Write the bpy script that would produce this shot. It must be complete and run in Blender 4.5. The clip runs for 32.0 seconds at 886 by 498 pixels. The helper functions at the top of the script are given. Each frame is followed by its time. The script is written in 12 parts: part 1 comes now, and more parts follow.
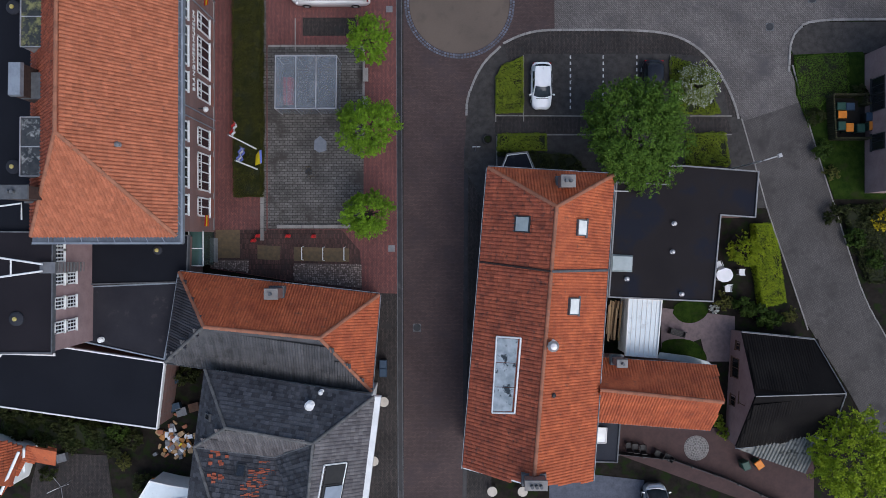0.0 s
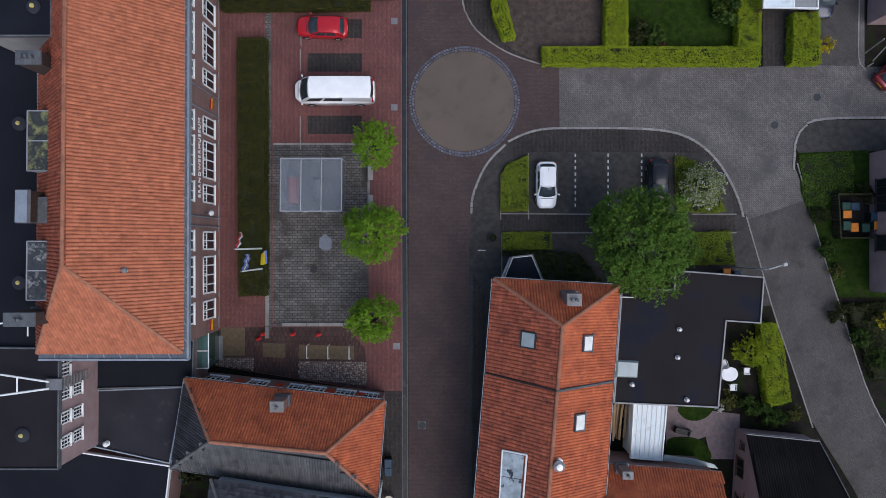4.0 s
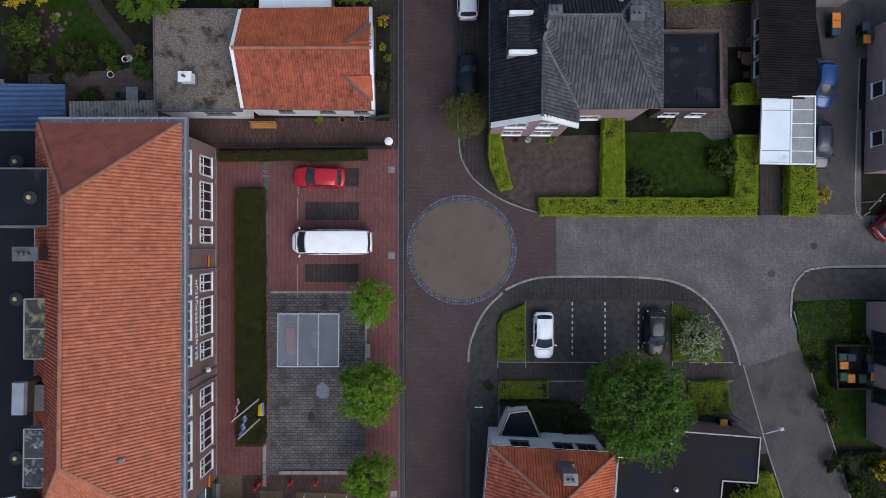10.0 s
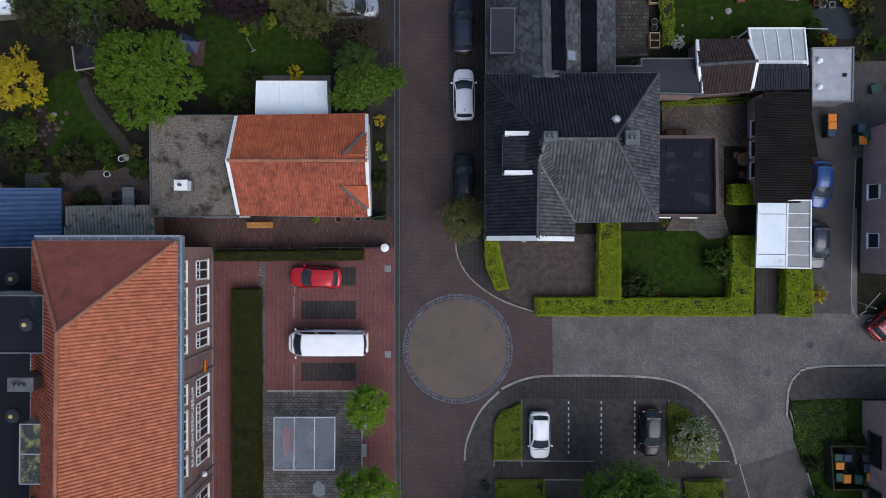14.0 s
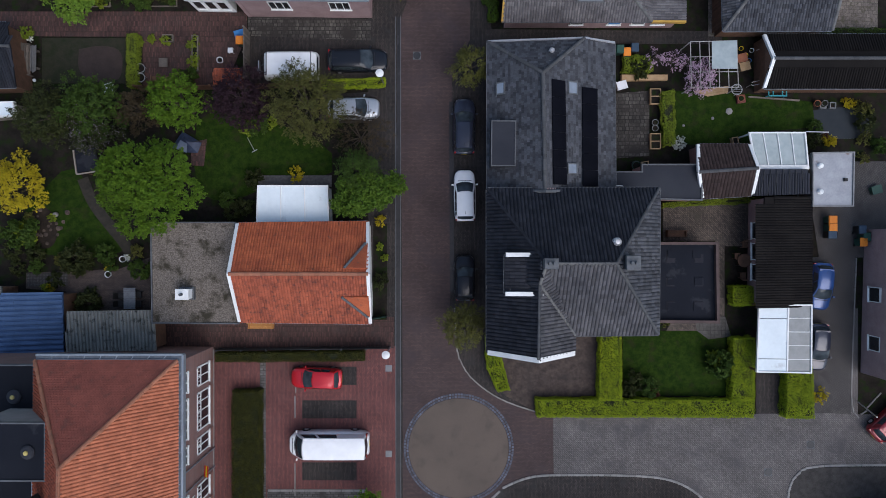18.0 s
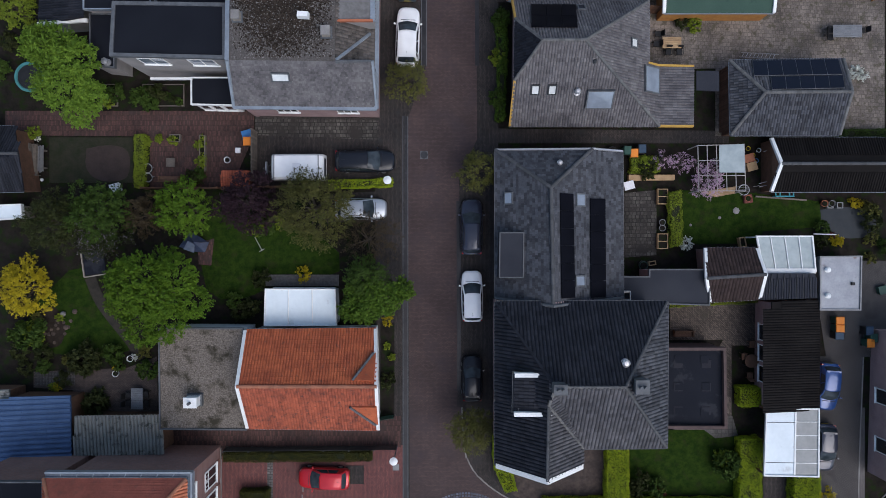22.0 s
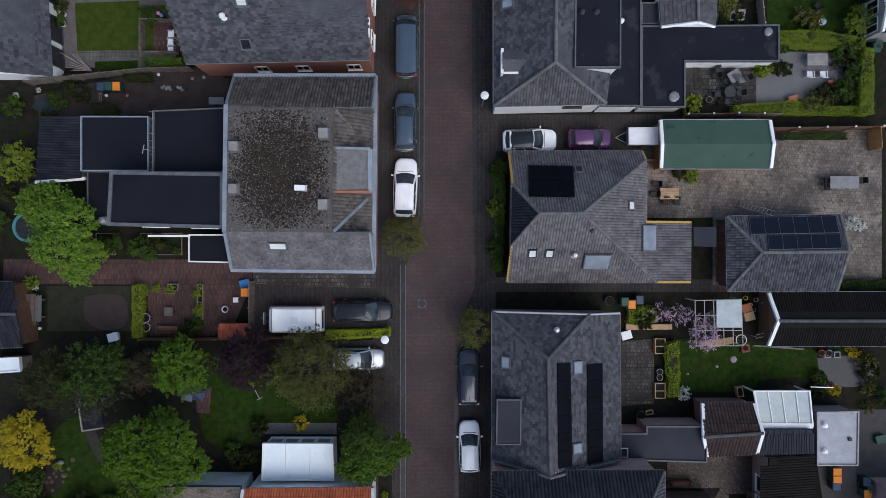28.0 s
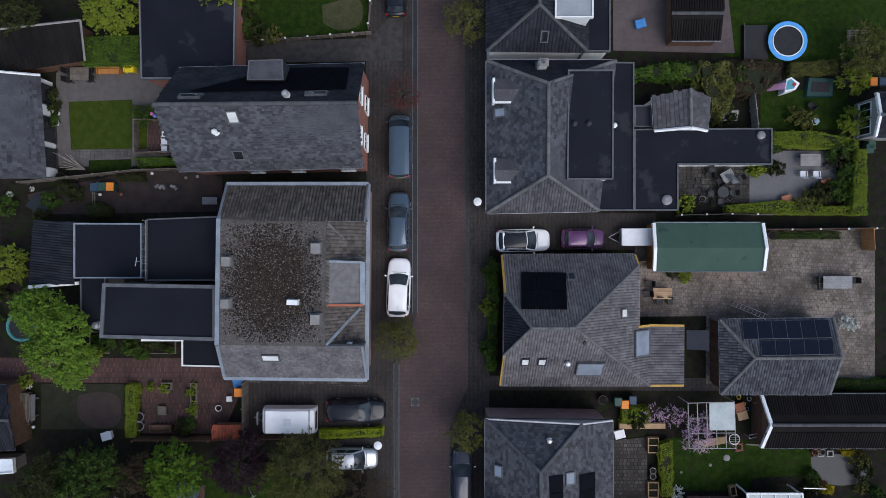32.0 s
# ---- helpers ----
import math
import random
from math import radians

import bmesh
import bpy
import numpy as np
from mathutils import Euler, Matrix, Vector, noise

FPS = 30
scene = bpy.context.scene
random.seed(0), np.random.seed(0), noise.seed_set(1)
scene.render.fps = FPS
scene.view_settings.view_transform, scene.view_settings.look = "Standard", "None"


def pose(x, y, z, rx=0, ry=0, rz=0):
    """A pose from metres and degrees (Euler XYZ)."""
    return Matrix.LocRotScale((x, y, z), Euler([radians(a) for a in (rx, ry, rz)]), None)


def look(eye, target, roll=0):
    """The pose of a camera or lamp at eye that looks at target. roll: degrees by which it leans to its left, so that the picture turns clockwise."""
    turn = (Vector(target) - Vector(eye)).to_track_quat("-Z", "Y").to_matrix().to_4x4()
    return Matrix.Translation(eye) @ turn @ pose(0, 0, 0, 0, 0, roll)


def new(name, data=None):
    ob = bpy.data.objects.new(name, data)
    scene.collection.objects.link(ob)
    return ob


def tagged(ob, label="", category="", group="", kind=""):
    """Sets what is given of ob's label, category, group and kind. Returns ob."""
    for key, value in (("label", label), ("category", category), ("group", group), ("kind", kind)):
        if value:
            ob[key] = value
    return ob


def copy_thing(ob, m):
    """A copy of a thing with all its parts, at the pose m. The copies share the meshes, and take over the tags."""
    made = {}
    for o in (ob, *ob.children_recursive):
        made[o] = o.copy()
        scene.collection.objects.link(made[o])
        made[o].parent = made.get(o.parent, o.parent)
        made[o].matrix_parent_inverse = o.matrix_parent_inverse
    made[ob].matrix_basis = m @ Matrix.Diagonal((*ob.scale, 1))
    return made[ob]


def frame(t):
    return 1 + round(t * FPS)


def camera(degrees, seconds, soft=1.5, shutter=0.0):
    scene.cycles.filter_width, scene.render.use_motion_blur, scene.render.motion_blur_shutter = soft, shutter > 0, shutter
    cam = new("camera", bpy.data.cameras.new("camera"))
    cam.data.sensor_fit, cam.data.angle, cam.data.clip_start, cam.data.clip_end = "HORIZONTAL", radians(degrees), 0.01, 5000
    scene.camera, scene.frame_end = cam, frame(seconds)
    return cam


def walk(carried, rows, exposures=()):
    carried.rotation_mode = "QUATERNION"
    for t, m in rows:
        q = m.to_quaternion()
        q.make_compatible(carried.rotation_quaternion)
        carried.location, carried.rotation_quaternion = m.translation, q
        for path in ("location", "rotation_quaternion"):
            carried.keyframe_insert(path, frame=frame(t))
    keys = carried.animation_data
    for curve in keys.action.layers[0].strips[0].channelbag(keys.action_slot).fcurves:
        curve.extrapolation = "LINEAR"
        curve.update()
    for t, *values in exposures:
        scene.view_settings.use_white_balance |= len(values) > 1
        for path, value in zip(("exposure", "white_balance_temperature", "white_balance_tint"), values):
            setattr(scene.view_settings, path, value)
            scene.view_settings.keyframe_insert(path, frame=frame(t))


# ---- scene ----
# camera: a drone that looks straight down and glides north
cam = camera(66.0, 32.0, 0.8)
EYE, SINK, PITCH, ROLL = 55.5, -0.00678, -0.436, 0.16
WAY = [
    (0, 0.0, -0.0),
    (0.5, -0.115, 0.974),
    (1, -0.208, 1.962),
    (1.5, -0.282, 2.949),
    (2, -0.338, 3.947),
    (2.5, -0.375, 4.947),
    (3, -0.398, 5.957),
    (3.5, -0.405, 6.955),
    (5.5, -0.402, 10.973),
    (6, -0.386, 11.983),
    (6.5, -0.367, 12.978),
    (7, -0.347, 13.986),
    (7.5, -0.319, 14.977),
    (8, -0.286, 15.979),
    (8.5, -0.253, 16.979),
    (9, -0.222, 17.993),
    (9.5, -0.202, 18.993),
    (10, -0.172, 19.997),
    (10.5, -0.144, 20.988),
    (11, -0.109, 21.993),
    (11.5, -0.078, 22.992),
    (12, -0.037, 24.001),
    (12.5, 0.0, 24.996),
    (13, 0.048, 26.007),
    (13.5, 0.089, 27.011),
    (14, 0.13, 28.03),
    (14.5, 0.158, 29.037),
    (16.5, 0.173, 33.078),
    (17, 0.148, 34.1),
    (17.5, 0.109, 35.11),
    (18, 0.056, 36.128),
    (18.5, -0.008, 37.133),
    (19, -0.085, 38.143),
    (19.5, -0.169, 39.146),
    (20, -0.262, 40.16),
    (20.5, -0.345, 41.163),
    (21, -0.419, 42.172),
    (21.5, -0.483, 43.172),
    (22, -0.529, 44.174),
    (22.5, -0.549, 45.17),
    (23, -0.554, 46.183),
    (23.5, -0.553, 47.188),
    (24, -0.552, 48.208),
    (24.5, -0.543, 49.218),
    (25, -0.515, 50.237),
    (25.5, -0.488, 51.238),
    (27.5, -0.372, 55.21),
    (28, -0.334, 56.218),
    (28.5, -0.283, 57.207),
    (29, -0.221, 58.211),
    (29.5, -0.147, 59.2),
    (30, -0.062, 60.21),
    (30.5, 0.015, 61.201),
    (31, 0.082, 62.201),
    (31.5, 0.143, 63.191),
    (32, 0.2, 64.205),
]
walk(cam, [(t, pose(x, y, EYE + SINK * t, PITCH, ROLL, 0)) for t, x, y in WAY])

# light: a dull overcast morning
world = bpy.data.worlds.new("overcast_sky")
scene.world = world
world.use_nodes = True
sky = world.node_tree.nodes.new("ShaderNodeTexSky")
sky.sky_type, sky.sun_disc = "NISHITA", False
sky.sun_elevation, sky.sun_rotation = radians(55), radians(141)
sky.air_density, sky.dust_density = 1.0, 1.5
world.node_tree.links.new(sky.outputs[0], world.node_tree.nodes["Background"].inputs[0])
world.node_tree.nodes["Background"].inputs[1].default_value = 0.112
sun = new("sun", bpy.data.lights.new("sun", "SUN"))
sun.data.energy, sun.data.angle, sun.data.color = 1.2, radians(50), (1.0, 0.98, 1.03)
sun.matrix_world = look((26, -32, 60), (0, 0, 0))
scene.view_settings.exposure = 0.62


# materials
def mat(name, c1, c2, scale=3.0, rough=0.85, bump=0.3, grain=40.0, island=0.0, piece=0.0, metal=0.0, stain=None, spec=0.3):
    """Two colours mixed by patches and grain; island / piece: brightness spread of joined / separate pieces; stain: colour, scale, threshold, softness."""
    m = bpy.data.materials.new(name)
    m.use_nodes = True
    n, l = m.node_tree.nodes, m.node_tree.links
    b = n["Principled BSDF"]
    b.inputs["Roughness"].default_value, b.inputs["Metallic"].default_value = rough, metal
    b.inputs["Specular IOR Level"].default_value = spec
    geo = n.new("ShaderNodeNewGeometry")
    big, fine, add, ramp = n.new("ShaderNodeTexNoise"), n.new("ShaderNodeTexNoise"), n.new("ShaderNodeMath"), n.new("ShaderNodeMix")
    big.inputs["Scale"].default_value, big.inputs["Detail"].default_value = 1.0 / scale, 6
    fine.inputs["Scale"].default_value, fine.inputs["Detail"].default_value = grain * 0.35, 3
    for t in (big, fine):
        l.new(geo.outputs["Position"], t.inputs["Vector"])
    add.operation = "MULTIPLY_ADD"
    l.new(fine.outputs["Fac"], add.inputs[0])
    add.inputs[1].default_value = 0.5
    l.new(big.outputs["Fac"], add.inputs[2])
    spread = n.new("ShaderNodeMapRange")
    spread.inputs["From Min"].default_value, spread.inputs["From Max"].default_value = 0.56, 0.94
    l.new(add.outputs[0], spread.inputs["Value"])
    ramp.data_type = "RGBA"
    ramp.inputs["A"].default_value, ramp.inputs["B"].default_value = (*c1, 1), (*c2, 1)
    l.new(spread.outputs["Result"], ramp.inputs["Factor"])
    out = ramp.outputs["Result"]
    if stain:
        colour, size, level, soft = stain
        spot, cut, mix = n.new("ShaderNodeTexNoise"), n.new("ShaderNodeMapRange"), n.new("ShaderNodeMix")
        spot.inputs["Scale"].default_value, spot.inputs["Detail"].default_value = 1.0 / size, 8
        spot.inputs["Roughness"].default_value = 0.62
        l.new(geo.outputs["Position"], spot.inputs["Vector"])
        cut.inputs["From Min"].default_value, cut.inputs["From Max"].default_value = level, level + soft
        l.new(spot.outputs["Fac"], cut.inputs["Value"])
        mix.data_type = "RGBA"
        mix.inputs["B"].default_value = (*colour, 1)
        l.new(out, mix.inputs["A"])
        l.new(cut.outputs["Result"], mix.inputs["Factor"])
        out = mix.outputs["Result"]
    if island or piece:
        src = geo.outputs["Random Per Island"] if island else n.new("ShaderNodeObjectInfo").outputs["Random"]
        amount = island or piece
        span, hsv = n.new("ShaderNodeMapRange"), n.new("ShaderNodeHueSaturation")
        span.inputs["To Min"].default_value, span.inputs["To Max"].default_value = 1 - amount, 1 + amount
        l.new(src, span.inputs["Value"])
        l.new(span.outputs["Result"], hsv.inputs["Value"])
        l.new(out, hsv.inputs["Color"])
        out = hsv.outputs["Color"]
    l.new(out, b.inputs["Base Color"])
    if bump:
        bp = n.new("ShaderNodeBump")
        bp.inputs["Strength"].default_value, bp.inputs["Distance"].default_value = bump, 0.02
        l.new(fine.outputs["Fac"], bp.inputs["Height"])
        l.new(bp.outputs["Normal"], b.inputs["Normal"])
    return m


def brick_mat(name, c1, c2, joint, w, h, turn=0.0, rough=0.85, offset=0.5, gap=0.012, stain=None, wall=False, patch=0.5):
    """Laid brick or slabs: brick pattern at true size over a patchy, worn ground."""
    m = mat(name, (1, 1, 1), tuple(1 - patch for _ in c1), 2.5, rough, 0.25, 30.0)
    n, l = m.node_tree.nodes, m.node_tree.links
    b = n["Principled BSDF"]
    old = b.inputs["Base Color"].links[0].from_socket
    co, mp, br = n.new("ShaderNodeNewGeometry"), n.new("ShaderNodeMapping"), n.new("ShaderNodeTexBrick")
    mp.inputs["Rotation"].default_value = (radians(90), 0, radians(turn)) if wall else (0, 0, radians(turn))
    br.offset = offset
    br.inputs["Color1"].default_value, br.inputs["Color2"].default_value, br.inputs["Mortar"].default_value = (*c1, 1), (*c2, 1), (*joint, 1)
    br.inputs["Scale"].default_value, br.inputs["Mortar Size"].default_value = 1.0, gap
    br.inputs["Brick Width"].default_value, br.inputs["Row Height"].default_value = w, h
    br.inputs["Bias"].default_value = 0.0
    l.new(co.outputs["Position"], mp.inputs["Vector"])
    l.new(mp.outputs["Vector"], br.inputs["Vector"])
    mul = n.new("ShaderNodeMix")
    mul.data_type, mul.blend_type = "RGBA", "MULTIPLY"
    mul.inputs["Factor"].default_value = 1.0
    l.new(br.outputs["Color"], mul.inputs["A"])
    l.new(old, mul.inputs["B"])
    out = mul.outputs["Result"]
    if stain:
        colour, size, level, soft = stain
        spot, cut, mix = n.new("ShaderNodeTexNoise"), n.new("ShaderNodeMapRange"), n.new("ShaderNodeMix")
        spot.inputs["Scale"].default_value, spot.inputs["Detail"].default_value = 1.0 / size, 8
        spot.inputs["Roughness"].default_value = 0.65
        l.new(co.outputs["Position"], spot.inputs["Vector"])
        cut.inputs["From Min"].default_value, cut.inputs["From Max"].default_value = level, level + soft
        l.new(spot.outputs["Fac"], cut.inputs["Value"])
        mix.data_type = "RGBA"
        mix.inputs["B"].default_value = (*colour, 1)
        l.new(out, mix.inputs["A"])
        l.new(cut.outputs["Result"], mix.inputs["Factor"])
        out = mix.outputs["Result"]
    l.new(out, b.inputs["Base Color"])
    return m


def glass_mat(name, colour, rough=0.05, alpha=0.0):
    m = mat(name, colour, tuple(c * 0.7 for c in colour), 2.0, rough, 0.0, 5.0, spec=0.8)
    if alpha:
        m.node_tree.nodes["Principled BSDF"].inputs["Alpha"].default_value = alpha
    return m


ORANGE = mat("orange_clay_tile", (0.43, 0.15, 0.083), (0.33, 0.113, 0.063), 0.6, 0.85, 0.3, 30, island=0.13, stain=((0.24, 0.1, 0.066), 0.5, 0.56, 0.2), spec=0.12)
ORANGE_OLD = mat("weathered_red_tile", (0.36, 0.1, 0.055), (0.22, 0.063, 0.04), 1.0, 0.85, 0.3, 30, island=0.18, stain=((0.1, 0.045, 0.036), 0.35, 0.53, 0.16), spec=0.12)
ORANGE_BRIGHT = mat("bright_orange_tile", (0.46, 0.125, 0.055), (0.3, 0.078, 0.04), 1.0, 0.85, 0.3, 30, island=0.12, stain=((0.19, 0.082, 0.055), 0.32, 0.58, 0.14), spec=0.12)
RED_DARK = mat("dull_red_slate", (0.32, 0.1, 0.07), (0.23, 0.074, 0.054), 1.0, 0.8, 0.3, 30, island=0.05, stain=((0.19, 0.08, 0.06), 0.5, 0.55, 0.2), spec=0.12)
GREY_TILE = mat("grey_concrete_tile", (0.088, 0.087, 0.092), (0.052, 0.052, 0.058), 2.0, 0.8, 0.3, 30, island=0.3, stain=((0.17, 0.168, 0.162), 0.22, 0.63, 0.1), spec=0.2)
MID_TILE = mat("ribbed_grey_sheet", (0.1, 0.1, 0.103), (0.065, 0.066, 0.07), 1.2, 0.85, 0.4, 30, island=0.2, stain=((0.04, 0.04, 0.042), 0.9, 0.55, 0.2), spec=0.15)
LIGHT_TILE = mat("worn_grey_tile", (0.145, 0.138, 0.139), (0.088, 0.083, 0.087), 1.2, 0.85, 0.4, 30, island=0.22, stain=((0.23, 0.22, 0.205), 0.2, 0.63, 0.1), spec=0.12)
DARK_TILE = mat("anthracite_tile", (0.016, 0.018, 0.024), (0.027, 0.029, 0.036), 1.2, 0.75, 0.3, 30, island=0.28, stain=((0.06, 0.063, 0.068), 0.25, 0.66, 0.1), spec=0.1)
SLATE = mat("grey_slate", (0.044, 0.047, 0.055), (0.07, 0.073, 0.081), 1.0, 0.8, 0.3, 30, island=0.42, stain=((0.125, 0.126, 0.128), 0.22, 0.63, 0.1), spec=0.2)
MOSSY_TILE = mat("mossy_brown_grey_tile", (0.112, 0.098, 0.088), (0.062, 0.055, 0.05), 0.8, 0.9, 0.4, 30, island=0.3, stain=((0.03, 0.028, 0.024), 0.5, 0.55, 0.15))
BROWN_TILE = mat("brown_concrete_tile", (0.045, 0.031, 0.028), (0.03, 0.021, 0.02), 1.0, 0.85, 0.3, 30, island=0.25, spec=0.15)
BLACK_TILE = mat("black_corrugated_sheet", (0.010, 0.009, 0.009), (0.016, 0.0145, 0.0135), 2.0, 0.9, 0.3, 30, island=0.15, stain=((0.085, 0.078, 0.07), 0.13, 0.69, 0.05), spec=0.06)
RUSTY = mat("weathered_asbestos_sheet", (0.25, 0.252, 0.23), (0.17, 0.172, 0.156), 1.5, 0.9, 0.3, 30, stain=((0.06, 0.064, 0.058), 0.5, 0.54, 0.12), spec=0.12)
BITUMEN = mat("black_bitumen", (0.0085, 0.0102, 0.0155), (0.0125, 0.0145, 0.0205), 2.5, 0.8, 0.15, 60, stain=((0.024, 0.026, 0.032), 2.2, 0.57, 0.05), spec=0.12)
HALL_FELT = mat("brown_black_roof_felt", (0.014, 0.0125, 0.0155), (0.019, 0.017, 0.0205), 3.0, 0.85, 0.12, 60, spec=0.12)
GREY_FELT = mat("grey_roof_felt", (0.024, 0.026, 0.034), (0.036, 0.039, 0.047), 3.0, 0.85, 0.15, 60, spec=0.15)
GRAVEL_ROOF = mat("pale_gravel_roof", (0.06, 0.054, 0.05), (0.125, 0.114, 0.106), 0.07, 0.95, 1.0, 22, stain=((0.045, 0.038, 0.032), 1.2, 0.5, 0.25), spec=0.1)
MOSS_CLUMP = mat("dark_brown_moss", (0.026, 0.02, 0.016), (0.042, 0.034, 0.027), 0.3, 0.95, 0.5, 20, island=0.45, spec=0.05)
GRAVEL_TAN = mat("tan_gravel", (0.205, 0.175, 0.148), (0.075, 0.064, 0.052), 0.1, 0.95, 1.0, 18, stain=((0.036, 0.031, 0.02), 1.3, 0.52, 0.13))
WHITE = mat("white_paint", (0.8, 0.81, 0.79), (0.69, 0.7, 0.68), 1.0, 0.5, 0.05, 20)
WHITE_SHEET = mat("white_translucent_sheet", (0.7, 0.77, 0.79), (0.63, 0.7, 0.72), 1.5, 0.5, 0.05, 10, stain=((0.4, 0.42, 0.42), 0.8, 0.6, 0.2))
ZINC = mat("zinc", (0.30, 0.34, 0.38), (0.22, 0.25, 0.28), 0.8, 0.5, 0.05, 20, metal=0.4)
LEAD = mat("lead_flashing", (0.11, 0.118, 0.126), (0.07, 0.075, 0.08), 0.5, 0.6, 0.1, 20)
MORTAR_CAP = mat("orange_ridge_tile", (0.33, 0.13, 0.075), (0.24, 0.11, 0.07), 0.7, 0.85, 0.3, 25, island=0.15)
GREY_CAP = mat("grey_ridge_tile", (0.13, 0.13, 0.125), (0.09, 0.09, 0.09), 0.7, 0.85, 0.3, 25, island=0.2)
DARK_CAP = mat("dark_ridge_tile", (0.055, 0.057, 0.06), (0.075, 0.077, 0.08), 0.7, 0.8, 0.3, 25, island=0.2)
BRICK_BROWN = brick_mat("brown_brick", (0.31, 0.165, 0.14), (0.21, 0.11, 0.095), (0.22, 0.165, 0.15), 0.22, 0.065, 0, wall=True, patch=0.2)
BRICK_RED = brick_mat("red_brick", (0.40, 0.13, 0.08), (0.3, 0.1, 0.065), (0.28, 0.2, 0.17), 0.22, 0.065, 0, wall=True, patch=0.25)
PLASTER_PINK = mat("pale_pink_brick", (0.36, 0.25, 0.24), (0.28, 0.19, 0.185), 1.0, 0.9, 0.3, 25)
PARAPET = mat("dull_brown_brick", (0.105, 0.072, 0.066), (0.07, 0.05, 0.046), 0.6, 0.9, 0.3, 25)
DARK_FELT = mat("dark_roof_felt", (0.021, 0.021, 0.027), (0.03, 0.03, 0.036), 2.0, 0.85, 0.15, 60, stain=((0.045, 0.042, 0.046), 1.0, 0.62, 0.06), spec=0.12)
PLASTER_GREY = mat("grey_render", (0.30, 0.28, 0.27), (0.24, 0.23, 0.22), 1.0, 0.9, 0.2, 25)
GLASS = glass_mat("dark_window_glass", (0.02, 0.023, 0.027))
SKYGLASS = glass_mat("skylight_glass", (0.25, 0.29, 0.34), 0.03)
CANOPY_GLASS = mat("milky_roof_glass", (0.36, 0.41, 0.41), (0.28, 0.33, 0.33), 0.8, 0.3, 0.0, 10, spec=0.3)
WHITEGLASS = glass_mat("white_blind_behind_glass", (0.75, 0.77, 0.75), 0.1)
PV = mat("black_solar_panel", (0.004, 0.0045, 0.007), (0.006, 0.0065, 0.01), 1.0, 0.5, 0.0, 5, spec=0.02)
PV_BLUE = mat("blue_black_solar_panel", (0.006, 0.009, 0.018), (0.009, 0.012, 0.023), 1.0, 0.4, 0.0, 5, spec=0.14)
ALU = mat("aluminium", (0.5, 0.5, 0.51), (0.4, 0.4, 0.41), 0.5, 0.4, 0.03, 20, metal=0.6)
WOOD_NEW = mat("light_timber", (0.42, 0.29, 0.16), (0.33, 0.21, 0.11), 0.5, 0.7, 0.2, 25, piece=0.15)
WOOD_ORANGE = mat("varnished_timber", (0.42, 0.2, 0.055), (0.32, 0.14, 0.04), 0.5, 0.6, 0.2, 25, piece=0.12)
WOOD_OLD = mat("weathered_timber", (0.17, 0.145, 0.12), (0.11, 0.095, 0.08), 0.5, 0.9, 0.3, 25, piece=0.2)
WOOD_BROWN = mat("brown_timber", (0.15, 0.08, 0.05), (0.1, 0.055, 0.035), 0.5, 0.8, 0.3, 25, piece=0.2)
MOSSY_WOOD = mat("mossy_dark_timber", (0.05, 0.043, 0.02), (0.03, 0.032, 0.014), 0.4, 0.9, 0.3, 25, piece=0.25)
GALV = mat("pale_galvanised_steel", (0.4, 0.4, 0.4), (0.32, 0.32, 0.32), 0.5, 0.5, 0.05, 20)
BLACK = mat("black_plastic", (0.012, 0.012, 0.013), (0.02, 0.02, 0.02), 0.5, 0.5, 0.05, 20)
DARK_METAL = mat("dark_metal", (0.03, 0.033, 0.035), (0.045, 0.047, 0.05), 0.5, 0.5, 0.05, 20, metal=0.3)
GREY_METAL = mat("grey_metal", (0.22, 0.225, 0.23), (0.16, 0.165, 0.17), 0.5, 0.5, 0.05, 20, metal=0.4)
BLUE_SHEET = mat("blue_profiled_sheet", (0.075, 0.13, 0.24), (0.055, 0.098, 0.185), 1.0, 0.6, 0.1, 20, spec=0.2)
GREEN_FELT = mat("green_roof_felt", (0.032, 0.068, 0.05), (0.042, 0.082, 0.06), 1.5, 0.8, 0.2, 40, stain=((0.018, 0.045, 0.035), 1.0, 0.6, 0.1))
FASCIA = mat("ochre_fascia", (0.5, 0.3, 0.06), (0.4, 0.23, 0.05), 0.5, 0.6, 0.05, 20)
PLASTIC_GREEN = mat("green_bin_plastic", (0.02, 0.06, 0.045), (0.025, 0.075, 0.055), 0.5, 0.5, 0.05, 20)
PLASTIC_ORANGE = mat("orange_bin_plastic", (0.75, 0.24, 0.03), (0.65, 0.2, 0.025), 0.5, 0.5, 0.05, 20)
PLASTIC_BLUE = mat("blue_bin_plastic", (0.03, 0.055, 0.09), (0.035, 0.065, 0.1), 0.5, 0.5, 0.05, 20)
PLASTIC_WHITE = mat("white_plastic", (0.75, 0.76, 0.78), (0.68, 0.69, 0.7), 0.5, 0.4, 0.02, 20)
RED_PAINT = mat("red_paint", (0.5, 0.02, 0.02), (0.4, 0.02, 0.02), 0.5, 0.5, 0.05, 20)
YELLOW_PAINT = mat("yellow_paint", (0.75, 0.6, 0.02), (0.65, 0.5, 0.02), 0.5, 0.5, 0.05, 20)
BLUE_PAINT = mat("blue_paint", (0.05, 0.22, 0.5), (0.05, 0.18, 0.42), 0.5, 0.5, 0.05, 20)
CONCRETE = mat("concrete", (0.26, 0.25, 0.235), (0.19, 0.18, 0.17), 0.8, 0.9, 0.3, 30, piece=0.12)
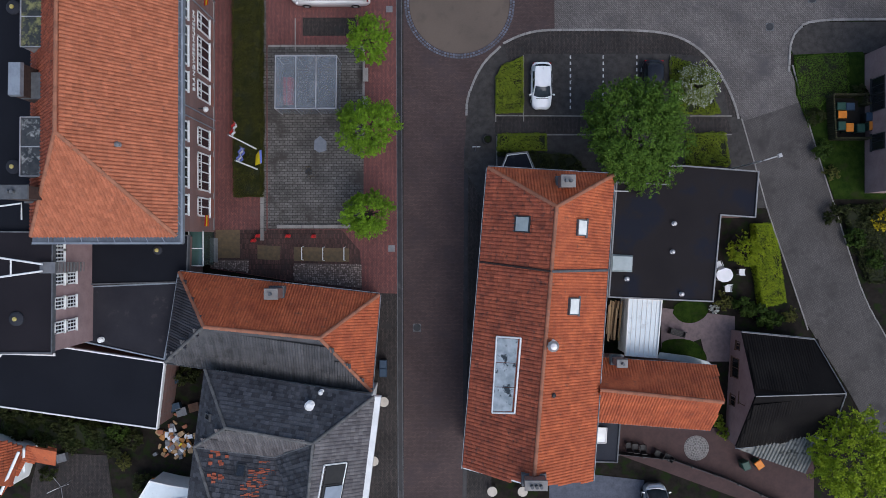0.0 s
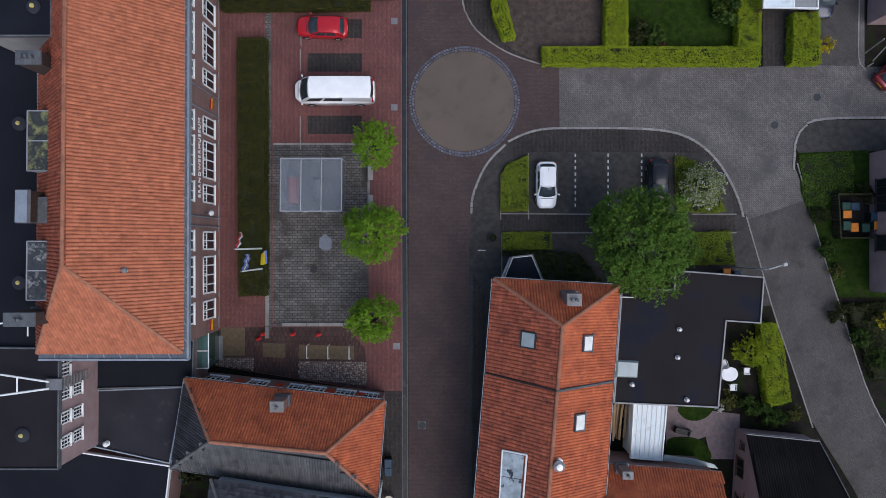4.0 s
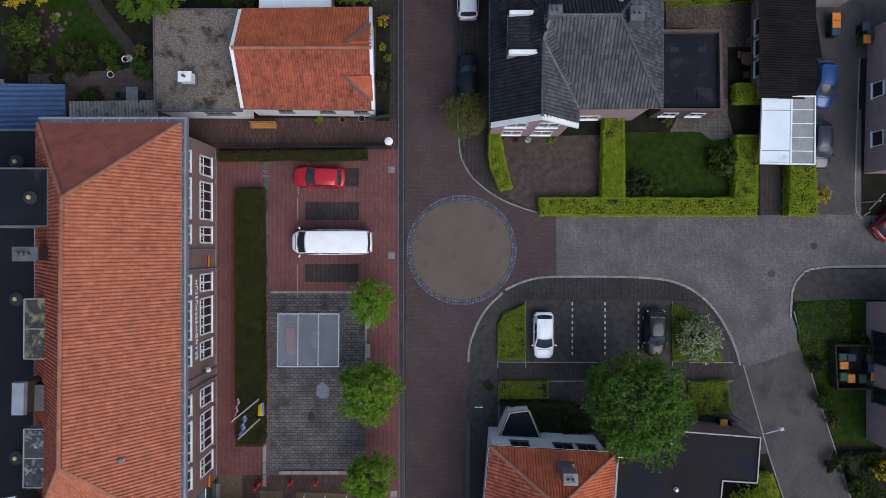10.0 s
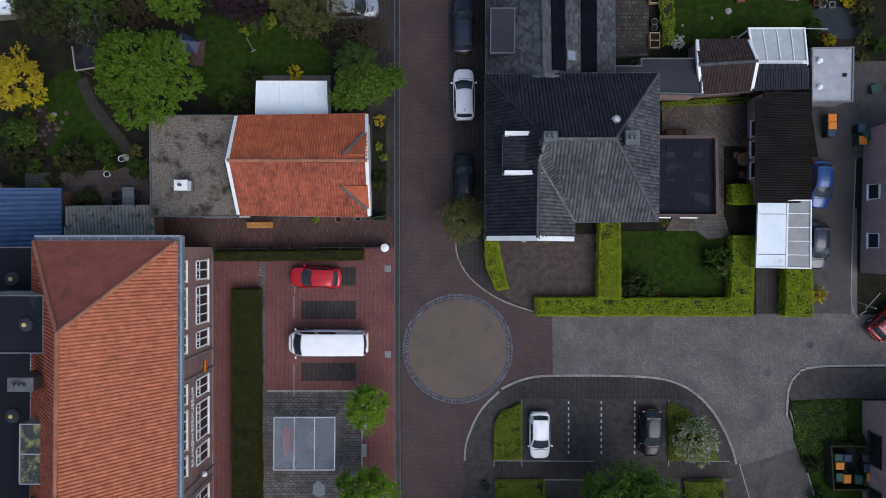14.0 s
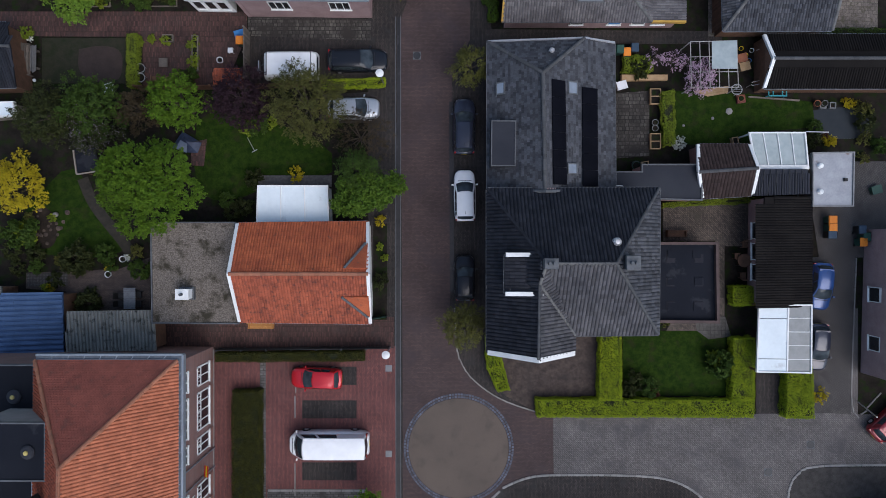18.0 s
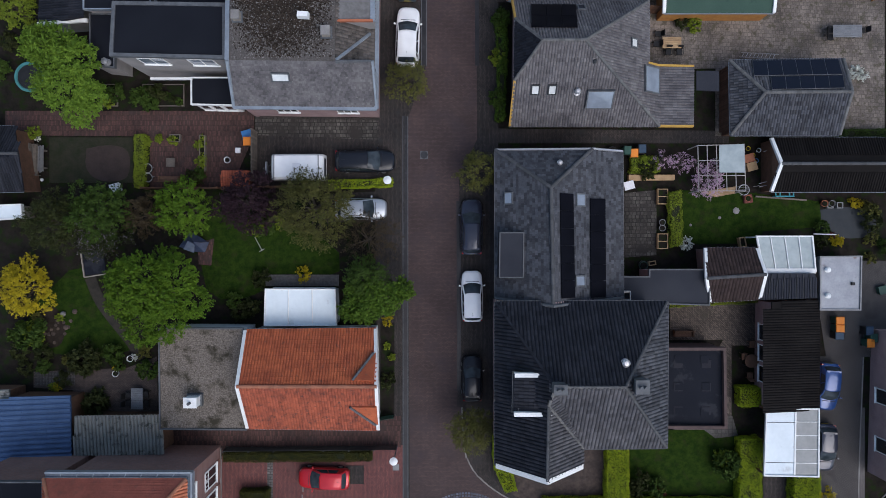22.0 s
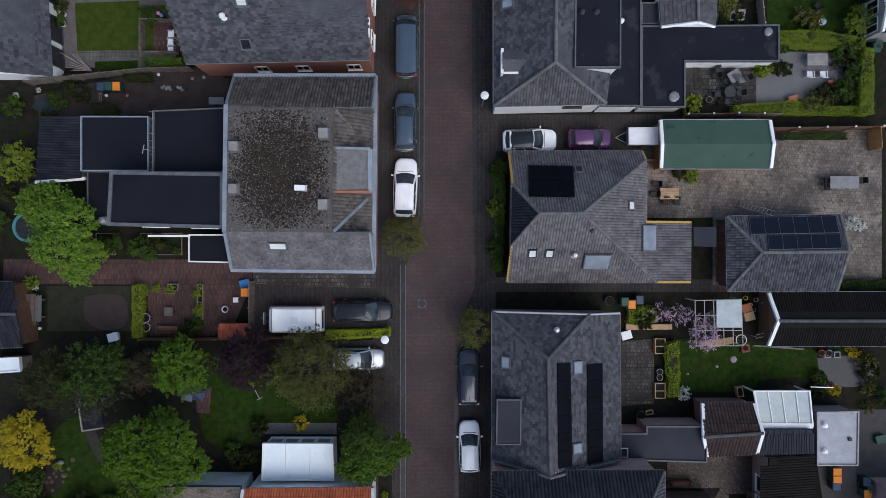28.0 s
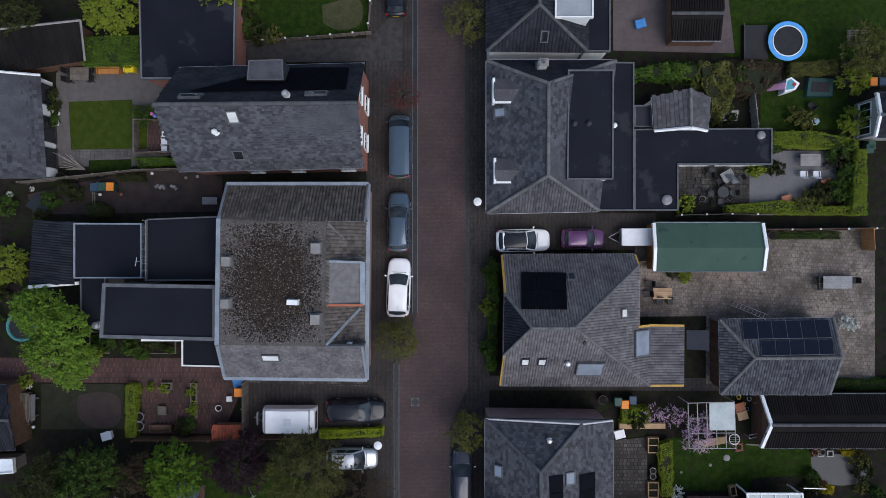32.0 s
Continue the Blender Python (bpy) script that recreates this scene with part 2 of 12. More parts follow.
KERB = mat("kerb_stone", (0.27, 0.26, 0.245), (0.2, 0.195, 0.185), 0.8, 0.9, 0.3, 30, piece=0.12)
# ground coverings
SOIL = mat("dark_garden_soil", (0.010, 0.009, 0.0075), (0.022, 0.018, 0.015), 0.7, 0.95, 1.0, 12, stain=((0.012, 0.02, 0.006), 0.8, 0.5, 0.1), spec=0.1)
GRASS = mat("lawn", (0.0085, 0.022, 0.003), (0.023, 0.043, 0.006), 0.5, 0.95, 1.0, 30, stain=((0.022, 0.026, 0.0095), 1.1, 0.54, 0.16), spec=0.08)
LAWN_LIGHT = mat("mown_lawn", (0.026, 0.042, 0.006), (0.042, 0.06, 0.009), 0.6, 0.95, 1.0, 30, spec=0.08)
ROAD_BRICK = brick_mat("brown_street_brick", (0.094, 0.061, 0.056), (0.062, 0.042, 0.04), (0.053, 0.038, 0.036), 0.21, 0.105, 0, 0.8, gap=0.014, stain=((0.045, 0.034, 0.037), 2.2, 0.5, 0.25), patch=0.3)
GREY_ROAD = brick_mat("grey_street_brick", (0.195, 0.178, 0.168), (0.126, 0.115, 0.109), (0.08, 0.074, 0.071), 0.21, 0.105, 45, 0.85, gap=0.016, stain=((0.07, 0.065, 0.067), 2.2, 0.5, 0.2), patch=0.35)
BEND_ROAD = brick_mat("dark_grey_street_brick", (0.108, 0.099, 0.093), (0.078, 0.071, 0.067), (0.054, 0.05, 0.048), 0.21, 0.105, 60, 0.85, gap=0.016, stain=((0.04, 0.037, 0.035), 1.8, 0.52, 0.16), patch=0.3)
DARK_PAVE = brick_mat("dark_paving_brick", (0.068, 0.055, 0.049), (0.034, 0.029, 0.027), (0.015, 0.0135, 0.013), 0.21, 0.105, 90, 0.8, stain=((0.026, 0.0245, 0.0235), 1.0, 0.52, 0.15))
RED_PAVE = brick_mat("red_paving_brick", (0.215, 0.08, 0.07), (0.14, 0.056, 0.051), (0.08, 0.042, 0.04), 0.21, 0.105, 90, 0.85, stain=((0.11, 0.055, 0.05), 1.5, 0.55, 0.2), patch=0.3)
RED_DARK_PAVE = brick_mat("dark_red_paving_brick", (0.128, 0.063, 0.053), (0.062, 0.036, 0.032), (0.034, 0.024, 0.021), 0.105, 0.42, 0, 0.85, stain=((0.045, 0.033, 0.03), 1.5, 0.52, 0.2))
GREY_SLAB = brick_mat("grey_paving_slab", (0.165, 0.158, 0.148), (0.105, 0.1, 0.094), (0.04, 0.036, 0.032), 0.42, 0.21, 0, 0.85, gap=0.02, stain=((0.045, 0.04, 0.036), 1.6, 0.51, 0.14))
SLAB_30 = brick_mat("concrete_tiles", (0.135, 0.128, 0.115), (0.10, 0.094, 0.086), (0.05, 0.045, 0.04), 0.3, 0.3, 0, 0.85, offset=0.0, stain=((0.06, 0.055, 0.045), 1.3, 0.52, 0.2))
SLAB_WORN = brick_mat("worn_concrete_tiles", (0.125, 0.115, 0.1), (0.05, 0.045, 0.04), (0.025, 0.022, 0.02), 0.3, 0.3, 0, 0.85, offset=0.3, gap=0.025, stain=((0.03, 0.026, 0.023), 1.2, 0.46, 0.14), patch=0.6)
YARD = brick_mat("beige_yard_paving", (0.25, 0.21, 0.18), (0.165, 0.14, 0.12), (0.13, 0.112, 0.092), 0.3, 0.3, 3, 0.85, offset=0.5, gap=0.02, stain=((0.075, 0.066, 0.045), 0.55, 0.53, 0.1), patch=0.6)
ASPHALT = mat("dark_asphalt", (0.024, 0.022, 0.0205), (0.05, 0.046, 0.0425), 0.5, 0.75, 0.6, 40, stain=((0.1, 0.094, 0.086), 0.16, 0.66, 0.08))
WET_GUTTER = mat("wet_gutter_stone", (0.016, 0.016, 0.018), (0.03, 0.028, 0.03), 0.8, 0.45, 0.4, 30, stain=((0.06, 0.058, 0.06), 1.4, 0.6, 0.12))
SAND_TAR = mat("sandy_worn_asphalt", (0.128, 0.102, 0.083), (0.105, 0.085, 0.07), 3.0, 0.85, 0.5, 40, stain=((0.085, 0.07, 0.06), 1.5, 0.56, 0.2), spec=0.15)
COBBLE = mat("blue_grey_cobble", (0.115, 0.13, 0.165), (0.075, 0.083, 0.105), 0.5, 0.8, 0.3, 25, piece=0.35)
COBBLE_BROWN = mat("round_cobble", (0.27, 0.215, 0.185), (0.16, 0.125, 0.11), 0.5, 0.85, 0.3, 25, island=0.6)
LINE = mat("worn_white_line", (0.55, 0.55, 0.54), (0.3, 0.3, 0.29), 0.2, 0.8, 0.1, 20)
WATER = mat("pond_water", (0.02, 0.025, 0.029), (0.027, 0.032, 0.036), 1.0, 0.3, 0.02, 5, spec=0.2)


# mesh building
class Shape:
    """Gathers vertices and faces for one mesh."""

    def __init__(self):
        self.v, self.f = [], []

    def add(self, verts, faces):
        k = len(self.v)
        self.v += [tuple(p) for p in verts]
        self.f += [tuple(i + k for i in f) for f in faces]
        return self

    def box(self, x0, y0, z0, x1, y1, z1):
        return self.prism([(x0, y0), (x1, y0), (x1, y1), (x0, y1)], z0, z1)

    def prism(self, poly, z0, z1, shrink=0.0):
        """An upright prism; shrink: metres by which the top is drawn in (a soft edge)."""
        a = sum(p[0] * q[1] - q[0] * p[1] for p, q in zip(poly, poly[1:] + poly[:1]))
        if a < 0:
            poly = poly[::-1]
        n = len(poly)
        top = inset(poly, shrink) if shrink else poly
        vs = [(x, y, z0) for x, y in poly] + [(x, y, z1) for x, y in top]
        fs = [tuple(range(n - 1, -1, -1)), tuple(range(n, 2 * n))]
        fs += [(i, (i + 1) % n, n + (i + 1) % n, n + i) for i in range(n)]
        return self.add(vs, fs)

    def slab(self, pts, t, down=None):
        """A plate through 3D points, t thick along its normal (below)."""
        d = down or normal(pts) * -t
        n = len(pts)
        vs = list(pts) + [tuple(Vector(p) + d) for p in pts]
        fs = [tuple(range(n)), tuple(range(2 * n - 1, n - 1, -1))]
        fs += [(i, n + i, n + (i + 1) % n, (i + 1) % n) for i in range(n)]
        return self.add(vs, fs)

    def tube(self, path, r, sides=8, r2=None):
        """A round bar along a path of 3D points; r2: end radius."""
        path = [Vector(p) for p in path]
        vs, fs = [], []
        for i, p in enumerate(path):
            d = (path[min(i + 1, len(path) - 1)] - path[max(i - 1, 0)]).normalized()
            a = d.cross(Vector((0, 0, 1)) if abs(d.z) < 0.9 else Vector((1, 0, 0))).normalized()
            b = d.cross(a)
            k = r if r2 is None else r + (r2 - r) * i / (len(path) - 1)
            vs += [tuple(p + (a * math.cos(w) + b * math.sin(w)) * k) for w in (2 * math.pi * j / sides for j in range(sides))]
        for i in range(len(path) - 1):
            fs += [(i * sides + j, i * sides + (j + 1) % sides, (i + 1) * sides + (j + 1) % sides, (i + 1) * sides + j) for j in range(sides)]
        e = (len(path) - 1) * sides
        fs += [tuple(range(sides - 1, -1, -1)), tuple(range(e, e + sides))]
        return self.add(vs, fs)

    def lathe(self, rings, x=0, y=0, sides=16):
        """A turned body from (radius, height) rings."""
        vs = [(x + r * math.cos(2 * math.pi * j / sides), y + r * math.sin(2 * math.pi * j / sides), z) for r, z in rings for j in range(sides)]
        fs = [(i * sides + j, i * sides + (j + 1) % sides, (i + 1) * sides + (j + 1) % sides, (i + 1) * sides + j) for i in range(len(rings) - 1) for j in range(sides)]
        e = (len(rings) - 1) * sides
        fs += [tuple(range(sides - 1, -1, -1)), tuple(range(e, e + sides))]
        return self.add(vs, fs)

    def moved(self, m):
        self.v = [tuple(m @ Vector(p)) for p in self.v]
        return self


def normal(pts):
    p = [Vector(q) for q in pts]
    n = Vector((0, 0, 0))
    for a, b in zip(p, p[1:] + p[:1]):
        n += a.cross(b)
    n.normalize()
    return n if n.z >= 0 else -n


def inset(poly, d):
    """The polygon with each edge moved inwards by d (outwards: minus)."""
    a = sum(p[0] * q[1] - q[0] * p[1] for p, q in zip(poly, poly[1:] + poly[:1]))
    s = 1 if a > 0 else -1
    out = []
    for i, p in enumerate(poly):
        p0, p1, p2 = Vector(poly[i - 1]), Vector(p), Vector(poly[(i + 1) % len(poly)])
        e1, e2 = (p1 - p0).normalized(), (p2 - p1).normalized()
        n1, n2 = Vector((-e1.y, e1.x)) * s, Vector((-e2.y, e2.x)) * s
        k = n1 + n2
        q = p1 + k * (d / max(0.3, 1 + n1.dot(n2)))
        out.append((q.x, q.y))
    return out


def place(o):
    """Where an object stands in the world."""
    return place(o.parent) @ o.matrix_parent_inverse @ o.matrix_basis if o.parent else o.matrix_basis.copy()


def part(name, shape, material, parent=None, label="", smooth=False):
    """Links a shape as one mesh object under a thing or a part."""
    me = bpy.data.meshes.new(name)
    me.from_pydata(shape.v, [], shape.f)
    if smooth:
        me.shade_smooth()
    me.materials.append(material)
    ob = new(name, me)
    if parent:
        ob.parent = parent
        ob.matrix_parent_inverse = place(parent).inverted()
    if label:
        ob["label"] = label
    return ob


def thing(name, label, category, at=(0, 0, 0), group="", kind=""):
    ob = new(name)
    ob.empty_display_size = 0.3
    ob.location = (*at, 0)[:3]
    return tagged(ob, label, category, group, kind)


def again(ob, name, parent, m):
    """A further piece on the same mesh, at the pose m."""
    o = new(name, ob.data)
    o.parent = parent
    o.matrix_parent_inverse = place(parent).inverted()
    o.matrix_basis = m
    return o


def inside(poly, x, y):
    c = False
    for (x0, y0), (x1, y1) in zip(poly, poly[1:] + poly[:1]):
        if (y0 > y) != (y1 > y) and x < (x1 - x0) * (y - y0) / (y1 - y0) + x0:
            c = not c
    return c


def centre(poly):
    return (sum(p[0] for p in poly) / len(poly), sum(p[1] for p in poly) / len(poly))


def lerp(a, b, k):
    return tuple(p + (q - p) * k for p, q in zip(a, b))


# roofs
def tiles(pts, w, h, wave=0.03, lift=0.02, holes=(), jitter=0.004):
    """Roof tiles laid over a plane. pts[0] to pts[1] is the eave. wave: height of the pantile's roll (0: flat tile)."""
    rnd = random.Random(len(pts) + int(pts[0][0] * 10))
    o, e = Vector(pts[0]), (Vector(pts[1]) - Vector(pts[0])).normalized()
    n = normal(pts)
    up = n.cross(e)
    if up.z < 0:
        up = -up
    flat = [((Vector(p) - o).dot(e), (Vector(p) - o).dot(up)) for p in pts]
    us, vs = [p[0] for p in flat], [p[1] for p in flat]
    s = Shape()
    prof = [(0, 0.0), (0.14, 0.75), (0.4, 1.0), (0.68, 0.8), (0.84, 0.05), (1.0, -0.1)] if wave else [(0, 0), (1, 0)]
    j = 0
    v = min(vs) - 0.02
    while v < max(vs):
        u = min(us) + (0 if wave else (j % 2) * w / 2 - w / 2)
        while u < max(us):
            if inside(flat, u + w / 2, v + h * 0.5) and not any(abs((u + w / 2) - hu) < hw and abs(v + h / 2 - hv) < hh for hu, hv, hw, hh in holes):
                z = rnd.uniform(-jitter, jitter)
                g = 0.0 if wave else 0.008
                k = len(prof)
                a = [o + e * (u + g + q * (w - 2 * g)) + up * v + n * (wave * r + lift + 0.02 + z) for q, r in prof]
                b = [o + e * (u + g + q * (w - 2 * g)) + up * (v + h) + n * (wave * r + 0.012 + z) for q, r in prof]
                c = [p - n * (lift + 0.015) for p in a]
                s.add(a + b + c, [(i, i + 1, k + i + 1, k + i) for i in range(k - 1)] + [(2 * k + i, 2 * k + i + 1, i + 1, i) for i in range(k - 1)])
            u += w
        v += h
        j += 1
    return s


def caps(a, b, r=0.13, step=0.38):
    """A row of half-round ridge tiles from a to b."""
    a, b = Vector(a), Vector(b)
    d = b - a
    n = max(1, round(d.length / step))
    e = d.normalized()
    side = e.cross(Vector((0, 0, 1))).normalized()
    up = side.cross(e)
    s = Shape()
    for i in range(n):
        p, q = a + d * (i / n), a + d * ((i + 1.08) / n)
        ring = [(math.cos(t) * r, math.sin(t) * r * 0.8) for t in (math.pi * k / 5 for k in range(6))]
        va = [p + side * x * 1.08 + up * (y * 1.08 + 0.01) for x, y in ring]
        vb = [q + side * x * 0.95 + up * (y * 0.95) for x, y in ring]
        s.add(va + vb, [(k, k + 1, 6 + k + 1, 6 + k) for k in range(5)] + [tuple(range(5, -1, -1)), tuple(range(6, 12))])
    return s


def gutter(pts, r=0.09):
    """An open half-round gutter along points."""
    s = Shape()
    for a, b in zip(pts, pts[1:]):
        a, b = Vector(a), Vector(b)
        e = (b - a).normalized()
        side = Vector((-e.y, e.x, 0)).normalized()
        prof = [(-r, 0.02), (-r, -0.05), (-r * 0.5, -r), (r * 0.5, -r), (r, -0.05), (r, 0.02), (r * 0.8, 0.02), (r * 0.75, -0.04), (0, -r * 0.8), (-r * 0.75, -0.04), (-r * 0.8, 0.02)]
        va, vb = [a + side * x + Vector((0, 0, z)) for x, z in prof], [b + side * x + Vector((0, 0, z)) for x, z in prof]
        k = len(prof)
        s.add(va + vb, [(i, (i + 1) % k, k + (i + 1) % k, k + i) for i in range(k)] + [tuple(range(k - 1, -1, -1)), tuple(range(k, 2 * k))])
    return s


STYLE = {
    "pan": (0.235, 0.36, 0.075, 0.05),
    "roll": (0.255, 0.4, 0.07, 0.025),
    "rib": (0.4, 1.8, 0.13, 0.015),
    "sheet": (0.27, 1.6, 0.12, 0.015),
    "fine": (0.2, 1.6, 0.03, 0.012),
    "small": (0.21, 0.33, 0.05, 0.032),
    "felt": (1.0, 2.4, 0.0, 0.008),
    "plain": (0.2, 0.19, 0.0, 0.05),
    "flat": (0.3, 0.32, 0.0, 0.03),
    "slate": (0.3, 0.23, 0.0, 0.04),
    "wave": (0.2, 1.6, 0.06, 0.015),
    "large": (0.26, 0.34, 0.045, 0.06),
}


def plane(house, pts, material, style, holes=()):
    """One slope of a roof: a slab with its tiles."""
    n = normal(pts)
    roof = part("roof_slope", Shape().slab(pts, 0.16), material, house)
    if not style:
        return roof
    w, h, wave, lift = STYLE[style]
    t = part("roof_tiles", tiles(pts, w, h, wave, lift, holes), material, roof, "rows of overlapping tiles")
    t["kind"] = "stuff"
    return roof


def ridges(house, lines, material, r=0.13):
    for a, b in lines:
        part("ridge_tiles", caps(Vector(a) + Vector((0, 0, 0.06)), Vector(b) + Vector((0, 0, 0.06)), r), material, house)["kind"] = "stuff"


def walls(house, poly, z1, material, z0=0.0, thick=0.28):
    """One upright wall slab a side of the footprint."""
    n = len(poly)
    inner = inset(poly, thick)
    for i in range(n):
        a, b, c, d = poly[i], poly[(i + 1) % n], inner[(i + 1) % n], inner[i]
        part("wall", Shape().prism([a, b, c, d], z0, z1), material, house)


def flat_roof(house, poly, z, material, edge=WHITE, curb=0.12, rim=0.1, thick=0.25):
    """A flat roof with a raised edge of trim."""
    part("roof", Shape().prism(inset(poly, rim * 0.5), z - thick, z), material, house)
    ring = inset(poly, rim)
    n = len(poly)
    for i in range(n):
        a, b, c, d = poly[i], poly[(i + 1) % n], ring[(i + 1) % n], ring[i]
        part("roof_edge", Shape().prism([a, b, c, d], z - thick - 0.02, z + curb), edge, house)


def window(house, a, b, z0, z1, bars=2, frame_mat=WHITE, pane=GLASS, out=0.03, rows=1, f=0.07, transom=0.0):
    """A window in the wall that runs from a to b (2D, its outside to the right of a to b): frame, bars, sill and panes."""
    a, b = Vector((*a, 0)), Vector((*b, 0))
    e = (b - a).normalized()
    nrm = Vector((e.y, -e.x, 0))
    w = (b - a).length

    def bar(u0, u1, h0, h1, d0=-0.05, d1=out):
        q = [a + e * u + nrm * d for u, d in ((u0, d0), (u1, d0), (u1, d1), (u0, d1))]
        return Shape().prism([(p.x, p.y) for p in q], h0, h1)

    win = part("window", bar(0, w, z0, z0 + f).add(*both(bar(0, w, z1 - f, z1))).add(*both(bar(0, f, z0, z1))).add(*both(bar(w - f, w, z0, z1))), frame_mat, house)
    for i in range(1, bars):
        part("glazing_bar", bar(w * i / bars - f * 0.4, w * i / bars + f * 0.4, z0 + f, z1 - f), frame_mat, win)
    for i in range(1, rows):
        z = z0 + (z1 - z0) * i / rows
        part("glazing_bar", bar(f, w - f, z - 0.02, z + 0.02, -0.05, out - 0.004), frame_mat, win)
    if transom:
        z = z0 + (z1 - z0) * transom
        part("transom", bar(f, w - f, z - f * 0.6, z + f * 0.6, -0.05, out + 0.004), frame_mat, win)
        for i in range(bars * 3):
            u = w * (i + 0.5) / (bars * 3)
            part("glazing_bar", bar(u - 0.02, u + 0.02, z, z1 - f, -0.05, out - 0.008), frame_mat, win)
    for i in range(bars):
        part("pane", bar(w * i / bars + 0.03, w * (i + 1) / bars - 0.03, z0 + f, z1 - f, -0.05, out - 0.02), pane, win)
    part("sill", bar(-0.06, w + 0.06, z0 - 0.06, z0, -0.02, out + 0.08), frame_mat, win)
    return win


def both(s):
    return s.v, s.f


def on_plane(pts, x, y):
    """Height of the plane through pts at x, y."""
    n, o = normal(pts), Vector(pts[0])
    return o.z - (n.x * (x - o.x) + n.y * (y - o.y)) / n.z


def roof_window(house, pts, at, w, h, pane=SKYGLASS, frame_mat=DARK_METAL, rise=0.19):
    """A skylight of w by h metres in the slope pts, centred over at."""
    c = Vector((*at, on_plane(pts, *at)))
    n = normal(pts)
    e = (Vector(pts[1]) - Vector(pts[0])).normalized()
    up = n.cross(e)

    def plate(u0, u1, v0, v1, z0, z1):
        q = [c + e * u + up * v for u, v in ((u0, v0), (u1, v0), (u1, v1), (u0, v1))]
        return [p + n * z0 for p in q] + [p + n * z1 for p in q], [(3, 2, 1, 0), (4, 5, 6, 7), (0, 1, 5, 4), (1, 2, 6, 5), (2, 3, 7, 6), (3, 0, 4, 7)]

    f = 0.09
    s = Shape()
    for r in ((-w / 2, w / 2, -h / 2, -h / 2 + f), (-w / 2, w / 2, h / 2 - f, h / 2), (-w / 2, -w / 2 + f, -h / 2 + f, h / 2 - f), (w / 2 - f, w / 2, -h / 2 + f, h / 2 - f)):
        s.add(*plate(*r, -0.05, rise))
    win = part("roof_window", s, frame_mat, house)
    part("pane", Shape().add(*plate(-w / 2 + f, w / 2 - f, -h / 2 + f, h / 2 - f, -0.05, rise - 0.025)), pane, win)
    part("flashing", Shape().add(*plate(-w / 2 - 0.1, w / 2 + 0.1, -h / 2 - 0.18, -h / 2, 0.0, 0.055)), LEAD, win)
    return win


def panel(house, pts, corners, t0=0.14, t1=0.2, material=PV, cells=(1, 1), name="solar_panel", rim=None):
    """A plate on a slope with the given plan corners, split into cells; each is a part."""
    a, b, c, d = corners
    n = normal(pts)
    if rim:
        e = [Vector((*p, on_plane(pts, *p))) for p in corners]
        part("panel_rail", Shape().add([p + n * (t0 - 0.02) for p in e] + [p + n * (t1 - 0.03) for p in e], [(3, 2, 1, 0), (4, 5, 6, 7), (0, 1, 5, 4), (1, 2, 6, 5), (2, 3, 7, 6), (3, 0, 4, 7)]), rim, house)
    for i in range(cells[0]):
        for j in range(cells[1]):
            g = 0.022 if rim else 0.012
            q = []
            for u, v in ((i + g, j + g), (i + 1 - g, j + g), (i + 1 - g, j + 1 - g), (i + g, j + 1 - g)):
                u, v = u / cells[0], v / cells[1]
                p = lerp(lerp(a, b, u), lerp(d, c, u), v)
                q.append(Vector((*p, on_plane(pts, *p))))
            part(name, Shape().add([p + n * t0 for p in q] + [p + n * t1 for p in q], [(3, 2, 1, 0), (4, 5, 6, 7), (0, 1, 5, 4), (1, 2, 6, 5), (2, 3, 7, 6), (3, 0, 4, 7)]), material, house)


def chimney(house, x, y, z0, z1, w=0.6, d=0.6, material=BRICK_BROWN, pots=1, cap=CONCRETE):
    stack = part("chimney", Shape().box(x - w / 2, y - d / 2, z0, x + w / 2, y + d / 2, z1), material, house)
    part("chimney_cap", Shape().prism([(x - w / 2 - 0.06, y - d / 2 - 0.06), (x + w / 2 + 0.06, y - d / 2 - 0.06), (x + w / 2 + 0.06, y + d / 2 + 0.06), (x - w / 2 - 0.06, y + d / 2 + 0.06)], z1, z1 + 0.1, 0.03), cap, stack)
    part("flashing", Shape().box(x - w / 2 - 0.12, y - d / 2 - 0.12, z0, x + w / 2 + 0.12, y + d / 2 + 0.12, z0 + (z1 - z0) * 0.28), LEAD, stack)
    for i in range(pots):
        px = x + (i - (pots - 1) / 2) * 0.3
        part("chimney_pot", Shape().lathe([(0.11, z1 + 0.1), (0.09, z1 + 0.4), (0.11, z1 + 0.4), (0.11, z1 + 0.44), (0.05, z1 + 0.44)], px, y, 10), LEAD, stack)
    return stack


def vent(house, x, y, z, r=0.1, h=0.35, material=GREY_METAL):
    v = part("roof_vent", Shape().lathe([(r * 1.6, z), (r * 1.6, z + 0.02), (r, z + 0.04), (r, z + h * 0.7)], x, y, 10), material, house)
    part("cowl", Shape().lathe([(r * 1.5, z + h * 0.7), (r * 1.6, z + h * 0.75), (r * 0.9, z + h), (0.02, z + h * 1.02)], x, y, 10), material, v)
    return v


# ground sheets


def sheet(name, poly, material, label, category="paving", z=None, kind="structure", thick=0.06):
    s = tagged(part(name, Shape().prism(poly, (z or 0) - thick, z if z is not None else 0.01), material), label, category, "", kind)
    return s


def strip(poly_line, w):
    """The outline of a band of width w along a line."""
    p = [Vector(q) for q in poly_line]
    l, r = [], []
    for i, q in enumerate(p):
        d = (p[min(i + 1, len(p) - 1)] - p[max(i - 1, 0)]).normalized()
        s = Vector((-d.y, d.x)) * w / 2
        l.append(tuple(q + s))
        r.append(tuple(q - s))
    return l + r[::-1]


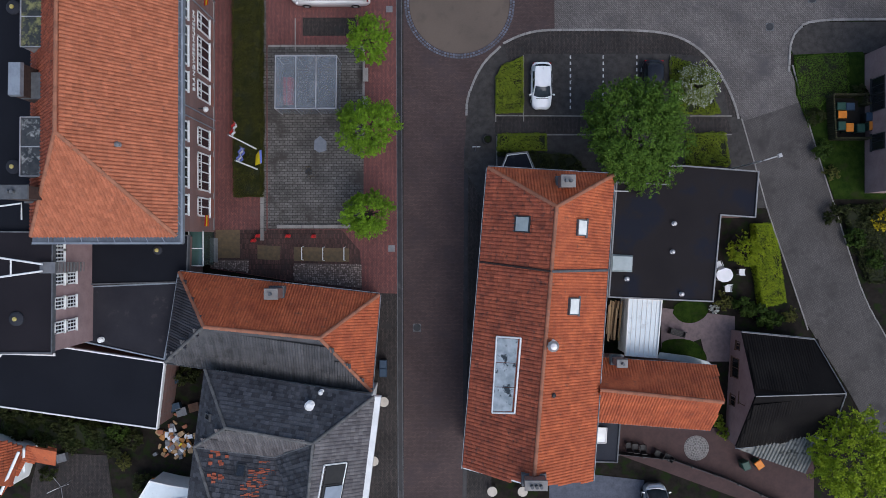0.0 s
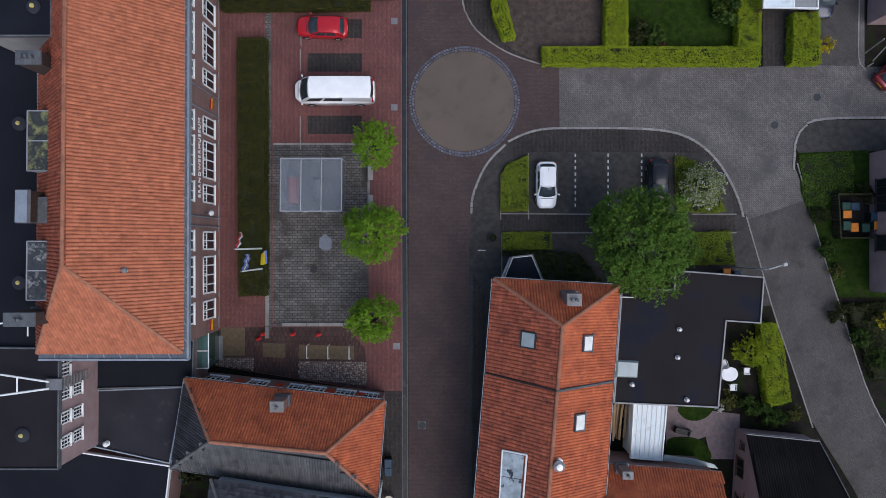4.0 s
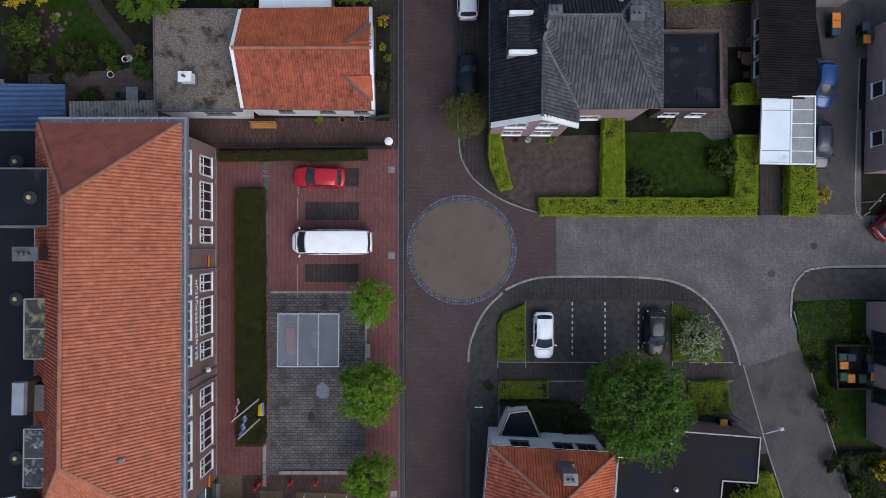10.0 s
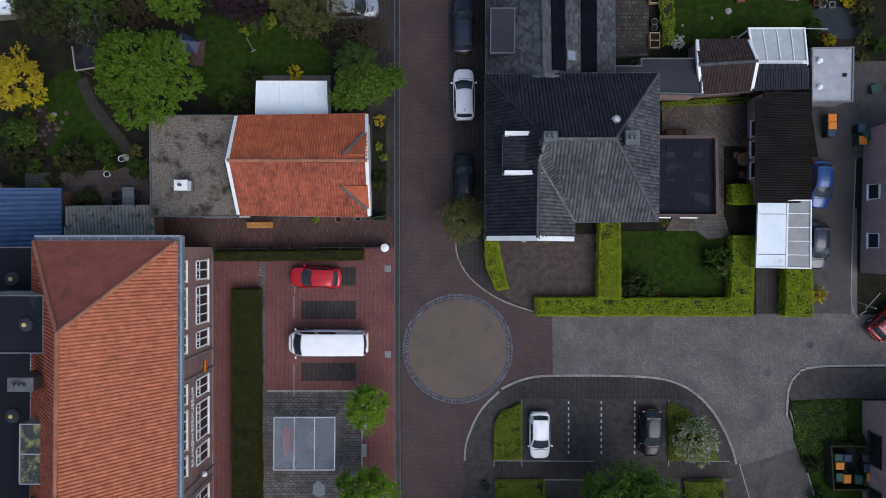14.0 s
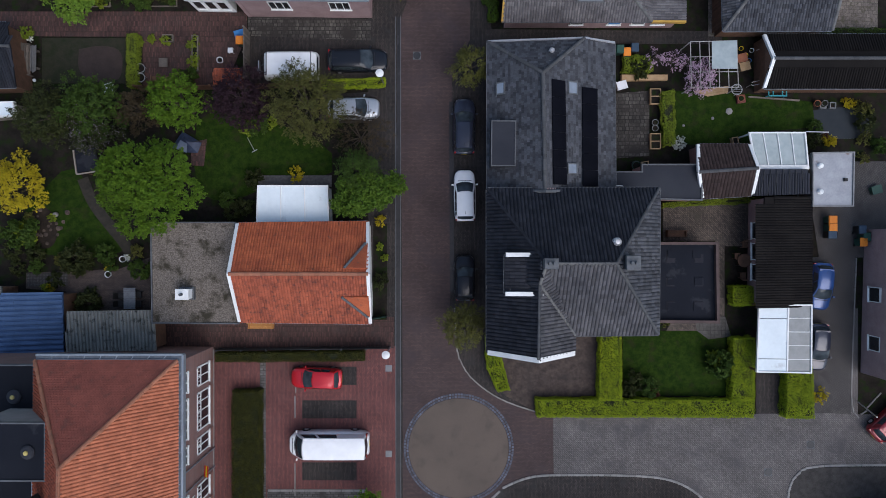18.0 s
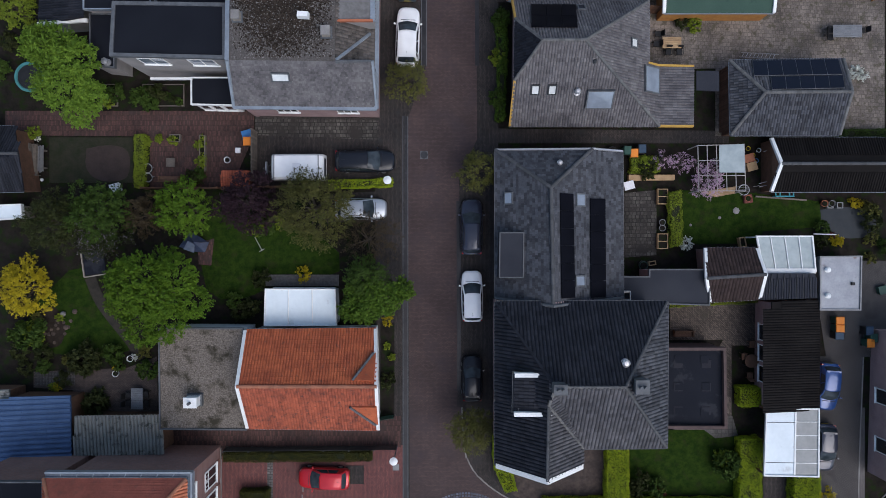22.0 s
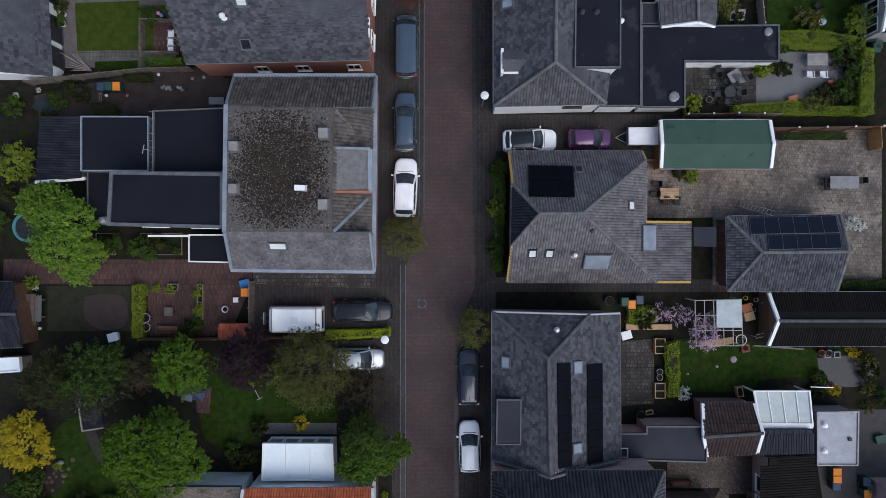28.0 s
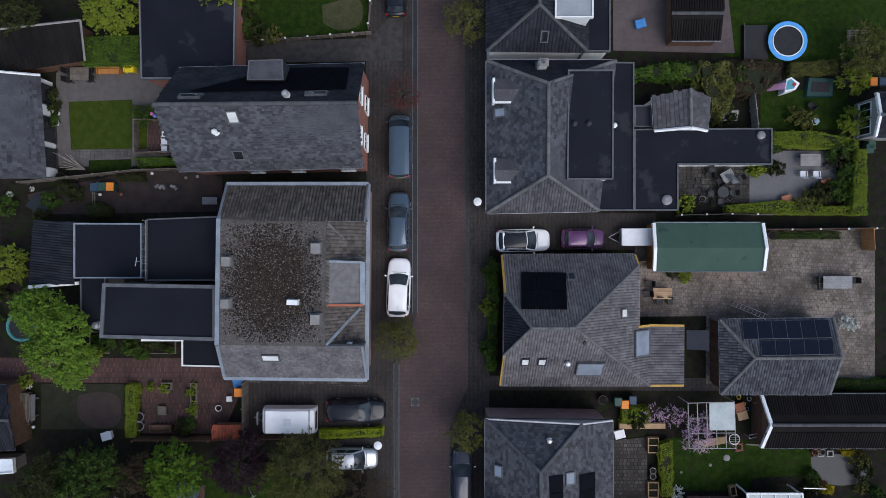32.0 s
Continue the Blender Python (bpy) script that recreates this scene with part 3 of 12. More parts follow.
def resample(line, step):
    """Points every step metres along a line, with the heading at each."""
    out, left = [], 0.0
    for a, b in zip(line, line[1:]):
        a, b = Vector(a), Vector(b)
        d = (b - a).length
        k = left
        while k < d:
            out.append((*(a + (b - a) * (k / d)), math.atan2(b.y - a.y, b.x - a.x)))
            k += step
        left = k - d
    return out


def smooth_line(pts, rounds=3):
    for _ in range(rounds):
        q = [pts[0]]
        for a, b in zip(pts, pts[1:]):
            q += [lerp(a, b, 0.25), lerp(a, b, 0.75)]
        pts = q + [pts[-1]]
    return pts


def kerb_row(name, line, label, w=0.14, h=0.1, length=0.95, material=KERB, group="kerbs"):
    """A kerb of separate stones along a line."""
    k = tagged(new(name), label, "kerb", group, "structure")
    k.empty_display_size = 0.3
    first = None
    for x, y, turn in resample(line, length):
        m = Matrix.Translation((x, y, 0)) @ Matrix.Rotation(turn, 4, "Z")
        if first is None:
            first = part("kerb_stone", Shape().prism([(0.005, -w / 2), (length - 0.005, -w / 2), (length - 0.005, w / 2), (0.005, w / 2)], -0.1, h, 0.012), material, k)
            first.matrix_basis = m
        else:
            again(first, "kerb_stone", k, m)
    return k


# ---- ground ----
tagged(part("ground", Shape().prism([(-700, -700), (700, -700), (700, 800), (-700, 800)], -0.4, 0.0), SOIL), "dark bare garden soil with patches of moss", "ground", "", "structure")
WEST, EAST = -6.16, 3.8
sheet("pavement_1", [(WEST, -70), (EAST, -70), (EAST, 150), (WEST, 150)], DARK_PAVE, "worn dark brick pavement along the street", "pavement", 0.016)
STREET_S, STREET_N = -3.37, -2.14
sheet("road_1", [(STREET_S, -70), (1.78, -20.75), (1.77, 19.79), (0.36, 28.62), (0.63, 35.01), (0.58, 43.06), (0.62, 49.47), (2.08, 52.68), (1.98, 66.82), (1.96, 83.92), (1.96, 150),
                 (STREET_N, 150), (-2.05, 58.59), (-3.61, 54.01), (-3.45, 37.72), (-3.36, 19.8)][::-1], ROAD_BRICK, "brown brick paved street, damp and worn", "road", 0.031)
for name, a, b in (("gutter_1", (-3.61, -20.76), (-3.73, 17.57)), ("gutter_2", (-3.73, 17.57), (-3.73, 35.01)), ("gutter_3", (-3.73, 35.01), (-3.73, 54.51)),
                   ("gutter_4", (1.6, -20.75), (1.73, 7.89)), ("gutter_5", (0.63, 32.26), (0.57, 47.64)), ("gutter_6", (2.08, 58.59), (1.96, 83.92)), ("gutter_7", (-2.23, 58.59), (-2.19, 83.93))):
    sheet(name, strip([a, b], 0.34), WET_GUTTER, "dark wet gutter of flat stones", "gutter", 0.041)
    for side in (-0.2, 0.2):
        if name in ("gutter_4", "gutter_5", "gutter_6"):
            continue
        sheet("edging", strip([(a[0] + side, a[1]), (b[0] + side, b[1])], 0.06), LEAD, "thin grey edging stones along the gutter", "edging", 0.05)
sheet("road_3", [(0.26, 30.91), (0.86, 30.91), (0.91, 29.08), (1.09, 27.02), (1.96, 25.41), (3.57, 24.04), (5.4, 23.12), (7.47, 22.48), (8.94, 22.3), (8.94, 17.25), (7.7, 17.25), (6.1, 16.88), (4.72, 16.19), (3.21, 14.72), (2.43, 13.44), (1.78, 11.6), (1.69, 8.42), (0.27, 8.42)], ROAD_BRICK, "brown brick paving round the turning circle", "road", 0.026)

KERB_LINE = smooth_line([(4.72, 16.24), (6.1, 16.93), (7.7, 17.3), (9.54, 17.34), (14.12, 17.34), (17.11, 17.2), (18.94, 16.79), (20.55, 15.87), (21.93, 14.41), (22.94, 12.66), (23.54, 11.19), (23.77, 10.27)], 2)
KERB_WEST = smooth_line([(1.74, 10.4), (1.78, 11.64), (2.43, 13.48), (3.21, 14.77), (4.17, 15.69)], 2)
sheet("road_2", [(8.84, 22.25), (14.11, 22.3), (25.11, 22.29), (30.14, 22.66), (30.33, 30.89), (33.53, 30.89), (33.57, 22.29), (38.83, 22.29), (38.85, 18.08), (29.7, 18.08), (28.51, 17.34), (27.92, 16.01), (27.88, 14.41)] + [(28.99, 11.54), (30.39, 6.96), (31.55, 3.29), (32.71, -0.38), (33.87, -4.05), (35.72, -7.27), (39.18, -11.86), (39.23, -20.71), (35.54, -16.93), (32.76, -11.87), (30.45, -8.19), (29.06, -5.89), (27.67, -1.75), (26.14, 2.84), (25.12, 6.51), (23.96, 10.4)]
      + [q for q in KERB_LINE[::-1][1:] if q[0] > 8.99] + [(8.9, 17.3)], GREY_ROAD, "grey herringbone brick road with tyre marks", "road", 0.036)
sheet("parking_area", KERB_WEST[:1] + KERB_WEST[1:] + KERB_LINE + [(24.02, 10.2), (25.2, 6.05), (26.1, 2.91), (3.4, 2.89), (1.55, 6.12)], ASPHALT, "dark wet asphalt of the small car park", "parking", 0.045)
sheet("pavement_2", KERB_LINE[:1] + KERB_LINE[1:] + [(23.13, 10.27), (22.67, 12.11), (21.7, 13.95), (20.55, 15.23), (18.26, 15.41), (6.33, 15.41), (5.18, 14.86)], DARK_PAVE, "dark brick pavement along the kerb", "pavement", 0.05)
sheet("path_1", [(4.04, 10.31), (22.86, 10.32), (23.32, 8.98), (4.04, 8.98)], DARK_PAVE, "dark brick footpath behind the parking bays", "path", 0.05)
sheet("pavement_3", [(0.95, 30.91), (1.09, 27.02), (1.96, 25.41), (3.57, 24.04), (5.4, 23.12), (7.47, 22.48), (7.79, 23.81), (5.17, 24.04), (4.03, 25.41), (3.29, 28.62), (3.11, 30.91)], DARK_PAVE, "dark worn pavement inside the kerb", "pavement", 0.021)
sheet("road_4", [(28.99, 11.54), (30.39, 6.96), (31.55, 3.29), (32.71, -0.38), (33.87, -4.05), (35.72, -7.27), (39.18, -11.86), (39.23, -20.71), (35.54, -16.93), (32.76, -11.87), (30.45, -8.19), (29.06, -5.89), (27.67, -1.75), (26.14, 2.84), (25.12, 6.51), (24.24, 9.94)], BEND_ROAD, "dark grey brick road round the bend", "road", 0.04)
kerb_row("kerb_1", KERB_LINE, "curved pale concrete kerb", 0.2, 0.1, 0.5)
kerb_row("kerb_2", KERB_WEST, "curved pale concrete kerb", 0.2, 0.1, 0.5)
kerb_row("kerb_3", smooth_line([(38.85, 18.17), (34.28, 18.17), (29.7, 18.12), (28.51, 17.34), (27.97, 16.24), (27.88, 14.41)], 2), "curved pale concrete kerb", 0.2, 0.1, 0.5)
kerb_row("kerb_4", smooth_line([(0.86, 30.91), (0.91, 29.08), (1.09, 27.02), (1.96, 25.41), (3.57, 24.04), (5.4, 23.12), (7.47, 22.48)], 2), "dark curved kerb beside the hedge", 0.13, 0.08, 0.6, CONCRETE)
kerb_row("kerb_5", smooth_line([(33.38, 35), (33.21, 30.43), (33.09, 26.78), (33.02, 23.57), (33.21, 22.43), (33.66, 22.15), (34.07, 22.57), (35.17, 23.76)], 2), "kerb along the drive", 0.12, 0.08, 0.6, CONCRETE)
kerb_row("kerb_6", smooth_line([(24.05, 10.17), (25.26, 6.05), (26.28, 2.38), (27.9, -2.21), (29.29, -6.35)], 2), "low kerb along the bend", 0.12, 0.07, material=CONCRETE)
kerb_row("kerb_7", smooth_line([(28.16, 14.51), (29.09, 11.08), (30.48, 6.5), (31.69, 2.84), (32.85, -0.83), (34.1, -4.51), (35.72, -7.36)], 2), "low kerb along the bend", 0.12, 0.07, material=CONCRETE)
sheet("driveway_1", [(3.57, 25.41), (4.62, 28.62), (12.64, 28.84), (12.65, 23.95), (7.47, 22.48), (4.94, 23.81)], mat("brown_worn_brick", (0.08, 0.06, 0.05), (0.038, 0.03, 0.027), 0.5, 0.9, 0.5, 14, stain=((0.04, 0.033, 0.03), 1.6, 0.5, 0.2)), "worn brown brick driveway between the hedges", "driveway", 0.03)
sheet("lawn_1", [(14.47, 29.07), (23.25, 29.07), (23.27, 23.8), (14.48, 23.81)], GRASS, "short dark green lawn behind the hedge", "lawn", 0.05)
sheet("patio_1", [(20.28, 30.21), (22.79, 30.21), (23.26, 28.61), (21.43, 28.38), (20.51, 29.07)], SLAB_30, "worn stone slabs at the lawn's corner", "patio", 0.06)
sheet("verge_1", [(28.25, 15.32), (33.83, 15.55), (37.06, 10.28), (37.1, 3.61), (31.6, 3.61), (29.74, 8.89), (28.44, 12.11)], GRASS, "grass verge beside the house", "lawn", 0.05)
sheet("side_road", [(27.97, 15.97), (28.61, 17.3), (29.7, 17.98), (38.85, 17.98), (38.87, 15.33), (33.83, 15.46), (28.25, 15.32)], ASPHALT, "dark asphalt lane", "road", 0.045)
# turning circle in the street
RX, RY = (1.18, 19.5)
R1, R2 = 4.05, 4.51
sheet("turning_circle", [(RX + R1 * math.cos(a), RY + R1 * math.sin(a)) for a in (2 * math.pi * k / 72 for k in range(72))], SAND_TAR, "round patch of sandy worn asphalt", "road", 0.045)
ring = tagged(new("cobble_ring"), "ring of blue-grey granite setts round the turning circle", "cobbles", "", "structure")
sett = None
for row, n in ((0, 112), (1, 118)):
    r = R1 + 0.12 + row * 0.22
    for k in range(n):
        a = 2 * math.pi * (k + 0.5 * row) / n
        m = Matrix.Translation((RX + r * math.cos(a), RY + r * math.sin(a), 0.0)) @ Matrix.Rotation(a + random.uniform(-0.06, 0.06), 4, "Z")
        if sett is None:
            sett = part("sett", Shape().prism([(-0.095, -0.105), (0.095, -0.105), (0.095, 0.105), (-0.095, 0.105)], -0.03, 0.058, 0.02), COBBLE, ring)
            sett.matrix_basis = m
        else:
            again(sett, "sett", ring, m)
# museum forecourt
sheet("forecourt", [(-18.78, 27.81), (-3.82, 27.8), (-3.65, -4.06), (-6.78, -3.97), (-19.12, -1.99), (-19.11, 1.23)], RED_PAVE, "red brick forecourt of the museum", "paving", 0.035)
sheet("forecourt_strip", [(-14.97, 27.16), (-14.51, 27.16), (-14.49, 16.24), (-14.52, 1.03), (-15.02, 1.03)], GREY_SLAB, "grey slab strip along the hedge bed", "paving", 0.045)
sheet("pavement_4", [(-19.05, 1.16), (-8.4, 1.16), (-6.9, -0.6), (-6.72, -3.9), (-19.1, -1.95)], RED_DARK_PAVE, "brown worn brick round the cobble fields", "paving", 0.042)
sheet("plaza", [(-14.4, 16.15), (-6.53, 16.15), (-6.64, 1.23), (-14.42, 1.22)], GREY_SLAB, "grey stone slab square, stained dark", "plaza", 0.05)
for name, q in (("parking_bay_1", [(-11.53, 23.4), (-7.12, 23.4), (-7.13, 21.93), (-11.54, 21.93)]), ("parking_bay_2", [(-11.54, 18.35), (-7.13, 18.35), (-7.13, 16.88), (-11.54, 16.88)]), ("parking_bay_3", [(-8.55, 26.15), (-7.12, 26.15), (-7.12, 24.64), (-8.55, 24.64)])):
    sheet(name, q, DARK_PAVE, "dark paved parking bay", "parking", 0.05)
for name, q in (("sample_field_1", [(-18.65, 1.14), (-16.67, 1.14), (-16.68, -1.16), (-18.66, -1.16)]), ("sample_field_2", [(-15.25, -0.1), (-13.36, -0.19), (-13.45, -1.34), (-15.25, -1.25)]), ("sample_field_3", [(-12.3, -0.24), (-7.79, -0.38), (-7.79, -1.48), (-12.3, -1.39)])):
    sheet(name, q, mat("yellow_cobble_field", (0.14, 0.10, 0.055), (0.09, 0.07, 0.045), 0.3, 0.9, 0.8, 9), "field of old yellow cobbles", "paving", 0.05)
for name, q in (("cobble_field_1", [(-19.12, -1.3), (-15.98, -1.3), (-15.99, -2.31), (-19.12, -1.94)]), ("cobble_field_2", [(-12.3, -1.57), (-6.78, -1.66), (-6.78, -3.6), (-12.3, -3)])):
    poly = q
    f = tagged(part(name, Shape().prism(poly, -0.02, 0.05), mat("cobble_bedding", (0.13, 0.1, 0.085), (0.085, 0.066, 0.056), 0.4, 0.95, 0.5, 20)), "field of round brown cobbles", "cobbles", "", "structure")
    s = Shape()
    xs, ys = [p[0] for p in poly], [p[1] for p in poly]
    x = min(xs)
    while x < max(xs):
        y = min(ys)
        while y < max(ys):
            px, py = x + random.uniform(-0.04, 0.04), y + random.uniform(-0.04, 0.04)
            if inside(poly, px, py):
                s.lathe([(0.08, 0.046), (0.07, 0.058), (0.036, 0.064)], px, py, 6)
            y += 0.17
        x += 0.17
    part("cobbles", s, COBBLE_BROWN, f)["kind"] = "stuff"
sheet("alley_1", [(-23.41, 30.18), (-4.1, 30.19), (-4.1, 27.66), (-10.53, 27.57), (-23.42, 27.28)], RED_DARK_PAVE, "dark red brick alley beside the white house", "path", 0.04)
sheet("path_2", [(-18.78, 27.17), (-17.77, 27.16), (-17.84, 1.03), (-18.85, 1.03)], RED_PAVE, "dark red brick path along the museum wall", "path", 0.045)
# gardens west
sheet("patio_9", [(-33.11, -16.99), (-27.56, -17.27), (-27.12, -20.78), (-27.59, -24.4), (-34.07, -24.4), (-33.82, -19.77)], DARK_PAVE, "worn brown brick patio in the garden", "patio", 0.043)
sheet("driveway_8", [(25.31, 29.07), (27.83, 29.06), (27.9, 22.34), (25.34, 22.34)], DARK_PAVE, "dark brick drive between hedge and carport", "driveway", 0.043)
sheet("driveway_9", [(29.5, 22.45), (33.0, 22.3), (33.2, 30.5), (33.3, 35.05), (29.55, 35.05)], BEND_ROAD, "dark herringbone drive beside the carport", "driveway", 0.05)
sheet("lawn_2", smooth_line([(-20.05, 46.02), (-18.76, 46.94), (-14.64, 46.25), (-9.13, 44.19), (-9.05, 41.21), (-14.64, 41.9), (-15.57, 39.83), (-19.7, 39.6), (-20.38, 42.81)], 1), GRASS, "dark green garden lawn under trees", "lawn", 0.04)
sheet("lawn_3", smooth_line([(-33.49, 39.6), (-30.26, 42.82), (-28.66, 40.52), (-26.37, 37.31), (-25.92, 35.01), (-32.13, 35.01), (-35.35, 36.39)], 1), GRASS, "mown lawn between planted beds", "lawn", 0.04)
sheet("path_3", strip(smooth_line([(-29.35, 41.44), (-28.66, 39.6), (-27.29, 37.77), (-25.92, 36.16), (-25.23, 34.78)], 2), 0.9), mat("path_gravel", (0.036, 0.031, 0.024), (0.022, 0.02, 0.016), 0.5, 0.9, 0.6, 15), "narrow winding gravel path", "path", 0.05)
sheet("terrace_1", [(-33.98, 33.77), (-26.39, 34.09), (-23.94, 35.01), (-23.87, 30.41), (-30.77, 30.41), (-30.77, 32.25), (-33.99, 32.48)], brick_mat("terrace_paving", (0.13, 0.1, 0.088), (0.085, 0.066, 0.059), (0.04, 0.032, 0.029), 0.21, 0.07, 0, 0.9, stain=((0.05, 0.04, 0.036), 1.3, 0.53, 0.2), patch=0.35), "grey-brown garden terrace", "patio", 0.04)
sheet("terrace_9", [(-33.89, 33.78), (-30.6, 33.78), (-30.6, 32.68), (-33.89, 32.68)], brick_mat("small_grey_setts", (0.17, 0.16, 0.155), (0.11, 0.105, 0.1), (0.05, 0.045, 0.042), 0.12, 0.12, 0, 0.85, offset=0.0, gap=0.02), "small pale grey setts in the terrace", "patio", 0.05)
sheet("terrace_2", [(-36.18, 54.96), (-15.99, 54.94), (-16, 52.98), (-17.84, 48.77), (-24.45, 48.77), (-24.44, 52.89), (-36.19, 52.99)], RED_DARK_PAVE, "dark red brick garden terrace", "patio", 0.04)
sheet("lawn_4", [(-32.61, 52.81), (-25.81, 52.8), (-25.83, 49.14), (-32.62, 49.14)], mat("thin_lawn", (0.014, 0.02, 0.008), (0.03, 0.027, 0.018), 0.8, 0.95, 0.8, 25), "thin patchy lawn behind a fence", "lawn", 0.045)
sheet("bare_patch_2", smooth_line([(-29.6, 51.9), (-27.8, 52.25), (-26.1, 51.9), (-26.05, 50.0), (-26.6, 49.25), (-28.6, 49.2), (-29.75, 50.2), (-29.6, 51.9)], 2)[:-1], mat("trodden_earth", (0.05, 0.036, 0.032), (0.036, 0.027, 0.024), 0.8, 0.95, 0.6, 20), "bare trodden earth in the lawn", "earth", 0.05)
sheet("driveway_2", [(-15.9, 54.62), (-5.92, 54.34), (-3.81, 54.25), (-3.81, 48.76), (-15.91, 48.77)], DARK_PAVE, "dark brick driveway with parked cars", "driveway", 0.045)
sheet("driveway_3", [(-15.9, 54.44), (-5.92, 54.16), (-5.92, 52.6), (-15.91, 52.98)], SLAB_WORN, "pale slab strip along the house", "paving", 0.055)
sheet("driveway_4", [(-10.05, 48.22), (-3.81, 48.53), (-3.81, 45.92), (-10.05, 45.93)], DARK_PAVE, "dark brick parking place", "driveway", 0.045)
sheet("gravel_bed", [(-15.1, 41.67), (-9.14, 41.67), (-9.14, 40.75), (-15.11, 40.75)], mat("pale_gravel", (0.15, 0.14, 0.13), (0.1, 0.09, 0.085), 0.2, 0.95, 0.8, 12), "pale gravel bed by the glass porch", "gravel", 0.05)
sheet("front_garden", [(-5.75, 37.77), (-4.64, 37.77), (-4.65, 29.96), (-5.75, 29.96)], SOIL, "narrow bare front garden bed", "garden bed", 0.05)
sheet("alley_2", [(-33.66, 68.21), (-29.53, 69.12), (-21.73, 70.86), (-17.84, 69.57), (-17.84, 66.83), (-29.54, 66.61), (-33.21, 66.61)], mat("damp_earth", (0.045, 0.033, 0.03), (0.025, 0.02, 0.018), 1.0, 0.95, 0.6, 20), "damp earth yard behind the house", "yard", 0.02)
sheet("terrace_3", [(-30.58, 78.71), (-23.84, 78.47), (-22.1, 77.1), (-22.12, 71.39), (-25.1, 70.47), (-31.3, 70.47), (-31.27, 78.02)], mat("fine_grey_gravel", (0.11, 0.1, 0.095), (0.085, 0.08, 0.075), 0.5, 0.95, 0.5, 20), "fine grey gravel round a lawn", "patio", 0.04)
sheet("lawn_5", [(-30.27, 75.7), (-25.11, 75.87), (-25.16, 71.9), (-30.08, 71.84)], LAWN_LIGHT, "neat rectangular lawn", "lawn", 0.055)
sheet("lawn_12", [(-24.85, 74.2), (-23.9, 74.1), (-23.9, 71.9), (-24.86, 71.9)], LAWN_LIGHT, "narrow strip of lawn behind a screen", "lawn", 0.055)
sheet("lawn_13", [(-28.65, 70.97), (-25.2, 71.06), (-25.2, 70.15), (-28.65, 70.06)], GRASS, "dark grass strip along the fence", "lawn", 0.055)
sheet("path_4", [(-30.06, 71.8), (-25.12, 71.9), (-25.12, 71.25), (-29.5, 71.08)], SLAB_30, "pale brick path along the lawn", "path", 0.058)
sheet("path_5", [(-23.86, 74.1), (-22.0, 74.1), (-21.9, 71.5), (-23.88, 71.5)], RED_DARK_PAVE, "brown brick path beside the house", "path", 0.05)
sheet("lawn_6", [(-16.59, 86.67), (-5.85, 86.66), (-6.08, 81.2), (-16.6, 80.75)], GRASS, "rough lawn with a bare sandy patch", "lawn", 0.05)
sheet("bare_patch", smooth_line([(-9.73, 83.48), (-6.53, 84.39), (-6.31, 81.88), (-8.36, 81.29), (-9.73, 82.11)], 2)[:-1], mat("bare_sand", (0.06, 0.056, 0.026), (0.03, 0.038, 0.012), 0.8, 0.95, 0.6, 15), "bare sandy patch in the lawn", "sand", 0.057)
sheet("driveway_5", [(-16.83, 80.48), (-5.85, 80.83), (-4.25, 82.56), (-4.25, 86.66), (-3.24, 86.66), (-3.25, 79), (-16.83, 78.83)], ASPHALT, "dark asphalt drive", "driveway", 0.045)
# gardens east
sheet("terrace_4", [(13.86, 48.29), (16.6, 48.52), (16.61, 43.26), (13.87, 43.04)], SLAB_WORN, "worn concrete tile terrace", "patio", 0.045)
sheet("lawn_7", [(18.57, 48.52), (24.28, 48.29), (29.76, 47.6), (30, 45.55), (25.2, 45.18), (24.75, 44.18), (18.58, 44.18)], GRASS, "small dark lawn with white specks", "lawn", 0.045)
sheet("terrace_5", [(17.72, 39.37), (25.22, 39.37), (25.46, 35.94), (22.72, 35.93), (22.74, 28.59), (17.75, 28.59), (22.03, 36.39), (17.73, 36.39)], brick_mat("worn_beige_brick", (0.17, 0.135, 0.112), (0.075, 0.062, 0.052), (0.04, 0.034, 0.028), 0.21, 0.105, 45, 0.9, stain=((0.05, 0.045, 0.035), 1.0, 0.53, 0.2), patch=0.5), "worn beige brick terrace", "patio", 0.04)
sheet("pond", smooth_line([(29.77, 46.92), (32.5, 47.28), (34.43, 46.46), (34.34, 44.72), (31.15, 44.54), (29.41, 45.55), (29.77, 46.92)], 2)[:-1], WATER, "small still garden pond", "pond", 0.04)
sheet("alley_3", [(3.51, 53.51), (22.44, 53.31), (22.44, 52.31), (3.51, 52.32)], DARK_PAVE, "dark mossy path between two houses", "path", 0.041)
sheet("alley_4", [(29.78, 42.8), (38.92, 42.8), (38.96, 35.02), (33.24, 35.02), (30.5, 34.1), (29.8, 38.68)], BEND_ROAD, "dark brick yard by the garages", "yard", 0.04)
sheet("yard_1", [(15.56, 65.35), (34.95, 65.53), (35.01, 53.1), (21.35, 52.9), (21.35, 58.35), (15.58, 58.3)], YARD, "uneven beige paved yard", "yard", 0.05)
sheet("driveway_6", [(3.35, 66.68), (17.25, 66.68), (17.25, 63.71), (3.36, 63.71)], DARK_PAVE, "dark brick driveway", "driveway", 0.045)
sheet("terrace_6", [(19.11, 70.69), (24.81, 70.68), (24.82, 67.49), (19.12, 67.5)], SLAB_WORN, "stained concrete tile terrace", "patio", 0.045)
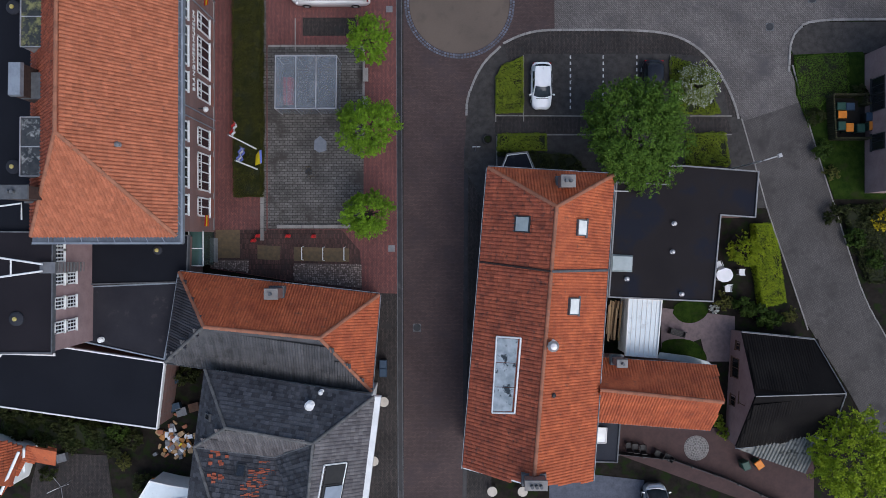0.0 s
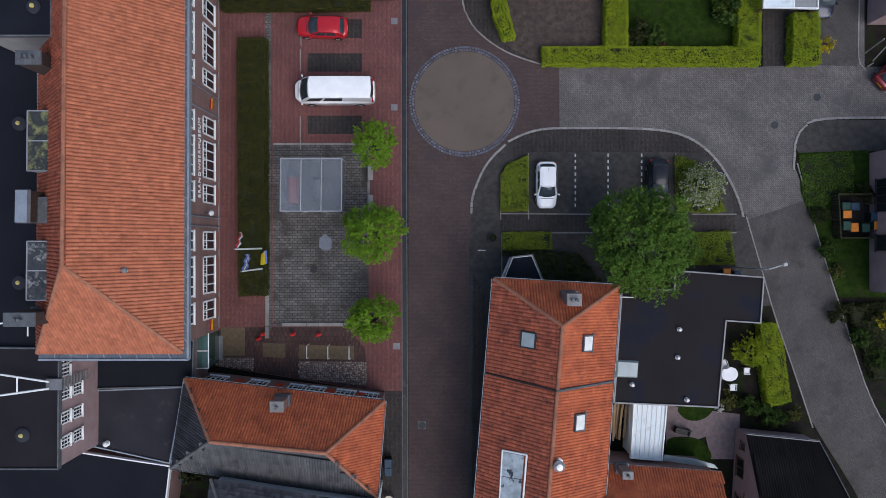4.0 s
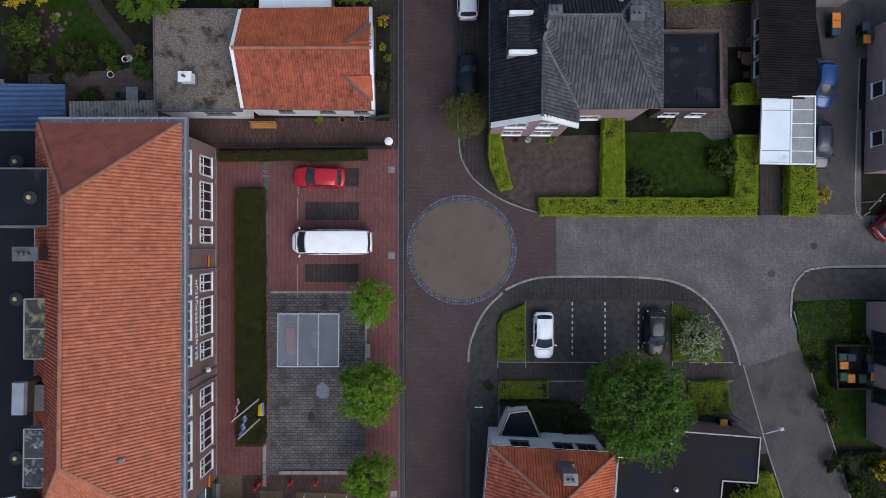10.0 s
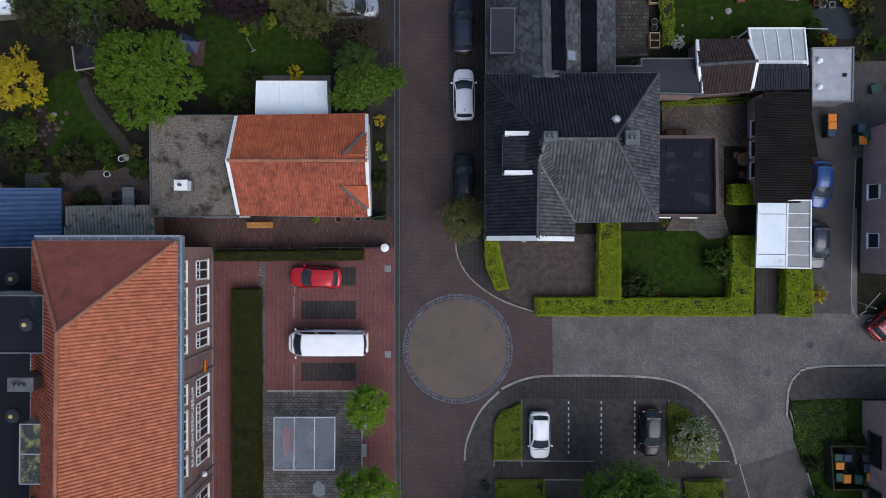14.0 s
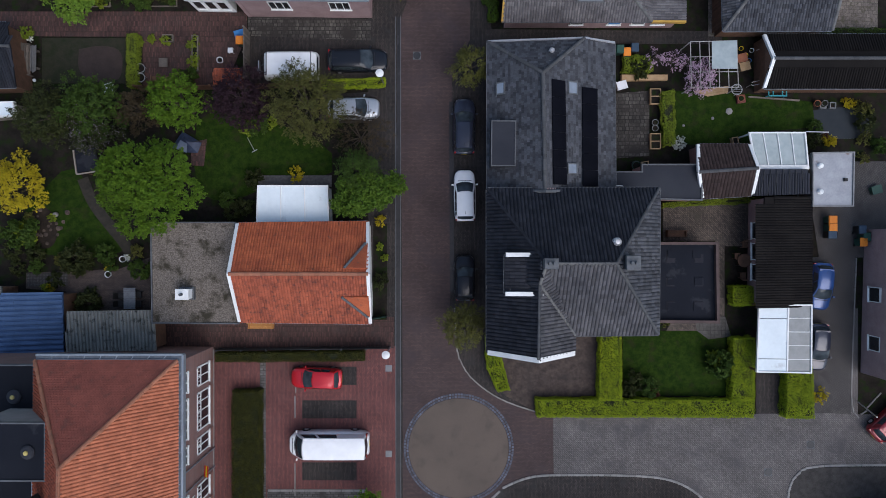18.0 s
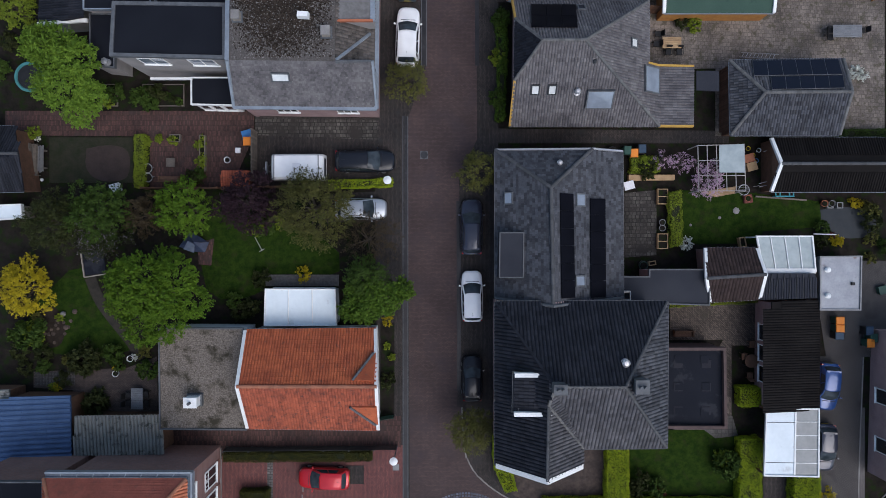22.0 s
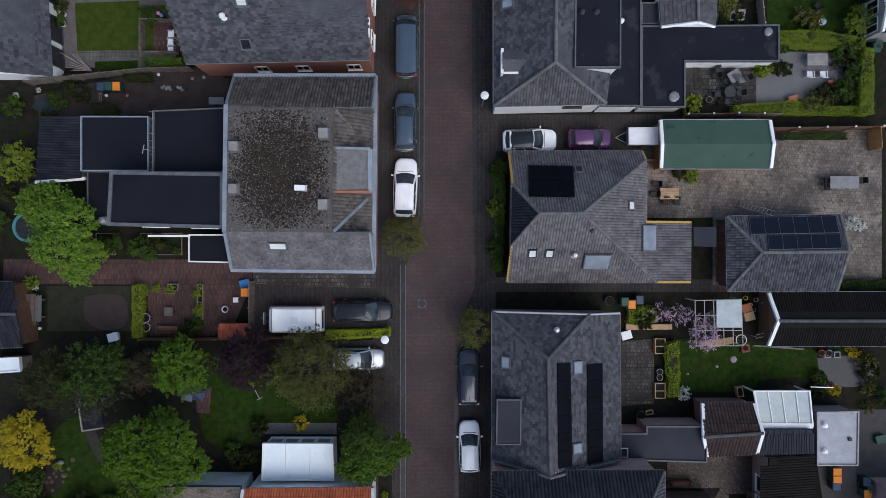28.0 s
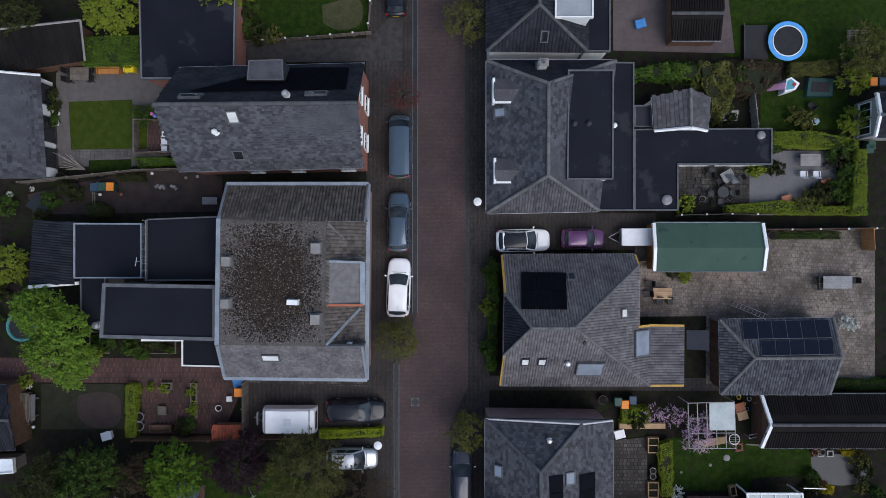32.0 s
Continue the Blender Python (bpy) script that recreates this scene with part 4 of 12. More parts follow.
sheet("terrace_7", [(24.81, 71.73), (31.28, 71.73), (32.2, 69.08), (29.47, 67.49), (24.82, 67.49)], mat("smooth_grey_paving", (0.14, 0.14, 0.14), (0.11, 0.11, 0.112), 1.5, 0.8, 0.2, 20), "smooth grey paved terrace", "patio", 0.046)
sheet("lawn_8", [(22.66, 86.63), (39.04, 86.61), (39.08, 79.56), (28.16, 78.8), (22.68, 79.35)], GRASS, "large dark green lawn", "lawn", 0.045)
sheet("yard_2", [(13.78, 86.64), (22.75, 86.63), (23.6, 79.58), (13.79, 79.81)], mat("purple_brick_yard", (0.1, 0.08, 0.08), (0.075, 0.06, 0.06), 0.8, 0.9, 0.4, 14), "purplish brick yard", "yard", 0.05)
sheet("lawn_9", [(25.66, 76.61), (32.72, 76.61), (32.74, 73.42), (25.67, 73.42)], GRASS, "small shaded lawn", "lawn", 0.045)
# south
sheet("yard_3", [(14.16, -14.42), (23.13, -15.1), (30.03, -16.94), (30.05, -21.55), (23.6, -20.64), (14.17, -17.18)], mat("dark_red_yard", (0.075, 0.045, 0.042), (0.055, 0.035, 0.033), 0.8, 0.9, 0.4, 14), "dark red brick yard", "yard", 0.04)
sheet("driveway_7", [(8.51, -19.27), (12.1, -18.8), (16.24, -19.26), (16.25, -24.34), (8.51, -24.35)], COBBLE, "grey cobbled driveway", "driveway", 0.04)
sheet("terrace_8", [(17.59, -5.2), (23.56, -5.89), (23.57, -9.57), (21.27, -9.57), (20.81, -7.73), (17.6, -8.88)], mat("pink_pebble_paving", (0.2, 0.15, 0.15), (0.14, 0.11, 0.11), 0.4, 0.9, 0.5, 14), "pinkish pebble terrace", "patio", 0.04)
sheet("lawn_10", smooth_line([(18.51, -5.66), (18.73, -4.74), (20.8, -4.51), (21.63, -5.43), (20.57, -6.44), (19.2, -6.44), (18.51, -5.66)], 2)[:-1], GRASS, "tiny round lawn", "lawn", 0.05)
sheet("lawn_11", smooth_line([(17.59, -8.65), (17.68, -7.73), (20.35, -7.73), (21.5, -9.34), (20.81, -9.8), (17.6, -9.34), (17.59, -8.65)], 2)[:-1], GRASS, "tiny lawn by the roofed porch", "lawn", 0.05)


# ---- buildings ----
def hip(house, e, r, eave, ridge, m, style, cap, over=0.3, wall=BRICK_BROWN, mats=None, gut=ZINC, first_cap=None):
    """A hipped or gabled house on four eave corners e (SW, SE, NE, NW), ridge ends r (first, second).
    The ridge's first end belongs to the side e[0]-e[3] or e[0]-e[1], whichever lies nearer. Returns its slopes."""
    E = [(*p[:2], eave) for p in e]
    A, B = (*r[0][:2], ridge), (*r[1][:2], ridge)
    along_x = abs(B[0] - A[0]) > abs(B[1] - A[1])
    if along_x:
        slopes = {"s": [E[0], E[1], B, A], "e": [E[1], E[2], B], "n": [E[2], E[3], A, B], "w": [E[3], E[0], A]}
    else:
        slopes = {"w": [E[3], E[0], A, B], "s": [E[0], E[1], A], "e": [E[1], E[2], B, A], "n": [E[2], E[3], B]}
    for k, pts in slopes.items():
        mm = (mats or {}).get(k, (m, style))
        if mm:
            plane(house, pts, mm[0], mm[1])
    ends = [(E[0], A), (E[3], A), (E[1], B), (E[2], B)] if along_x else [(E[0], A), (E[1], A), (E[2], B), (E[3], B)]
    ridges(house, [(A, B)] + ends[1:], cap)
    ridges(house, ends[:1], first_cap or cap)
    if gut:
        part("gutter", gutter([Vector(p) + Vector((0, 0, -0.02)) for p in E + E[:1]]), gut, house)
    if wall:
        walls(house, inset([p[:2] for p in e], over), eave - 0.05, wall)
    return slopes


def gable(house, e, r, eave, ridge, m, style, cap, over=0.25, wall=BRICK_BROWN, verge=None, mats=None, gut=ZINC):
    """A gabled house: eave corners e (SW, SE, NE, NW), ridge ends r. Gables get walls and, if given, verge boards."""
    E = [(*p[:2], eave) for p in e]
    A, B = (*r[0][:2], ridge), (*r[1][:2], ridge)
    along_x = abs(B[0] - A[0]) > abs(B[1] - A[1])
    if along_x:
        sl = {"s": [E[0], E[1], B, A], "n": [E[2], E[3], A, B]}
        ends = [(E[3], A, E[0]), (E[1], B, E[2])]
        eaves = [(E[0], E[1]), (E[2], E[3])]
    else:
        sl = {"w": [E[3], E[0], A, B], "e": [E[1], E[2], B, A]}
        ends = [(E[0], A, E[1]), (E[2], B, E[3])]
        eaves = [(E[1], E[2]), (E[3], E[0])]
    for k, pts in sl.items():
        mm = (mats or {}).get(k, (m, style))
        plane(house, pts, mm[0], mm[1])
    if cap:
        ridges(house, [(A, B)], cap)
    if wall:
        w = inset([p[:2] for p in e], over)
        walls(house, w, eave - 0.05, wall)
        c = centre([p[:2] for p in e])
        for a, t, b in ends:
            f = [lerp(p, (*c, p[2]), over / max(0.5, math.dist(p[:2], c))) for p in (a, t, b)]
            f = [(f[0][0], f[0][1], eave - 0.05), (f[1][0], f[1][1], ridge - 0.2), (f[2][0], f[2][1], eave - 0.05)]
            d = Vector((c[0] - t[0], c[1] - t[1], 0)).normalized() * 0.25
            part("gable_wall", Shape().slab(f, 0.25, d), wall, house)
    if verge:
        for a, t, b in ends:
            out = Vector((t[0] - c[0], t[1] - c[1], 0)).normalized() if wall else Vector((0, 0, 0))
            for p, q in ((a, t), (t, b)):
                p, q = Vector(p), Vector(q)
                d = (q - p).normalized()
                side = Vector((-d.y, d.x, 0)).normalized() * 0.12
                up = Vector((0, 0, 0.14))
                part("verge_board", Shape().add([p - side - up, q - side - up, q + side - up, p + side - up, p - side + up, q - side + up, q + side + up, p + side + up],
                                                [(3, 2, 1, 0), (4, 5, 6, 7), (0, 1, 5, 4), (1, 2, 6, 5), (2, 3, 7, 6), (3, 0, 4, 7)]), verge, house)
    if gut:
        for a, b in eaves:
            part("gutter", gutter([Vector(a) - Vector((0, 0, 0.02)), Vector(b) - Vector((0, 0, 0.02))]), gut, house)
    return sl


def block(name, label, category, poly, z, roof_mat=BITUMEN, wall=BRICK_BROWN, edge=LEAD, z0=0.0, posts=False, **k):
    """A flat-roofed building; posts: open below, on corner posts."""
    h = thing(name, label, category, (*centre(poly), 0))
    if posts:
        for x, y in inset(poly, 0.12):
            part("post", Shape().box(x - 0.06, y - 0.06, 0, x + 0.06, y + 0.06, z - 0.1), wall, h)
    else:
        walls(h, inset(poly, 0.12), z - 0.2, wall, z0)
    flat_roof(h, poly, z, roof_mat, edge, **k)
    return h


PLAIN_FELT = mat("plain_black_felt", (0.0088, 0.0102, 0.0145), (0.0118, 0.0135, 0.0185), 2.5, 0.8, 0.15, 60, spec=0.1)
# museum
museum = thing("museum", "long two-storey brown brick museum with an orange tiled hip roof", "museum", (-22.86, 15.37))
ME = [(-28.18, 0.53), (-18.27, 0.54), (-18.12, 28.18), (-27.82, 28.18)]
MR = [(-23.14, 6.67), (-22.89, 22.75)]
# north slope in a duller red, west slope in a darker red-brown
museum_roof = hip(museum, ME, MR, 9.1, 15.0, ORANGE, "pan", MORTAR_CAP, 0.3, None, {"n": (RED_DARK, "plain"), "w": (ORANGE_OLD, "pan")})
WX0, WX1 = -18.77, -18.75
MW = [(ME[0][0] + 0.4, ME[0][1] + 0.4), (WX0, ME[1][1] + 0.4), (WX1, ME[2][1] - 0.4), (ME[3][0] + 0.4, ME[3][1] - 0.4)]
walls(museum, MW, 8.8, BRICK_BROWN)
GO = [(ME[0][0], ME[0][1] - 0.5), (ME[1][0] + 0.32, ME[1][1] - 0.5), (ME[2][0] + 0.32, ME[2][1] + 0.38), (ME[3][0], ME[3][1] + 0.38)]
for k in range(3):
    a, b, c, d = GO[k], GO[k + 1], ME[k + 1], ME[k]
    part("box_gutter", Shape().prism([a, b, c, d], 8.7, 8.98), mat("grey_zinc_lining", (0.12, 0.14, 0.165), (0.075, 0.09, 0.11), 0.7, 0.6, 0.1, 20), museum, "wide zinc box gutter")
    part("gutter_board", Shape().prism(strip([a, b], 0.14), 8.62, 9.06), ZINC, museum, "pale gutter edge")
    for q in range(1, 26 if k == 1 else 9):
        p0, p1 = lerp(a, b, q / (26 if k == 1 else 9)), lerp(d, c, q / (26 if k == 1 else 9))
        part("gutter_seam", Shape().prism(strip([p0, p1], 0.05), 8.98, 9.02), ZINC, museum)

# inn with orange and grey slopes
inn = thing("inn", "single-storey brick inn with an orange and grey hip roof", "house", (-12.88, -6.63))
hip(inn, [(-20.89, -8.84), (-5.51, -10.99), (-4.91, -3.81), (-19.82, -2.12)], [(-16.67, -5.75), (-8.65, -6.53)], 4.6, 8.4, ORANGE_BRIGHT, "small", MORTAR_CAP, 0.35,
    BRICK_BROWN, {"s": (MID_TILE, "wave"), "w": (GREY_TILE, "wave")}, gut=None, first_cap=GREY_CAP)
IG = [(-20.89, -8.84, 4.56), (-5.51, -10.99, 4.56), (-4.91, -3.81, 4.56), (-19.82, -2.12, 4.56)]
for k in range(4):
    part("gutter", gutter([Vector(IG[k]), Vector(IG[(k + 1) % 4])], 0.15), LEAD if k == 0 else ZINC, inn)
# grey tiled corner house: a hipped front range and a second range behind a valley
corner = thing("corner_house", "grey tiled house with white cornice along the street", "house", (-12.06, -17.55))
c1, c2, c3, c4 = (-17.37, -9.09, 6.2), (-5.13, -11.05, 6.2), (-6.66, -23.29, 6.2), (-19.26, -23.31, 6.2)
a1, a2, a3 = (-15.0, -12.58, 9), (-9.02, -13.66, 9), (-9.76, -21.98, 9)
v0, v1 = (-18.13, -14.69, 6.3), (-12.21, -15.28, 6.75)
R1, R2 = (-14.98, -21.01, 9), (-9.68, -21, 9)
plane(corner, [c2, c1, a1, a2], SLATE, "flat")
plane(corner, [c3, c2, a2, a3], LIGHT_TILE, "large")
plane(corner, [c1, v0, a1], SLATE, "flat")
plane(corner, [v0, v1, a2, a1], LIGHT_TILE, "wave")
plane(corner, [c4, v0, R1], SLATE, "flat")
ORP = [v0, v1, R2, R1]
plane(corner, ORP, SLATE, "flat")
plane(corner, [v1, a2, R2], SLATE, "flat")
ridges(corner, [(a1, a2), (a2, a3), (c2, a2), (c1, a1), (v0, a1), (v0, R1)], GREY_CAP, 0.11)
part("valley", Shape().tube([Vector(v0) + Vector((0, 0, 0.05)), Vector(v1) + Vector((0, 0, 0.05)), Vector(a2) + Vector((0, 0, 0.02))], 0.09, 6), LEAD, corner)
walls(corner, inset([c4[:2], c3[:2], c2[:2], c1[:2]], 0.3), 6.1, WHITE)
part("cornice", Shape().prism([c3[:2], (c3[0] + 0.5, c3[1]), (c2[0] + 0.5, c2[1]), c2[:2]], 5.7, 6.25), WHITE, corner, "broad white cornice")
# flat roofed wings west
hall = block("hall", "flat-roofed hall with black bitumen and small windows", "building", [(-35.09, 0.92), (-26.73, 0.84), (-26.84, -7.52), (-35.14, -7.52)], 8.9, HALL_FELT, PLASTER_PINK)
wing_1 = block("wing", "flat black bitumen wing behind the museum", "building", [(-27.87, 0.59), (-19.47, 0.68), (-19.6, -2.94), (-27.88, -3.15)], 3.6, PLAIN_FELT)
wing_2 = block("wing", "flat grey bitumen wing beside the inn", "building", [(-27.65, -3.25), (-20.29, -2.95), (-21.43, -8.88), (-27.58, -7.54)], 3.4, DARK_FELT, edge=ZINC)
wing_3 = block("wing", "flat black bitumen shed roof with white edges", "building", [(-34.04, -8.39), (-30.04, -8.52), (-30.12, -7.78), (-21.47, -9.08), (-22.09, -14.26), (-36.85, -12.18)], 3.2, PLAIN_FELT, edge=WHITE)
annex = block("museum_annex", "black bitumen annex with rooflights beside the museum", "building", [(-34.57, 0.44), (-28.41, 0.45), (-28.12, 27.84), (-34.2, 27.83)], 8.6, PLAIN_FELT)
# long orange house
long_house = thing("long_house", "long white house with weathered orange tile roof", "house", (6.81, -7.04))
lh = [(1.33, -16.17), (10.58, -17.05), (12.08, 4.93), (3.1, 5.45)]
lr = [(5.9, -16.21), (7.43, 2.47)]
E4 = [(*p, 6.6) for p in lh]
A, B = (*lr[0], 10.1), (*lr[1], 10.1)
mid_w, mid_e, mid_r = lerp(E4[0], E4[3], 0.69), lerp(E4[1], E4[2], 0.69), lerp(A, B, 0.77)
LW = [E4[3], E4[0], A, B]
LE = [E4[1], E4[2], B, A]
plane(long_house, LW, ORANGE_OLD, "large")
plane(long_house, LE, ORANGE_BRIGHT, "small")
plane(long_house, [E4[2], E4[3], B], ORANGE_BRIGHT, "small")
ridges(long_house, [(A, B), (E4[2], B), (E4[3], B)], MORTAR_CAP)
walls(long_house, inset(lh, 0.3), 6.55, WHITE)
for a, b in ((E4[3], E4[0]), (E4[1], E4[2]), (E4[2], E4[3])):
    part("gutter", gutter([Vector(a), Vector(b)], 0.15), ZINC, long_house)
part("gable_wall", Shape().slab([E4[0], E4[1], A], 0.3, Vector((0, 0.3, 0))), WHITE, long_house)
extension_1 = block("extension", "low black bitumen extension with pale edge", "building", [(12.29, -4.05), (20.2, -4.39), (20.77, 2.12), (23.36, 1.95), (23.61, 5.47), (17.96, 5.9), (16.81, 5.9), (16.82, 4.5), (12.87, 4.67)], 4.1, mat("brown_black_felt_with_puddles", (0.0145, 0.0125, 0.0135), (0.02, 0.017, 0.018), 3.0, 0.8, 0.12, 60, stain=((0.012, 0.0135, 0.021), 3.0, 0.52, 0.08), spec=0.12), edge=GREY_METAL)
porch_1 = block("porch", "white sheet roofed porch", "porch", [(13.94, -8.67), (16.43, -8.85), (16.82, -4.34), (14.2, -4.16)], 2.7, WHITE_SHEET, WHITE, WHITE)
barn_1 = thing("barn", "small brick barn with a red tile roof", "barn", (15.91, -11.02))
gable(barn_1, [(11.51, -13.26), (19.86, -13.89), (20.27, -9.12), (11.71, -8.53)], [(11.04, -10.38), (19.8, -11.26)], 4.6, 7.0, ORANGE_BRIGHT, "small", MORTAR_CAP)
shed_1 = block("lean_to", "small flat bitumen lean-to with a rooflight", "shed", [(11.44, -16.82), (13.31, -16.87), (13.53, -13.72), (11.7, -13.64)], 3.0, GREY_FELT)
black_barn = thing("black_barn", "old barn with black roof and pale brick gable", "barn", (26.14, -11.02))
gable(black_barn, [(22.7, -15.93), (30.1, -15.13), (28.83, -7.45), (23.16, -6.88)], [(22.91, -11.24), (29.55, -11.03)], 2.3, 5.3, BLACK_TILE, "fine", None, 0.1, PLASTER_PINK)
part("ridge_strip", Shape().tube([(22.86, -11.22, 5.4), (29.49, -11, 5.4)], 0.05, 6), GREY_METAL, black_barn)
for a, b in (((29.49, -11, 5.4), (30.04, -15.1, 2.4)), ((29.49, -11, 5.4), (28.78, -7.44, 2.4)), ((28.78, -7.44, 2.4), (23.11, -6.87, 2.4))):
    part("verge_strip", Shape().tube([a, b], 0.05, 6), GREY_METAL, black_barn)
lean = thing("lean_to", "weathered corrugated lean-to against the black barn", "shed", (27.17, -16.33))
plane(lean, [(28.34, -18.01, 1.9), (23.05, -16.13, 2.1), (26.91, -14.94, 2.5), (29.02, -14.77, 2.5)], RUSTY, "sheet")
walls(lean, [(28.17, -17.73), (23.94, -16.26), (24.38, -16.08), (28.61, -16.39)], 1.8, BRICK_BROWN)
east_house_1 = block("villa", "pale pink brick house with dark windows", "house", [(33.92, 3.98), (33.92 + 9, 3.98), (33.87 + 9, 15.42), (33.87, 15.42)], 6.0, GREY_FELT, PLASTER_PINK, WHITE)
# white house with orange roof and gravel annex
white_house = thing("white_house", "white house with orange tile roof and white verges", "house", (-11.05, 33.96))
WH = [(-15.44, 30.23), (-5.57, 30.11), (-5.77, 37.79), (-15.59, 37.67)]
WR = [(-15.4, 33.98), (-5.43, 33.98)]
wh = gable(white_house, WH, WR, 3.9, 6.7, ORANGE_BRIGHT, "small", MORTAR_CAP, 0.2, WHITE, WHITE, {"s": (ORANGE_OLD, "small")})
gravel_annex = block("annex", "flat annex with mossy tan gravel roof", "building", [(-22.19, 30.07), (-15.54, 30.03), (-15.82, 37.79), (-22.26, 37.79)], 3.7, GRAVEL_TAN, WHITE, LEAD)
conservatory = block("conservatory", "white sheet roofed conservatory", "conservatory", [(-14.62, 37.78), (-8.94, 37.78), (-9.03, 40.68), (-14.53, 40.69)], 2.3, WHITE_SHEET, WHITE, WHITE)
blue_shed = thing("shed", "garden shed with a blue profiled sheet roof", "shed", (-32.33, 29.8))
plane(blue_shed, [(-29.53, 27.5, 2.5), (-29.64, 32.38, 2.5), (-34.18, 32.34, 2.9), (-34.16, 27.58, 2.9)], BLUE_SHEET, "rib")
walls(blue_shed, [(-34.39, 27.75), (-29.76, 27.75), (-29.83, 32.15), (-34.37, 32.15)], 2.4, WOOD_BROWN)
grey_shed = thing("shed", "lean-to shed with weathered corrugated roof", "shed", (-26.12, 29.14))
plane(grey_shed, [(-29.3, 27.79, 2.6), (-22.36, 27.88, 2.6), (-22.4, 30.77, 2.9), (-29.12, 30.81, 2.9)], RUSTY, "sheet")
walls(grey_shed, [(-29.18, 27.94), (-22.58, 27.99), (-22.71, 30.54), (-29.17, 30.54)], 2.5, WOOD_BROWN)
# big grey house with front gable
villa = thing("grey_villa", "large brick villa with dark tiled hip roofs", "house", (9.62, 34.46))
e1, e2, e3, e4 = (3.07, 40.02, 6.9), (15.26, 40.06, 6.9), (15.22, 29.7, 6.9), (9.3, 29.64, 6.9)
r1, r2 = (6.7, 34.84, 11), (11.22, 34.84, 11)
g0, g1, g2, g3 = (3.08, 28.45, 6.9), (6.27, 28.43, 10.2), (9.3, 28.4, 6.9), (6.34, 33.45, 10.2)
e5 = (3.07, 32.99, 6.9)
# one tile all round: shade and wet moss put into the north and west colour
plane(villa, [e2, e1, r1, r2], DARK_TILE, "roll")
# east slope: its shade is painted in with the darker slate colour
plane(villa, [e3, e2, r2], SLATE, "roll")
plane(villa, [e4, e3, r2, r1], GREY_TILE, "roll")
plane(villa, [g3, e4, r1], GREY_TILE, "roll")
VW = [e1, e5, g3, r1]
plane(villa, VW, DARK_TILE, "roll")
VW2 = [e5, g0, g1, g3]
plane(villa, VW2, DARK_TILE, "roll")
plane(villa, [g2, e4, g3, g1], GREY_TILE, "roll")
ridges(villa, [(r1, r2), (g3, r1), (g3, e4)], GREY_CAP, 0.11)
ridges(villa, [(e2, r2), (e3, r2), (g1, g3)], DARK_CAP, 0.11)
ridges(villa, [(e1, r1)], DARK_TILE, 0.1)
for a, b in ((e1, e2), (e2, e3), (e3, e4), (e1, g0)):
    part("gutter", gutter([Vector(a), Vector(b)], 0.12), LEAD, villa)
VP = inset([e1[:2], g0[:2], g2[:2], e4[:2], e3[:2], e2[:2]], 0.3)
walls(villa, VP, 6.8, PLASTER_PINK)
part("gable_wall", Shape().slab([(g0[0] + 0.25, g0[1] + 0.3, 6.8), (g2[0] - 0.25, g2[1] + 0.3, 6.8), (g1[0], g1[1] + 0.3, 10.0)], 0.25, Vector((0, 0.25, 0))), PLASTER_PINK, villa)
villa_ext = block("extension", "flat black extension with brick parapet", "building", [(16.21, 30.1), (20.98, 30.06), (20.86, 36.28), (16.19, 36.27)], 3.1, BITUMEN, PARAPET, PARAPET, curb=0.4, rim=0.22)
for x in (17.35, 19.5):
    for y in (31.4, 33.2, 35.0):
        part("felt_patch", Shape().prism([(x - 0.36, y - 0.34), (x + 0.36, y - 0.34), (x + 0.36, y + 0.34), (x - 0.36, y + 0.34)], 3.08, 3.125, 0.03), DARK_FELT, villa_ext)
# grey house with solar strips
solar_house = thing("solar_house", "grey slate house with long black solar panels", "house", (7.73, 45.72))
s1, s2, s3, s4 = (3.23, 40.16, 4.5), (12.74, 40.16, 4.5), (12.66, 51.06, 4.5), (3.22, 51.17, 4.5)
q1, q2 = (7.09, 39.8, 7.4), (6.92, 48.13, 7.4)
SW_ = [s4, s1, q1, q2]
nx = (10.2, 51.08, 5.62)
SE_ = [s2, s3, nx, q2, q1]
plane(solar_house, SW_, SLATE, "slate")
plane(solar_house, SE_, SLATE, "slate")
plane(solar_house, [nx, s4, q2], SLATE, "slate")
part("gable_wall", Shape().slab([s4, s3, nx], 0.2, Vector((0, -0.2, 0))), PLASTER_GREY, solar_house)
ridges(solar_house, [(q1, q2), (s4, q2), (nx, q2)], DARK_CAP)
walls(solar_house, inset([s1[:2], s2[:2], s3[:2], s4[:2]], 0.25), 4.4, PLASTER_PINK)
part("gable_wall", Shape().slab([s1, s2, q1], 0.25, Vector((0, 0.25, 0))), PLASTER_PINK, solar_house)
solar_ext = block("extension", "flat grey felt extension", "building", [(12.42, 39.65), (19.78, 39.43), (19.78, 42.25), (15.1, 42.25), (15.1, 41.69), (12.42, 41.69)], 3.0, GREY_FELT, PLASTER_PINK, LEAD)
brown_shed = thing("outbuilding", "brown tiled outbuilding with white gable end", "shed", (22.1, 41.75))
gable(brown_shed, [(20.05, 39.67), (23.91, 39.89), (23.67, 43.84), (19.69, 43.84)], [(19.29, 41.56), (23.78, 41.86)], 2.3, 3.6, BROWN_TILE, "large", DARK_CAP, 0.1, BRICK_BROWN, WHITE)
canopy = block("garden_room", "glass canopy with white rafters", "canopy", [(24.21, 41.96), (28.34, 41.96), (28.06, 44.81), (23.67, 44.81)], 2.2, CANOPY_GLASS, WHITE, WHITE, posts=True, thick=0.08)
metal_shed = thing("shed", "shed with standing seam grey metal roof", "shed", (26.29, 40.87))
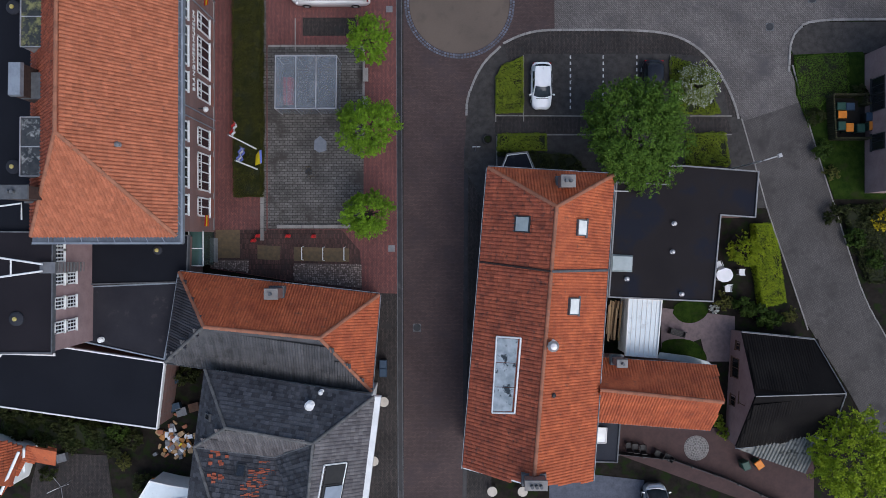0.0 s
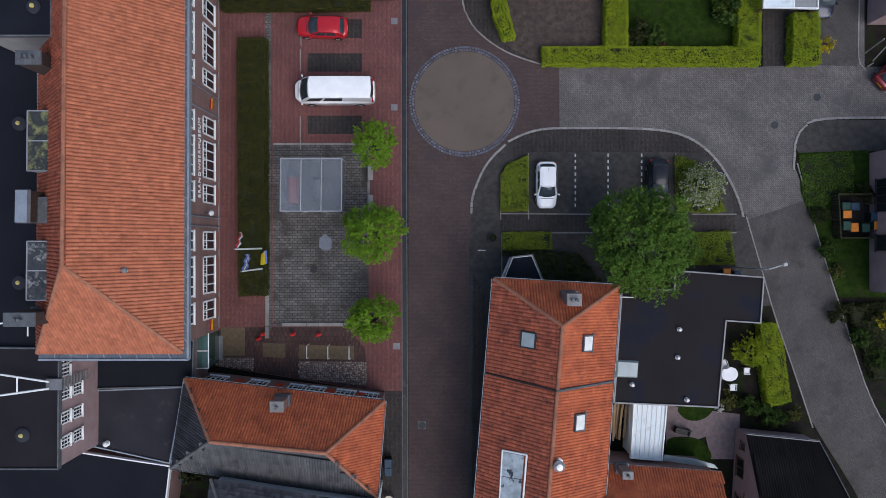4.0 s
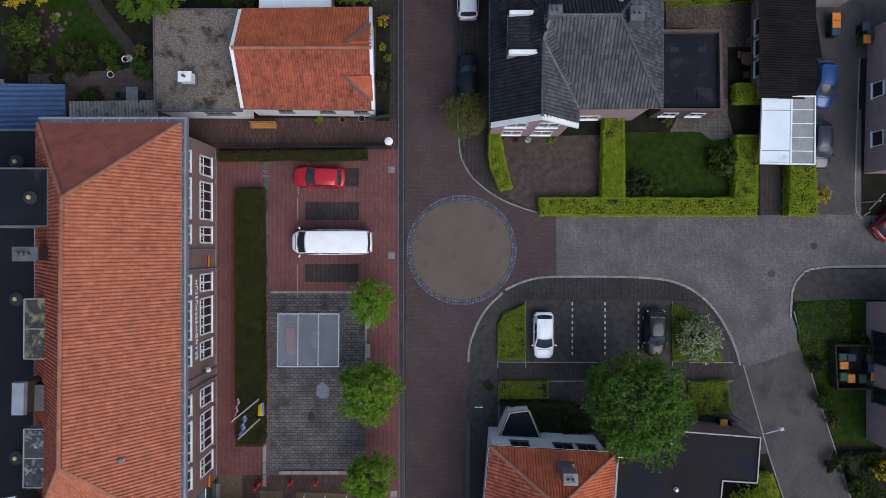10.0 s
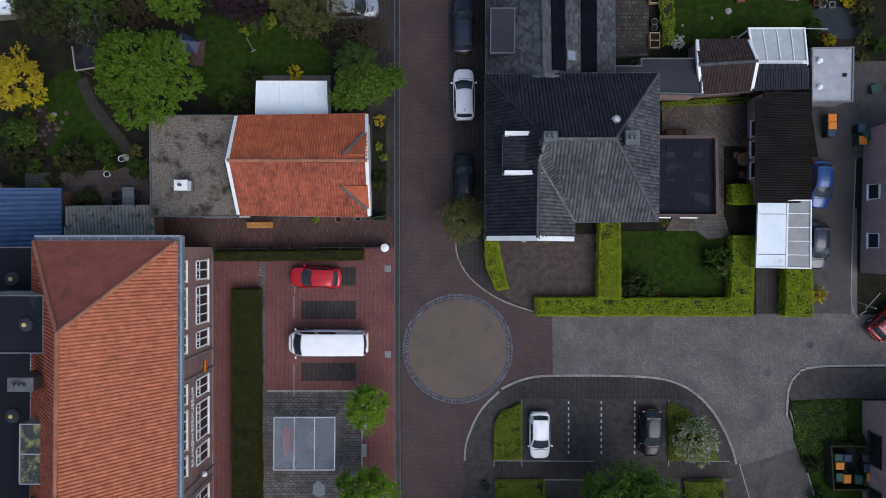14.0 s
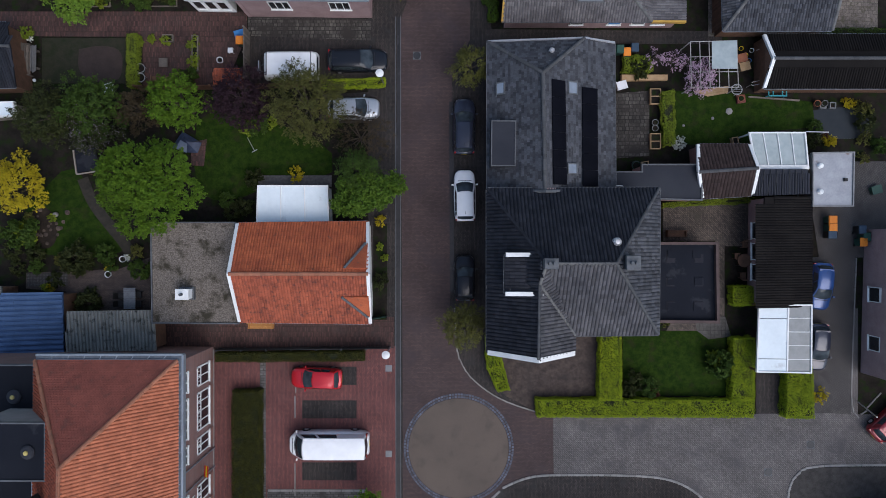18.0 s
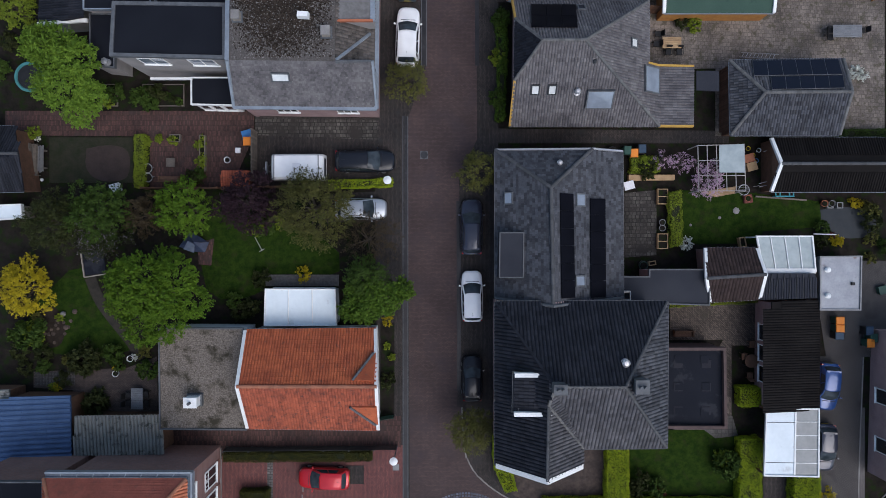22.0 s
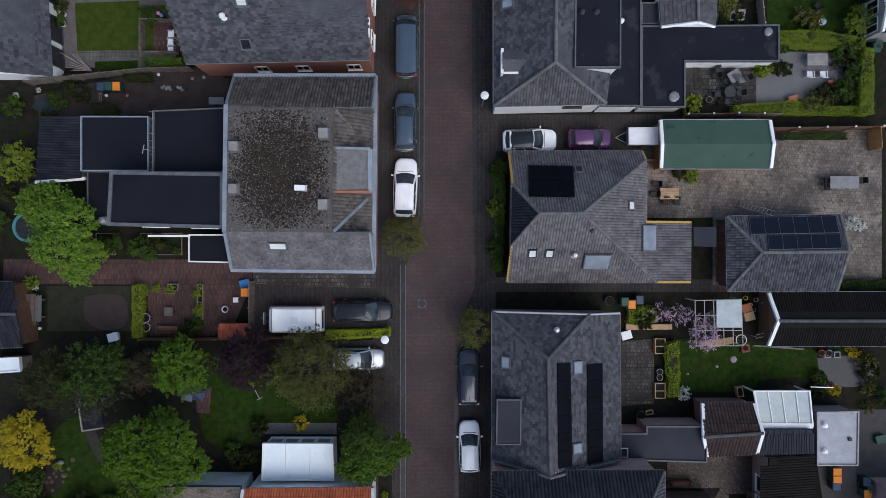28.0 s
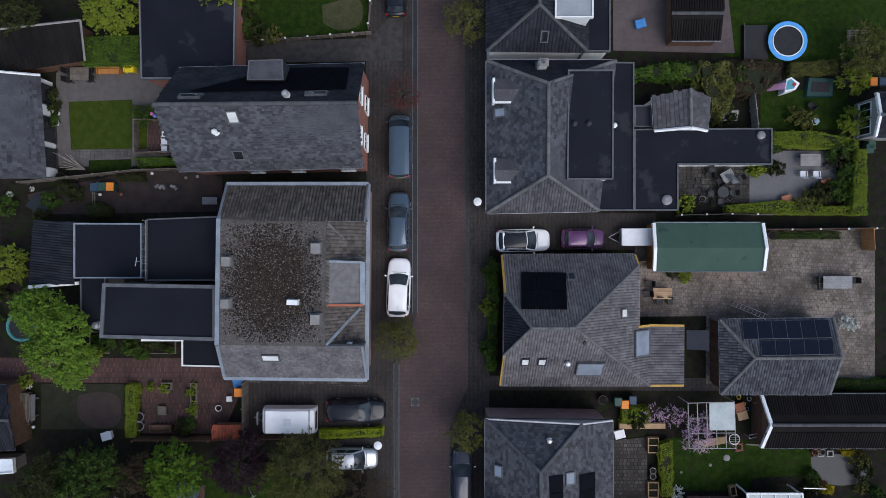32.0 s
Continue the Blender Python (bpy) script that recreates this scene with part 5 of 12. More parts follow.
plane(metal_shed, [(23.86, 39.84, 2.5), (28.31, 40.01, 2.5), (28.02, 41.88, 2.7), (24.2, 41.88, 2.7)], GREY_FELT, "wave")
walls(metal_shed, [(24.17, 40.02), (28.19, 40.15), (28.05, 41.77), (24.51, 41.77)], 2.4, WOOD_BROWN)
garage = block("garage", "flat white-grey garage roof with stains", "garage", [(28.5, 39.01), (31.7, 39.01), (31.76, 43.26), (28.49, 43.21)], 2.4, mat("pale_roof_sheet", (0.36, 0.37, 0.39), (0.28, 0.29, 0.31), 0.8, 0.7, 0.1, 20, stain=((0.2, 0.15, 0.14), 0.9, 0.62, 0.1)), PLASTER_GREY, GREY_METAL)
long_shed = thing("long_shed", "long shed with black corrugated roof", "shed", (26.75, 35.57))
plane(long_shed, [(28.59, 31.19, 2.3), (28.55, 39.71, 2.3), (24.62, 39.7, 2.9), (24.58, 31.27, 2.9)], BLACK_TILE, "wave")
walls(long_shed, [(28.41, 31.41), (28.38, 39.63), (24.62, 39.63), (24.58, 31.41)], 2.25, PLASTER_PINK)
part("wall_head", Shape().prism([(24.58, 31.41), (24.72, 31.41), (24.76, 39.63), (24.62, 39.63)], 2.25, 2.72), PLASTER_PINK, long_shed)
carport = block("carport", "white sheet carport over a drive", "carport", [(24.17, 26.17), (28.46, 26.09), (28.48, 31.44), (24.33, 31.44)], 2.5, WHITE_SHEET, WOOD_BROWN, WHITE, posts=True, thick=0.08)
pink_house = block("pink_house", "pink brick house with small windows", "house", [(33.65, 25.57), (33.65 + 9, 25.57), (33.92 + 9, 37.4), (33.92, 37.4)], 6.0, GREY_FELT, PLASTER_PINK, WHITE)
# bungalow
bungalow = thing("bungalow", "grey tiled bungalow with ochre fascia boards", "bungalow", (9.74, 58.46))
b1, b2, b3, b6 = (4.47, 53.26, 2.6), (18.66, 53.26, 2.52), (18.68, 57.88, 2.52), (4.6, 63.34, 2.6)
k1, k2 = (6.28, 58.34, 7.8), (9.25, 58.35, 7.8)
hs, ha, hb, hc, hd = (16.0, 53.26, 2.6), (16.0, 57.9, 2.6), (14.9, 57.9, 3.45), (14.9, 62.55, 3.45), (14.86, 63.38, 2.6)
wn, ws_ = (4.6, 60.57, 5.48), (4.55, 56.1, 5.48)
BN = [hd, b6, wn, k1, k2, hc]
BS = [b1, hs, k2, k1, ws_]
BE = [hs, ha, hb, hc, k2]
BX = [b2, b3, ha, hs]
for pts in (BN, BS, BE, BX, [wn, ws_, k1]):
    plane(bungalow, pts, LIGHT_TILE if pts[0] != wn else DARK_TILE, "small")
ridges(bungalow, [(k1, k2), (ws_, k1), (wn, k1), (hc, k2), (hs, k2)], GREY_CAP, 0.11)
walls(bungalow, inset([b1[:2], b2[:2], b3[:2], hb[:2], hd[:2], b6[:2]], 0.35), 2.55, PLASTER_PINK)
part("gable_wall", Shape().slab([(4.85, 53.6, 2.5), (4.85, 63.0, 2.5), (4.85, 60.5, 5.4), (4.85, 56.2, 5.4)], 0.25, Vector((0.25, 0, 0))), PLASTER_PINK, bungalow)
green_shed = thing("long_garage", "long garage with green felt roof and white trim", "garage", (20.84, 64.01))
gable(green_shed, [(16.47, 62.09), (24.98, 62.09), (24.88, 65.82), (16.42, 65.82)], [(16.38, 63.9), (24.93, 63.9)], 2.2, 2.75, GREEN_FELT, None, None, 0.1, WOOD_ORANGE, WHITE)
pv_shed = thing("garden_house", "garden house with grey hip roof and solar panels", "shed", (26.24, 55.42))
ph = hip(pv_shed, [(21.55, 52.58), (29.93, 52.58), (30.21, 58.44), (21.45, 58.31)], [(23.6, 55.58), (30.1, 55.62)], 2.5, 3.85, SLATE, "small", GREY_CAP, 0.3, WOOD_BROWN, {"e": None})
black_shed = thing("long_barn", "long barn with black corrugated roof and white verge", "barn", (29.35, 50.34))
gable(black_shed, [(24.95, 48.26), (24.95 + 14, 48.26), (24.93 + 14, 52.42), (24.93, 52.42)], [(25.24, 50.32), (25.24 + 14, 50.32)], 2.0, 3.0, BLACK_TILE, "wave", DARK_CAP, 0.1, WOOD_BROWN, WHITE)
# mansard house with gravel roof
mansard = thing("mansard_house", "large house with mansard tiles and mossy gravel roof", "house", (-11.06, 61.29))
m1, m2, m3, m4 = (-16.14, 54.28, 4.8), (-5.58, 54.16, 4.8), (-5.45, 68.62, 4.8), (-15.9, 68.62, 4.8)
n1, n2, n3, n4 = (-15.84, 57.08, 7.4), (-8.25, 57, 7.4), (-8.16, 65.8, 7.4), (-15.7, 65.93, 7.4)
n5, n6 = (-5.62, 57.02, 7.4), (-5.5, 65.82, 7.4)
MS, MN = [m1, m2, n5, n1], [m3, m4, n4, n6]
MEs = [(m2[0], n5[1], 4.8), (m3[0], n6[1], 4.8), n3, n2]
plane(mansard, MS, LIGHT_TILE, "plain")
plane(mansard, MN, MOSSY_TILE, "pan")
plane(mansard, MEs, MOSSY_TILE, "large")
part("flat_roof", Shape().prism([n1[:2], n2[:2], n3[:2], n4[:2]], 7.2, 7.42), GRAVEL_ROOF, mansard, "flat roof of mossy gravel")
walls(mansard, inset([m1[:2], m2[:2], m3[:2], m4[:2]], 0.25), 4.75, PLASTER_PINK)
part("west_wall", Shape().prism([(n1[0], m1[1] + 0.2), (n1[0] + 0.3, m1[1] + 0.2), (n4[0] + 0.3, m4[1] - 0.2), (n4[0], m4[1] - 0.2)], 0, 4.8), PLASTER_PINK, mansard)
for a, b in ((m2, n5), (m3, n6)):
    part("verge_board", Shape().tube([a, b], 0.12, 6), ZINC, mansard)
for a, b in ((n2, n5), (n3, n6)):
    part("ridge_strip", Shape().tube([a, b], 0.07, 6), LEAD, mansard)
    part("parapet", Shape().slab([(a[0], a[1], 7.35), (b[0], b[1], 7.35), (b[0], b[1], 4.8)], 0.15, Vector((0, 0.15 if a == n3 else -0.15, 0))), LEAD, mansard)
ma1 = block("annex", "grey-edged flat annex with black bitumen", "building", [(-24.37, 57.5), (-16.07, 57.3), (-16.06, 61.27), (-24.15, 61.4)], 6.8, PLAIN_FELT, PLASTER_GREY, LEAD, rim=0.25)
ma2 = block("annex", "low flat bitumen annex", "building", [(-27.66, 57.81), (-25.72, 57.59), (-25.7, 61.74), (-27.65, 61.78)], 3.2, PLAIN_FELT, PLASTER_GREY, LEAD)
ma3 = block("annex", "flat bitumen roof with a rail", "building", [(-21.82, 61.48), (-16.54, 61.48), (-16.53, 66.25), (-21.8, 66.04)], 5.0, PLAIN_FELT, PLASTER_GREY, LEAD)
ma4 = block("annex", "flat annex roofed with black bitumen", "building", [(-27.5, 61.63), (-22.41, 61.63), (-22.4, 65.74), (-27.49, 65.75)], 4.4, PLAIN_FELT, PLASTER_GREY, ZINC)
ma5 = thing("annex", "lean-to with grey tiles and white edge", "building", (-30.48, 63.81))
plane(ma5, [(-31.57, 66.04, 2.6), (-31.95, 61.02, 2.6), (-27.72, 61.17, 4.2), (-27.7, 65.78, 4.2)], DARK_TILE, "wave")
walls(ma5, [(-31.46, 65.92), (-31.74, 61.2), (-28.67, 61.46), (-28.65, 65.92)], 2.5, PLASTER_GREY)
ma6 = block("annex", "small black flat-roofed bay", "building", [(-20, 54.82), (-16.62, 54.74), (-16.91, 56.95), (-20, 56.95)], 3.0, PLAIN_FELT, WHITE, WHITE)
# north-west slate house
nw_house = thing("slate_house", "red brick house with grey slate gable roof", "house", (-13.01, 73.64))
NE_ = [(-19.56, 69.6), (-5.89, 69.89), (-5.76, 77.54), (-19.53, 77.22)]
NR_ = [(-19.25, 73.5), (-5.65, 73.6)]
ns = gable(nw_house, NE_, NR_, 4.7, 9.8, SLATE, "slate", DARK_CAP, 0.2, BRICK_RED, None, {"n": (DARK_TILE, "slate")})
n_flat = block("garage", "flat bitumen garage roof with pale edge", "garage", [(-22.92, 76.76), (-15.82, 76.76), (-15.67, 85.33), (-23.11, 85.34)], 3.3, BITUMEN, BRICK_RED, GREY_METAL)
w_house = thing("cottage", "cottage with grey slate roof and white gable", "house", (-33.05, 73.17))
plane(w_house, [(-30.9, 69.31, 2.1), (-31.35, 77.36, 2.1), (-34.95, 77.06, 5.2), (-35, 69.02, 5.2)], SLATE, "flat")
walls(w_house, [(-31.18, 69.5), (-31.59, 77.26), (-38.09, 77.26), (-38.13, 69.5)], 2.0, WHITE)
part("verge_board", Shape().tube([(-31.29, 77.34, 2.2), (-34.88, 77.03, 5.3)], 0.1, 4), WHITE, w_house)
WE = [(-31.18, 69.5), (-31.59, 77.26)]
for k0, k1 in ((0.1, 0.3), (0.36, 0.62), (0.74, 0.95)):
    window(w_house, lerp(WE[0], WE[1], k0), lerp(WE[0], WE[1], k1), 0.2, 1.8, 2, DARK_METAL, GLASS, 0.1)
w_barn = thing("barn", "low barn with brown corrugated roof", "barn", (-31.44, 79.72))
plane(w_barn, [(-36.99, 77.01, 2.3), (-27.76, 78.41, 2.3), (-27.61, 81.26, 3.2), (-36.34, 80.32, 3.2)], BLACK_TILE, "wave")
for a, b in (((-36.27, 80.29, 3.3), (-27.56, 81.23, 3.3)), ((-27.56, 81.23, 3.3), (-27.7, 78.38, 2.4))):
    part("verge_strip", Shape().tube([a, b], 0.09, 4), KERB, w_barn)
walls(w_barn, [(-36.99, 77.36), (-28.02, 78.67), (-28.27, 81.3), (-36.97, 80.43)], 2.2, WOOD_BROWN)
s_cottage = thing("cottage", "small cottage with orange roof and white verges", "house", (-33.95, -16.95))
plane(s_cottage, [(-34.91, -18.06, 4.8), (-35.99, -14.71, 3.2), (-32.51, -15.58, 3.2), (-32.37, -18.06, 4.8)], ORANGE_BRIGHT, "small")
plane(s_cottage, [(-34.4, -19.67, 3), (-32.2, -15.58, 3.2), (-30.18, -16.17, 2.7), (-30.44, -17.36, 2.4), (-32.66, -16.86, 2.6)], ORANGE_BRIGHT, "small")
walls(s_cottage, [(-36.63, -18.96), (-33.97, -18.95), (-33.07, -16.29), (-36.61, -15.41)], 2.3, WHITE)
# north-east slate house and its flat wings
ne_house = thing("dormer_house", "slate hip-roofed house with white dormers", "house", (7.48, 72.08))
d1, d2, d3, d4 = (3.35, 66.52, 4.3), (11.7, 66.69, 4.3), (12.94, 77.84, 4.3), (3.34, 77.85, 4.3)
f1, f2 = (7.48, 69.02, 7.1), (7.51, 75.51, 7.1)
DW, DE = [d4, d1, f1, f2], [d2, d3, f2, f1]
plane(ne_house, DW, SLATE, "slate")
plane(ne_house, DE, SLATE, "slate")
plane(ne_house, [d1, d2, f1], GREY_TILE, "small")
plane(ne_house, [d3, d4, f2], DARK_TILE, "slate")
ridges(ne_house, [(f1, f2), (d1, f1), (d2, f1), (d3, f2), (d4, f2)], GREY_CAP)
walls(ne_house, inset([d1[:2], d2[:2], d3[:2], d4[:2]], 0.2), 4.25, WHITE)
ne1 = block("box_dormer", "flat bitumen box dormer behind the ridge", "dormer", [(8.94, 68.82), (12.26, 68.82), (12.28, 76.66), (9.01, 76.66)], 6.3, BITUMEN, WHITE, LEAD, z0=3.0)
ne2 = block("wing", "flat black bitumen wing", "building", [(11.58, 66.75), (14.7, 66.75), (14.68, 78.09), (12.52, 78.13)], 2.9, BITUMEN, WHITE, LEAD)
ne3 = block("wing", "flat black bitumen wing by the terrace", "building", [(14.87, 66.78), (18.28, 66.78), (18.28, 70.33), (25.54, 70.33), (25.53, 73.17), (14.86, 73.09)], 2.3, BITUMEN, WHITE, LEAD)
ne4 = thing("outbuilding", "small tiled outbuilding with white gable", "shed", (18.24, 74.44))
gable(ne4, [(16.34, 72.91), (20.43, 72.9), (20.59, 75.51), (16.16, 75.51)], [(18.91, 73.05), (18.86, 76.01)], 2.6, 3.3, GREY_TILE, "flat", GREY_CAP, 0.1, WHITE)
for a, b in (((16.31, 72.89, 2.7), (18.88, 73.03, 3.4)), ((18.88, 73.03, 3.4), (20.39, 72.89, 2.7))):
    part("verge_board", Shape().tube([a, b], 0.12, 4), WHITE, ne4)
n_house = thing("north_house", "dark tiled hip-roofed house", "house", (7.51, 80.8))
hip(n_house, [(3.33, 78.52), (10.78, 78.43), (10.76, 86.86), (3.32, 86.87)], [(6.8, 80.89), (6.8, 82.78)], 4.6, 7.6, DARK_TILE, "large", DARK_CAP, 0.25, WHITE)
nh2 = block("wing", "flat black wing of the north house", "building", [(10.57, 78.43), (12.45, 78.43), (12.44, 84.77), (10.56, 84.78)], 4.6, BITUMEN, WHITE, LEAD)
n_shed = thing("shed", "dark corrugated garden shed", "shed", (19.89, 81.44))
gable(n_shed, [(17.98, 80.09), (21.77, 80.09), (21.89, 85.46), (17.97, 85.46)], [(17.72, 82.04), (21.78, 82.04)], 1.8, 2.3, BLACK_TILE, "wave", DARK_CAP, 0.1, WOOD_BROWN)


# ---- plants ----
def leaf_mat(name, c1, c2, spread=0.24, rough=0.6):
    return mat(name, c1, c2, 0.45, rough, 0.0, 9.0, island=spread, spec=0.1)


LEAF_BRIGHT = leaf_mat("bright_lime_leaf", (0.155, 0.275, 0.019), (0.085, 0.172, 0.014))
LEAF_GREEN = leaf_mat("green_leaf", (0.085, 0.145, 0.018), (0.046, 0.092, 0.013))
LEAF_FRESH = leaf_mat("fresh_green_leaf", (0.095, 0.165, 0.014), (0.05, 0.102, 0.01))
LEAF_DEEP = leaf_mat("deep_green_leaf", (0.055, 0.092, 0.016), (0.026, 0.05, 0.01))
LILAC = leaf_mat("faded_lilac_flower", (0.2, 0.17, 0.22), (0.14, 0.12, 0.16), 0.2)
LEAF_IVY = leaf_mat("dark_ivy_leaf", (0.036, 0.055, 0.012), (0.012, 0.018, 0.006))
LEAF_DARK = leaf_mat("dark_green_leaf", (0.044, 0.052, 0.016), (0.02, 0.027, 0.009))
LEAF_OLIVE = leaf_mat("olive_spring_leaf", (0.12, 0.12, 0.03), (0.075, 0.08, 0.022))
LEAF_YELLOW = leaf_mat("golden_leaf", (0.46, 0.36, 0.018), (0.32, 0.27, 0.016))
LEAF_LIME = leaf_mat("yellow_green_leaf", (0.19, 0.24, 0.024), (0.115, 0.16, 0.018))
LEAF_PURPLE = leaf_mat("purple_leaf", (0.035, 0.018, 0.024), (0.025, 0.014, 0.02))
LEAF_BROWN = leaf_mat("bronze_leaf", (0.06, 0.045, 0.025), (0.045, 0.035, 0.02))
LEAF_RED = leaf_mat("reddish_leaf", (0.12, 0.035, 0.028), (0.08, 0.03, 0.025))
LEAF_HEDGE = leaf_mat("hedge_leaf", (0.275, 0.34, 0.018), (0.16, 0.225, 0.014))
LEAF_YEW = leaf_mat("brown_green_hedge_leaf", (0.06, 0.058, 0.012), (0.024, 0.03, 0.008))
BLOSSOM = leaf_mat("white_blossom", (0.62, 0.64, 0.58), (0.5, 0.52, 0.46), 0.2)
BLOSSOM_PINK = leaf_mat("pale_pink_blossom", (0.52, 0.36, 0.46), (0.4, 0.28, 0.36), 0.2)
BARK = mat("grey_brown_bark", (0.075, 0.06, 0.048), (0.05, 0.04, 0.033), 0.3, 0.95, 0.8, 20)
# near-black colour stands in for the shade deep inside the hedges
CORE = mat("hedge_inner_shade", (0.018, 0.022, 0.009), (0.012, 0.015, 0.007), 0.3, 0.95, 0.5, 20)


def leaves(points, normals, size, rng, flat=0.58):
    """One folded leaf at each point, turned roughly along its normal."""
    n = len(points)
    d = normals * flat + rng.normal(size=(n, 3)) * (1 - flat)
    d[:, 2] = np.abs(d[:, 2]) * 0.7 + 0.1
    d /= np.linalg.norm(d, axis=1)[:, None]
    a = np.cross(d, rng.normal(size=(n, 3)))
    a /= np.linalg.norm(a, axis=1)[:, None] + 1e-9
    b = np.cross(d, a)
    k = (size * rng.uniform(0.6, 1.3, n))[:, None]
    v = np.stack([points - a * k, points - b * k * 0.55 + d * k * 0.18, points + a * k, points + b * k * 0.55 + d * k * 0.18], 1).reshape(-1, 3)
    s = Shape()
    s.v = [tuple(p) for p in v.round(3).tolist()]
    s.f = [(4 * i, 4 * i + 1, 4 * i + 2, 4 * i + 3) for i in range(n)]
    return s


def crown_points(rng, c, r, h, n, clumps, spray=0.5, per=26, lobes=None):
    """Leaf places on sprays that stand out from the clumps of an uneven crown of radius r and height h about c."""
    m = max(7, int(clumps * 0.62))
    th = np.arange(m) * 2.39996 + rng.uniform(0, 6)
    zz = 1 - 1.55 * (np.arange(m) + 0.5) / m
    rr = np.sqrt(np.clip(1 - zz * zz, 0.02, 1))
    cc = np.stack([rr * np.cos(th), rr * np.sin(th), zz], 1) * rng.uniform(0.55, 0.98, m)[:, None]
    size = rng.uniform(0.2, 0.4, m)
    t = max(8, n // per)
    k = rng.integers(0, m, t)
    if lobes:
        cc, size = np.array(lobes)[:, :3], np.array(lobes)[:, 3]
        k = rng.choice(len(cc), t, p=size ** 2 / (size ** 2).sum())
    d = rng.normal(size=(t, 3))
    d[:, 2] = np.where(rng.random(t) < 0.75, np.abs(d[:, 2]), d[:, 2])
    d /= np.linalg.norm(d, axis=1)[:, None]
    foot = (cc[k] + d * (size[k] * rng.uniform(0.8 if lobes else 0.62, 1.04, t))[:, None]) * np.array([r, r, h])
    out = foot / (np.linalg.norm(foot, axis=1)[:, None] + 1e-6)
    axis = out * 0.75 + d * 0.45 + rng.normal(size=(t, 3)) * 0.3
    axis /= np.linalg.norm(axis, axis=1)[:, None]
    length = spray * rng.uniform(0.55, 1.35, t)
    i = np.repeat(np.arange(t), per)
    u = rng.random(len(i)) ** 0.8
    off = rng.normal(size=(len(i), 3)) * (0.3 * length[i] * (1.08 - u))[:, None]
    p = foot[i] + axis[i] * (length[i] * u)[:, None] + off
    nrm = axis[i] * 0.95 + np.array([0, 0, 0.3])
    return np.array(c) + p, nrm / np.linalg.norm(nrm, axis=1)[:, None], cc


def tree(label, at, r, top, leaf, n=5000, size=0.13, clumps=26, base=1.6, name="tree", seed=0, category="tree", extra=None, group="", trunk=None, spray=0.0, lobes=None):
    rng = np.random.default_rng(seed + int(abs(at[0]) * 7 + abs(at[1]) * 13))
    x, y = at
    t = thing(name, label, category, (x, y, 0), group)
    mid = (top + base) / 2
    h = (top - base) / 2
    n = int(n * 2.9)
    size = size * 0.58
    pts, nrm, cc = crown_points(rng, (x, y, mid), r * 0.84, h * 0.88, n, clumps, spray if spray else 0.2 + 0.1 * r, lobes=lobes)
    w = trunk or 0.05 + 0.03 * top
    part("trunk", Shape().tube([(x, y, -0.05), (x + rng.uniform(-.08, .08), y + rng.uniform(-.08, .08), base * 0.6), (x, y, mid)], w, 9, w * 0.45), BARK, t)
    for q in cc[:: max(1, len(cc) // 9)]:
        e = Vector((x, y, mid)) + Vector((q[0] * r * 0.75, q[1] * r * 0.75, q[2] * h * 0.75))
        s = Vector((x, y, base * 0.7 + (mid - base * 0.7) * rng.uniform(0.2, 0.9)))
        part("limb", Shape().tube([s, (s + e) / 2 + Vector((0, 0, 0.15)), e], w * 0.45, 6, 0.015), BARK, t)
    cr = part("crown", leaves(pts, nrm, size, rng), leaf, t, "dense uneven crown of small leaves")
    cr["kind"] = "stuff"
    if extra:
        k = rng.random(len(pts)) < extra[1]
        part("blossom", leaves(pts[k] + nrm[k] * 0.06, nrm[k], size * 0.8, rng), extra[0], t)["kind"] = "stuff"
    return t


def shrub_mesh(label, leaf, r, h, n, size, seed, name="shrub"):
    rng = np.random.default_rng(seed)
    t = thing(name, label, "shrub", (0, 0, 0))
    pts, nrm, cc = crown_points(rng, (0, 0, h * 0.5), r * 0.8, h * 0.5, n * 2, 14, 0.2, 13)
    pts[:, 2] = np.maximum(pts[:, 2], 0.03)
    part("leaves", leaves(pts, nrm, size, rng), leaf, t)["kind"] = "stuff"
    for q in cc[:5]:
        part("stem", Shape().tube([(0, 0, -0.02), (q[0] * r * 0.6, q[1] * r * 0.6, h * (0.5 + 0.3 * q[2]))], 0.02, 5, 0.008), BARK, t)
    return t


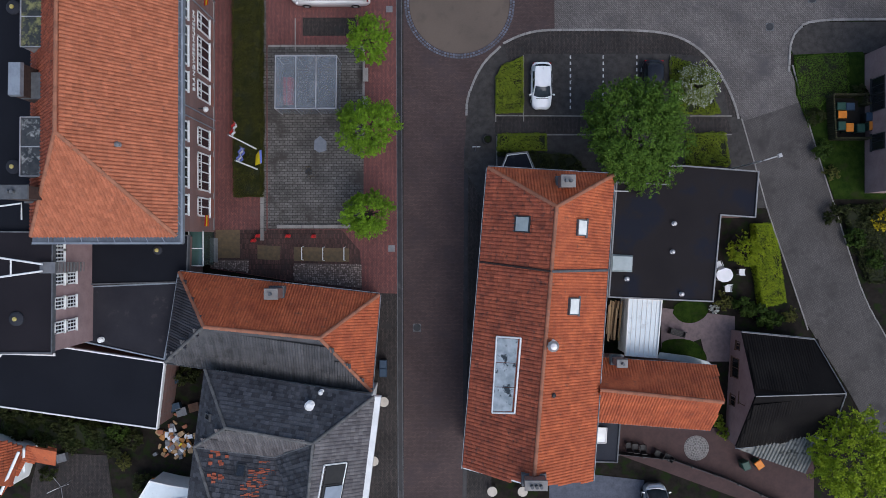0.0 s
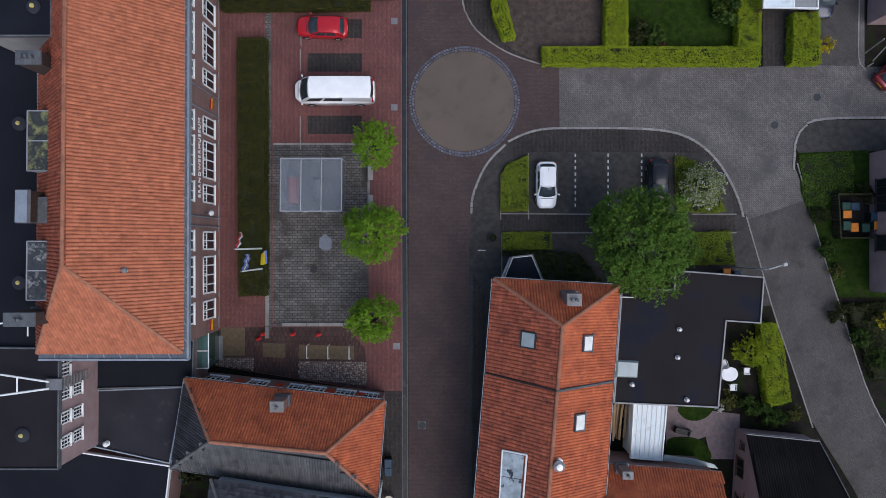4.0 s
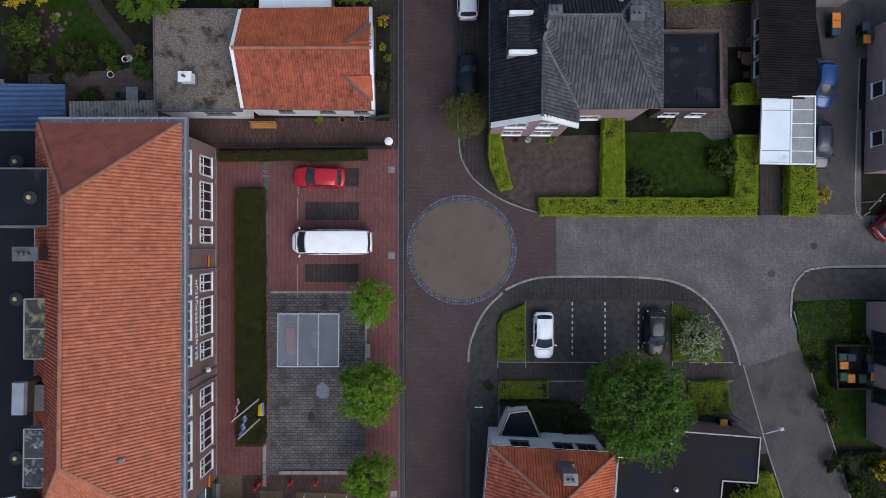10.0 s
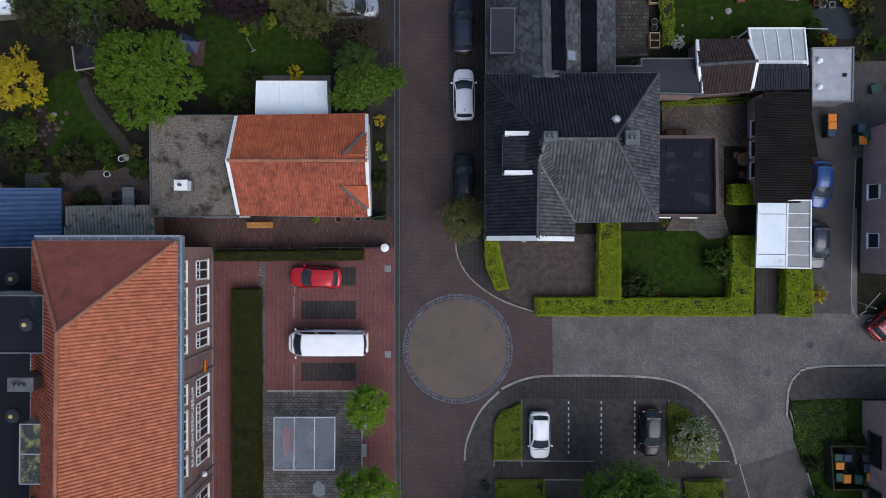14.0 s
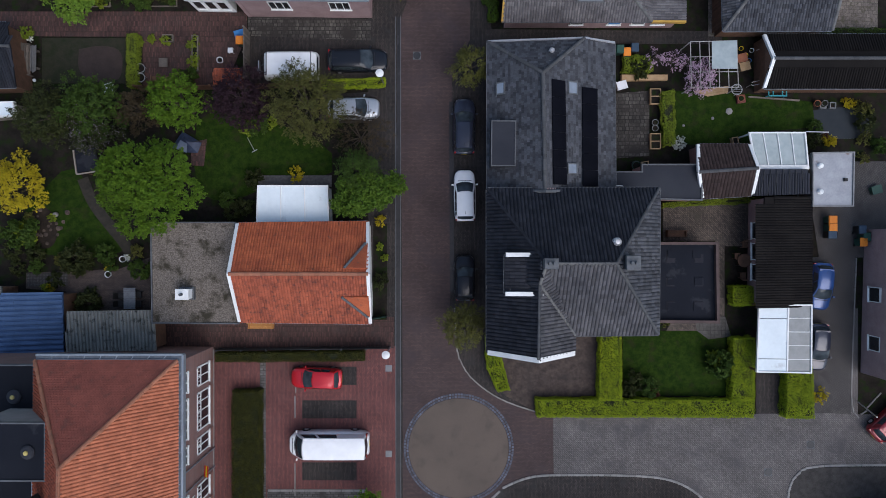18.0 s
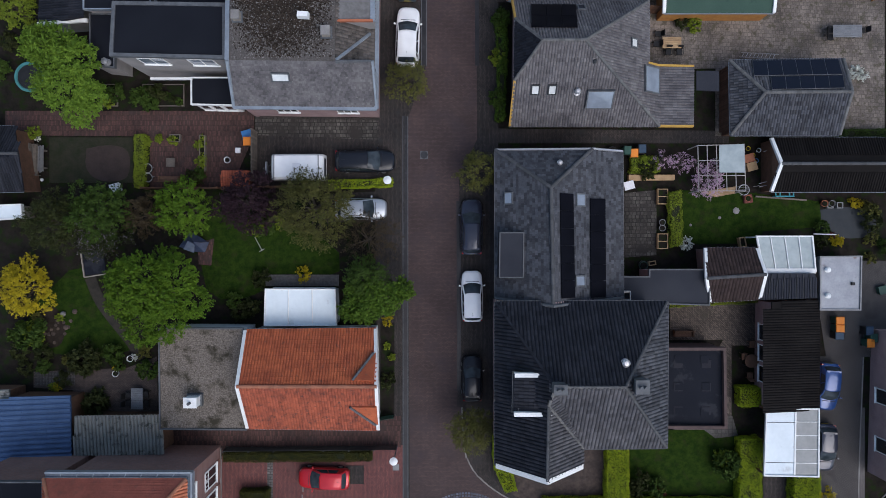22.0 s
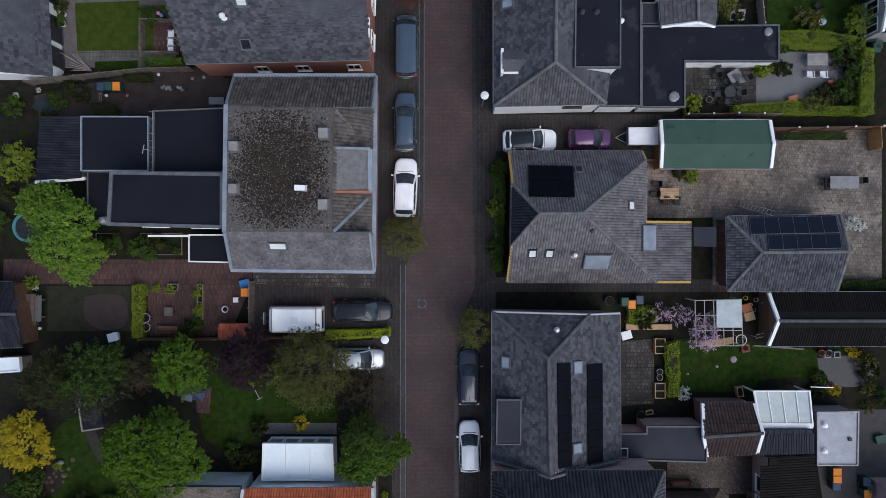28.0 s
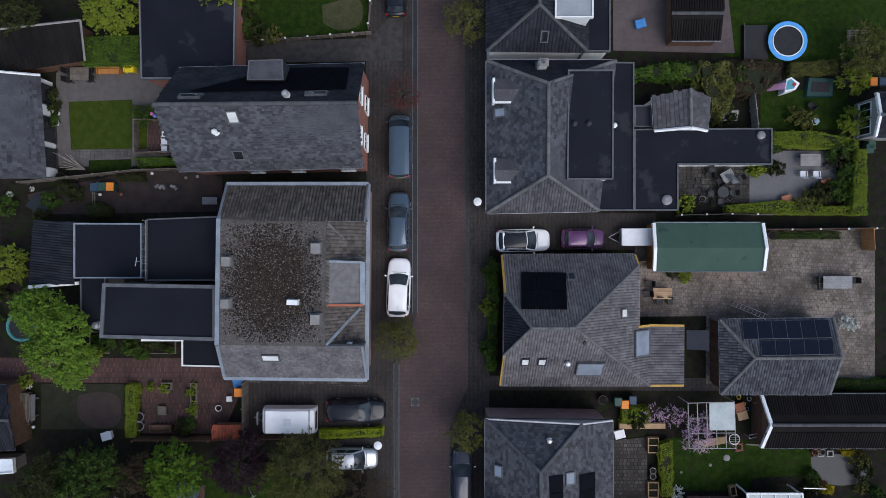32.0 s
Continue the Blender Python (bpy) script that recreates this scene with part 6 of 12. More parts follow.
def hedge(label, poly, h, leaf, per=640, size=0.052, name="hedge", group="", lump=0.11):
    """A clipped hedge on a footprint: a solid core, its inner shade painted near-black, with leaves over top and sides.
    """
    rng = np.random.default_rng(int(abs(poly[0][0]) * 31 + abs(poly[0][1]) * 17))
    t = thing(name, label, "hedge", (*centre(poly), 0), group)
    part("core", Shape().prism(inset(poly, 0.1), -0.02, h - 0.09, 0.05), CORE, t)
    xs, ys = [p[0] for p in poly], [p[1] for p in poly]
    area = abs(sum(p[0] * q[1] - q[0] * p[1] for p, q in zip(poly, poly[1:] + poly[:1]))) / 2
    pts, nrm = [], []
    while len(pts) < area * per:
        x, y = rng.uniform(min(xs), max(xs)), rng.uniform(min(ys), max(ys))
        if inside(poly, x, y):
            z = h + lump * noise.noise((x * 1.3, y * 1.3, h)) * 1.6 + rng.uniform(-0.1, 0.04)
            pts.append((x, y, z))
            nrm.append((0, 0, 1))
    for (x0, y0), (x1, y1) in zip(poly, poly[1:] + poly[:1]):
        d = math.dist((x0, y0), (x1, y1))
        k = int(d * h * per * 0.5)
        sx, sy = (y1 - y0) / d, -(x1 - x0) / d
        if sum(p[0] * q[1] - q[0] * p[1] for p, q in zip(poly, poly[1:] + poly[:1])) < 0:
            sx, sy = -sx, -sy
        for _ in range(k):
            u, z = rng.random(), rng.uniform(0.03, h)
            o = lump * noise.noise((x0 + (x1 - x0) * u * 1.5, y0 + (y1 - y0) * u * 1.5, z * 1.5)) + rng.uniform(-0.08, 0.05)
            pts.append((x0 + (x1 - x0) * u + sx * o, y0 + (y1 - y0) * u + sy * o, z))
            nrm.append((sx, sy, 0.3))
    part("leaves", leaves(np.array(pts), np.array(nrm), size, rng), leaf, t)["kind"] = "stuff"
    return t


# street and garden trees
tree("young bright green lime tree on the forecourt", (-5.78, 15.51), 1.79, 5.2, LEAF_BRIGHT, 4200, 0.12, group="forecourt trees")
tree("bright green lime tree beside the slab square", (-5.91, 8.77), 2.47, 6.2, LEAF_BRIGHT, 6500, 0.13, 32, group="forecourt trees")
tree("bright green lime tree by the cobble fields", (-6, 2.18), 2.13, 5.6, LEAF_BRIGHT, 5200, 0.125, 28, group="forecourt trees")
tree("large spreading dark green tree over the car park", (13.9, 8.07), 4.1, 9.5, leaf_mat("full_green_leaf", (0.095, 0.17, 0.024), (0.05, 0.102, 0.015)), 18000, 0.15, 52, 2.0)
tree("round shrub tree with white blossom by the kerb", (19.95, 12.5), 1.8, 3.0, LEAF_LIME, 6500, 0.09, 44, 0.2, extra=(BLOSSOM, 0.32), spray=0.22)
tree("thin olive green street tree before the villa", (1.46, 29.88), 1.85, 4.6, LEAF_OLIVE, 4600, 0.085, 34, 1.4, group="street trees")
tree("thin olive street tree beside parked cars", (2.03, 49.79), 1.6, 4.4, LEAF_OLIVE, 3400, 0.08, 30, 1.4, group="street trees")
tree("small yellowish street tree by the pavement", (-3.46, 56.82), 1.75, 3.8, LEAF_OLIVE, 3600, 0.08, 28, 1.0, group="street trees")
tree("olive green street tree by the kerb", (1.7, 81.39), 1.83, 4.4, LEAF_OLIVE, 2600, 0.09, 24, 1.2, group="street trees")
tree("small reddish shrub tree beside a van", (-3.06, 76.07), 1.52, 2.6, LEAF_RED, 1100, 0.07, 18, 0.6, group="street trees")
tree("broad round green garden tree with several lobes", (-21.85, 40.1), 3.95, 7.6, LEAF_FRESH, 17000, 0.13, 40, 1.4, spray=0.42,
     lobes=[(-0.36, 0.34, 0.42, 0.6), (0.5, 0.52, 0.35, 0.42), (0.78, -0.05, 0.1, 0.34), (-0.3, -0.58, 0.05, 0.42), (0.24, -0.52, 0.25, 0.4), (-0.76, -0.1, 0.0, 0.34), (0.12, 0.02, 0.55, 0.42), (-0.8, 0.42, -0.1, 0.3), (0.1, 0.85, -0.1, 0.28)])
tree("low golden yellow garden conifer", (-33.26, 40.79), 2.39, 3.8, LEAF_YELLOW, 4200, 0.11, 30, 0.3)
tree("leafy green tree beside the street", (-6.0, 40.2), 2.6, 5.6, LEAF_GREEN, 6500, 0.17, 36, 1.2, spray=0.5,
     lobes=[(-0.68, -0.42, 0.0, 0.34), (-0.15, -0.4, 0.2, 0.38), (0.42, -0.12, 0.15, 0.38), (0.95, 0.22, -0.1, 0.28), (0.1, 0.15, 0.3, 0.36), (-0.5, 0.1, 0.1, 0.3)])
tree("dark blue-green conifer beside the street", (-6.5, 41.5), 1.9, 5.8, LEAF_DEEP, 4200, 0.09, 30, 0.8)
tree("olive green conifer beside parked cars", (-10.5, 46.8), 3.0, 6.6, leaf_mat("dark_olive_needle", (0.1, 0.098, 0.028), (0.048, 0.052, 0.016)), 9000, 0.1, 40, 0.8)
tree("light green garden tree", (-20.31, 46.9), 2.22, 6, LEAF_FRESH, 4200, 0.13, 34, 1.2)
tree("dark green garden tree", (-26.57, 46.52), 2.39, 6.3, LEAF_DEEP, 5200, 0.13, 34, 1.0)
tree("dark green garden tree", (-29.99, 45.88), 2.47, 6, LEAF_DARK, 5200, 0.12, 36, 0.8)
tree("dark garden tree with faded lilac flowers", (-27.09, 45.08), 2.35, 5.4, LEAF_DARK, 3400, 0.11, 30, 0.6, extra=(LILAC, 0.16))
tree("bronze-green leafy garden tree", (-23.48, 46.46), 1.74, 4.6, LEAF_BROWN, 2600, 0.11, 24, 0.6)
tree("dark purple garden tree", (-15.8, 47.24), 2.44, 5, LEAF_PURPLE, 4800, 0.12, 32, 0.8)
tree("bare bronze shrub by the street", (-6.6, 44.5), 2.57, 3.2, LEAF_BROWN, 2600, 0.08, 36, 0.2)
tree("bright green garden tree by the house", (-29.2, 57.0), 3.1, 6, leaf_mat("mid_green_leaf", (0.15, 0.245, 0.03), (0.075, 0.14, 0.018)), 10500, 0.15, 34, 1.0, spray=0.55,
     lobes=[(-0.42, 0.75, 0.1, 0.62), (0.08, -0.4, 0.2, 0.62), (0.3, -0.98, -0.2, 0.4), (0.6, -0.55, -0.1, 0.36), (0.38, 0.35, 0.3, 0.54), (-0.95, 0.85, -0.2, 0.4), (-0.55, -0.3, 0.0, 0.36)])
tree("green bush tree at the garden edge", (-34.16, 62.57), 1.77, 3, LEAF_LIME, 2400, 0.1, 24, 0.3)
tree("large yellow-green tree beside the black barn", (30.85, -16.06), 3.5, 6.5, leaf_mat("spring_yellow_green_leaf", (0.27, 0.35, 0.02), (0.13, 0.2, 0.014)), 8000, 0.15, 44, 1.2)
tree("round yellow-green garden bush", (23.8, -0.55), 1.35, 2.3, LEAF_HEDGE, 3600, 0.09, 30, 0.1, spray=0.2)
tree("light green garden tree at the lawn", (33.01, 78.86), 2.35, 4.8, LEAF_OLIVE, 3600, 0.12, 28, 0.8)
tree("round bright green garden bush", (32.42, 77.17), 1.33, 2.6, LEAF_LIME, 1700, 0.09, 18, 0.2)
tree("round bright green garden bush", (32.48, 73.88), 1.2, 2.4, LEAF_LIME, 1500, 0.09, 18, 0.2)
tree("light green tree behind the garage", (-25.2, 82.28), 2.26, 5, LEAF_LIME, 3600, 0.13, 30, 0.8)
tree("dark garden tree at the plot corner", (-32.79, 82.02), 1.96, 4.6, LEAF_DARK, 3400, 0.12, 28, 0.8)
tree("green garden tree behind the slate house", (-16.76, 84.16), 2.17, 5, LEAF_LIME, 3600, 0.13, 30, 0.8)
tree("pale pink blossom tree by the pergola", (20.09, 49.01), 1.33, 3, BLOSSOM_PINK, 1300, 0.06, 22, 0.5)
for q in ((16.81, 50.77), (18.05, 50.68), (19.21, 50.42), (20.7, 50.09), (19.66, 48.72)):
    tree("climbing pink blossom along the fence", q, 0.89, 2.0, BLOSSOM_PINK, 420, 0.06, 18, 0.5, group="climbing blossom")
# hedges
LONG = "yellow-green clipped hedge round the villa garden"
hedge(LONG, [(7.37, 23.7), (24.74, 23.65), (24.74, 22.26), (7.42, 22.26)], 1.0, LEAF_HEDGE)
hedge(LONG, [(12.45, 29.95), (14.1, 29.95), (14.12, 23.64), (12.32, 23.64)], 1.2, LEAF_HEDGE)
hedge(LONG, [(22.97, 28.65), (24.72, 28.65), (24.69, 23.63), (22.9, 23.63)], 1.2, LEAF_HEDGE)
hedge("curved clipped hedge beside the driveway", [(3.31, 28.77), (4.25, 28.86), (4.7, 26.39), (5.25, 24.46), (4.3, 24.32), (3.4, 26.17)], 1.1, LEAF_HEDGE)
hedge("thick clipped hedge beside the carport", [(27.22, 26.3), (29.23, 26.3), (29.43, 22.28), (27.11, 22.28)], 1.3, LEAF_HEDGE)
hedge("low clipped hedge block by the terrace", [(22.95, 32.75), (25.24, 32.75), (25.15, 31.23), (22.96, 31.23)], 1.2, LEAF_HEDGE)
hedge("long brownish clipped hedge before the museum", [(-16.98, 24.33), (-14.73, 24.42), (-14.68, 3.81), (-16.89, 3.81)], 1.1, LEAF_YEW)
hedge("narrow hedge along the alley fence", [(-18.35, 27.38), (-6.42, 27.51), (-6.42, 26.74), (-18.35, 26.66)], 0.9, LEAF_YEW)
hedge("low green planting beside the parking bays", [(4.13, 13.52), (4.68, 14.34), (6.31, 15.12), (6.32, 10.61), (4.13, 10.61)], 0.5, LEAF_LIME, 900, lump=0.12)
hedge("low green planting by the footpath", [(4.27, 8.87), (8.19, 8.88), (8.19, 7.51), (4.27, 7.51)], 0.5, LEAF_LIME, 800, lump=0.14)
hedge("low green planting by the footpath", [(19.53, 8.9), (22.61, 8.9), (22.94, 6.35), (19.53, 6.26)], 0.6, LEAF_LIME, 700, lump=0.2)
hedge("low planting under the blossom shrub", [(18.26, 15.02), (19.72, 14.66), (21.41, 13.06), (22.23, 10.51), (18.27, 10.51)], 0.4, LEAF_LIME, lump=0.15)
hedge("wide bright green clipped hedge along the bend", [(24.77, 1.61), (25.99, 1.61), (26.67, -0.37), (27.22, -4.65), (25.43, -5.1), (24.88, -1.72)], 1.1, LEAF_HEDGE)
hedge("low bright hedge along the driveway", [(-9.89, 49.25), (-4.74, 49.43), (-4.74, 48.8), (-9.89, 48.52)], 0.8, LEAF_HEDGE)
hedge("ragged dark ivy along the hall", [(-35.81, -13.47), (-31.25, -14.1), (-26.7, -14.92), (-26.48, -16.74), (-31.26, -16.06), (-35.81, -15.29)], 0.8, LEAF_IVY, 420, 0.07, lump=0.35)
hedge("narrow yellow-green garden hedge", [(-25.36, 52.91), (-24.55, 52.91), (-24.56, 48.71), (-25.38, 48.71)], 0.9, LEAF_LIME)
hedge("tall clipped garden hedge", [(26.21, 73.06), (29.19, 73.14), (32.84, 72.43), (32.85, 71.72), (29.2, 71.81), (26.22, 72.08)], 1.3, LEAF_LIME)
hedge("tall clipped garden hedge", [(32.76, 71.67), (33.52, 71.67), (33.54, 66.47), (32.34, 66.47), (32.59, 68.78)], 1.3, LEAF_LIME)
hedge("low ragged green garden hedge", [(22.71, 67.27), (27.19, 67.62), (30.33, 67.17), (32.58, 67.17), (32.58, 66.54), (27.2, 66.55), (22.71, 66.73)], 0.9, LEAF_LIME)
hedge("green bushes along the bungalow front", [(3.48, 62.16), (4.29, 62.16), (4.43, 59.91), (4.21, 54.04), (3.58, 54.04), (3.76, 58.56)], 0.8, LEAF_GREEN, lump=0.25)
hedge("large clipped hedge block by the terrace", [(-28.56, 80.46), (-23.89, 80.63), (-23.68, 78.41), (-28.48, 78.33)], 1.6, LEAF_GREEN)
hedge("leafy hedge by the garden screen", [(-24.8, 75.15), (-22.75, 75.25), (-22.85, 74.3), (-24.65, 74.2)], 0.9, LEAF_DEEP, lump=0.2)
hedge("garden hedge at the gravel terrace", [(-24.7, 71.07), (-21.3, 71.07), (-21.3, 70.5), (-24.3, 70.35)], 0.9, LEAF_GREEN, lump=0.15)
hedge("ragged bush along the back fence", [(-26.2, 69.7), (-23.94, 69.85), (-23.94, 69.25), (-25.8, 69.25)], 0.9, LEAF_DARK, lump=0.25)
hedge("garden hedge behind the slate house", [(-28.55, 67.32), (-27.65, 67.54), (-26.53, 67.09), (-26.53, 66.42), (-28.33, 66.42)], 1.0, LEAF_DARK, lump=0.15)
hedge("dense green shrubs along the garden border", [(15.01, 77.91), (17.67, 78.44), (20.25, 78.35), (20.34, 77.28), (17.68, 77.1), (15.01, 77.28)], 1.4, LEAF_GREEN, 260, 0.08, lump=0.5)
hedge("olive green shrubs along the garden border", [(20.18, 78.38), (22.57, 78.47), (22.84, 76.03), (21.96, 73.82), (20.98, 75.15), (20.45, 76.7)], 1.6, LEAF_OLIVE, 320, 0.09, lump=0.6)
hedge("brownish bare shrubs along the garden border", [(22.65, 78.61), (25, 78.7), (26.78, 78.25), (26.57, 76.96), (24.79, 75.94), (22.92, 76.08)], 1.4, LEAF_BROWN, 260, 0.08, lump=0.5)
hedge("low hedge along the lawn's edge", [(27.7, 78.56), (31.29, 78.83), (31.51, 77.84), (27.7, 77.67)], 0.9, LEAF_OLIVE, lump=0.2)
hedge("low green hedge between yard and barn", [(30.4, 53.3), (38.5, 53.3), (38.5, 52.55), (30.4, 52.55)], 0.9, LEAF_DEEP, lump=0.2)
hedge("dark planting in the border along the yard fence", [(26.9, 65.15), (32.0, 65.15), (32.0, 64.6), (26.9, 64.6)], 0.5, LEAF_DEEP, 420, lump=0.25)
hedge("green border along the garden wall", [(17.36, 48.19), (18.35, 48.46), (18.46, 44.12), (17.56, 43.9)], 0.9, LEAF_LIME, lump=0.25)
hedge("green border by the raised bed", [(14.32, 51.11), (16.49, 51.11), (16.72, 49.98), (14.33, 49.8)], 0.8, LEAF_LIME, lump=0.25)
hedge("low planting beside the flat extension", [(17.59, 39.41), (25.49, 39.95), (25.59, 39.5), (17.59, 39.04)], 0.4, LEAF_LIME, lump=0.2)
hedge("dark bushes below the big tree", [(4.19, 7.33), (10.28, 7.15), (12.09, 4.98), (7.57, 4.53), (6.67, 6.34)], 0.9, LEAF_DARK, 260, 0.09, lump=0.4)
hedge("planted verge beside the bend", [(28.31, 15.12), (32.62, 15.44), (32.72, 12.17), (30.82, 11.71), (29.47, 9.43), (28.55, 12.16)], 0.18, LEAF_GREEN, 420, 0.05, lump=0.16)
hedge("planted verge beside the bend", [(31.89, 3.03), (35.42, 3.26), (35.45, -3.1), (34.18, -3.1), (32.8, 0.54)], 0.6, LEAF_DARK, 220, 0.08, lump=0.3)
# loose shrubs
KINDS = [shrub_mesh("dark green rounded garden shrub", LEAF_DARK, 0.7, 0.9, 650, 0.08, 1), shrub_mesh("bright yellow-green garden shrub", LEAF_LIME, 0.55, 0.7, 520, 0.07, 2),
         shrub_mesh("green leafy garden shrub", LEAF_DEEP, 0.75, 1.0, 1050, 0.075, 3), shrub_mesh("dull olive green garden shrub", LEAF_OLIVE, 0.6, 0.8, 480, 0.07, 4),
         shrub_mesh("small shrub with white flowers", BLOSSOM, 0.5, 0.6, 360, 0.05, 5), shrub_mesh("small golden yellow shrub", LEAF_YELLOW, 0.5, 0.7, 420, 0.06, 6), shrub_mesh("small reddish garden shrub", LEAF_RED, 0.4, 0.5, 260, 0.06, 7)]
USED = set()


def put_shrub(kind, at, size=1.0):
    m = Matrix.Translation((*at, 0.0)) @ Matrix.Rotation(random.uniform(0, 6.28), 4, "Z")
    s = KINDS[kind]
    if kind not in USED:
        USED.add(kind)
        s.matrix_basis = m
        s.scale = (size,) * 3
        return s
    o = copy_thing(s, m)
    o.scale = (size,) * 3
    return o


for kind, size, at in ((1, 1.6, (-33.58, 37.1)), (0, 1.6, (-29.75, 34.61)), (2, 1.2, (-27.26, 35.29)), (0, 1.1, (-32.91, 35.29)), (0, 1.2, (-34.72, 35.52)), (2, 1.3, (-24.33, 34.16)), (3, 1.0, (-24.78, 35.52)), (0, 1.0, (-31.34, 33.26)), (1, 0.7, (-32.24, 32.62)),
                       (0, 1.5, (-28.63, 31.54)), (2, 1.4, (-15.05, 45.79)), (1, 1.3, (-15.73, 45.43)), (1, 1.1, (-13.92, 45.97)), (0, 1.2, (-16.19, 39.13)), (0, 1.2, (-15.28, 41.38)), (5, 1.2, (-11.9, 41.74)), (5, 0.9, (-5.15, 38)), (0, 1.1, (-17.09, 38.68)), (2, 1.0, (-17.54, 39.58)),
                       (0, 1.4, (-20.7, -10.55)), (0, 1.3, (-32.95, -13.96)), (0, 1.5, (-30.69, -14.64)), (0, 1.1, (-28.42, -15.09)), (0, 1.2, (-35, -13.74)), (0, 1.4, (-26.61, -16.23)), (0, 1.0, (-32.19, -18.61)), (0, 1.3, (-24.35, -19.41)),
                       (2, 1.4, (25.39, -5.78)), (2, 1.2, (24.03, -5.11)), (3, 1.2, (22.45, -4.66)), (4, 0.9, (21.78, -5.24)), (3, 1.0, (27.86, -5.78)), (2, 1.0, (26.51, -6.23)), (1, 1.0, (22.03, -14.38)), (1, 1.1, (22.71, -15.28)),
                       (2, 1.7, (22.16, 26.62)), (1, 1.4, (21.71, 26.98)), (0, 1.3, (15.2, 25.05)), (2, 1.2, (16.33, 24.6)), (6, 0.9, (17, 24.02)), (0, 1.0, (14.75, 24.38)), (3, 0.8, (17.76, 29.89)), (1, 0.6, (8.38, 28.39)), (4, 0.6, (6.54, 28.39)), (6, 0.7, (5.63, 28.48)), (5, 1.3, (30.13, 23.92)),
                       (4, 1.3, (18.83, 44.15)), (0, 1.2, (15.53, 50)), (1, 1.3, (15.53, 50.54)), (5, 0.7, (32.34, 47.53)), (3, 1.2, (33.51, 46.86)), (3, 0.9, (33.74, 44.61)), (0, 1.2, (33.74, 45.96)), (5, 0.6, (30.65, 44.6)), (6, 0.8, (30.64, 44.83)), (2, 0.9, (29.79, 45.54)),
                       (1, 1.5, (19.44, 67.38)), (2, 1.5, (31.6, 71.76)), (0, 1.4, (30.27, 68.18)), (2, 1.3, (31.39, 68.4)), (3, 1.4, (28.93, 67.51)), (1, 1.3, (25.12, 70.11)), (0, 1.0, (26.24, 70.42)), (3, 1.4, (29.01, 74.15)), (3, 1.2, (28.2, 74.37)), (1, 1.2, (19.45, 61.79)), (0, 0.9, (18.54, 62.02)),
                       (4, 1.3, (32.25, 57.9)), (4, 1.1, (32.94, 57.67)), (0, 1.6, (22.29, 74.6)), (2, 1.6, (23.18, 77.29)), (3, 1.5, (20.49, 77.29)), (1, 1.2, (24.52, 78.18)), (2, 1.4, (18.25, 77.74)), (2, 1.3, (21.84, 75.05)),
                       (2, 1.2, (-35.0, 67.2)), (0, 1.0, (-30.3, 68.7)), (0, 1.0, (-32.29, 66.38)), (1, 0.9, (-24.48, 74.72)), (2, 1.0, (-23.8, 74.27)), (0, 1.0, (-31.33, 75.29)), (1, 0.8, (-31.56, 75.98)), (0, 0.9, (-31.5, 76.19)), (2, 0.8, (-31.65, 74.14)), (4, 0.6, (-34.98, 68.19)), (4, 0.5, (-33.14, 68.64)),
                       (1, 0.7, (-24.54, 52.4)), (1, 0.7, (-23.62, 52.63)), (1, 0.8, (-22.47, 52.54)), (1, 0.9, (-20.18, 50.79)), (2, 0.9, (-20.32, 49.65)), (1, 0.7, (-20.4, 52.17)), (0, 1.1, (-20.87, 49.42)), (2, 1.3, (-24.76, 55.85)), (0, 1.2, (-23.64, 56.3)), (1, 1.1, (-33.73, 53.09)),
                       (2, 1.2, (3.83, 62.14)), (1, 1.3, (3.74, 59)), (2, 1.1, (3.74, 55.85)), (0, 1.0, (-5.11, 33.18)), (1, 0.6, (-5.2, 35.93)), (1, 0.6, (-10.28, 30)), (1, 0.6, (-4.78, 35.01)),
                       (0, 1.5, (-15.84, 82.69)), (2, 1.4, (-16.07, 81.35)), (0, 1.4, (-14.72, 80.99)), (2, 1.3, (-15.39, 83.58)), (3, 1.2, (-13.6, 80.9)), (0, 1.2, (31.21, 2.33)), (2, 1.2, (33.01, 0.53)), (0, 1.2, (34.13, 2.33)), (5, 1.6, (34.9, 1.88)), (2, 1.2, (34.37, -1.27))):
    put_shrub(kind, at, size)


# ---- vehicles ----
def paint(name, c, metal=0.2, coat=0.6):
    m = mat(name, c, tuple(k * 0.9 for k in c), 1.0, 0.28, 0.0, 5, metal=metal, spec=coat * 0.8)
    m.node_tree.nodes["Principled BSDF"].inputs["Coat Weight"].default_value = coat
    m.node_tree.nodes["Principled BSDF"].inputs["Coat Roughness"].default_value = 0.08
    return m


CAR_WHITE, CAR_BLACK = paint("white_car_paint", (0.9, 0.91, 0.9), 0.0), paint("black_car_paint", (0.01, 0.012, 0.017), 0.0, 0.3)
CAR_RED, CAR_BLUE = paint("red_car_paint", (0.5, 0.012, 0.02)), paint("blue_car_paint", (0.018, 0.065, 0.22))
CAR_SILVER, CAR_STEEL = paint("silver_car_paint", (0.42, 0.45, 0.48), 0.5), paint("steel_blue_car_paint", (0.07, 0.105, 0.14), 0.4)
CAR_NAVY, CAR_PURPLE = paint("navy_car_paint", (0.025, 0.03, 0.05)), paint("purple_car_paint", (0.11, 0.035, 0.115))
CAR_DARKRED = paint("dark_red_car_paint", (0.22, 0.012, 0.02))
# the lighter blue-grey in the base stands in for reflected sky
CAR_GLASS = mat("tinted_car_glass", (0.02, 0.027, 0.032), (0.05, 0.064, 0.074), 0.7, 0.08, 0.0, 4, spec=0.3)
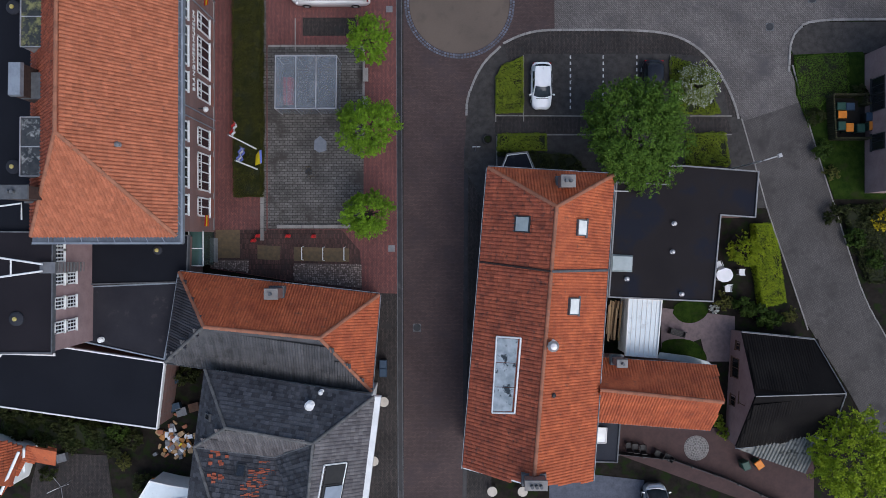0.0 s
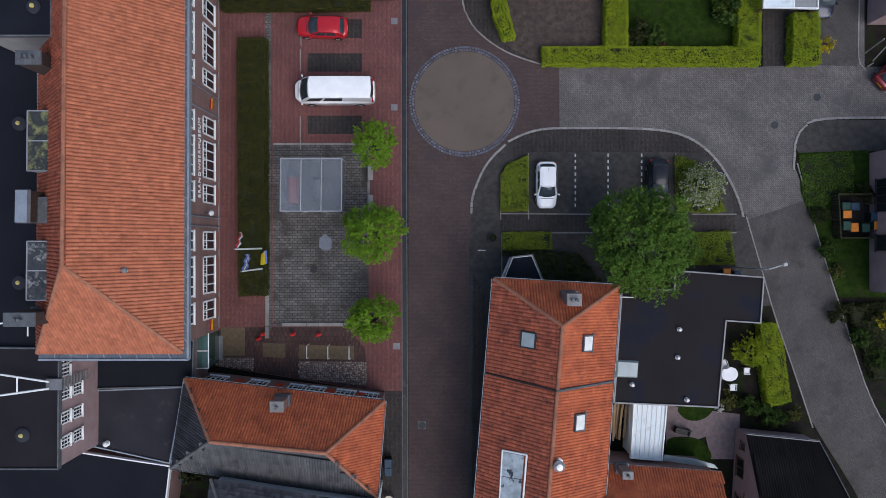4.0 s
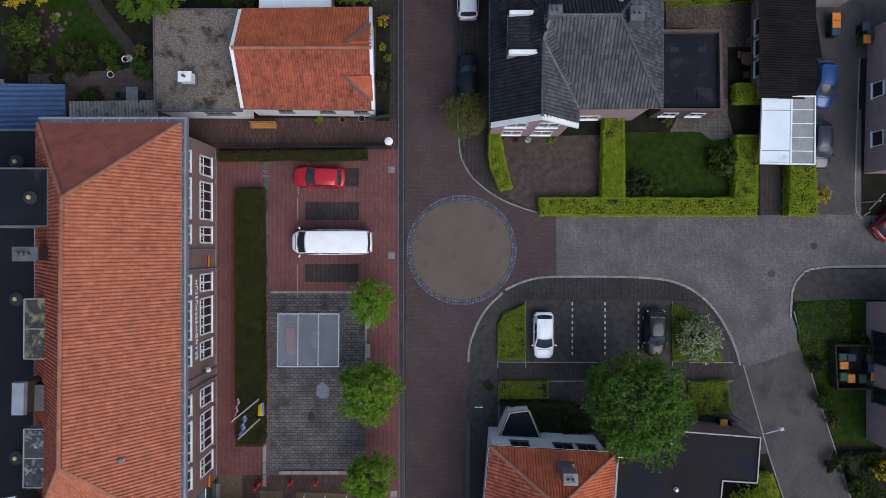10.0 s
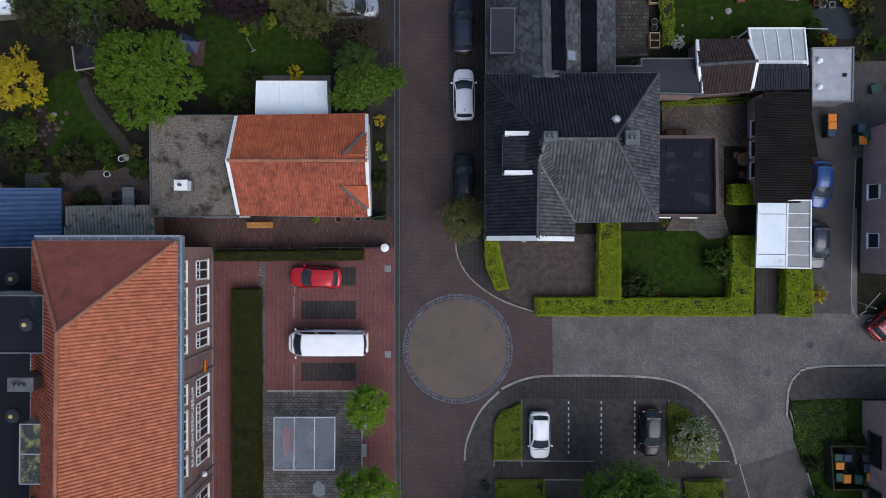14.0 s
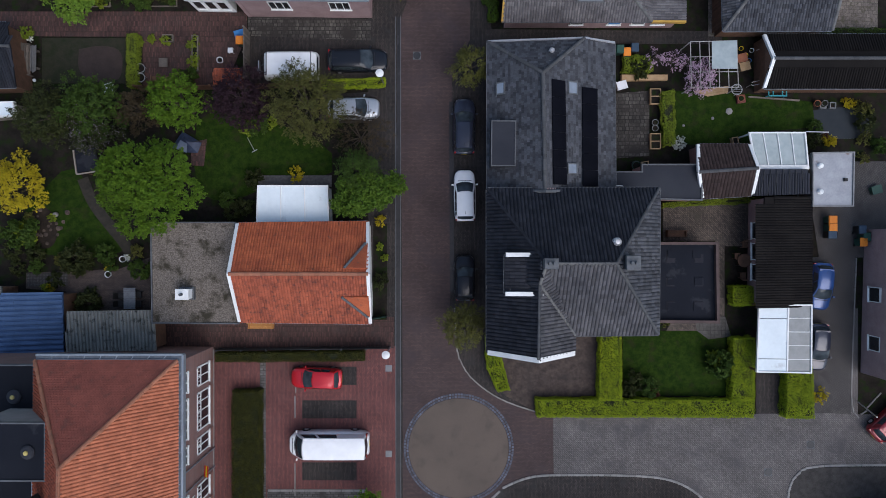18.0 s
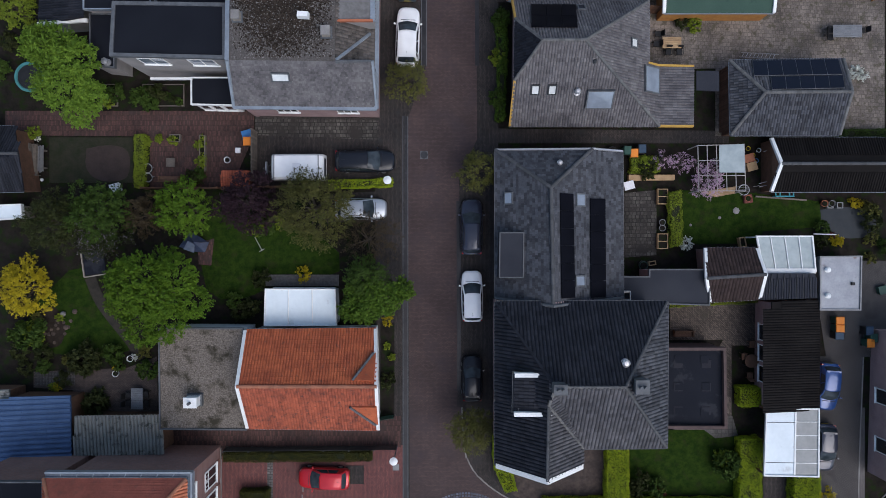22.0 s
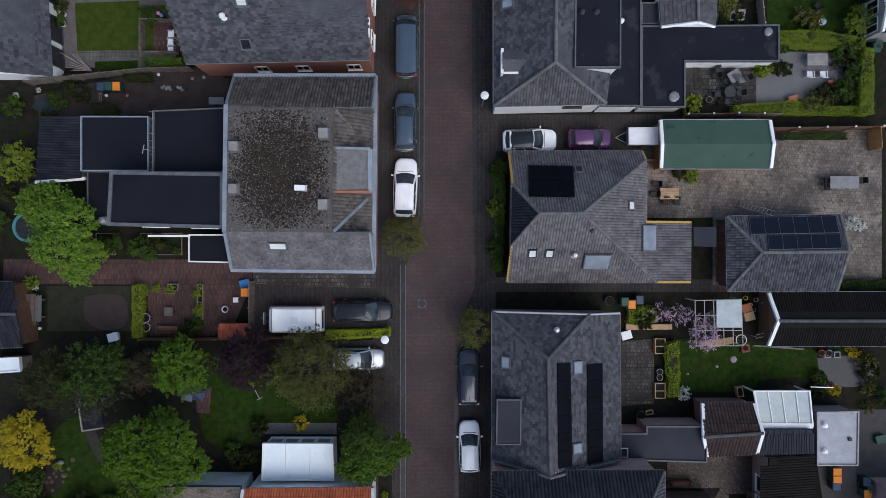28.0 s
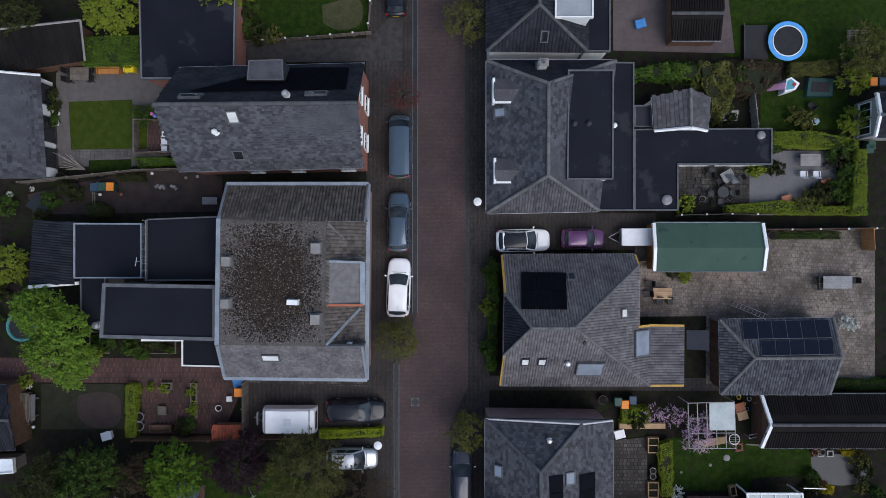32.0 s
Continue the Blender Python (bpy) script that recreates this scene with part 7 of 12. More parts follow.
TYRE = mat("tyre_rubber", (0.012, 0.012, 0.012), (0.018, 0.018, 0.018), 0.3, 0.9, 0.2, 30)
LAMP = glass_mat("headlamp_glass", (0.55, 0.57, 0.6), 0.05)
TAIL = glass_mat("red_tail_lamp", (0.35, 0.01, 0.01), 0.1)


def loft(rows):
    """A skin over cross-sections of equal length, closed at both ends."""
    k = len(rows[0])
    s = Shape()
    s.add([p for r in rows for p in r], [(i * k + j, i * k + j + 1, (i + 1) * k + j + 1, (i + 1) * k + j) for i in range(len(rows) - 1) for j in range(k - 1)] + [tuple(range(k - 1, -1, -1)), tuple(range((len(rows) - 1) * k, len(rows) * k))])
    return s


def car(label, at, heading, length, width, height, body, kind="hatch", roof=None, bars=False, category="car", name="car"):
    """A car along +x: lower body, glass cabin, roof, pillars, wheels, lamps and mirrors. heading in degrees."""
    c = thing(name, label, category, (0, 0, 0), "parked cars")
    L_, w, H = length, width / 2, height
    belt = H * (0.62 if kind != "van" else 0.55)
    rows = []
    for s in (-1, -0.985, -0.955, -0.9, -0.8, -0.6, -0.3, 0, 0.3, 0.5, 0.65, 0.76, 0.85, 0.91, 0.955, 0.985, 1):
        x = s * L_ / 2
        ww = w * (1 - (0.12 if s > 0 else 0.06) * max(0, abs(s) - 0.35) / 0.65) * (1 - max(0, (abs(s) - 0.78) / 0.22) ** 2.4 * (0.36 if s > 0 else 0.22))
        if s > 0.4:
            t = (s - 0.4) / 0.6
            top = belt - (belt - H * 0.47) * t ** 1.3
        else:
            top = belt
        if abs(s) > 0.97:
            top -= 0.08
        low = 0.2 + (0.1 if abs(s) > 0.97 else 0)
        half = [(ww * 0.9, low), (ww, low + 0.12), (ww, top * 0.7), (ww * 0.97, top - 0.1), (ww * 0.88, top - 0.01), (ww * 0.55, top + 0.035), (0, top + 0.05)]
        rows.append([(x, -a, z) for a, z in half] + [(x, a, z) for a, z in half[-2::-1]])
    lower = part("body", loft(rows), body, c, smooth=True)
    # cabin: a painted shell with the glass let into it
    xw, xt, xr, xb = [k * L_ for k in {"hatch": (0.27, 0.05, -0.36, -0.465), "estate": (0.27, 0.06, -0.4, -0.48), "van": (0.44, 0.3, -0.475, -0.492), "suv": (0.25, 0.05, -0.38, -0.475)}[kind]]
    x0, x1 = xb, xw
    bw, tw = w * 0.9, w * (0.74 if kind != "van" else 0.82)
    bz = belt - (0.16 if kind == "van" else 0.03)
    eave = lambda u: H - 0.05 - 0.08 * u ** 4

    def front(u, v, lift=0.0):
        a, b = xw - 0.2 * u * u, xt - 0.1 * u * u
        return (a + (b - a) * v + (0.05 + lift) * math.sin(math.pi * (0.1 + 0.8 * v)), u * (bw + (tw - bw) * v), bz + (eave(u) - bz) * v + 0.04 * math.sin(math.pi * v) + lift)

    def back(u, v, lift=0.0):
        a, b = xb + 0.14 * u * u, xr + 0.08 * u * u
        return (a + (b - a) * v - 0.02 * math.sin(math.pi * v) - lift, u * (bw + (tw - bw) * v), bz + (eave(u) - bz) * v + 0.02 * math.sin(math.pi * v) + lift)

    def over(u, q, lift=0.0):
        a, b = xt - 0.1 * u * u, xr + 0.08 * u * u
        return (a + (b - a) * q, u * tw, H - 0.08 * u ** 4 - 0.05 * (2 * q - 1) ** 2 + lift)

    def side(q, v, y, lift=0.0):
        a, b = front(1, v)[0], back(1, v)[0]
        return (a + (b - a) * q, y * (bw + (tw - bw) * v + 0.03 * math.sin(math.pi * v) + lift), bz + (over(1, q)[2] - bz) * v + lift * 0.5)

    def grid(f, u0, u1, v0, v1, nu, nv):
        vs = [f(u0 + (u1 - u0) * i / nu, v0 + (v1 - v0) * j / nv) for j in range(nv + 1) for i in range(nu + 1)]
        return Shape().add(vs, [(j * (nu + 1) + i, j * (nu + 1) + i + 1, (j + 1) * (nu + 1) + i + 1, (j + 1) * (nu + 1) + i) for j in range(nv) for i in range(nu)])

    shell = grid(front, -1, 1, 0, 1, 8, 3).add(*both(grid(back, -1, 1, 0, 1, 8, 3)))
    for y in (-1, 1):
        shell.add(*both(grid(lambda q, v: side(q, v, y), 0, 1, 0, 1, 8, 3)))
    part("cabin", shell, body, c, smooth=True)
    part("roof", grid(over, -1, 1, 0, 1, 8, 6), roof or body, c, smooth=True)
    part("windscreen", grid(lambda u, v: front(u, v, 0.02), -0.9, 0.9, 0.04, 0.95, 8, 4), CAR_GLASS, c, "tinted windscreen", True)
    part("rear_window", grid(lambda u, v: back(u, v, 0.02), -0.84, 0.84, 0.2, 0.92, 8, 3), CAR_GLASS, c, "tinted rear window", True)
    for y in (-1, 1):
        for q0, q1 in ((0.05, 0.42), (0.46, 0.8)) if kind != "van" else ((0.03, 0.24), (0.28, 0.56)):
            part("side_window", grid(lambda q, v: side(q, v, y, 0.012), q0, q1, 0.1 if kind != "van" else 0.3, 0.9, 5, 3), CAR_GLASS, c, "tinted side window", True)
        if kind in ("estate", "suv"):
            part("side_window", grid(lambda q, v: side(q, v, y, 0.012), 0.83, 0.95, 0.15, 0.85, 2, 3), CAR_GLASS, c, "tinted side window", True)
    if bars:
        for y in (-1, 1):
            part("roof_rail", Shape().tube([over(0.88 * y, 0.1), over(0.9 * y, 0.16, 0.06), over(0.9 * y, 0.84, 0.06), over(0.88 * y, 0.9)], 0.018, 6), BLACK if roof is None else ALU, c)
    if kind != "van":
        part("rear_spoiler", Shape().prism([(xr - 0.06, -tw * 0.9), (xr + 0.1, -tw * 0.92), (xr + 0.1, tw * 0.92), (xr - 0.06, tw * 0.9)], H - 0.09, H - 0.055, 0.01), body, c)
        part("aerial", Shape().tube([over(0, 0.82), over(0, 0.95, 0.16)], 0.01, 5), BLACK, c)
    rake_f = xw - xt
    wr = 0.31 if kind in ("hatch", "estate") else 0.35
    for x in (-0.31 * L_, 0.31 * L_):
        for y in (-1, 1):
            wh_ = part("wheel", Shape().lathe([(wr * 0.6, -0.1), (wr * 0.95, -0.1), (wr, -0.07), (wr, 0.07), (wr * 0.95, 0.1), (wr * 0.6, 0.1)], 0, 0, 18).moved(Matrix.Translation((x, y * (w - 0.09), wr)) @ Matrix.Rotation(radians(90), 4, "X")), TYRE, c)
            part("rim", Shape().lathe([(wr * 0.58, -0.105), (wr * 0.58, 0.105)], 0, 0, 12).moved(Matrix.Translation((x, y * (w - 0.085), wr)) @ Matrix.Rotation(radians(90), 4, "X")), ALU, wh_)
    for y in (-1, 1):
        part("headlamp", Shape().prism([(L_ * 0.41, y * w * 0.86), (L_ * 0.47, y * w * 0.72), (L_ * 0.485, y * w * 0.5), (L_ * 0.44, y * w * 0.62)], H * 0.36, H * 0.47, 0.01), LAMP, c)
        part("tail_lamp", Shape().box(-L_ * 0.488, min(y * w * 0.55, y * w * 0.88), H * 0.42, -L_ * 0.462, max(y * w * 0.55, y * w * 0.88), H * 0.6), TAIL, c)
        part("mirror", Shape().prism([(x1 - 0.32, y * w * 0.98), (x1 - 0.2, y * w * 0.98), (x1 - 0.14, y * (w + 0.17)), (x1 - 0.28, y * (w + 0.19))], belt - 0.02, belt + 0.13, 0.02), body, c)
        part("wiper", Shape().tube([(x1 + 0.01, y * 0.1 + 0.1, bz + 0.06), (x1 - rake_f * 0.35, y * 0.1 + 0.42, bz + (H - bz) * 0.36)], 0.012, 4), BLACK, c)
    part("number_plate", Shape().box(L_ * 0.493, -0.26, 0.4, L_ * 0.5, 0.26, 0.51), YELLOW_PAINT, c, "yellow plate with a plain dark bar")
    part("number_plate", Shape().box(-L_ * 0.502, -0.26, 0.5, -L_ * 0.494, 0.26, 0.61), YELLOW_PAINT, c, "yellow plate with a plain dark bar")
    part("grille", Shape().box(L_ * 0.48, -w * 0.42, 0.3, L_ * 0.497, w * 0.42, 0.38), BLACK, c)
    part("bonnet_seam", Shape().box(x1 + 0.07, -w * 0.6, belt - 0.03, x1 + 0.1, w * 0.6, belt + 0.04), BLACK, c)
    c.matrix_basis = Matrix.Translation((*at, 0.05)) @ Matrix.Rotation(radians(heading), 4, "Z")
    return c


car("white hatchback parked in the car park", (7.75, 12.66), -90, 3.7, 1.68, 1.5, CAR_WHITE)
car("black hatchback parked under the big tree", (16.67, 12.85), -91, 3.7, 1.68, 1.45, CAR_BLACK)
car("red hatchback parked on the red forecourt", (-10.24, 25.33), 178, 4.05, 1.72, 1.48, CAR_RED)
van = car("white minibus parked on the red forecourt", (-9.16, 20.13), 180, 6.3, 2.05, 2.5, CAR_WHITE, "van", category="van", name="minibus")
car("black estate car parked beside the slate house", (1.61, 45.51), 90, 4.4, 1.8, 1.5, CAR_NAVY, "estate", bars=True)
car("white estate car parked along the street", (1.65, 39.98), 91, 4.05, 1.75, 1.5, CAR_WHITE, "estate")
car("dark small hatchback parked before the villa", (1.66, 33.36), 90, 3.6, 1.65, 1.48, CAR_BLACK)
car("black estate car on the driveway", (-6.93, 50.81), 0, 4.75, 1.82, 1.48, CAR_BLACK, "estate", bars=True)
car("silver hatchback half under a tree", (-7.24, 46.97), 0, 4.1, 1.75, 1.5, CAR_SILVER, bars=True)
car("steel blue high-roofed van car at the kerb", (-3.39, 71.95), 90, 4.95, 1.88, 1.85, CAR_STEEL, "van", category="van", name="van")
car("steel blue estate car at the kerb", (-3.5, 65.96), 89, 4.7, 1.8, 1.5, CAR_STEEL, "estate", bars=True)
car("white crossover car at the kerb", (-3.5, 60.71), 88, 4.65, 1.92, 1.6, CAR_WHITE, "suv")
car("white crossover with black roof on the driveway", (6.43, 64.47), 1, 4.25, 1.85, 1.62, CAR_WHITE, "suv", roof=CAR_BLACK, bars=True)
car("small purple hatchback on the driveway", (11.23, 64.61), 0, 3.4, 1.62, 1.5, CAR_PURPLE)
car("bright blue hatchback beside the long shed", (30.14, 32.73), -94, 3.75, 1.68, 1.48, CAR_BLUE)
car("navy hatchback half under the carport", (29.89, 27.87), -92, 3.75, 1.68, 1.5, CAR_NAVY)
car("dark red hatchback at the road corner", (35.88, 22.03), 42, 4.0, 1.72, 1.5, CAR_DARKRED)
car("black hatchback with red tail lamps", (-3.72, 84.38), 90, 4.0, 1.72, 1.5, CAR_BLACK)
car("white van at the yard entrance", (16.89, -21.78), 90, 5.0, 1.95, 2.0, CAR_SILVER, "van", category="van", name="van")

# caravan
caravan = thing("caravan", "white touring caravan on the driveway", "caravan", (-12.05, 50.23))
cx, cy = (-12.13, 50.23)
part("body", loft([[(cx + x, cy - 1.0, 0.45), (cx + x, cy - 1.0, z - 0.25), (cx + x, cy - 0.85, z), (cx + x, cy, z + 0.06), (cx + x, cy + 0.85, z), (cx + x, cy + 1.0, z - 0.25), (cx + x, cy + 1.0, 0.45)] for x, z in ((-2.1, 1.3), (-2.05, 1.6), (-1.75, 1.95), (0, 2.05), (1.75, 2.0), (2.05, 1.7), (2.1, 1.3))]), CAR_WHITE, caravan)
for x in (-2.12, 2.08):
    part("window", Shape().box(cx + x, cy - 0.7, 1.0, cx + x + 0.04, cy + 0.7, 1.5), CAR_GLASS, caravan)
part("roof_hatch", Shape().box(cx - 0.3, cy - 0.25, 2.06, cx + 0.3, cy + 0.25, 2.16), PLASTIC_WHITE, caravan)
part("roof_trim", Shape().box(cx + 1.66, cy - 0.9, 1.94, cx + 1.74, cy + 0.9, 2.06), GREY_METAL, caravan)
part("roof_trim", Shape().box(cx - 1.8, cy - 0.9, 1.9, cx - 1.74, cy + 0.9, 2.02), GREY_METAL, caravan)
part("drawbar", Shape().tube([(cx - 2.0, cy - 0.5, 0.5), (cx - 3.0, cy, 0.5), (cx - 2.0, cy + 0.5, 0.5)], 0.05, 6), GREY_METAL, caravan)
part("bicycle_rack", Shape().box(cx - 2.7, cy - 0.5, 0.55, cx - 2.62, cy + 0.5, 1.0), ALU, caravan)
part("wheel", Shape().tube([(cx, cy - 1.0, 0.32), (cx, cy - 0.8, 0.32)], 0.32, 16), TYRE, caravan)
part("wheel", Shape().tube([(cx, cy + 0.8, 0.32), (cx, cy + 1.0, 0.32)], 0.32, 16), TYRE, caravan)
# box trailer
trailer = thing("trailer", "small white box trailer on the driveway", "trailer", (15.36, 64.74))
tx, ty = (15.36, 64.74)
part("box", Shape().prism([(tx - 1.15, ty - 0.65), (tx + 1.15, ty - 0.65), (tx + 1.15, ty + 0.65), (tx - 1.15, ty + 0.65)], 0.45, 1.3, 0.03), CAR_SILVER, trailer)
part("lid", Shape().prism([(tx - 1.2, ty - 0.7), (tx + 1.2, ty - 0.7), (tx + 1.2, ty + 0.7), (tx - 1.2, ty + 0.7)], 1.3, 1.38, 0.05), PLASTIC_WHITE, trailer)
part("drawbar", Shape().tube([(tx - 1.15, ty - 0.45, 0.45), (tx - 2.0, ty, 0.45), (tx - 1.15, ty + 0.45, 0.45)], 0.035, 6), ALU, trailer)
for y in (-0.75, 0.62):
    part("wheel", Shape().tube([(tx, ty + y, 0.28), (tx, ty + y + 0.13, 0.28)], 0.28, 14), TYRE, trailer)


# ---- building details ----
def spot(at, z=0.0, turn=0.0):
    return Matrix.Translation((at[0], at[1], z)) @ Matrix.Rotation(radians(turn), 4, "Z")


MADE = {}


def repeat(key, build, at, z=0.0, turn=0.0, label=""):
    """Builds a thing once at the origin, then copies it to further places."""
    m = spot(at, z, turn)
    if key not in MADE:
        MADE[key] = build()
        MADE[key].matrix_basis = m
        o = MADE[key]
    else:
        o = copy_thing(MADE[key], m)
    if label:
        o["label"] = label
    return o


EW, EN = MW[1][0], MW[2][0]


def east_wall(y):
    return EW + (EN - EW) * (y - ME[1][1]) / (ME[2][1] - ME[1][1])


for y0, y1, bars in ((25.24, 26.79, 2), (21.84, 24.8, 4), (20.02, 21.35, 2),
                     (16.3, 17.72, 2), (12.97, 15.86, 4), (11.07, 12.53, 2),
                     (7.47, 8.93, 2), (4.09, 7.02, 4), (2.09, 3.6, 2)):
    for z0, z1 in ((0.9, 3.7), (5.4, 8.2)):
        window(museum, (east_wall(y0), y0), (east_wall(y1), y1), z0 + 0.35, z1 + 0.1, bars, WHITE, GLASS, 0.06, 1, 0.12, 0.72)
    part("apron", Shape().box(east_wall(y0) - 0.1, y0, 0.05, east_wall(y0) + 0.05, y1, 1.18), BRICK_RED, museum, "orange-red brick under the window")
for y in (19.58, 18.07, 10, 9.29):
    part("downpipe", Shape().tube([(east_wall(y) + 0.09, y, 0.05), (east_wall(y) + 0.09, y, 8.7)], 0.05, 8), ZINC, museum)
part("plinth", Shape().prism([(EW, ME[1][1] + 0.6), (EW + 0.06, ME[1][1] + 0.6), (EN + 0.06, ME[2][1] - 0.6), (EN, ME[2][1] - 0.6)], 0, 0.25), PLASTER_GREY, museum)
# raised lettering
fc = bpy.data.curves.new("sign_text", "FONT")
fc.body, fc.size, fc.extrude, fc.align_x, fc.align_y = "BRANDWEERMUSEUM", 0.62, 0.03, "CENTER", "CENTER"
fc.space_character = 1.12
tmp = new("sign_text_curve", fc)
bpy.context.view_layer.update()
tm = bpy.data.meshes.new_from_object(tmp.evaluated_get(bpy.context.evaluated_depsgraph_get()))
bpy.data.objects.remove(tmp)
tm.materials.append(WHITE)
sy0, sy1 = 11.4, 17.31
wide = max(v.co.x for v in tm.vertices) - min(v.co.x for v in tm.vertices)
tm.transform(Matrix.Diagonal(((sy1 - sy0) / wide, 1, 1, 1)))
letters = new("lettering", tm)
letters.parent = museum
letters.matrix_parent_inverse = place(museum).inverted()
ymid = (sy0 + sy1) / 2
letters.matrix_basis = Matrix.Translation((east_wall(ymid) + 0.08, ymid, 4.65)) @ Matrix.Rotation(radians(90), 4, "Z") @ Matrix.Rotation(radians(90), 4, "X")
letters["label"] = "raised white capital letters"
RED_BANNER = mat("red_banner", (0.5, 0.06, 0.02), (0.45, 0.05, 0.02), 0.5, 0.7, 0.0, 5)


def wall_flag(at):
    f = thing("wall_flag", "small red, yellow and red flag on a bracket", "flag", (0, 0, 0), "wall flags")
    part("pole", Shape().tube([(-0.25, 0, -0.35), (0.5, 0, 0.25)], 0.018, 6), WOOD_NEW, f)
    for i, m in enumerate((RED_PAINT, YELLOW_PAINT, RED_BANNER)):
        part("stripe", Shape().slab([(0.0 + i * 0.14, -0.35, -0.05 + i * 0.1), (0.14 + i * 0.14, -0.35, 0.05 + i * 0.1), (0.12 + i * 0.14, 0.5, -0.06 + i * 0.1), (0.0 + i * 0.14, 0.5, -0.16 + i * 0.1)], 0.01), m, f)
    return f


for y in (18.59, 1.69):
    repeat("wall_flag", lambda: wall_flag(0), (east_wall(y) + 0.3, y), 3.2)
# white oval added as a stand-in for a flag-like thing, not a lamp
lamp = thing("wall_lamp", "white oval on a wall bracket in place of a small flag", "lamp", (0, 0, 0))
ly = 10.32
part("bracket", Shape().tube([(east_wall(ly), ly, 3.6), (east_wall(ly) + 0.35, ly, 3.3)], 0.04, 6), DARK_METAL, lamp)
part("shade", Shape().lathe([(0.05, 3.45), (0.18, 3.25), (0.22, 3.1), (0.18, 3.08)], east_wall(ly) + 0.4, ly, 14), WHITE, lamp)


def light_dome(house, x, y, z, r=0.45):
    d = part("light_dome", Shape().lathe([(r, z), (r, z + 0.12), (r * 0.8, z + 0.2), (r * 0.4, z + 0.26), (0.02, z + 0.28)], x, y, 16), GREY_FELT, house)
    part("lens", Shape().lathe([(0.16, z + 0.24), (0.14, z + 0.34), (0.02, z + 0.37)], x, y, 10), mat("yellowed_lens", (0.5, 0.42, 0.15), (0.4, 0.33, 0.1), 0.3, 0.3, 0, 5), d)


for q in ((-29.55, 25.62), (-29.59, 16.21), (-29.65, 5.29)):
    light_dome(annex, *q, 8.6, 0.5)
light_dome(hall, *(-29.3, -5.13), 8.9, 0.5)
light_dome(wing_1, *(-21.84, -0.48), 3.6, 0.35)


def rooflight(house, poly, z, h=0.5, bars=3, pane=SKYGLASS):
    """A raised glass rooflight with a pale frame."""
    base = part("rooflight", Shape().prism(poly, z, z + h * 0.6), GREY_METAL, house)
    a, b, c, d = [(*p, z + h * 0.6) for p in poly]
    up = Vector((0, 0, 0.05))
    for i in range(bars):
        q = [lerp(a, d, i / bars + 0.01), lerp(b, c, i / bars + 0.01), lerp(b, c, (i + 1) / bars - 0.01), lerp(a, d, (i + 1) / bars - 0.01)]
        part("pane", Shape().slab([tuple(Vector(p) + up * 1.2) for p in q], 0.05, Vector((0, 0, -0.05))), pane, base)
    for i in range(bars + 1):
        part("glazing_bar", Shape().tube([Vector(lerp(a, d, i / bars)) + up * 1.6, Vector(lerp(b, c, i / bars)) + up * 1.6], 0.04, 6), ALU, base)
    for p, q in ((a, d), (b, c)):
        part("frame", Shape().tube([Vector(p) + up * 1.6, Vector(q) + up * 1.6], 0.05, 6), ALU, base)


DIRTY = mat("algae_stained_glass", (0.03, 0.034, 0.038), (0.055, 0.06, 0.062), 0.5, 0.2, 0.0, 8, spec=0.3, stain=((0.3, 0.31, 0.3), 0.55, 0.54, 0.14))
SOOTY = mat("sooty_brown_brick", (0.07, 0.046, 0.039), (0.045, 0.031, 0.028), 0.3, 0.9, 0.4, 20)
DIRTY_GREEN = mat("mossy_stained_glass", (0.03, 0.034, 0.034), (0.05, 0.055, 0.05), 0.5, 0.2, 0.0, 8, spec=0.3, stain=((0.21, 0.21, 0.09), 0.6, 0.5, 0.14))
for q, pane in (([(-27.16, 12.62), (-25.68, 12.62), (-25.62, 16.47), (-27.11, 16.47)], DIRTY_GREEN), ([(-27.24, 4.34), (-25.75, 4.34), (-25.69, 8.12), (-27.18, 8.12)], DIRTY)):
    part("dormer_box", Shape().prism(q, 9.6, 11.4), PLASTER_GREY, museum)
    rooflight(museum, q, 11.4, 0.6, 2, pane)
FD = [(-29.83, 21.06), (-25.24, 21.06), (-25.22, 24.81), (-29.81, 24.82)]
part("flat_dormer", Shape().prism(FD, 8.7, 12.1), PLASTER_GREY, museum)
flat_roof(museum, FD, 12.3, BITUMEN, LEAD, 0.08, 0.1, 0.2)
light_dome(museum, *(-26.36, 22.93), 12.3, 0.45)
chimney(museum, *(-25.94, 19.38), 9.0, 13.6, 1.5, 0.8, SOOTY, 3, LEAD)
chimney(museum, *(-26.4, 10.12), 9.0, 11.8, 1.3, 1.6, SOOTY, 0, LEAD)
part("chimney", Shape().prism([(-27.22, 9.31), (-26.47, 9.31), (-26.43, 11.29), (-27.17, 11.29)], 8.7, 12.7), SOOTY, museum)
part("ventilation_box", Shape().prism([(-27.29, 9.24), (-26.44, 9.24), (-26.39, 11.36), (-27.24, 11.36)], 12.7, 13.0, 0.05), ZINC, museum, "pale blue-grey ventilation box")
chimney(museum, *(-26.96, 3.23), 9.0, 13.0, 1.9, 0.8, SOOTY, 2, LEAD)
part("pipe", Shape().tube([(*(-31.42, 2.42), 9.0), (*(-28.9, 2.77), 9.0), (*(-28.9, 1.64), 9.0)], 0.06, 6), WHITE, annex)
part("gutter_pipe", Shape().tube([(*(-28.13, 23.08), 8.9), (*(-28.23, 1.8), 8.9)], 0.09, 8), ZINC, annex)
vent(museum, *(-20.72, 6.28), on_plane(museum_roof["e"], *(-20.72, 6.28)), 0.12, 0.4, GREY_METAL)
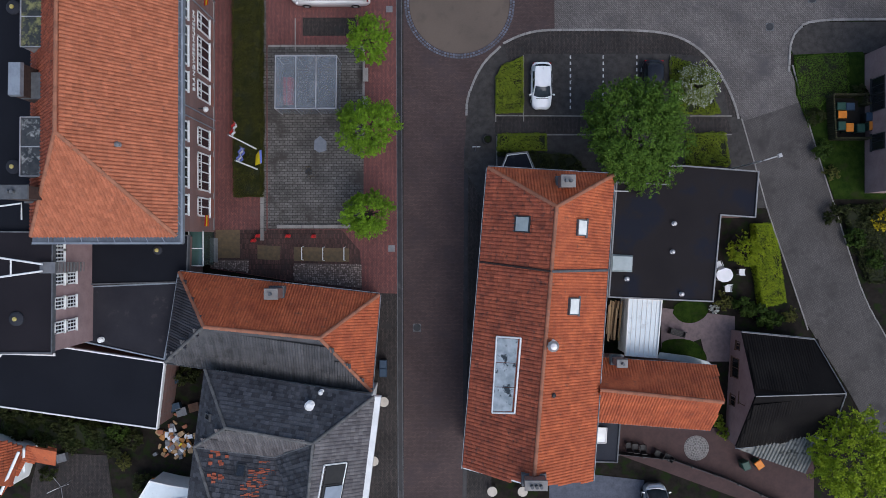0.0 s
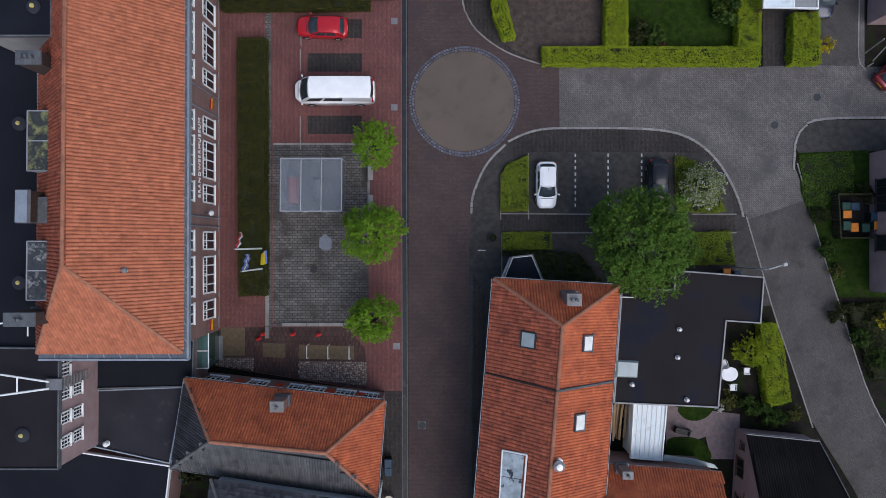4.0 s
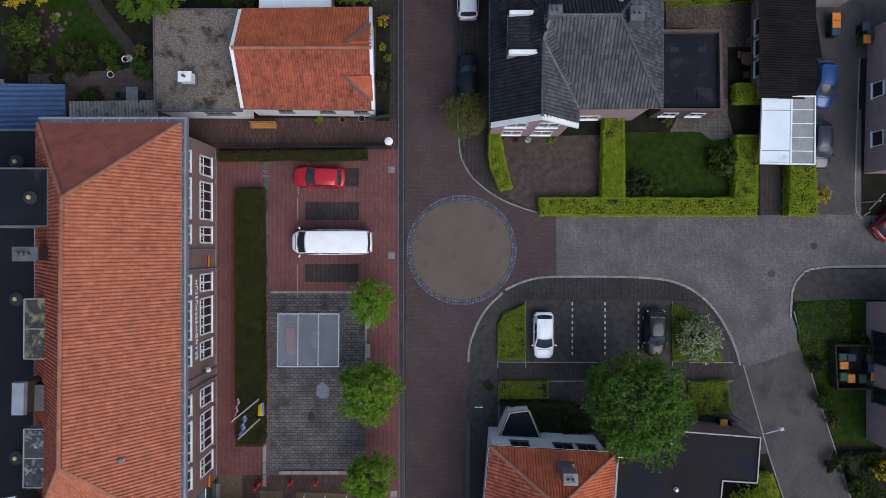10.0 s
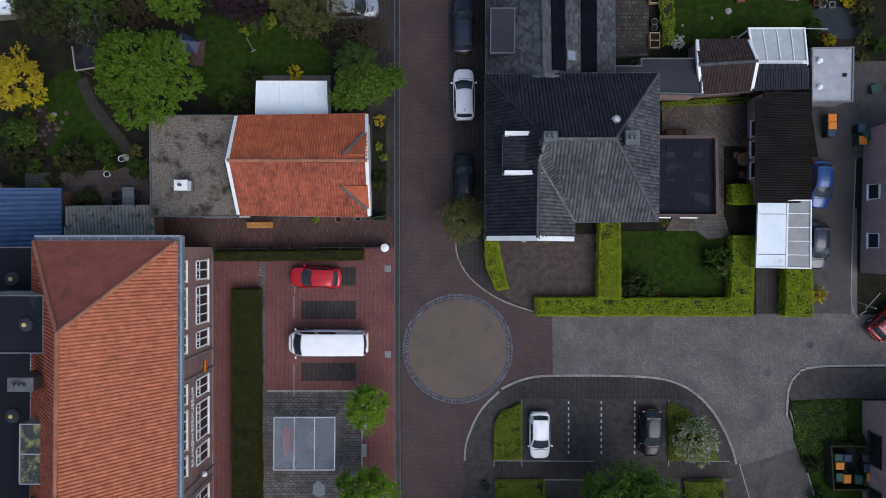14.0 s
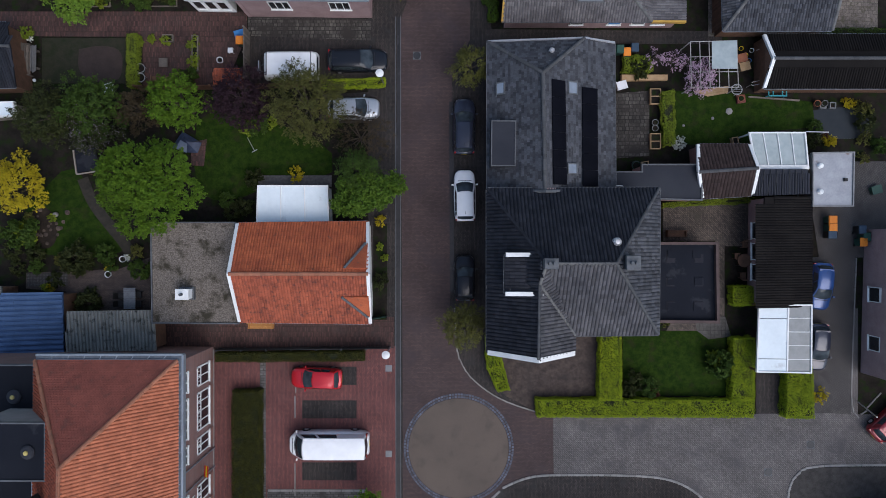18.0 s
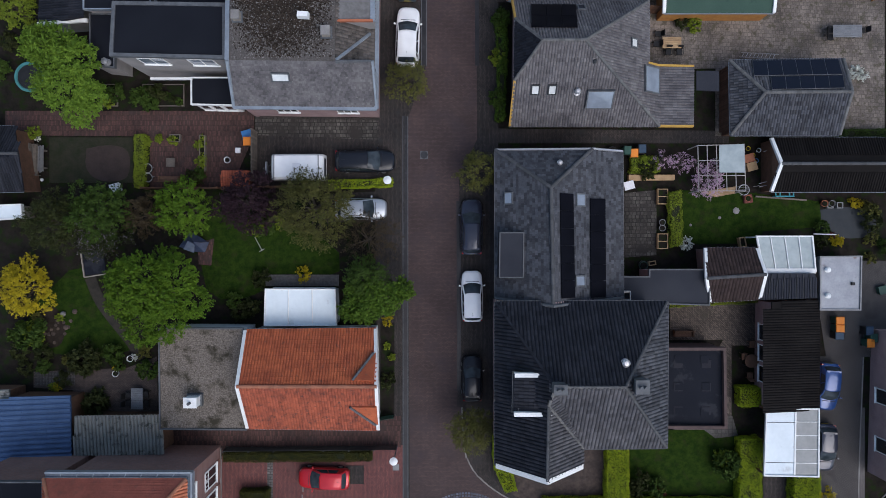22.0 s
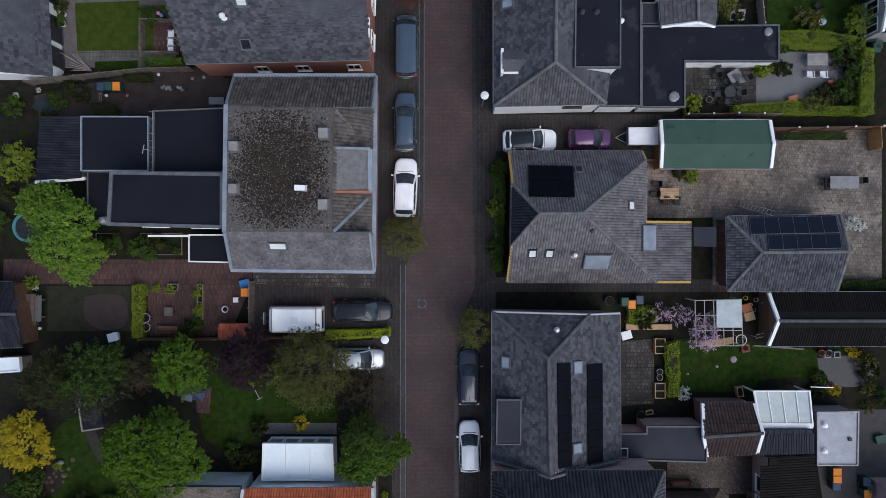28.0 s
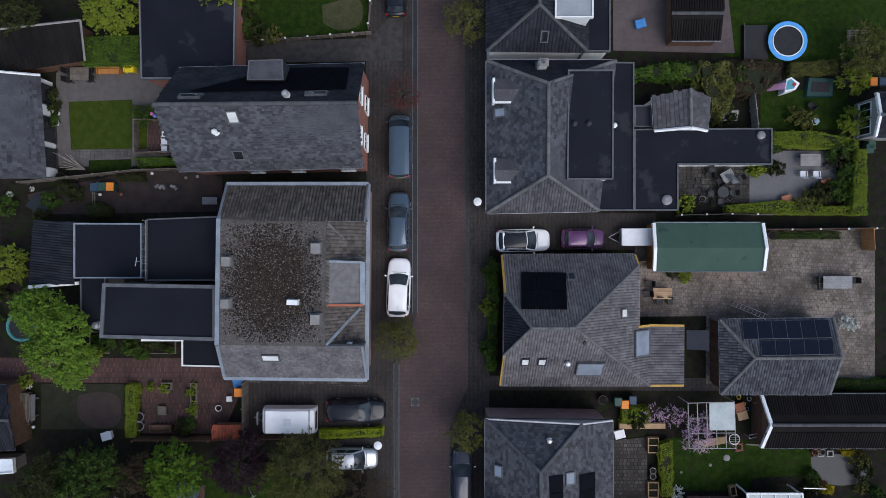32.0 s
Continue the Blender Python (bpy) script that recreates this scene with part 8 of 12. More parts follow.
# white mast and stair on the hall
mast = thing("roof_mast", "white lattice mast and steel stair on the roof", "mast", (-28.67, -1.7))
part("rail", Shape().tube([(-30.44, -0.89, 9.5), (-27.19, -1.38, 9.5)], 0.07, 6), WHITE, mast)
part("rail", Shape().tube([(-30.45, -2.3, 9.5), (-27.2, -1.84, 9.5)], 0.07, 6), WHITE, mast)
part("crossbar", Shape().tube([(-29.33, -1.08, 9.5), (-29.34, -2.22, 9.5)], 0.06, 6), WHITE, mast)
part("platform", Shape().prism([(-27.57, -2.01), (-26.49, -2.01), (-26.49, -1.24), (-27.56, -1.24)], 9.0, 9.2), GREY_METAL, mast)
for i in range(9):
    k = i / 8
    part("step", Shape().prism([lerp((-26.58, -2.02), (-27, -2.04), k), lerp((-26.43, -2.02), (-26.84, -2.04), k), lerp((-26.42, -1.24), (-26.83, -1.36), k), lerp((-26.58, -1.24), (-27, -1.36), k)], 8.8 - 4.0 * k, 8.85 - 4.0 * k), GREY_METAL, mast)
HX = -26.74 - 0.12
for yy, low in ((-0.01, 7.55), (-0.83, 7.55), (-2.45, 6.0), (-4.13, 6.0), (-5.81, 6.0)):
    for z in ([7.55, 6.0] if low < 7 else [7.55]):
        window(hall, (HX, yy - 0.43), (HX, yy + 0.43), z, z + 1.2, 3, WHITE, GLASS, 0.07, 3, 0.1)
vent(wing_2, *(-26.26, -7.33), 3.4, 0.14, 0.4, WHITE)
# inn
chimney(inn, *(-12.28, -3.55), 5.2, 7.4, 0.9, 0.7, BRICK_BROWN, 1)
i1, i2 = Vector((-19.82, -2.12)), Vector((-4.91, -3.81))
idir = (i2 - i1).normalized()
inw = Vector((-idir.y, idir.x)) * -0.35
for k in (0.1, 0.32, 0.53, 0.62, 0.78, 0.9):
    c = i1 + (i2 - i1) * k + inw
    window(inn, c + idir * 0.75, c - idir * 0.75, 1.2, 3.2, 4, WHITE, GLASS, 0.06, 3)
for k in (0.22, 0.43, 0.7, 0.86):
    c = i1 + (i2 - i1) * k + inw
    part("shutter", Shape().prism([tuple(c + idir * 0.3), tuple(c - idir * 0.3), tuple(c - idir * 0.3 - inw * 0.2), tuple(c + idir * 0.3 - inw * 0.2)], 1.4, 2.6), RED_BANNER, inn)
porch = thing("glass_porch", "small green glazed entrance porch", "porch", (-19.76, -0.37))
px, py = (-19.31, -0.36)
for a, b in (((px - 0.5, py - 1.3), (px - 0.5, py + 1.3)), ((px + 0.5, py - 1.3), (px + 0.5, py + 1.3)), ((px - 0.5, py - 1.3), (px + 0.5, py - 1.3)), ((px - 0.5, py + 1.3), (px + 0.5, py + 1.3))):
    part("glass_wall", Shape().prism(strip([a, b], 0.05), 0, 2.5), glass_mat("green_tinted_glass", (0.03, 0.07, 0.06)), porch)
part("roof", Shape().prism([(px - 0.6, py - 1.4), (px + 0.6, py - 1.4), (px + 0.6, py + 1.4), (px - 0.6, py + 1.4)], 2.5, 2.6), glass_mat("green_roof_glass", (0.05, 0.1, 0.09)), porch)
part("frame", Shape().tube([(px + 0.55, py - 1.35, 2.64), (px + 0.55, py + 1.35, 2.64), (px - 0.55, py + 1.35, 2.64), (px - 0.55, py - 1.35, 2.64), (px + 0.55, py - 1.35, 2.64)], 0.05, 6), WHITE, porch)
part("crossbar", Shape().tube([(px + 0.55, py, 2.64), (px - 0.55, py, 2.64)], 0.04, 6), WHITE, porch)
mat_box = tagged(part("doormat", Shape().prism([(-19.39, 0.54), (-18.47, 0.45), (-18.47, -1.53), (-19.39, -1.3)], 0.0, 0.12), GREY_METAL), "grey metal grating at the museum entrance", "grating")
# corner house
rl = [c3, c2, a2, a3]
OW = [(-8.81, -18), (-7.47, -18.22), (-6.94, -15.48), (-8.33, -15.29)]
# black plates on the slope: darkness inside the opening put into colour
panel(corner, rl, OW, 0.1, 0.24, BLACK, (1, 2), "open_skylight")
for a, b in zip(OW, OW[1:] + OW[:1]):
    part("skylight_frame", Shape().tube([(*a, on_plane(rl, *a) + 0.28), (*b, on_plane(rl, *b) + 0.28)], 0.06, 4), WHITE, corner)
OS = [lerp(OW[0], OW[1], 0.12), lerp(OW[0], OW[1], 0.9), lerp(lerp(OW[0], OW[3], 0.45), lerp(OW[1], OW[2], 0.45), 0.9), lerp(lerp(OW[0], OW[3], 0.45), lerp(OW[1], OW[2], 0.45), 0.12)]
panel(corner, rl, OS, 0.27, 0.31, SKYGLASS, (1, 1), "open_sash")
roof_window(corner, [c1, v0, a1], (-16.69, -12.25), 0.5, 0.7, GLASS, LEAD)
vent(corner, *(-9.56, -11.44), on_plane([c2, c1, a1], *(-9.56, -11.44)), 0.22, 0.5, WHITE)
vent(corner, *(-8.89, -10.65), on_plane([c2, c1, a1], *(-8.89, -10.65)), 0.12, 0.6, WHITE)
rr = random.Random(5)
for cx_, cy_, n in ((455, 852, 34), (470, 830, 12), (378, 815, 12), (440, 870, 16), (380, 845, 8)):
    for _ in range(n):
        p = (cx_ + rr.uniform(-16, 16), cy_ + rr.uniform(-14, 14))
        gx, gy = -13.23 + (p[0] - 455) * 0.039, -16.73 - (p[1] - 852) * 0.039
        zz = on_plane(ORP, gx, gy)
        part("red_tile", Shape().slab([(gx - 0.14, gy - 0.15, zz + 0.09), (gx + 0.14, gy - 0.15, zz + 0.09), (gx + 0.14, gy + 0.15, zz + 0.09), (gx - 0.14, gy + 0.15, zz + 0.09)], 0.03), ORANGE_OLD, corner)
roof_window(corner, ORP, (-14.56, -16.19), 0.7, 0.9, GLASS, DARK_METAL)
# long house
CLOUDY = mat("cloudy_white_glass", (0.52, 0.56, 0.57), (0.3, 0.34, 0.35), 0.6, 0.25, 0.0, 8, spec=0.5, stain=((0.045, 0.055, 0.06), 0.8, 0.56, 0.06))
# milky pane: the bright sky reflection is put into its colour
roof_window(long_house, LW, (5.39, 1.34), 1.15, 1.2, CANOPY_GLASS, DARK_METAL)
roof_window(long_house, LE, (9.36, 1.11), 1.15, 1.0, WHITEGLASS, LEAD)
roof_window(long_house, LE, (8.79, -4.29), 1.2, 1.05, WHITEGLASS, LEAD)
panel(long_house, LW, [(3.38, -11.7), (4.67, -11.47), (5.1, -6.51), (3.66, -6.56)], 0.1, 0.16, CLOUDY, (1, 3), "rooflight_pane")
for a, b in (((3.3, -11.78), (4.75, -11.55)), ((4.75, -11.55), (5.17, -6.43)), ((5.17, -6.43), (3.62, -6.48)), ((3.62, -6.48), (3.3, -11.78))):
    part("rooflight_frame", Shape().tube([(*a, on_plane(LW, *a) + 0.16), (*b, on_plane(LW, *b) + 0.16)], 0.07, 6), WHITE, long_house)
chimney(long_house, *(8.26, 4.21), 7.6, 9.8, 0.9, 0.75, BRICK_BROWN, 2)
chimney(long_house, *(5.97, -15.8), 9.6, 11.0, 1.4, 0.6, BRICK_BROWN, 3)
vent(long_house, *(7.16, -6.77), 9.8, 0.25, 0.9, ALU)
vent(long_house, *(7.33, -10.21), on_plane(LE, *(7.33, -10.21)), 0.1, 0.3, DARK_METAL)
part("lead_seam", Shape().tube([Vector(mid_e) + Vector((0, 0, 0.1)), Vector(mid_r) + Vector((0, 0, 0.14))], 0.1, 6), LEAD, long_house)
part("lead_seam", Shape().tube([Vector(lerp(E4[0], E4[3], 0.688)) + Vector((0, 0, 0.1)), Vector(mid_r) + Vector((0, 0, 0.14))], 0.08, 6), BROWN_TILE, long_house)
bay = thing("bay_window", "white bay window with dark glass roof", "bay window", (5.75, 5.88))
BP = [(4.01, 5.01), (4.8, 6.94), (6.38, 7.12), (7.34, 4.84)]
walls(bay, inset(BP, 0.05), 2.6, WHITE)
part("roof", Shape().prism(inset(BP, 0.12), 2.6, 2.72, 0.05), BITUMEN, bay)
for a, b in zip(BP, BP[1:] + BP[:1]):
    part("edge", Shape().tube([(*a, 2.68), (*b, 2.68)], 0.045, 6), GREY_METAL, bay)
for k0, k1 in ((0.16, 0.33), (0.55, 0.72), (0.76, 0.93)):
    nn = inset(lh, 0.3)
    a, b = lerp(nn[3], nn[2], k1), lerp(nn[3], nn[2], k0)
    window(long_house, a, b, 3.9, 5.6, 2, LEAD, GLASS, 0.05)
# low extension
part("roof_dome", Shape().prism([(12.41, -2.09), (14.1, -2.13), (14.18, -0.86), (12.49, -0.77)], 4.1, 4.4, 0.12), CANOPY_GLASS, extension_1)
for q in ((17.1, -0.6), (17.22, 1.52), (13.68, -2.64), (17.79, -3.78), (15.14, 5.16)):
    vent(extension_1, *q, 4.1, 0.11, 0.35, ALU)
part("pipe", Shape().tube([(12.73, 3.97, 4.3), (13.75, 3.93, 4.3)], 0.05, 6), ALU, extension_1)
rooflight(shed_1, [(11.66, -15.28), (12.35, -15.28), (12.43, -14.11), (11.74, -14.11)], 3.0, 0.3, 1, WHITEGLASS)
chimney(barn_1, *(12.62, -8.52), 5.0, 7.0, 0.7, 0.5, BRICK_BROWN, 1)
for k in range(1, 7):
    a, b = lerp((13.94, -8.67), (16.43, -8.85), k / 7), lerp((14.2, -4.16), (16.82, -4.34), k / 7)
    part("sheet_seam", Shape().tube([(*a, 2.72), (*b, 2.72)], 0.025, 5), WHITE, porch_1)
part("side_strip", Shape().slab([(16.47, -8.86, 2.6), (20.84, -9.54, 2.5), (20.49, -9.17, 2.6), (18.93, -8.71, 2.7), (16.65, -8.41, 2.7)], 0.05), CANOPY_GLASS, porch_1, "pale blue sheet strip")
# black barn gable openings
bb = [Vector((23.16, -7.41)), Vector((22.75, -15.58))]
for k, h0, h1, w in ((0.08, 1.2, 1.9, 0.7), (0.3, 0.6, 1.9, 1.6), (0.56, 2.3, 3.4, 0.9), (0.62, 0.7, 1.6, 0.9)):
    c = bb[0] + (bb[1] - bb[0]) * k
    window(black_barn, (c.x + 0.18, c.y + w / 2), (c.x + 0.1, c.y - w / 2), h0, h1, 2, WOOD_BROWN, GLASS, 0.1)
# east villas' west walls
vx = 33.89 + 0.12
for y in (12.44, 11.12, 8.03):
    window(east_house_1, (vx, y + 0.65), (vx, y - 0.65), 1.0, 2.6, 2, DARK_METAL, GLASS, 0.06)
    window(east_house_1, (vx, y + 0.65), (vx, y - 0.65), 3.9, 5.4, 2, DARK_METAL, GLASS, 0.06)
px0 = 33.76 + 0.12
for y in (32.13, 28.28):
    window(pink_house, (px0 + 0.2, y + 0.6), (px0 + 0.2, y - 0.6), 1.0, 2.4, 1, WHITE, GLASS, 0.3)
# white house
chimney(gravel_annex, *(-19.43, 32.38), 3.7, 4.9, 0.9, 0.7, WHITE, 1, WHITE)
ws = inset(WH, 0.2)
for k in (0.28, 0.62, 0.9):
    a, b = lerp(ws[0], ws[1], k - 0.06), lerp(ws[0], ws[1], k + 0.06)
    window(white_house, a, b, 1.6, 3.0, 2, GREY_METAL, GLASS, 0.05)
ga = inset([(-22.19, 30.07), (-15.54, 30.03), (-15.82, 37.79), (-22.26, 37.79)], 0.12)
window(gravel_annex, lerp(ga[0], ga[1], 0.52), lerp(ga[0], ga[1], 0.85), 1.9, 2.8, 3, GREY_METAL, GLASS, 0.05)
for y0, y1, sgn in (((-7.14, 34.42), (-5.96, 36.2), 1), ((-7.48, 32.23), (-5.88, 30.62), -1)):
    sl_ = wh["n"] if sgn > 0 else wh["s"]
    za, zb = on_plane(sl_, *y0) + 0.1, on_plane(sl_, *y1) + 0.25
    d = part("small_gable", Shape().slab([(*y0, za + 0.1), (y1[0] + 0.35, y0[1], za + 0.25), (y1[0] + 0.35, y1[1], zb)], 0.2), ORANGE_BRIGHT, white_house)
    part("valley", Shape().tube([(*y0, za + 0.14), (y1[0] + 0.2, y1[1], zb + 0.06)], 0.1, 6), LEAD, d)
for k in range(1, 3):
    a, b = lerp((-14.62, 37.78), (-8.94, 37.78), k / 3), lerp((-14.53, 40.69), (-9.03, 40.68), k / 3)
    part("rafter", Shape().tube([(*a, 2.33), (*b, 2.33)], 0.05, 6), WHITE, conservatory)
cw = inset([(-14.62, 37.78), (-8.94, 37.78), (-9.03, 40.68), (-14.53, 40.69)], 0.12)
for k in range(4):
    window(conservatory, lerp(cw[2], cw[3], 0.04 + k * 0.24), lerp(cw[2], cw[3], 0.25 + k * 0.24), 0.7, 2.0, 1, WHITE, SKYGLASS, 0.05)
# villa
VS = [VP[1], VP[2]]
for z0, z1 in ((0.9, 2.6), (4.4, 6.2)):
    for k in (0.3, 0.72):
        window(villa, lerp(VS[0], VS[1], k - 0.14), lerp(VS[0], VS[1], k + 0.14), z0, z1, 2, WHITE, SKYGLASS, 0.06)
window(villa, lerp(VP[3], VP[4], 0.2), lerp(VP[3], VP[4], 0.5), 0.9, 2.3, 2, WHITE, SKYGLASS, 0.06)
for a, b in ((g0, g1), (g1, g2)):
    a, b = Vector(a), Vector(b)
    part("verge_board", Shape().add([a + Vector((0, y, z)) for y, z in ((-0.2, -0.2), (0.14, -0.2), (0.14, 0.16), (-0.2, 0.16))] + [b + Vector((0, y, z)) for y, z in ((-0.2, -0.2), (0.14, -0.2), (0.14, 0.16), (-0.2, 0.16))], [(0, 1, 2, 3), (7, 6, 5, 4), (0, 4, 5, 1), (1, 5, 6, 2), (2, 6, 7, 3), (3, 7, 4, 0)]), WHITE, villa, "white verge board")
DO = [(4.1, 32.78), (6.62, 32.78), (6.62, 35.4), (4.14, 35.4)]
dormer = part("dormer", Shape().prism(DO, 7.2, 9.5), PLASTER_GREY, villa)
part("dormer_roof", Shape().slab([(*DO[0], 9.45), (*DO[1], 9.8), (*DO[2], 9.8), (*DO[3], 9.45)], 0.15), DARK_TILE, dormer)
part("dormer_tiles", tiles([(*lerp(DO[3], DO[0], 0.08), 9.46), (*lerp(DO[3], DO[0], 0.92), 9.46), (*lerp(DO[2], DO[1], 0.92), 9.81), (*lerp(DO[2], DO[1], 0.08), 9.81)], 0.235, 0.34, 0.045, 0.03), DARK_TILE, dormer)["kind"] = "stuff"
for a, b in ((DO[0], DO[1]), (DO[3], DO[2])):
    part("dormer_edge", Shape().prism(strip([a, b], 0.28), 9.4, 9.95), WHITE, dormer)
part("dormer_gutter", gutter([(*DO[3], 9.4), (*DO[0], 9.4)], 0.12), LEAD, dormer)
chimney(villa, *(6.86, 34.86), 10.2, 11.9, 0.8, 0.6, LEAD, 2, LEAD)
chimney(villa, *(12.27, 34.89), 8.4, 11.2, 0.85, 0.85, LEAD, 2, LEAD)
vent(villa, *(11.47, 36.26), on_plane([e2, e1, r1], *(11.47, 36.26)), 0.18, 0.5, ALU)
for a, b in ((e2, e1), (e3, e2), (e4, e3), (e1, g0)):
    part("gutter", gutter([Vector(a), Vector(b)]), LEAD, villa)
for q in ((17.39, 35.33), (19.33, 35.33), (17.4, 33.25), (19.47, 33.25), (17.4, 31.31), (19.39, 31.31)):
    part("roof_slab", Shape().box(q[0] - 0.3, q[1] - 0.3, 3.1, q[0] + 0.3, q[1] + 0.3, 3.15), BITUMEN, villa_ext)
ve = inset([(16.21, 30.1), (20.98, 30.06), (20.86, 36.28), (16.19, 36.27)], 0.12)
for k in (0.25, 0.72):
    window(villa_ext, lerp(ve[0], ve[1], k - 0.14), lerp(ve[0], ve[1], k + 0.14), 0.9, 2.2, 2, WHITE, GLASS, 0.06)
# solar house
panel(solar_house, SE_, [(7.63, 40.3), (8.69, 40.32), (8.56, 47.73), (7.5, 47.77)], 0.15, 0.2, PV, (1, 6))
panel(solar_house, SE_, [(9.93, 40.26), (11.19, 40.29), (11.14, 47.47), (9.88, 47.46)], 0.15, 0.2, PV, (1, 6))
roof_window(solar_house, SE_, (9.17, 47.32), 0.95, 0.85, SKYGLASS, LEAD)
roof_window(solar_house, SE_, (9.14, 41.51), 0.8, 0.85, SKYGLASS, LEAD)
roof_window(solar_house, SW_, (4.21, 47.51), 0.9, 0.75, SKYGLASS, LEAD)
SD = [(3.36, 41.72), (5.15, 41.72), (5.19, 45.01), (3.4, 45.01)]
dormer = part("dormer", Shape().prism(SD, 4.7, 6.1), GREY_FELT, solar_house)
flat_roof(solar_house, SD, 6.2, GREY_FELT, LEAD, 0.06, 0.08, 0.12)
vent(solar_house, *(7.73, 50.01), on_plane([nx, s4, q2], *(7.73, 50.01)), 0.13, 0.4, ALU)
part("coping", Shape().tube([Vector(s4) + Vector((0, 0, 0.1)), Vector(nx) + Vector((0, 0, 0.1)), Vector(s3) + Vector((0, 0, 0.1))], 0.09, 6), ALU, solar_house)
part("coping", Shape().tube([Vector(s1) + Vector((0, 0, 0.15)), Vector(q1) + Vector((0, 0, 0.2)), Vector(s2) + Vector((0, 0, 0.15))], 0.12, 6), LEAD, solar_house)
for a, b in ((s4, s1), (s2, s3), (s3, s4)):
    part("gutter", gutter([Vector(a), Vector(b)]), GREY_METAL, solar_house)
rooflight(solar_ext, [(12.79, 39.87), (13.65, 39.87), (13.65, 40.56), (12.79, 40.56)], 3.0, 0.15, 1, GLASS)
for k in range(0, 5):
    a, b = lerp((24.21, 41.96), (28.34, 41.96), k / 4), lerp((23.67, 44.81), (28.06, 44.81), k / 4)
    part("rafter", Shape().tube([(*a, 2.25), (*b, 2.25)], 0.05, 6), WHITE, canopy)
part("beam", Shape().prism([(24.16, 41.86), (28.28, 41.86), (28.28, 42.26), (24.16, 42.26)], 2.2, 2.3), WHITE, canopy)
for k in range(1, 8):
    a, b = lerp((23.86, 39.84, 2.5), (28.31, 40.01, 2.5), k / 8), lerp((24.2, 41.88, 2.7), (28.02, 41.88, 2.7), k / 8)
    part("standing_seam", Shape().tube([Vector(a) + Vector((0, 0, 0.09)), Vector(b) + Vector((0, 0, 0.09))], 0.03, 5), DARK_METAL, metal_shed)
for q in ((29.09, 42.16), (29.1, 40.15)):
    vent(garage, *q, 2.4, 0.13, 0.3, WHITE)
part("outlet", Shape().box(31.04 - 0.12, 41.08 - 0.12, 2.4, 31.04 + 0.12, 41.08 + 0.12, 2.6), BLACK, garage)
lw = [(24.58, 31.41), (24.62, 39.63)]
for k in (0.3, 0.5, 0.7):
    a, b = lerp(lw[0], lw[1], k - 0.08), lerp(lw[0], lw[1], k + 0.08)
    window(long_shed, (b[0], b[1]), (a[0], a[1]), 0.8, 2.0, 1, WHITE, GLASS, 0.05)
CP = [(24.17, 26.17), (28.46, 26.09), (28.48, 31.44), (24.33, 31.44)]
for k, u0, u1, m in ((0.2, 0.02, 0.55, LEAD), (0.79, 0.02, 0.55, LEAD), (0.2, 0.57, 0.98, WHITE), (0.4, 0.57, 0.98, WHITE), (0.6, 0.57, 0.98, WHITE), (0.8, 0.57, 0.98, WHITE)):
    a, b = lerp(CP[0], CP[3], k), lerp(CP[1], CP[2], k)
    part("sheet_seam", Shape().tube([(*lerp(a, b, u0), 2.515), (*lerp(a, b, u1), 2.515)], 0.02 if m is LEAD else 0.035, 5), m, carport)
part("ridge_strip", Shape().prism(strip([lerp(CP[0], CP[1], 0.56), lerp(CP[3], CP[2], 0.56)], 0.12), 2.5, 2.56), WHITE, carport)
part("clear_sheet", Shape().prism([lerp(CP[0], CP[1], 0.58), lerp(CP[0], CP[1], 0.98), lerp(CP[3], CP[2], 0.98), lerp(CP[3], CP[2], 0.58)], 2.5, 2.515), mat("clear_corrugated_sheet", (0.27, 0.28, 0.275), (0.22, 0.23, 0.225), 0.6, 0.4, 0.05, 10), carport)
# bungalow
panel(bungalow, BN, [(5.62, 59.46), (8.9, 59.41), (9.27, 61.93), (5.91, 61.97)], 0.15, 0.2, PV, (3, 2))
for q, w, h, m in (((6.12, 55.59), 0.65, 0.85, WHITEGLASS), ((7.37, 55.59), 0.65, 0.85, WHITEGLASS)):
    roof_window(bungalow, BS, q, w, h, m, DARK_METAL)
roof_window(bungalow, BS, (10.98, 55.04), 2.0, 1.6, SKYGLASS, LEAD, 0.3)
roof_window(bungalow, BN, (9.64, 61.7), 0.6, 0.8, GREY_FELT, LEAD)
roof_window(bungalow, BE, (13.42, 59.05), 0.7, 0.7, WHITEGLASS, LEAD)
roof_window(bungalow, BE, (15.1, 56.64), 2.0, 1.75, SKYGLASS, LEAD, 0.24)
vent(bungalow, *(9.23, 55.38), on_plane(BS, *(9.23, 55.38)), 0.16, 0.6, ALU)
vent(bungalow, *(10.14, 57.14), on_plane(BS, *(10.14, 57.14)), 0.1, 0.3, DARK_METAL)
for a, b in ((b6, wn), (b1, ws_), (hd, hc), (hb, ha), ((16.0, 57.92, 2.6), b3), (hs, b2)):
    a, b = Vector(a), Vector(b)
    side = Vector((-(b - a).y, (b - a).x, 0)).normalized() * 0.08
    part("fascia_board", Shape().add([p + q + Vector((0, 0, z)) for z in (-0.2, 0.12) for p, q in ((a, -side), (b, -side), (b, side), (a, side))], [(3, 2, 1, 0), (4, 5, 6, 7), (0, 1, 5, 4), (1, 2, 6, 5), (2, 3, 7, 6), (3, 0, 4, 7)]), FASCIA, bungalow)
for a, b in ((b6, hd), (b1, hs), (hb, hc), (wn, ws_)):
    part("gutter", gutter([Vector(a), Vector(b)], 0.08), ALU if a != b1 else LEAD, bungalow)
bw_ = inset([b1[:2], b2[:2], b3[:2], b6[:2]], 0.35)
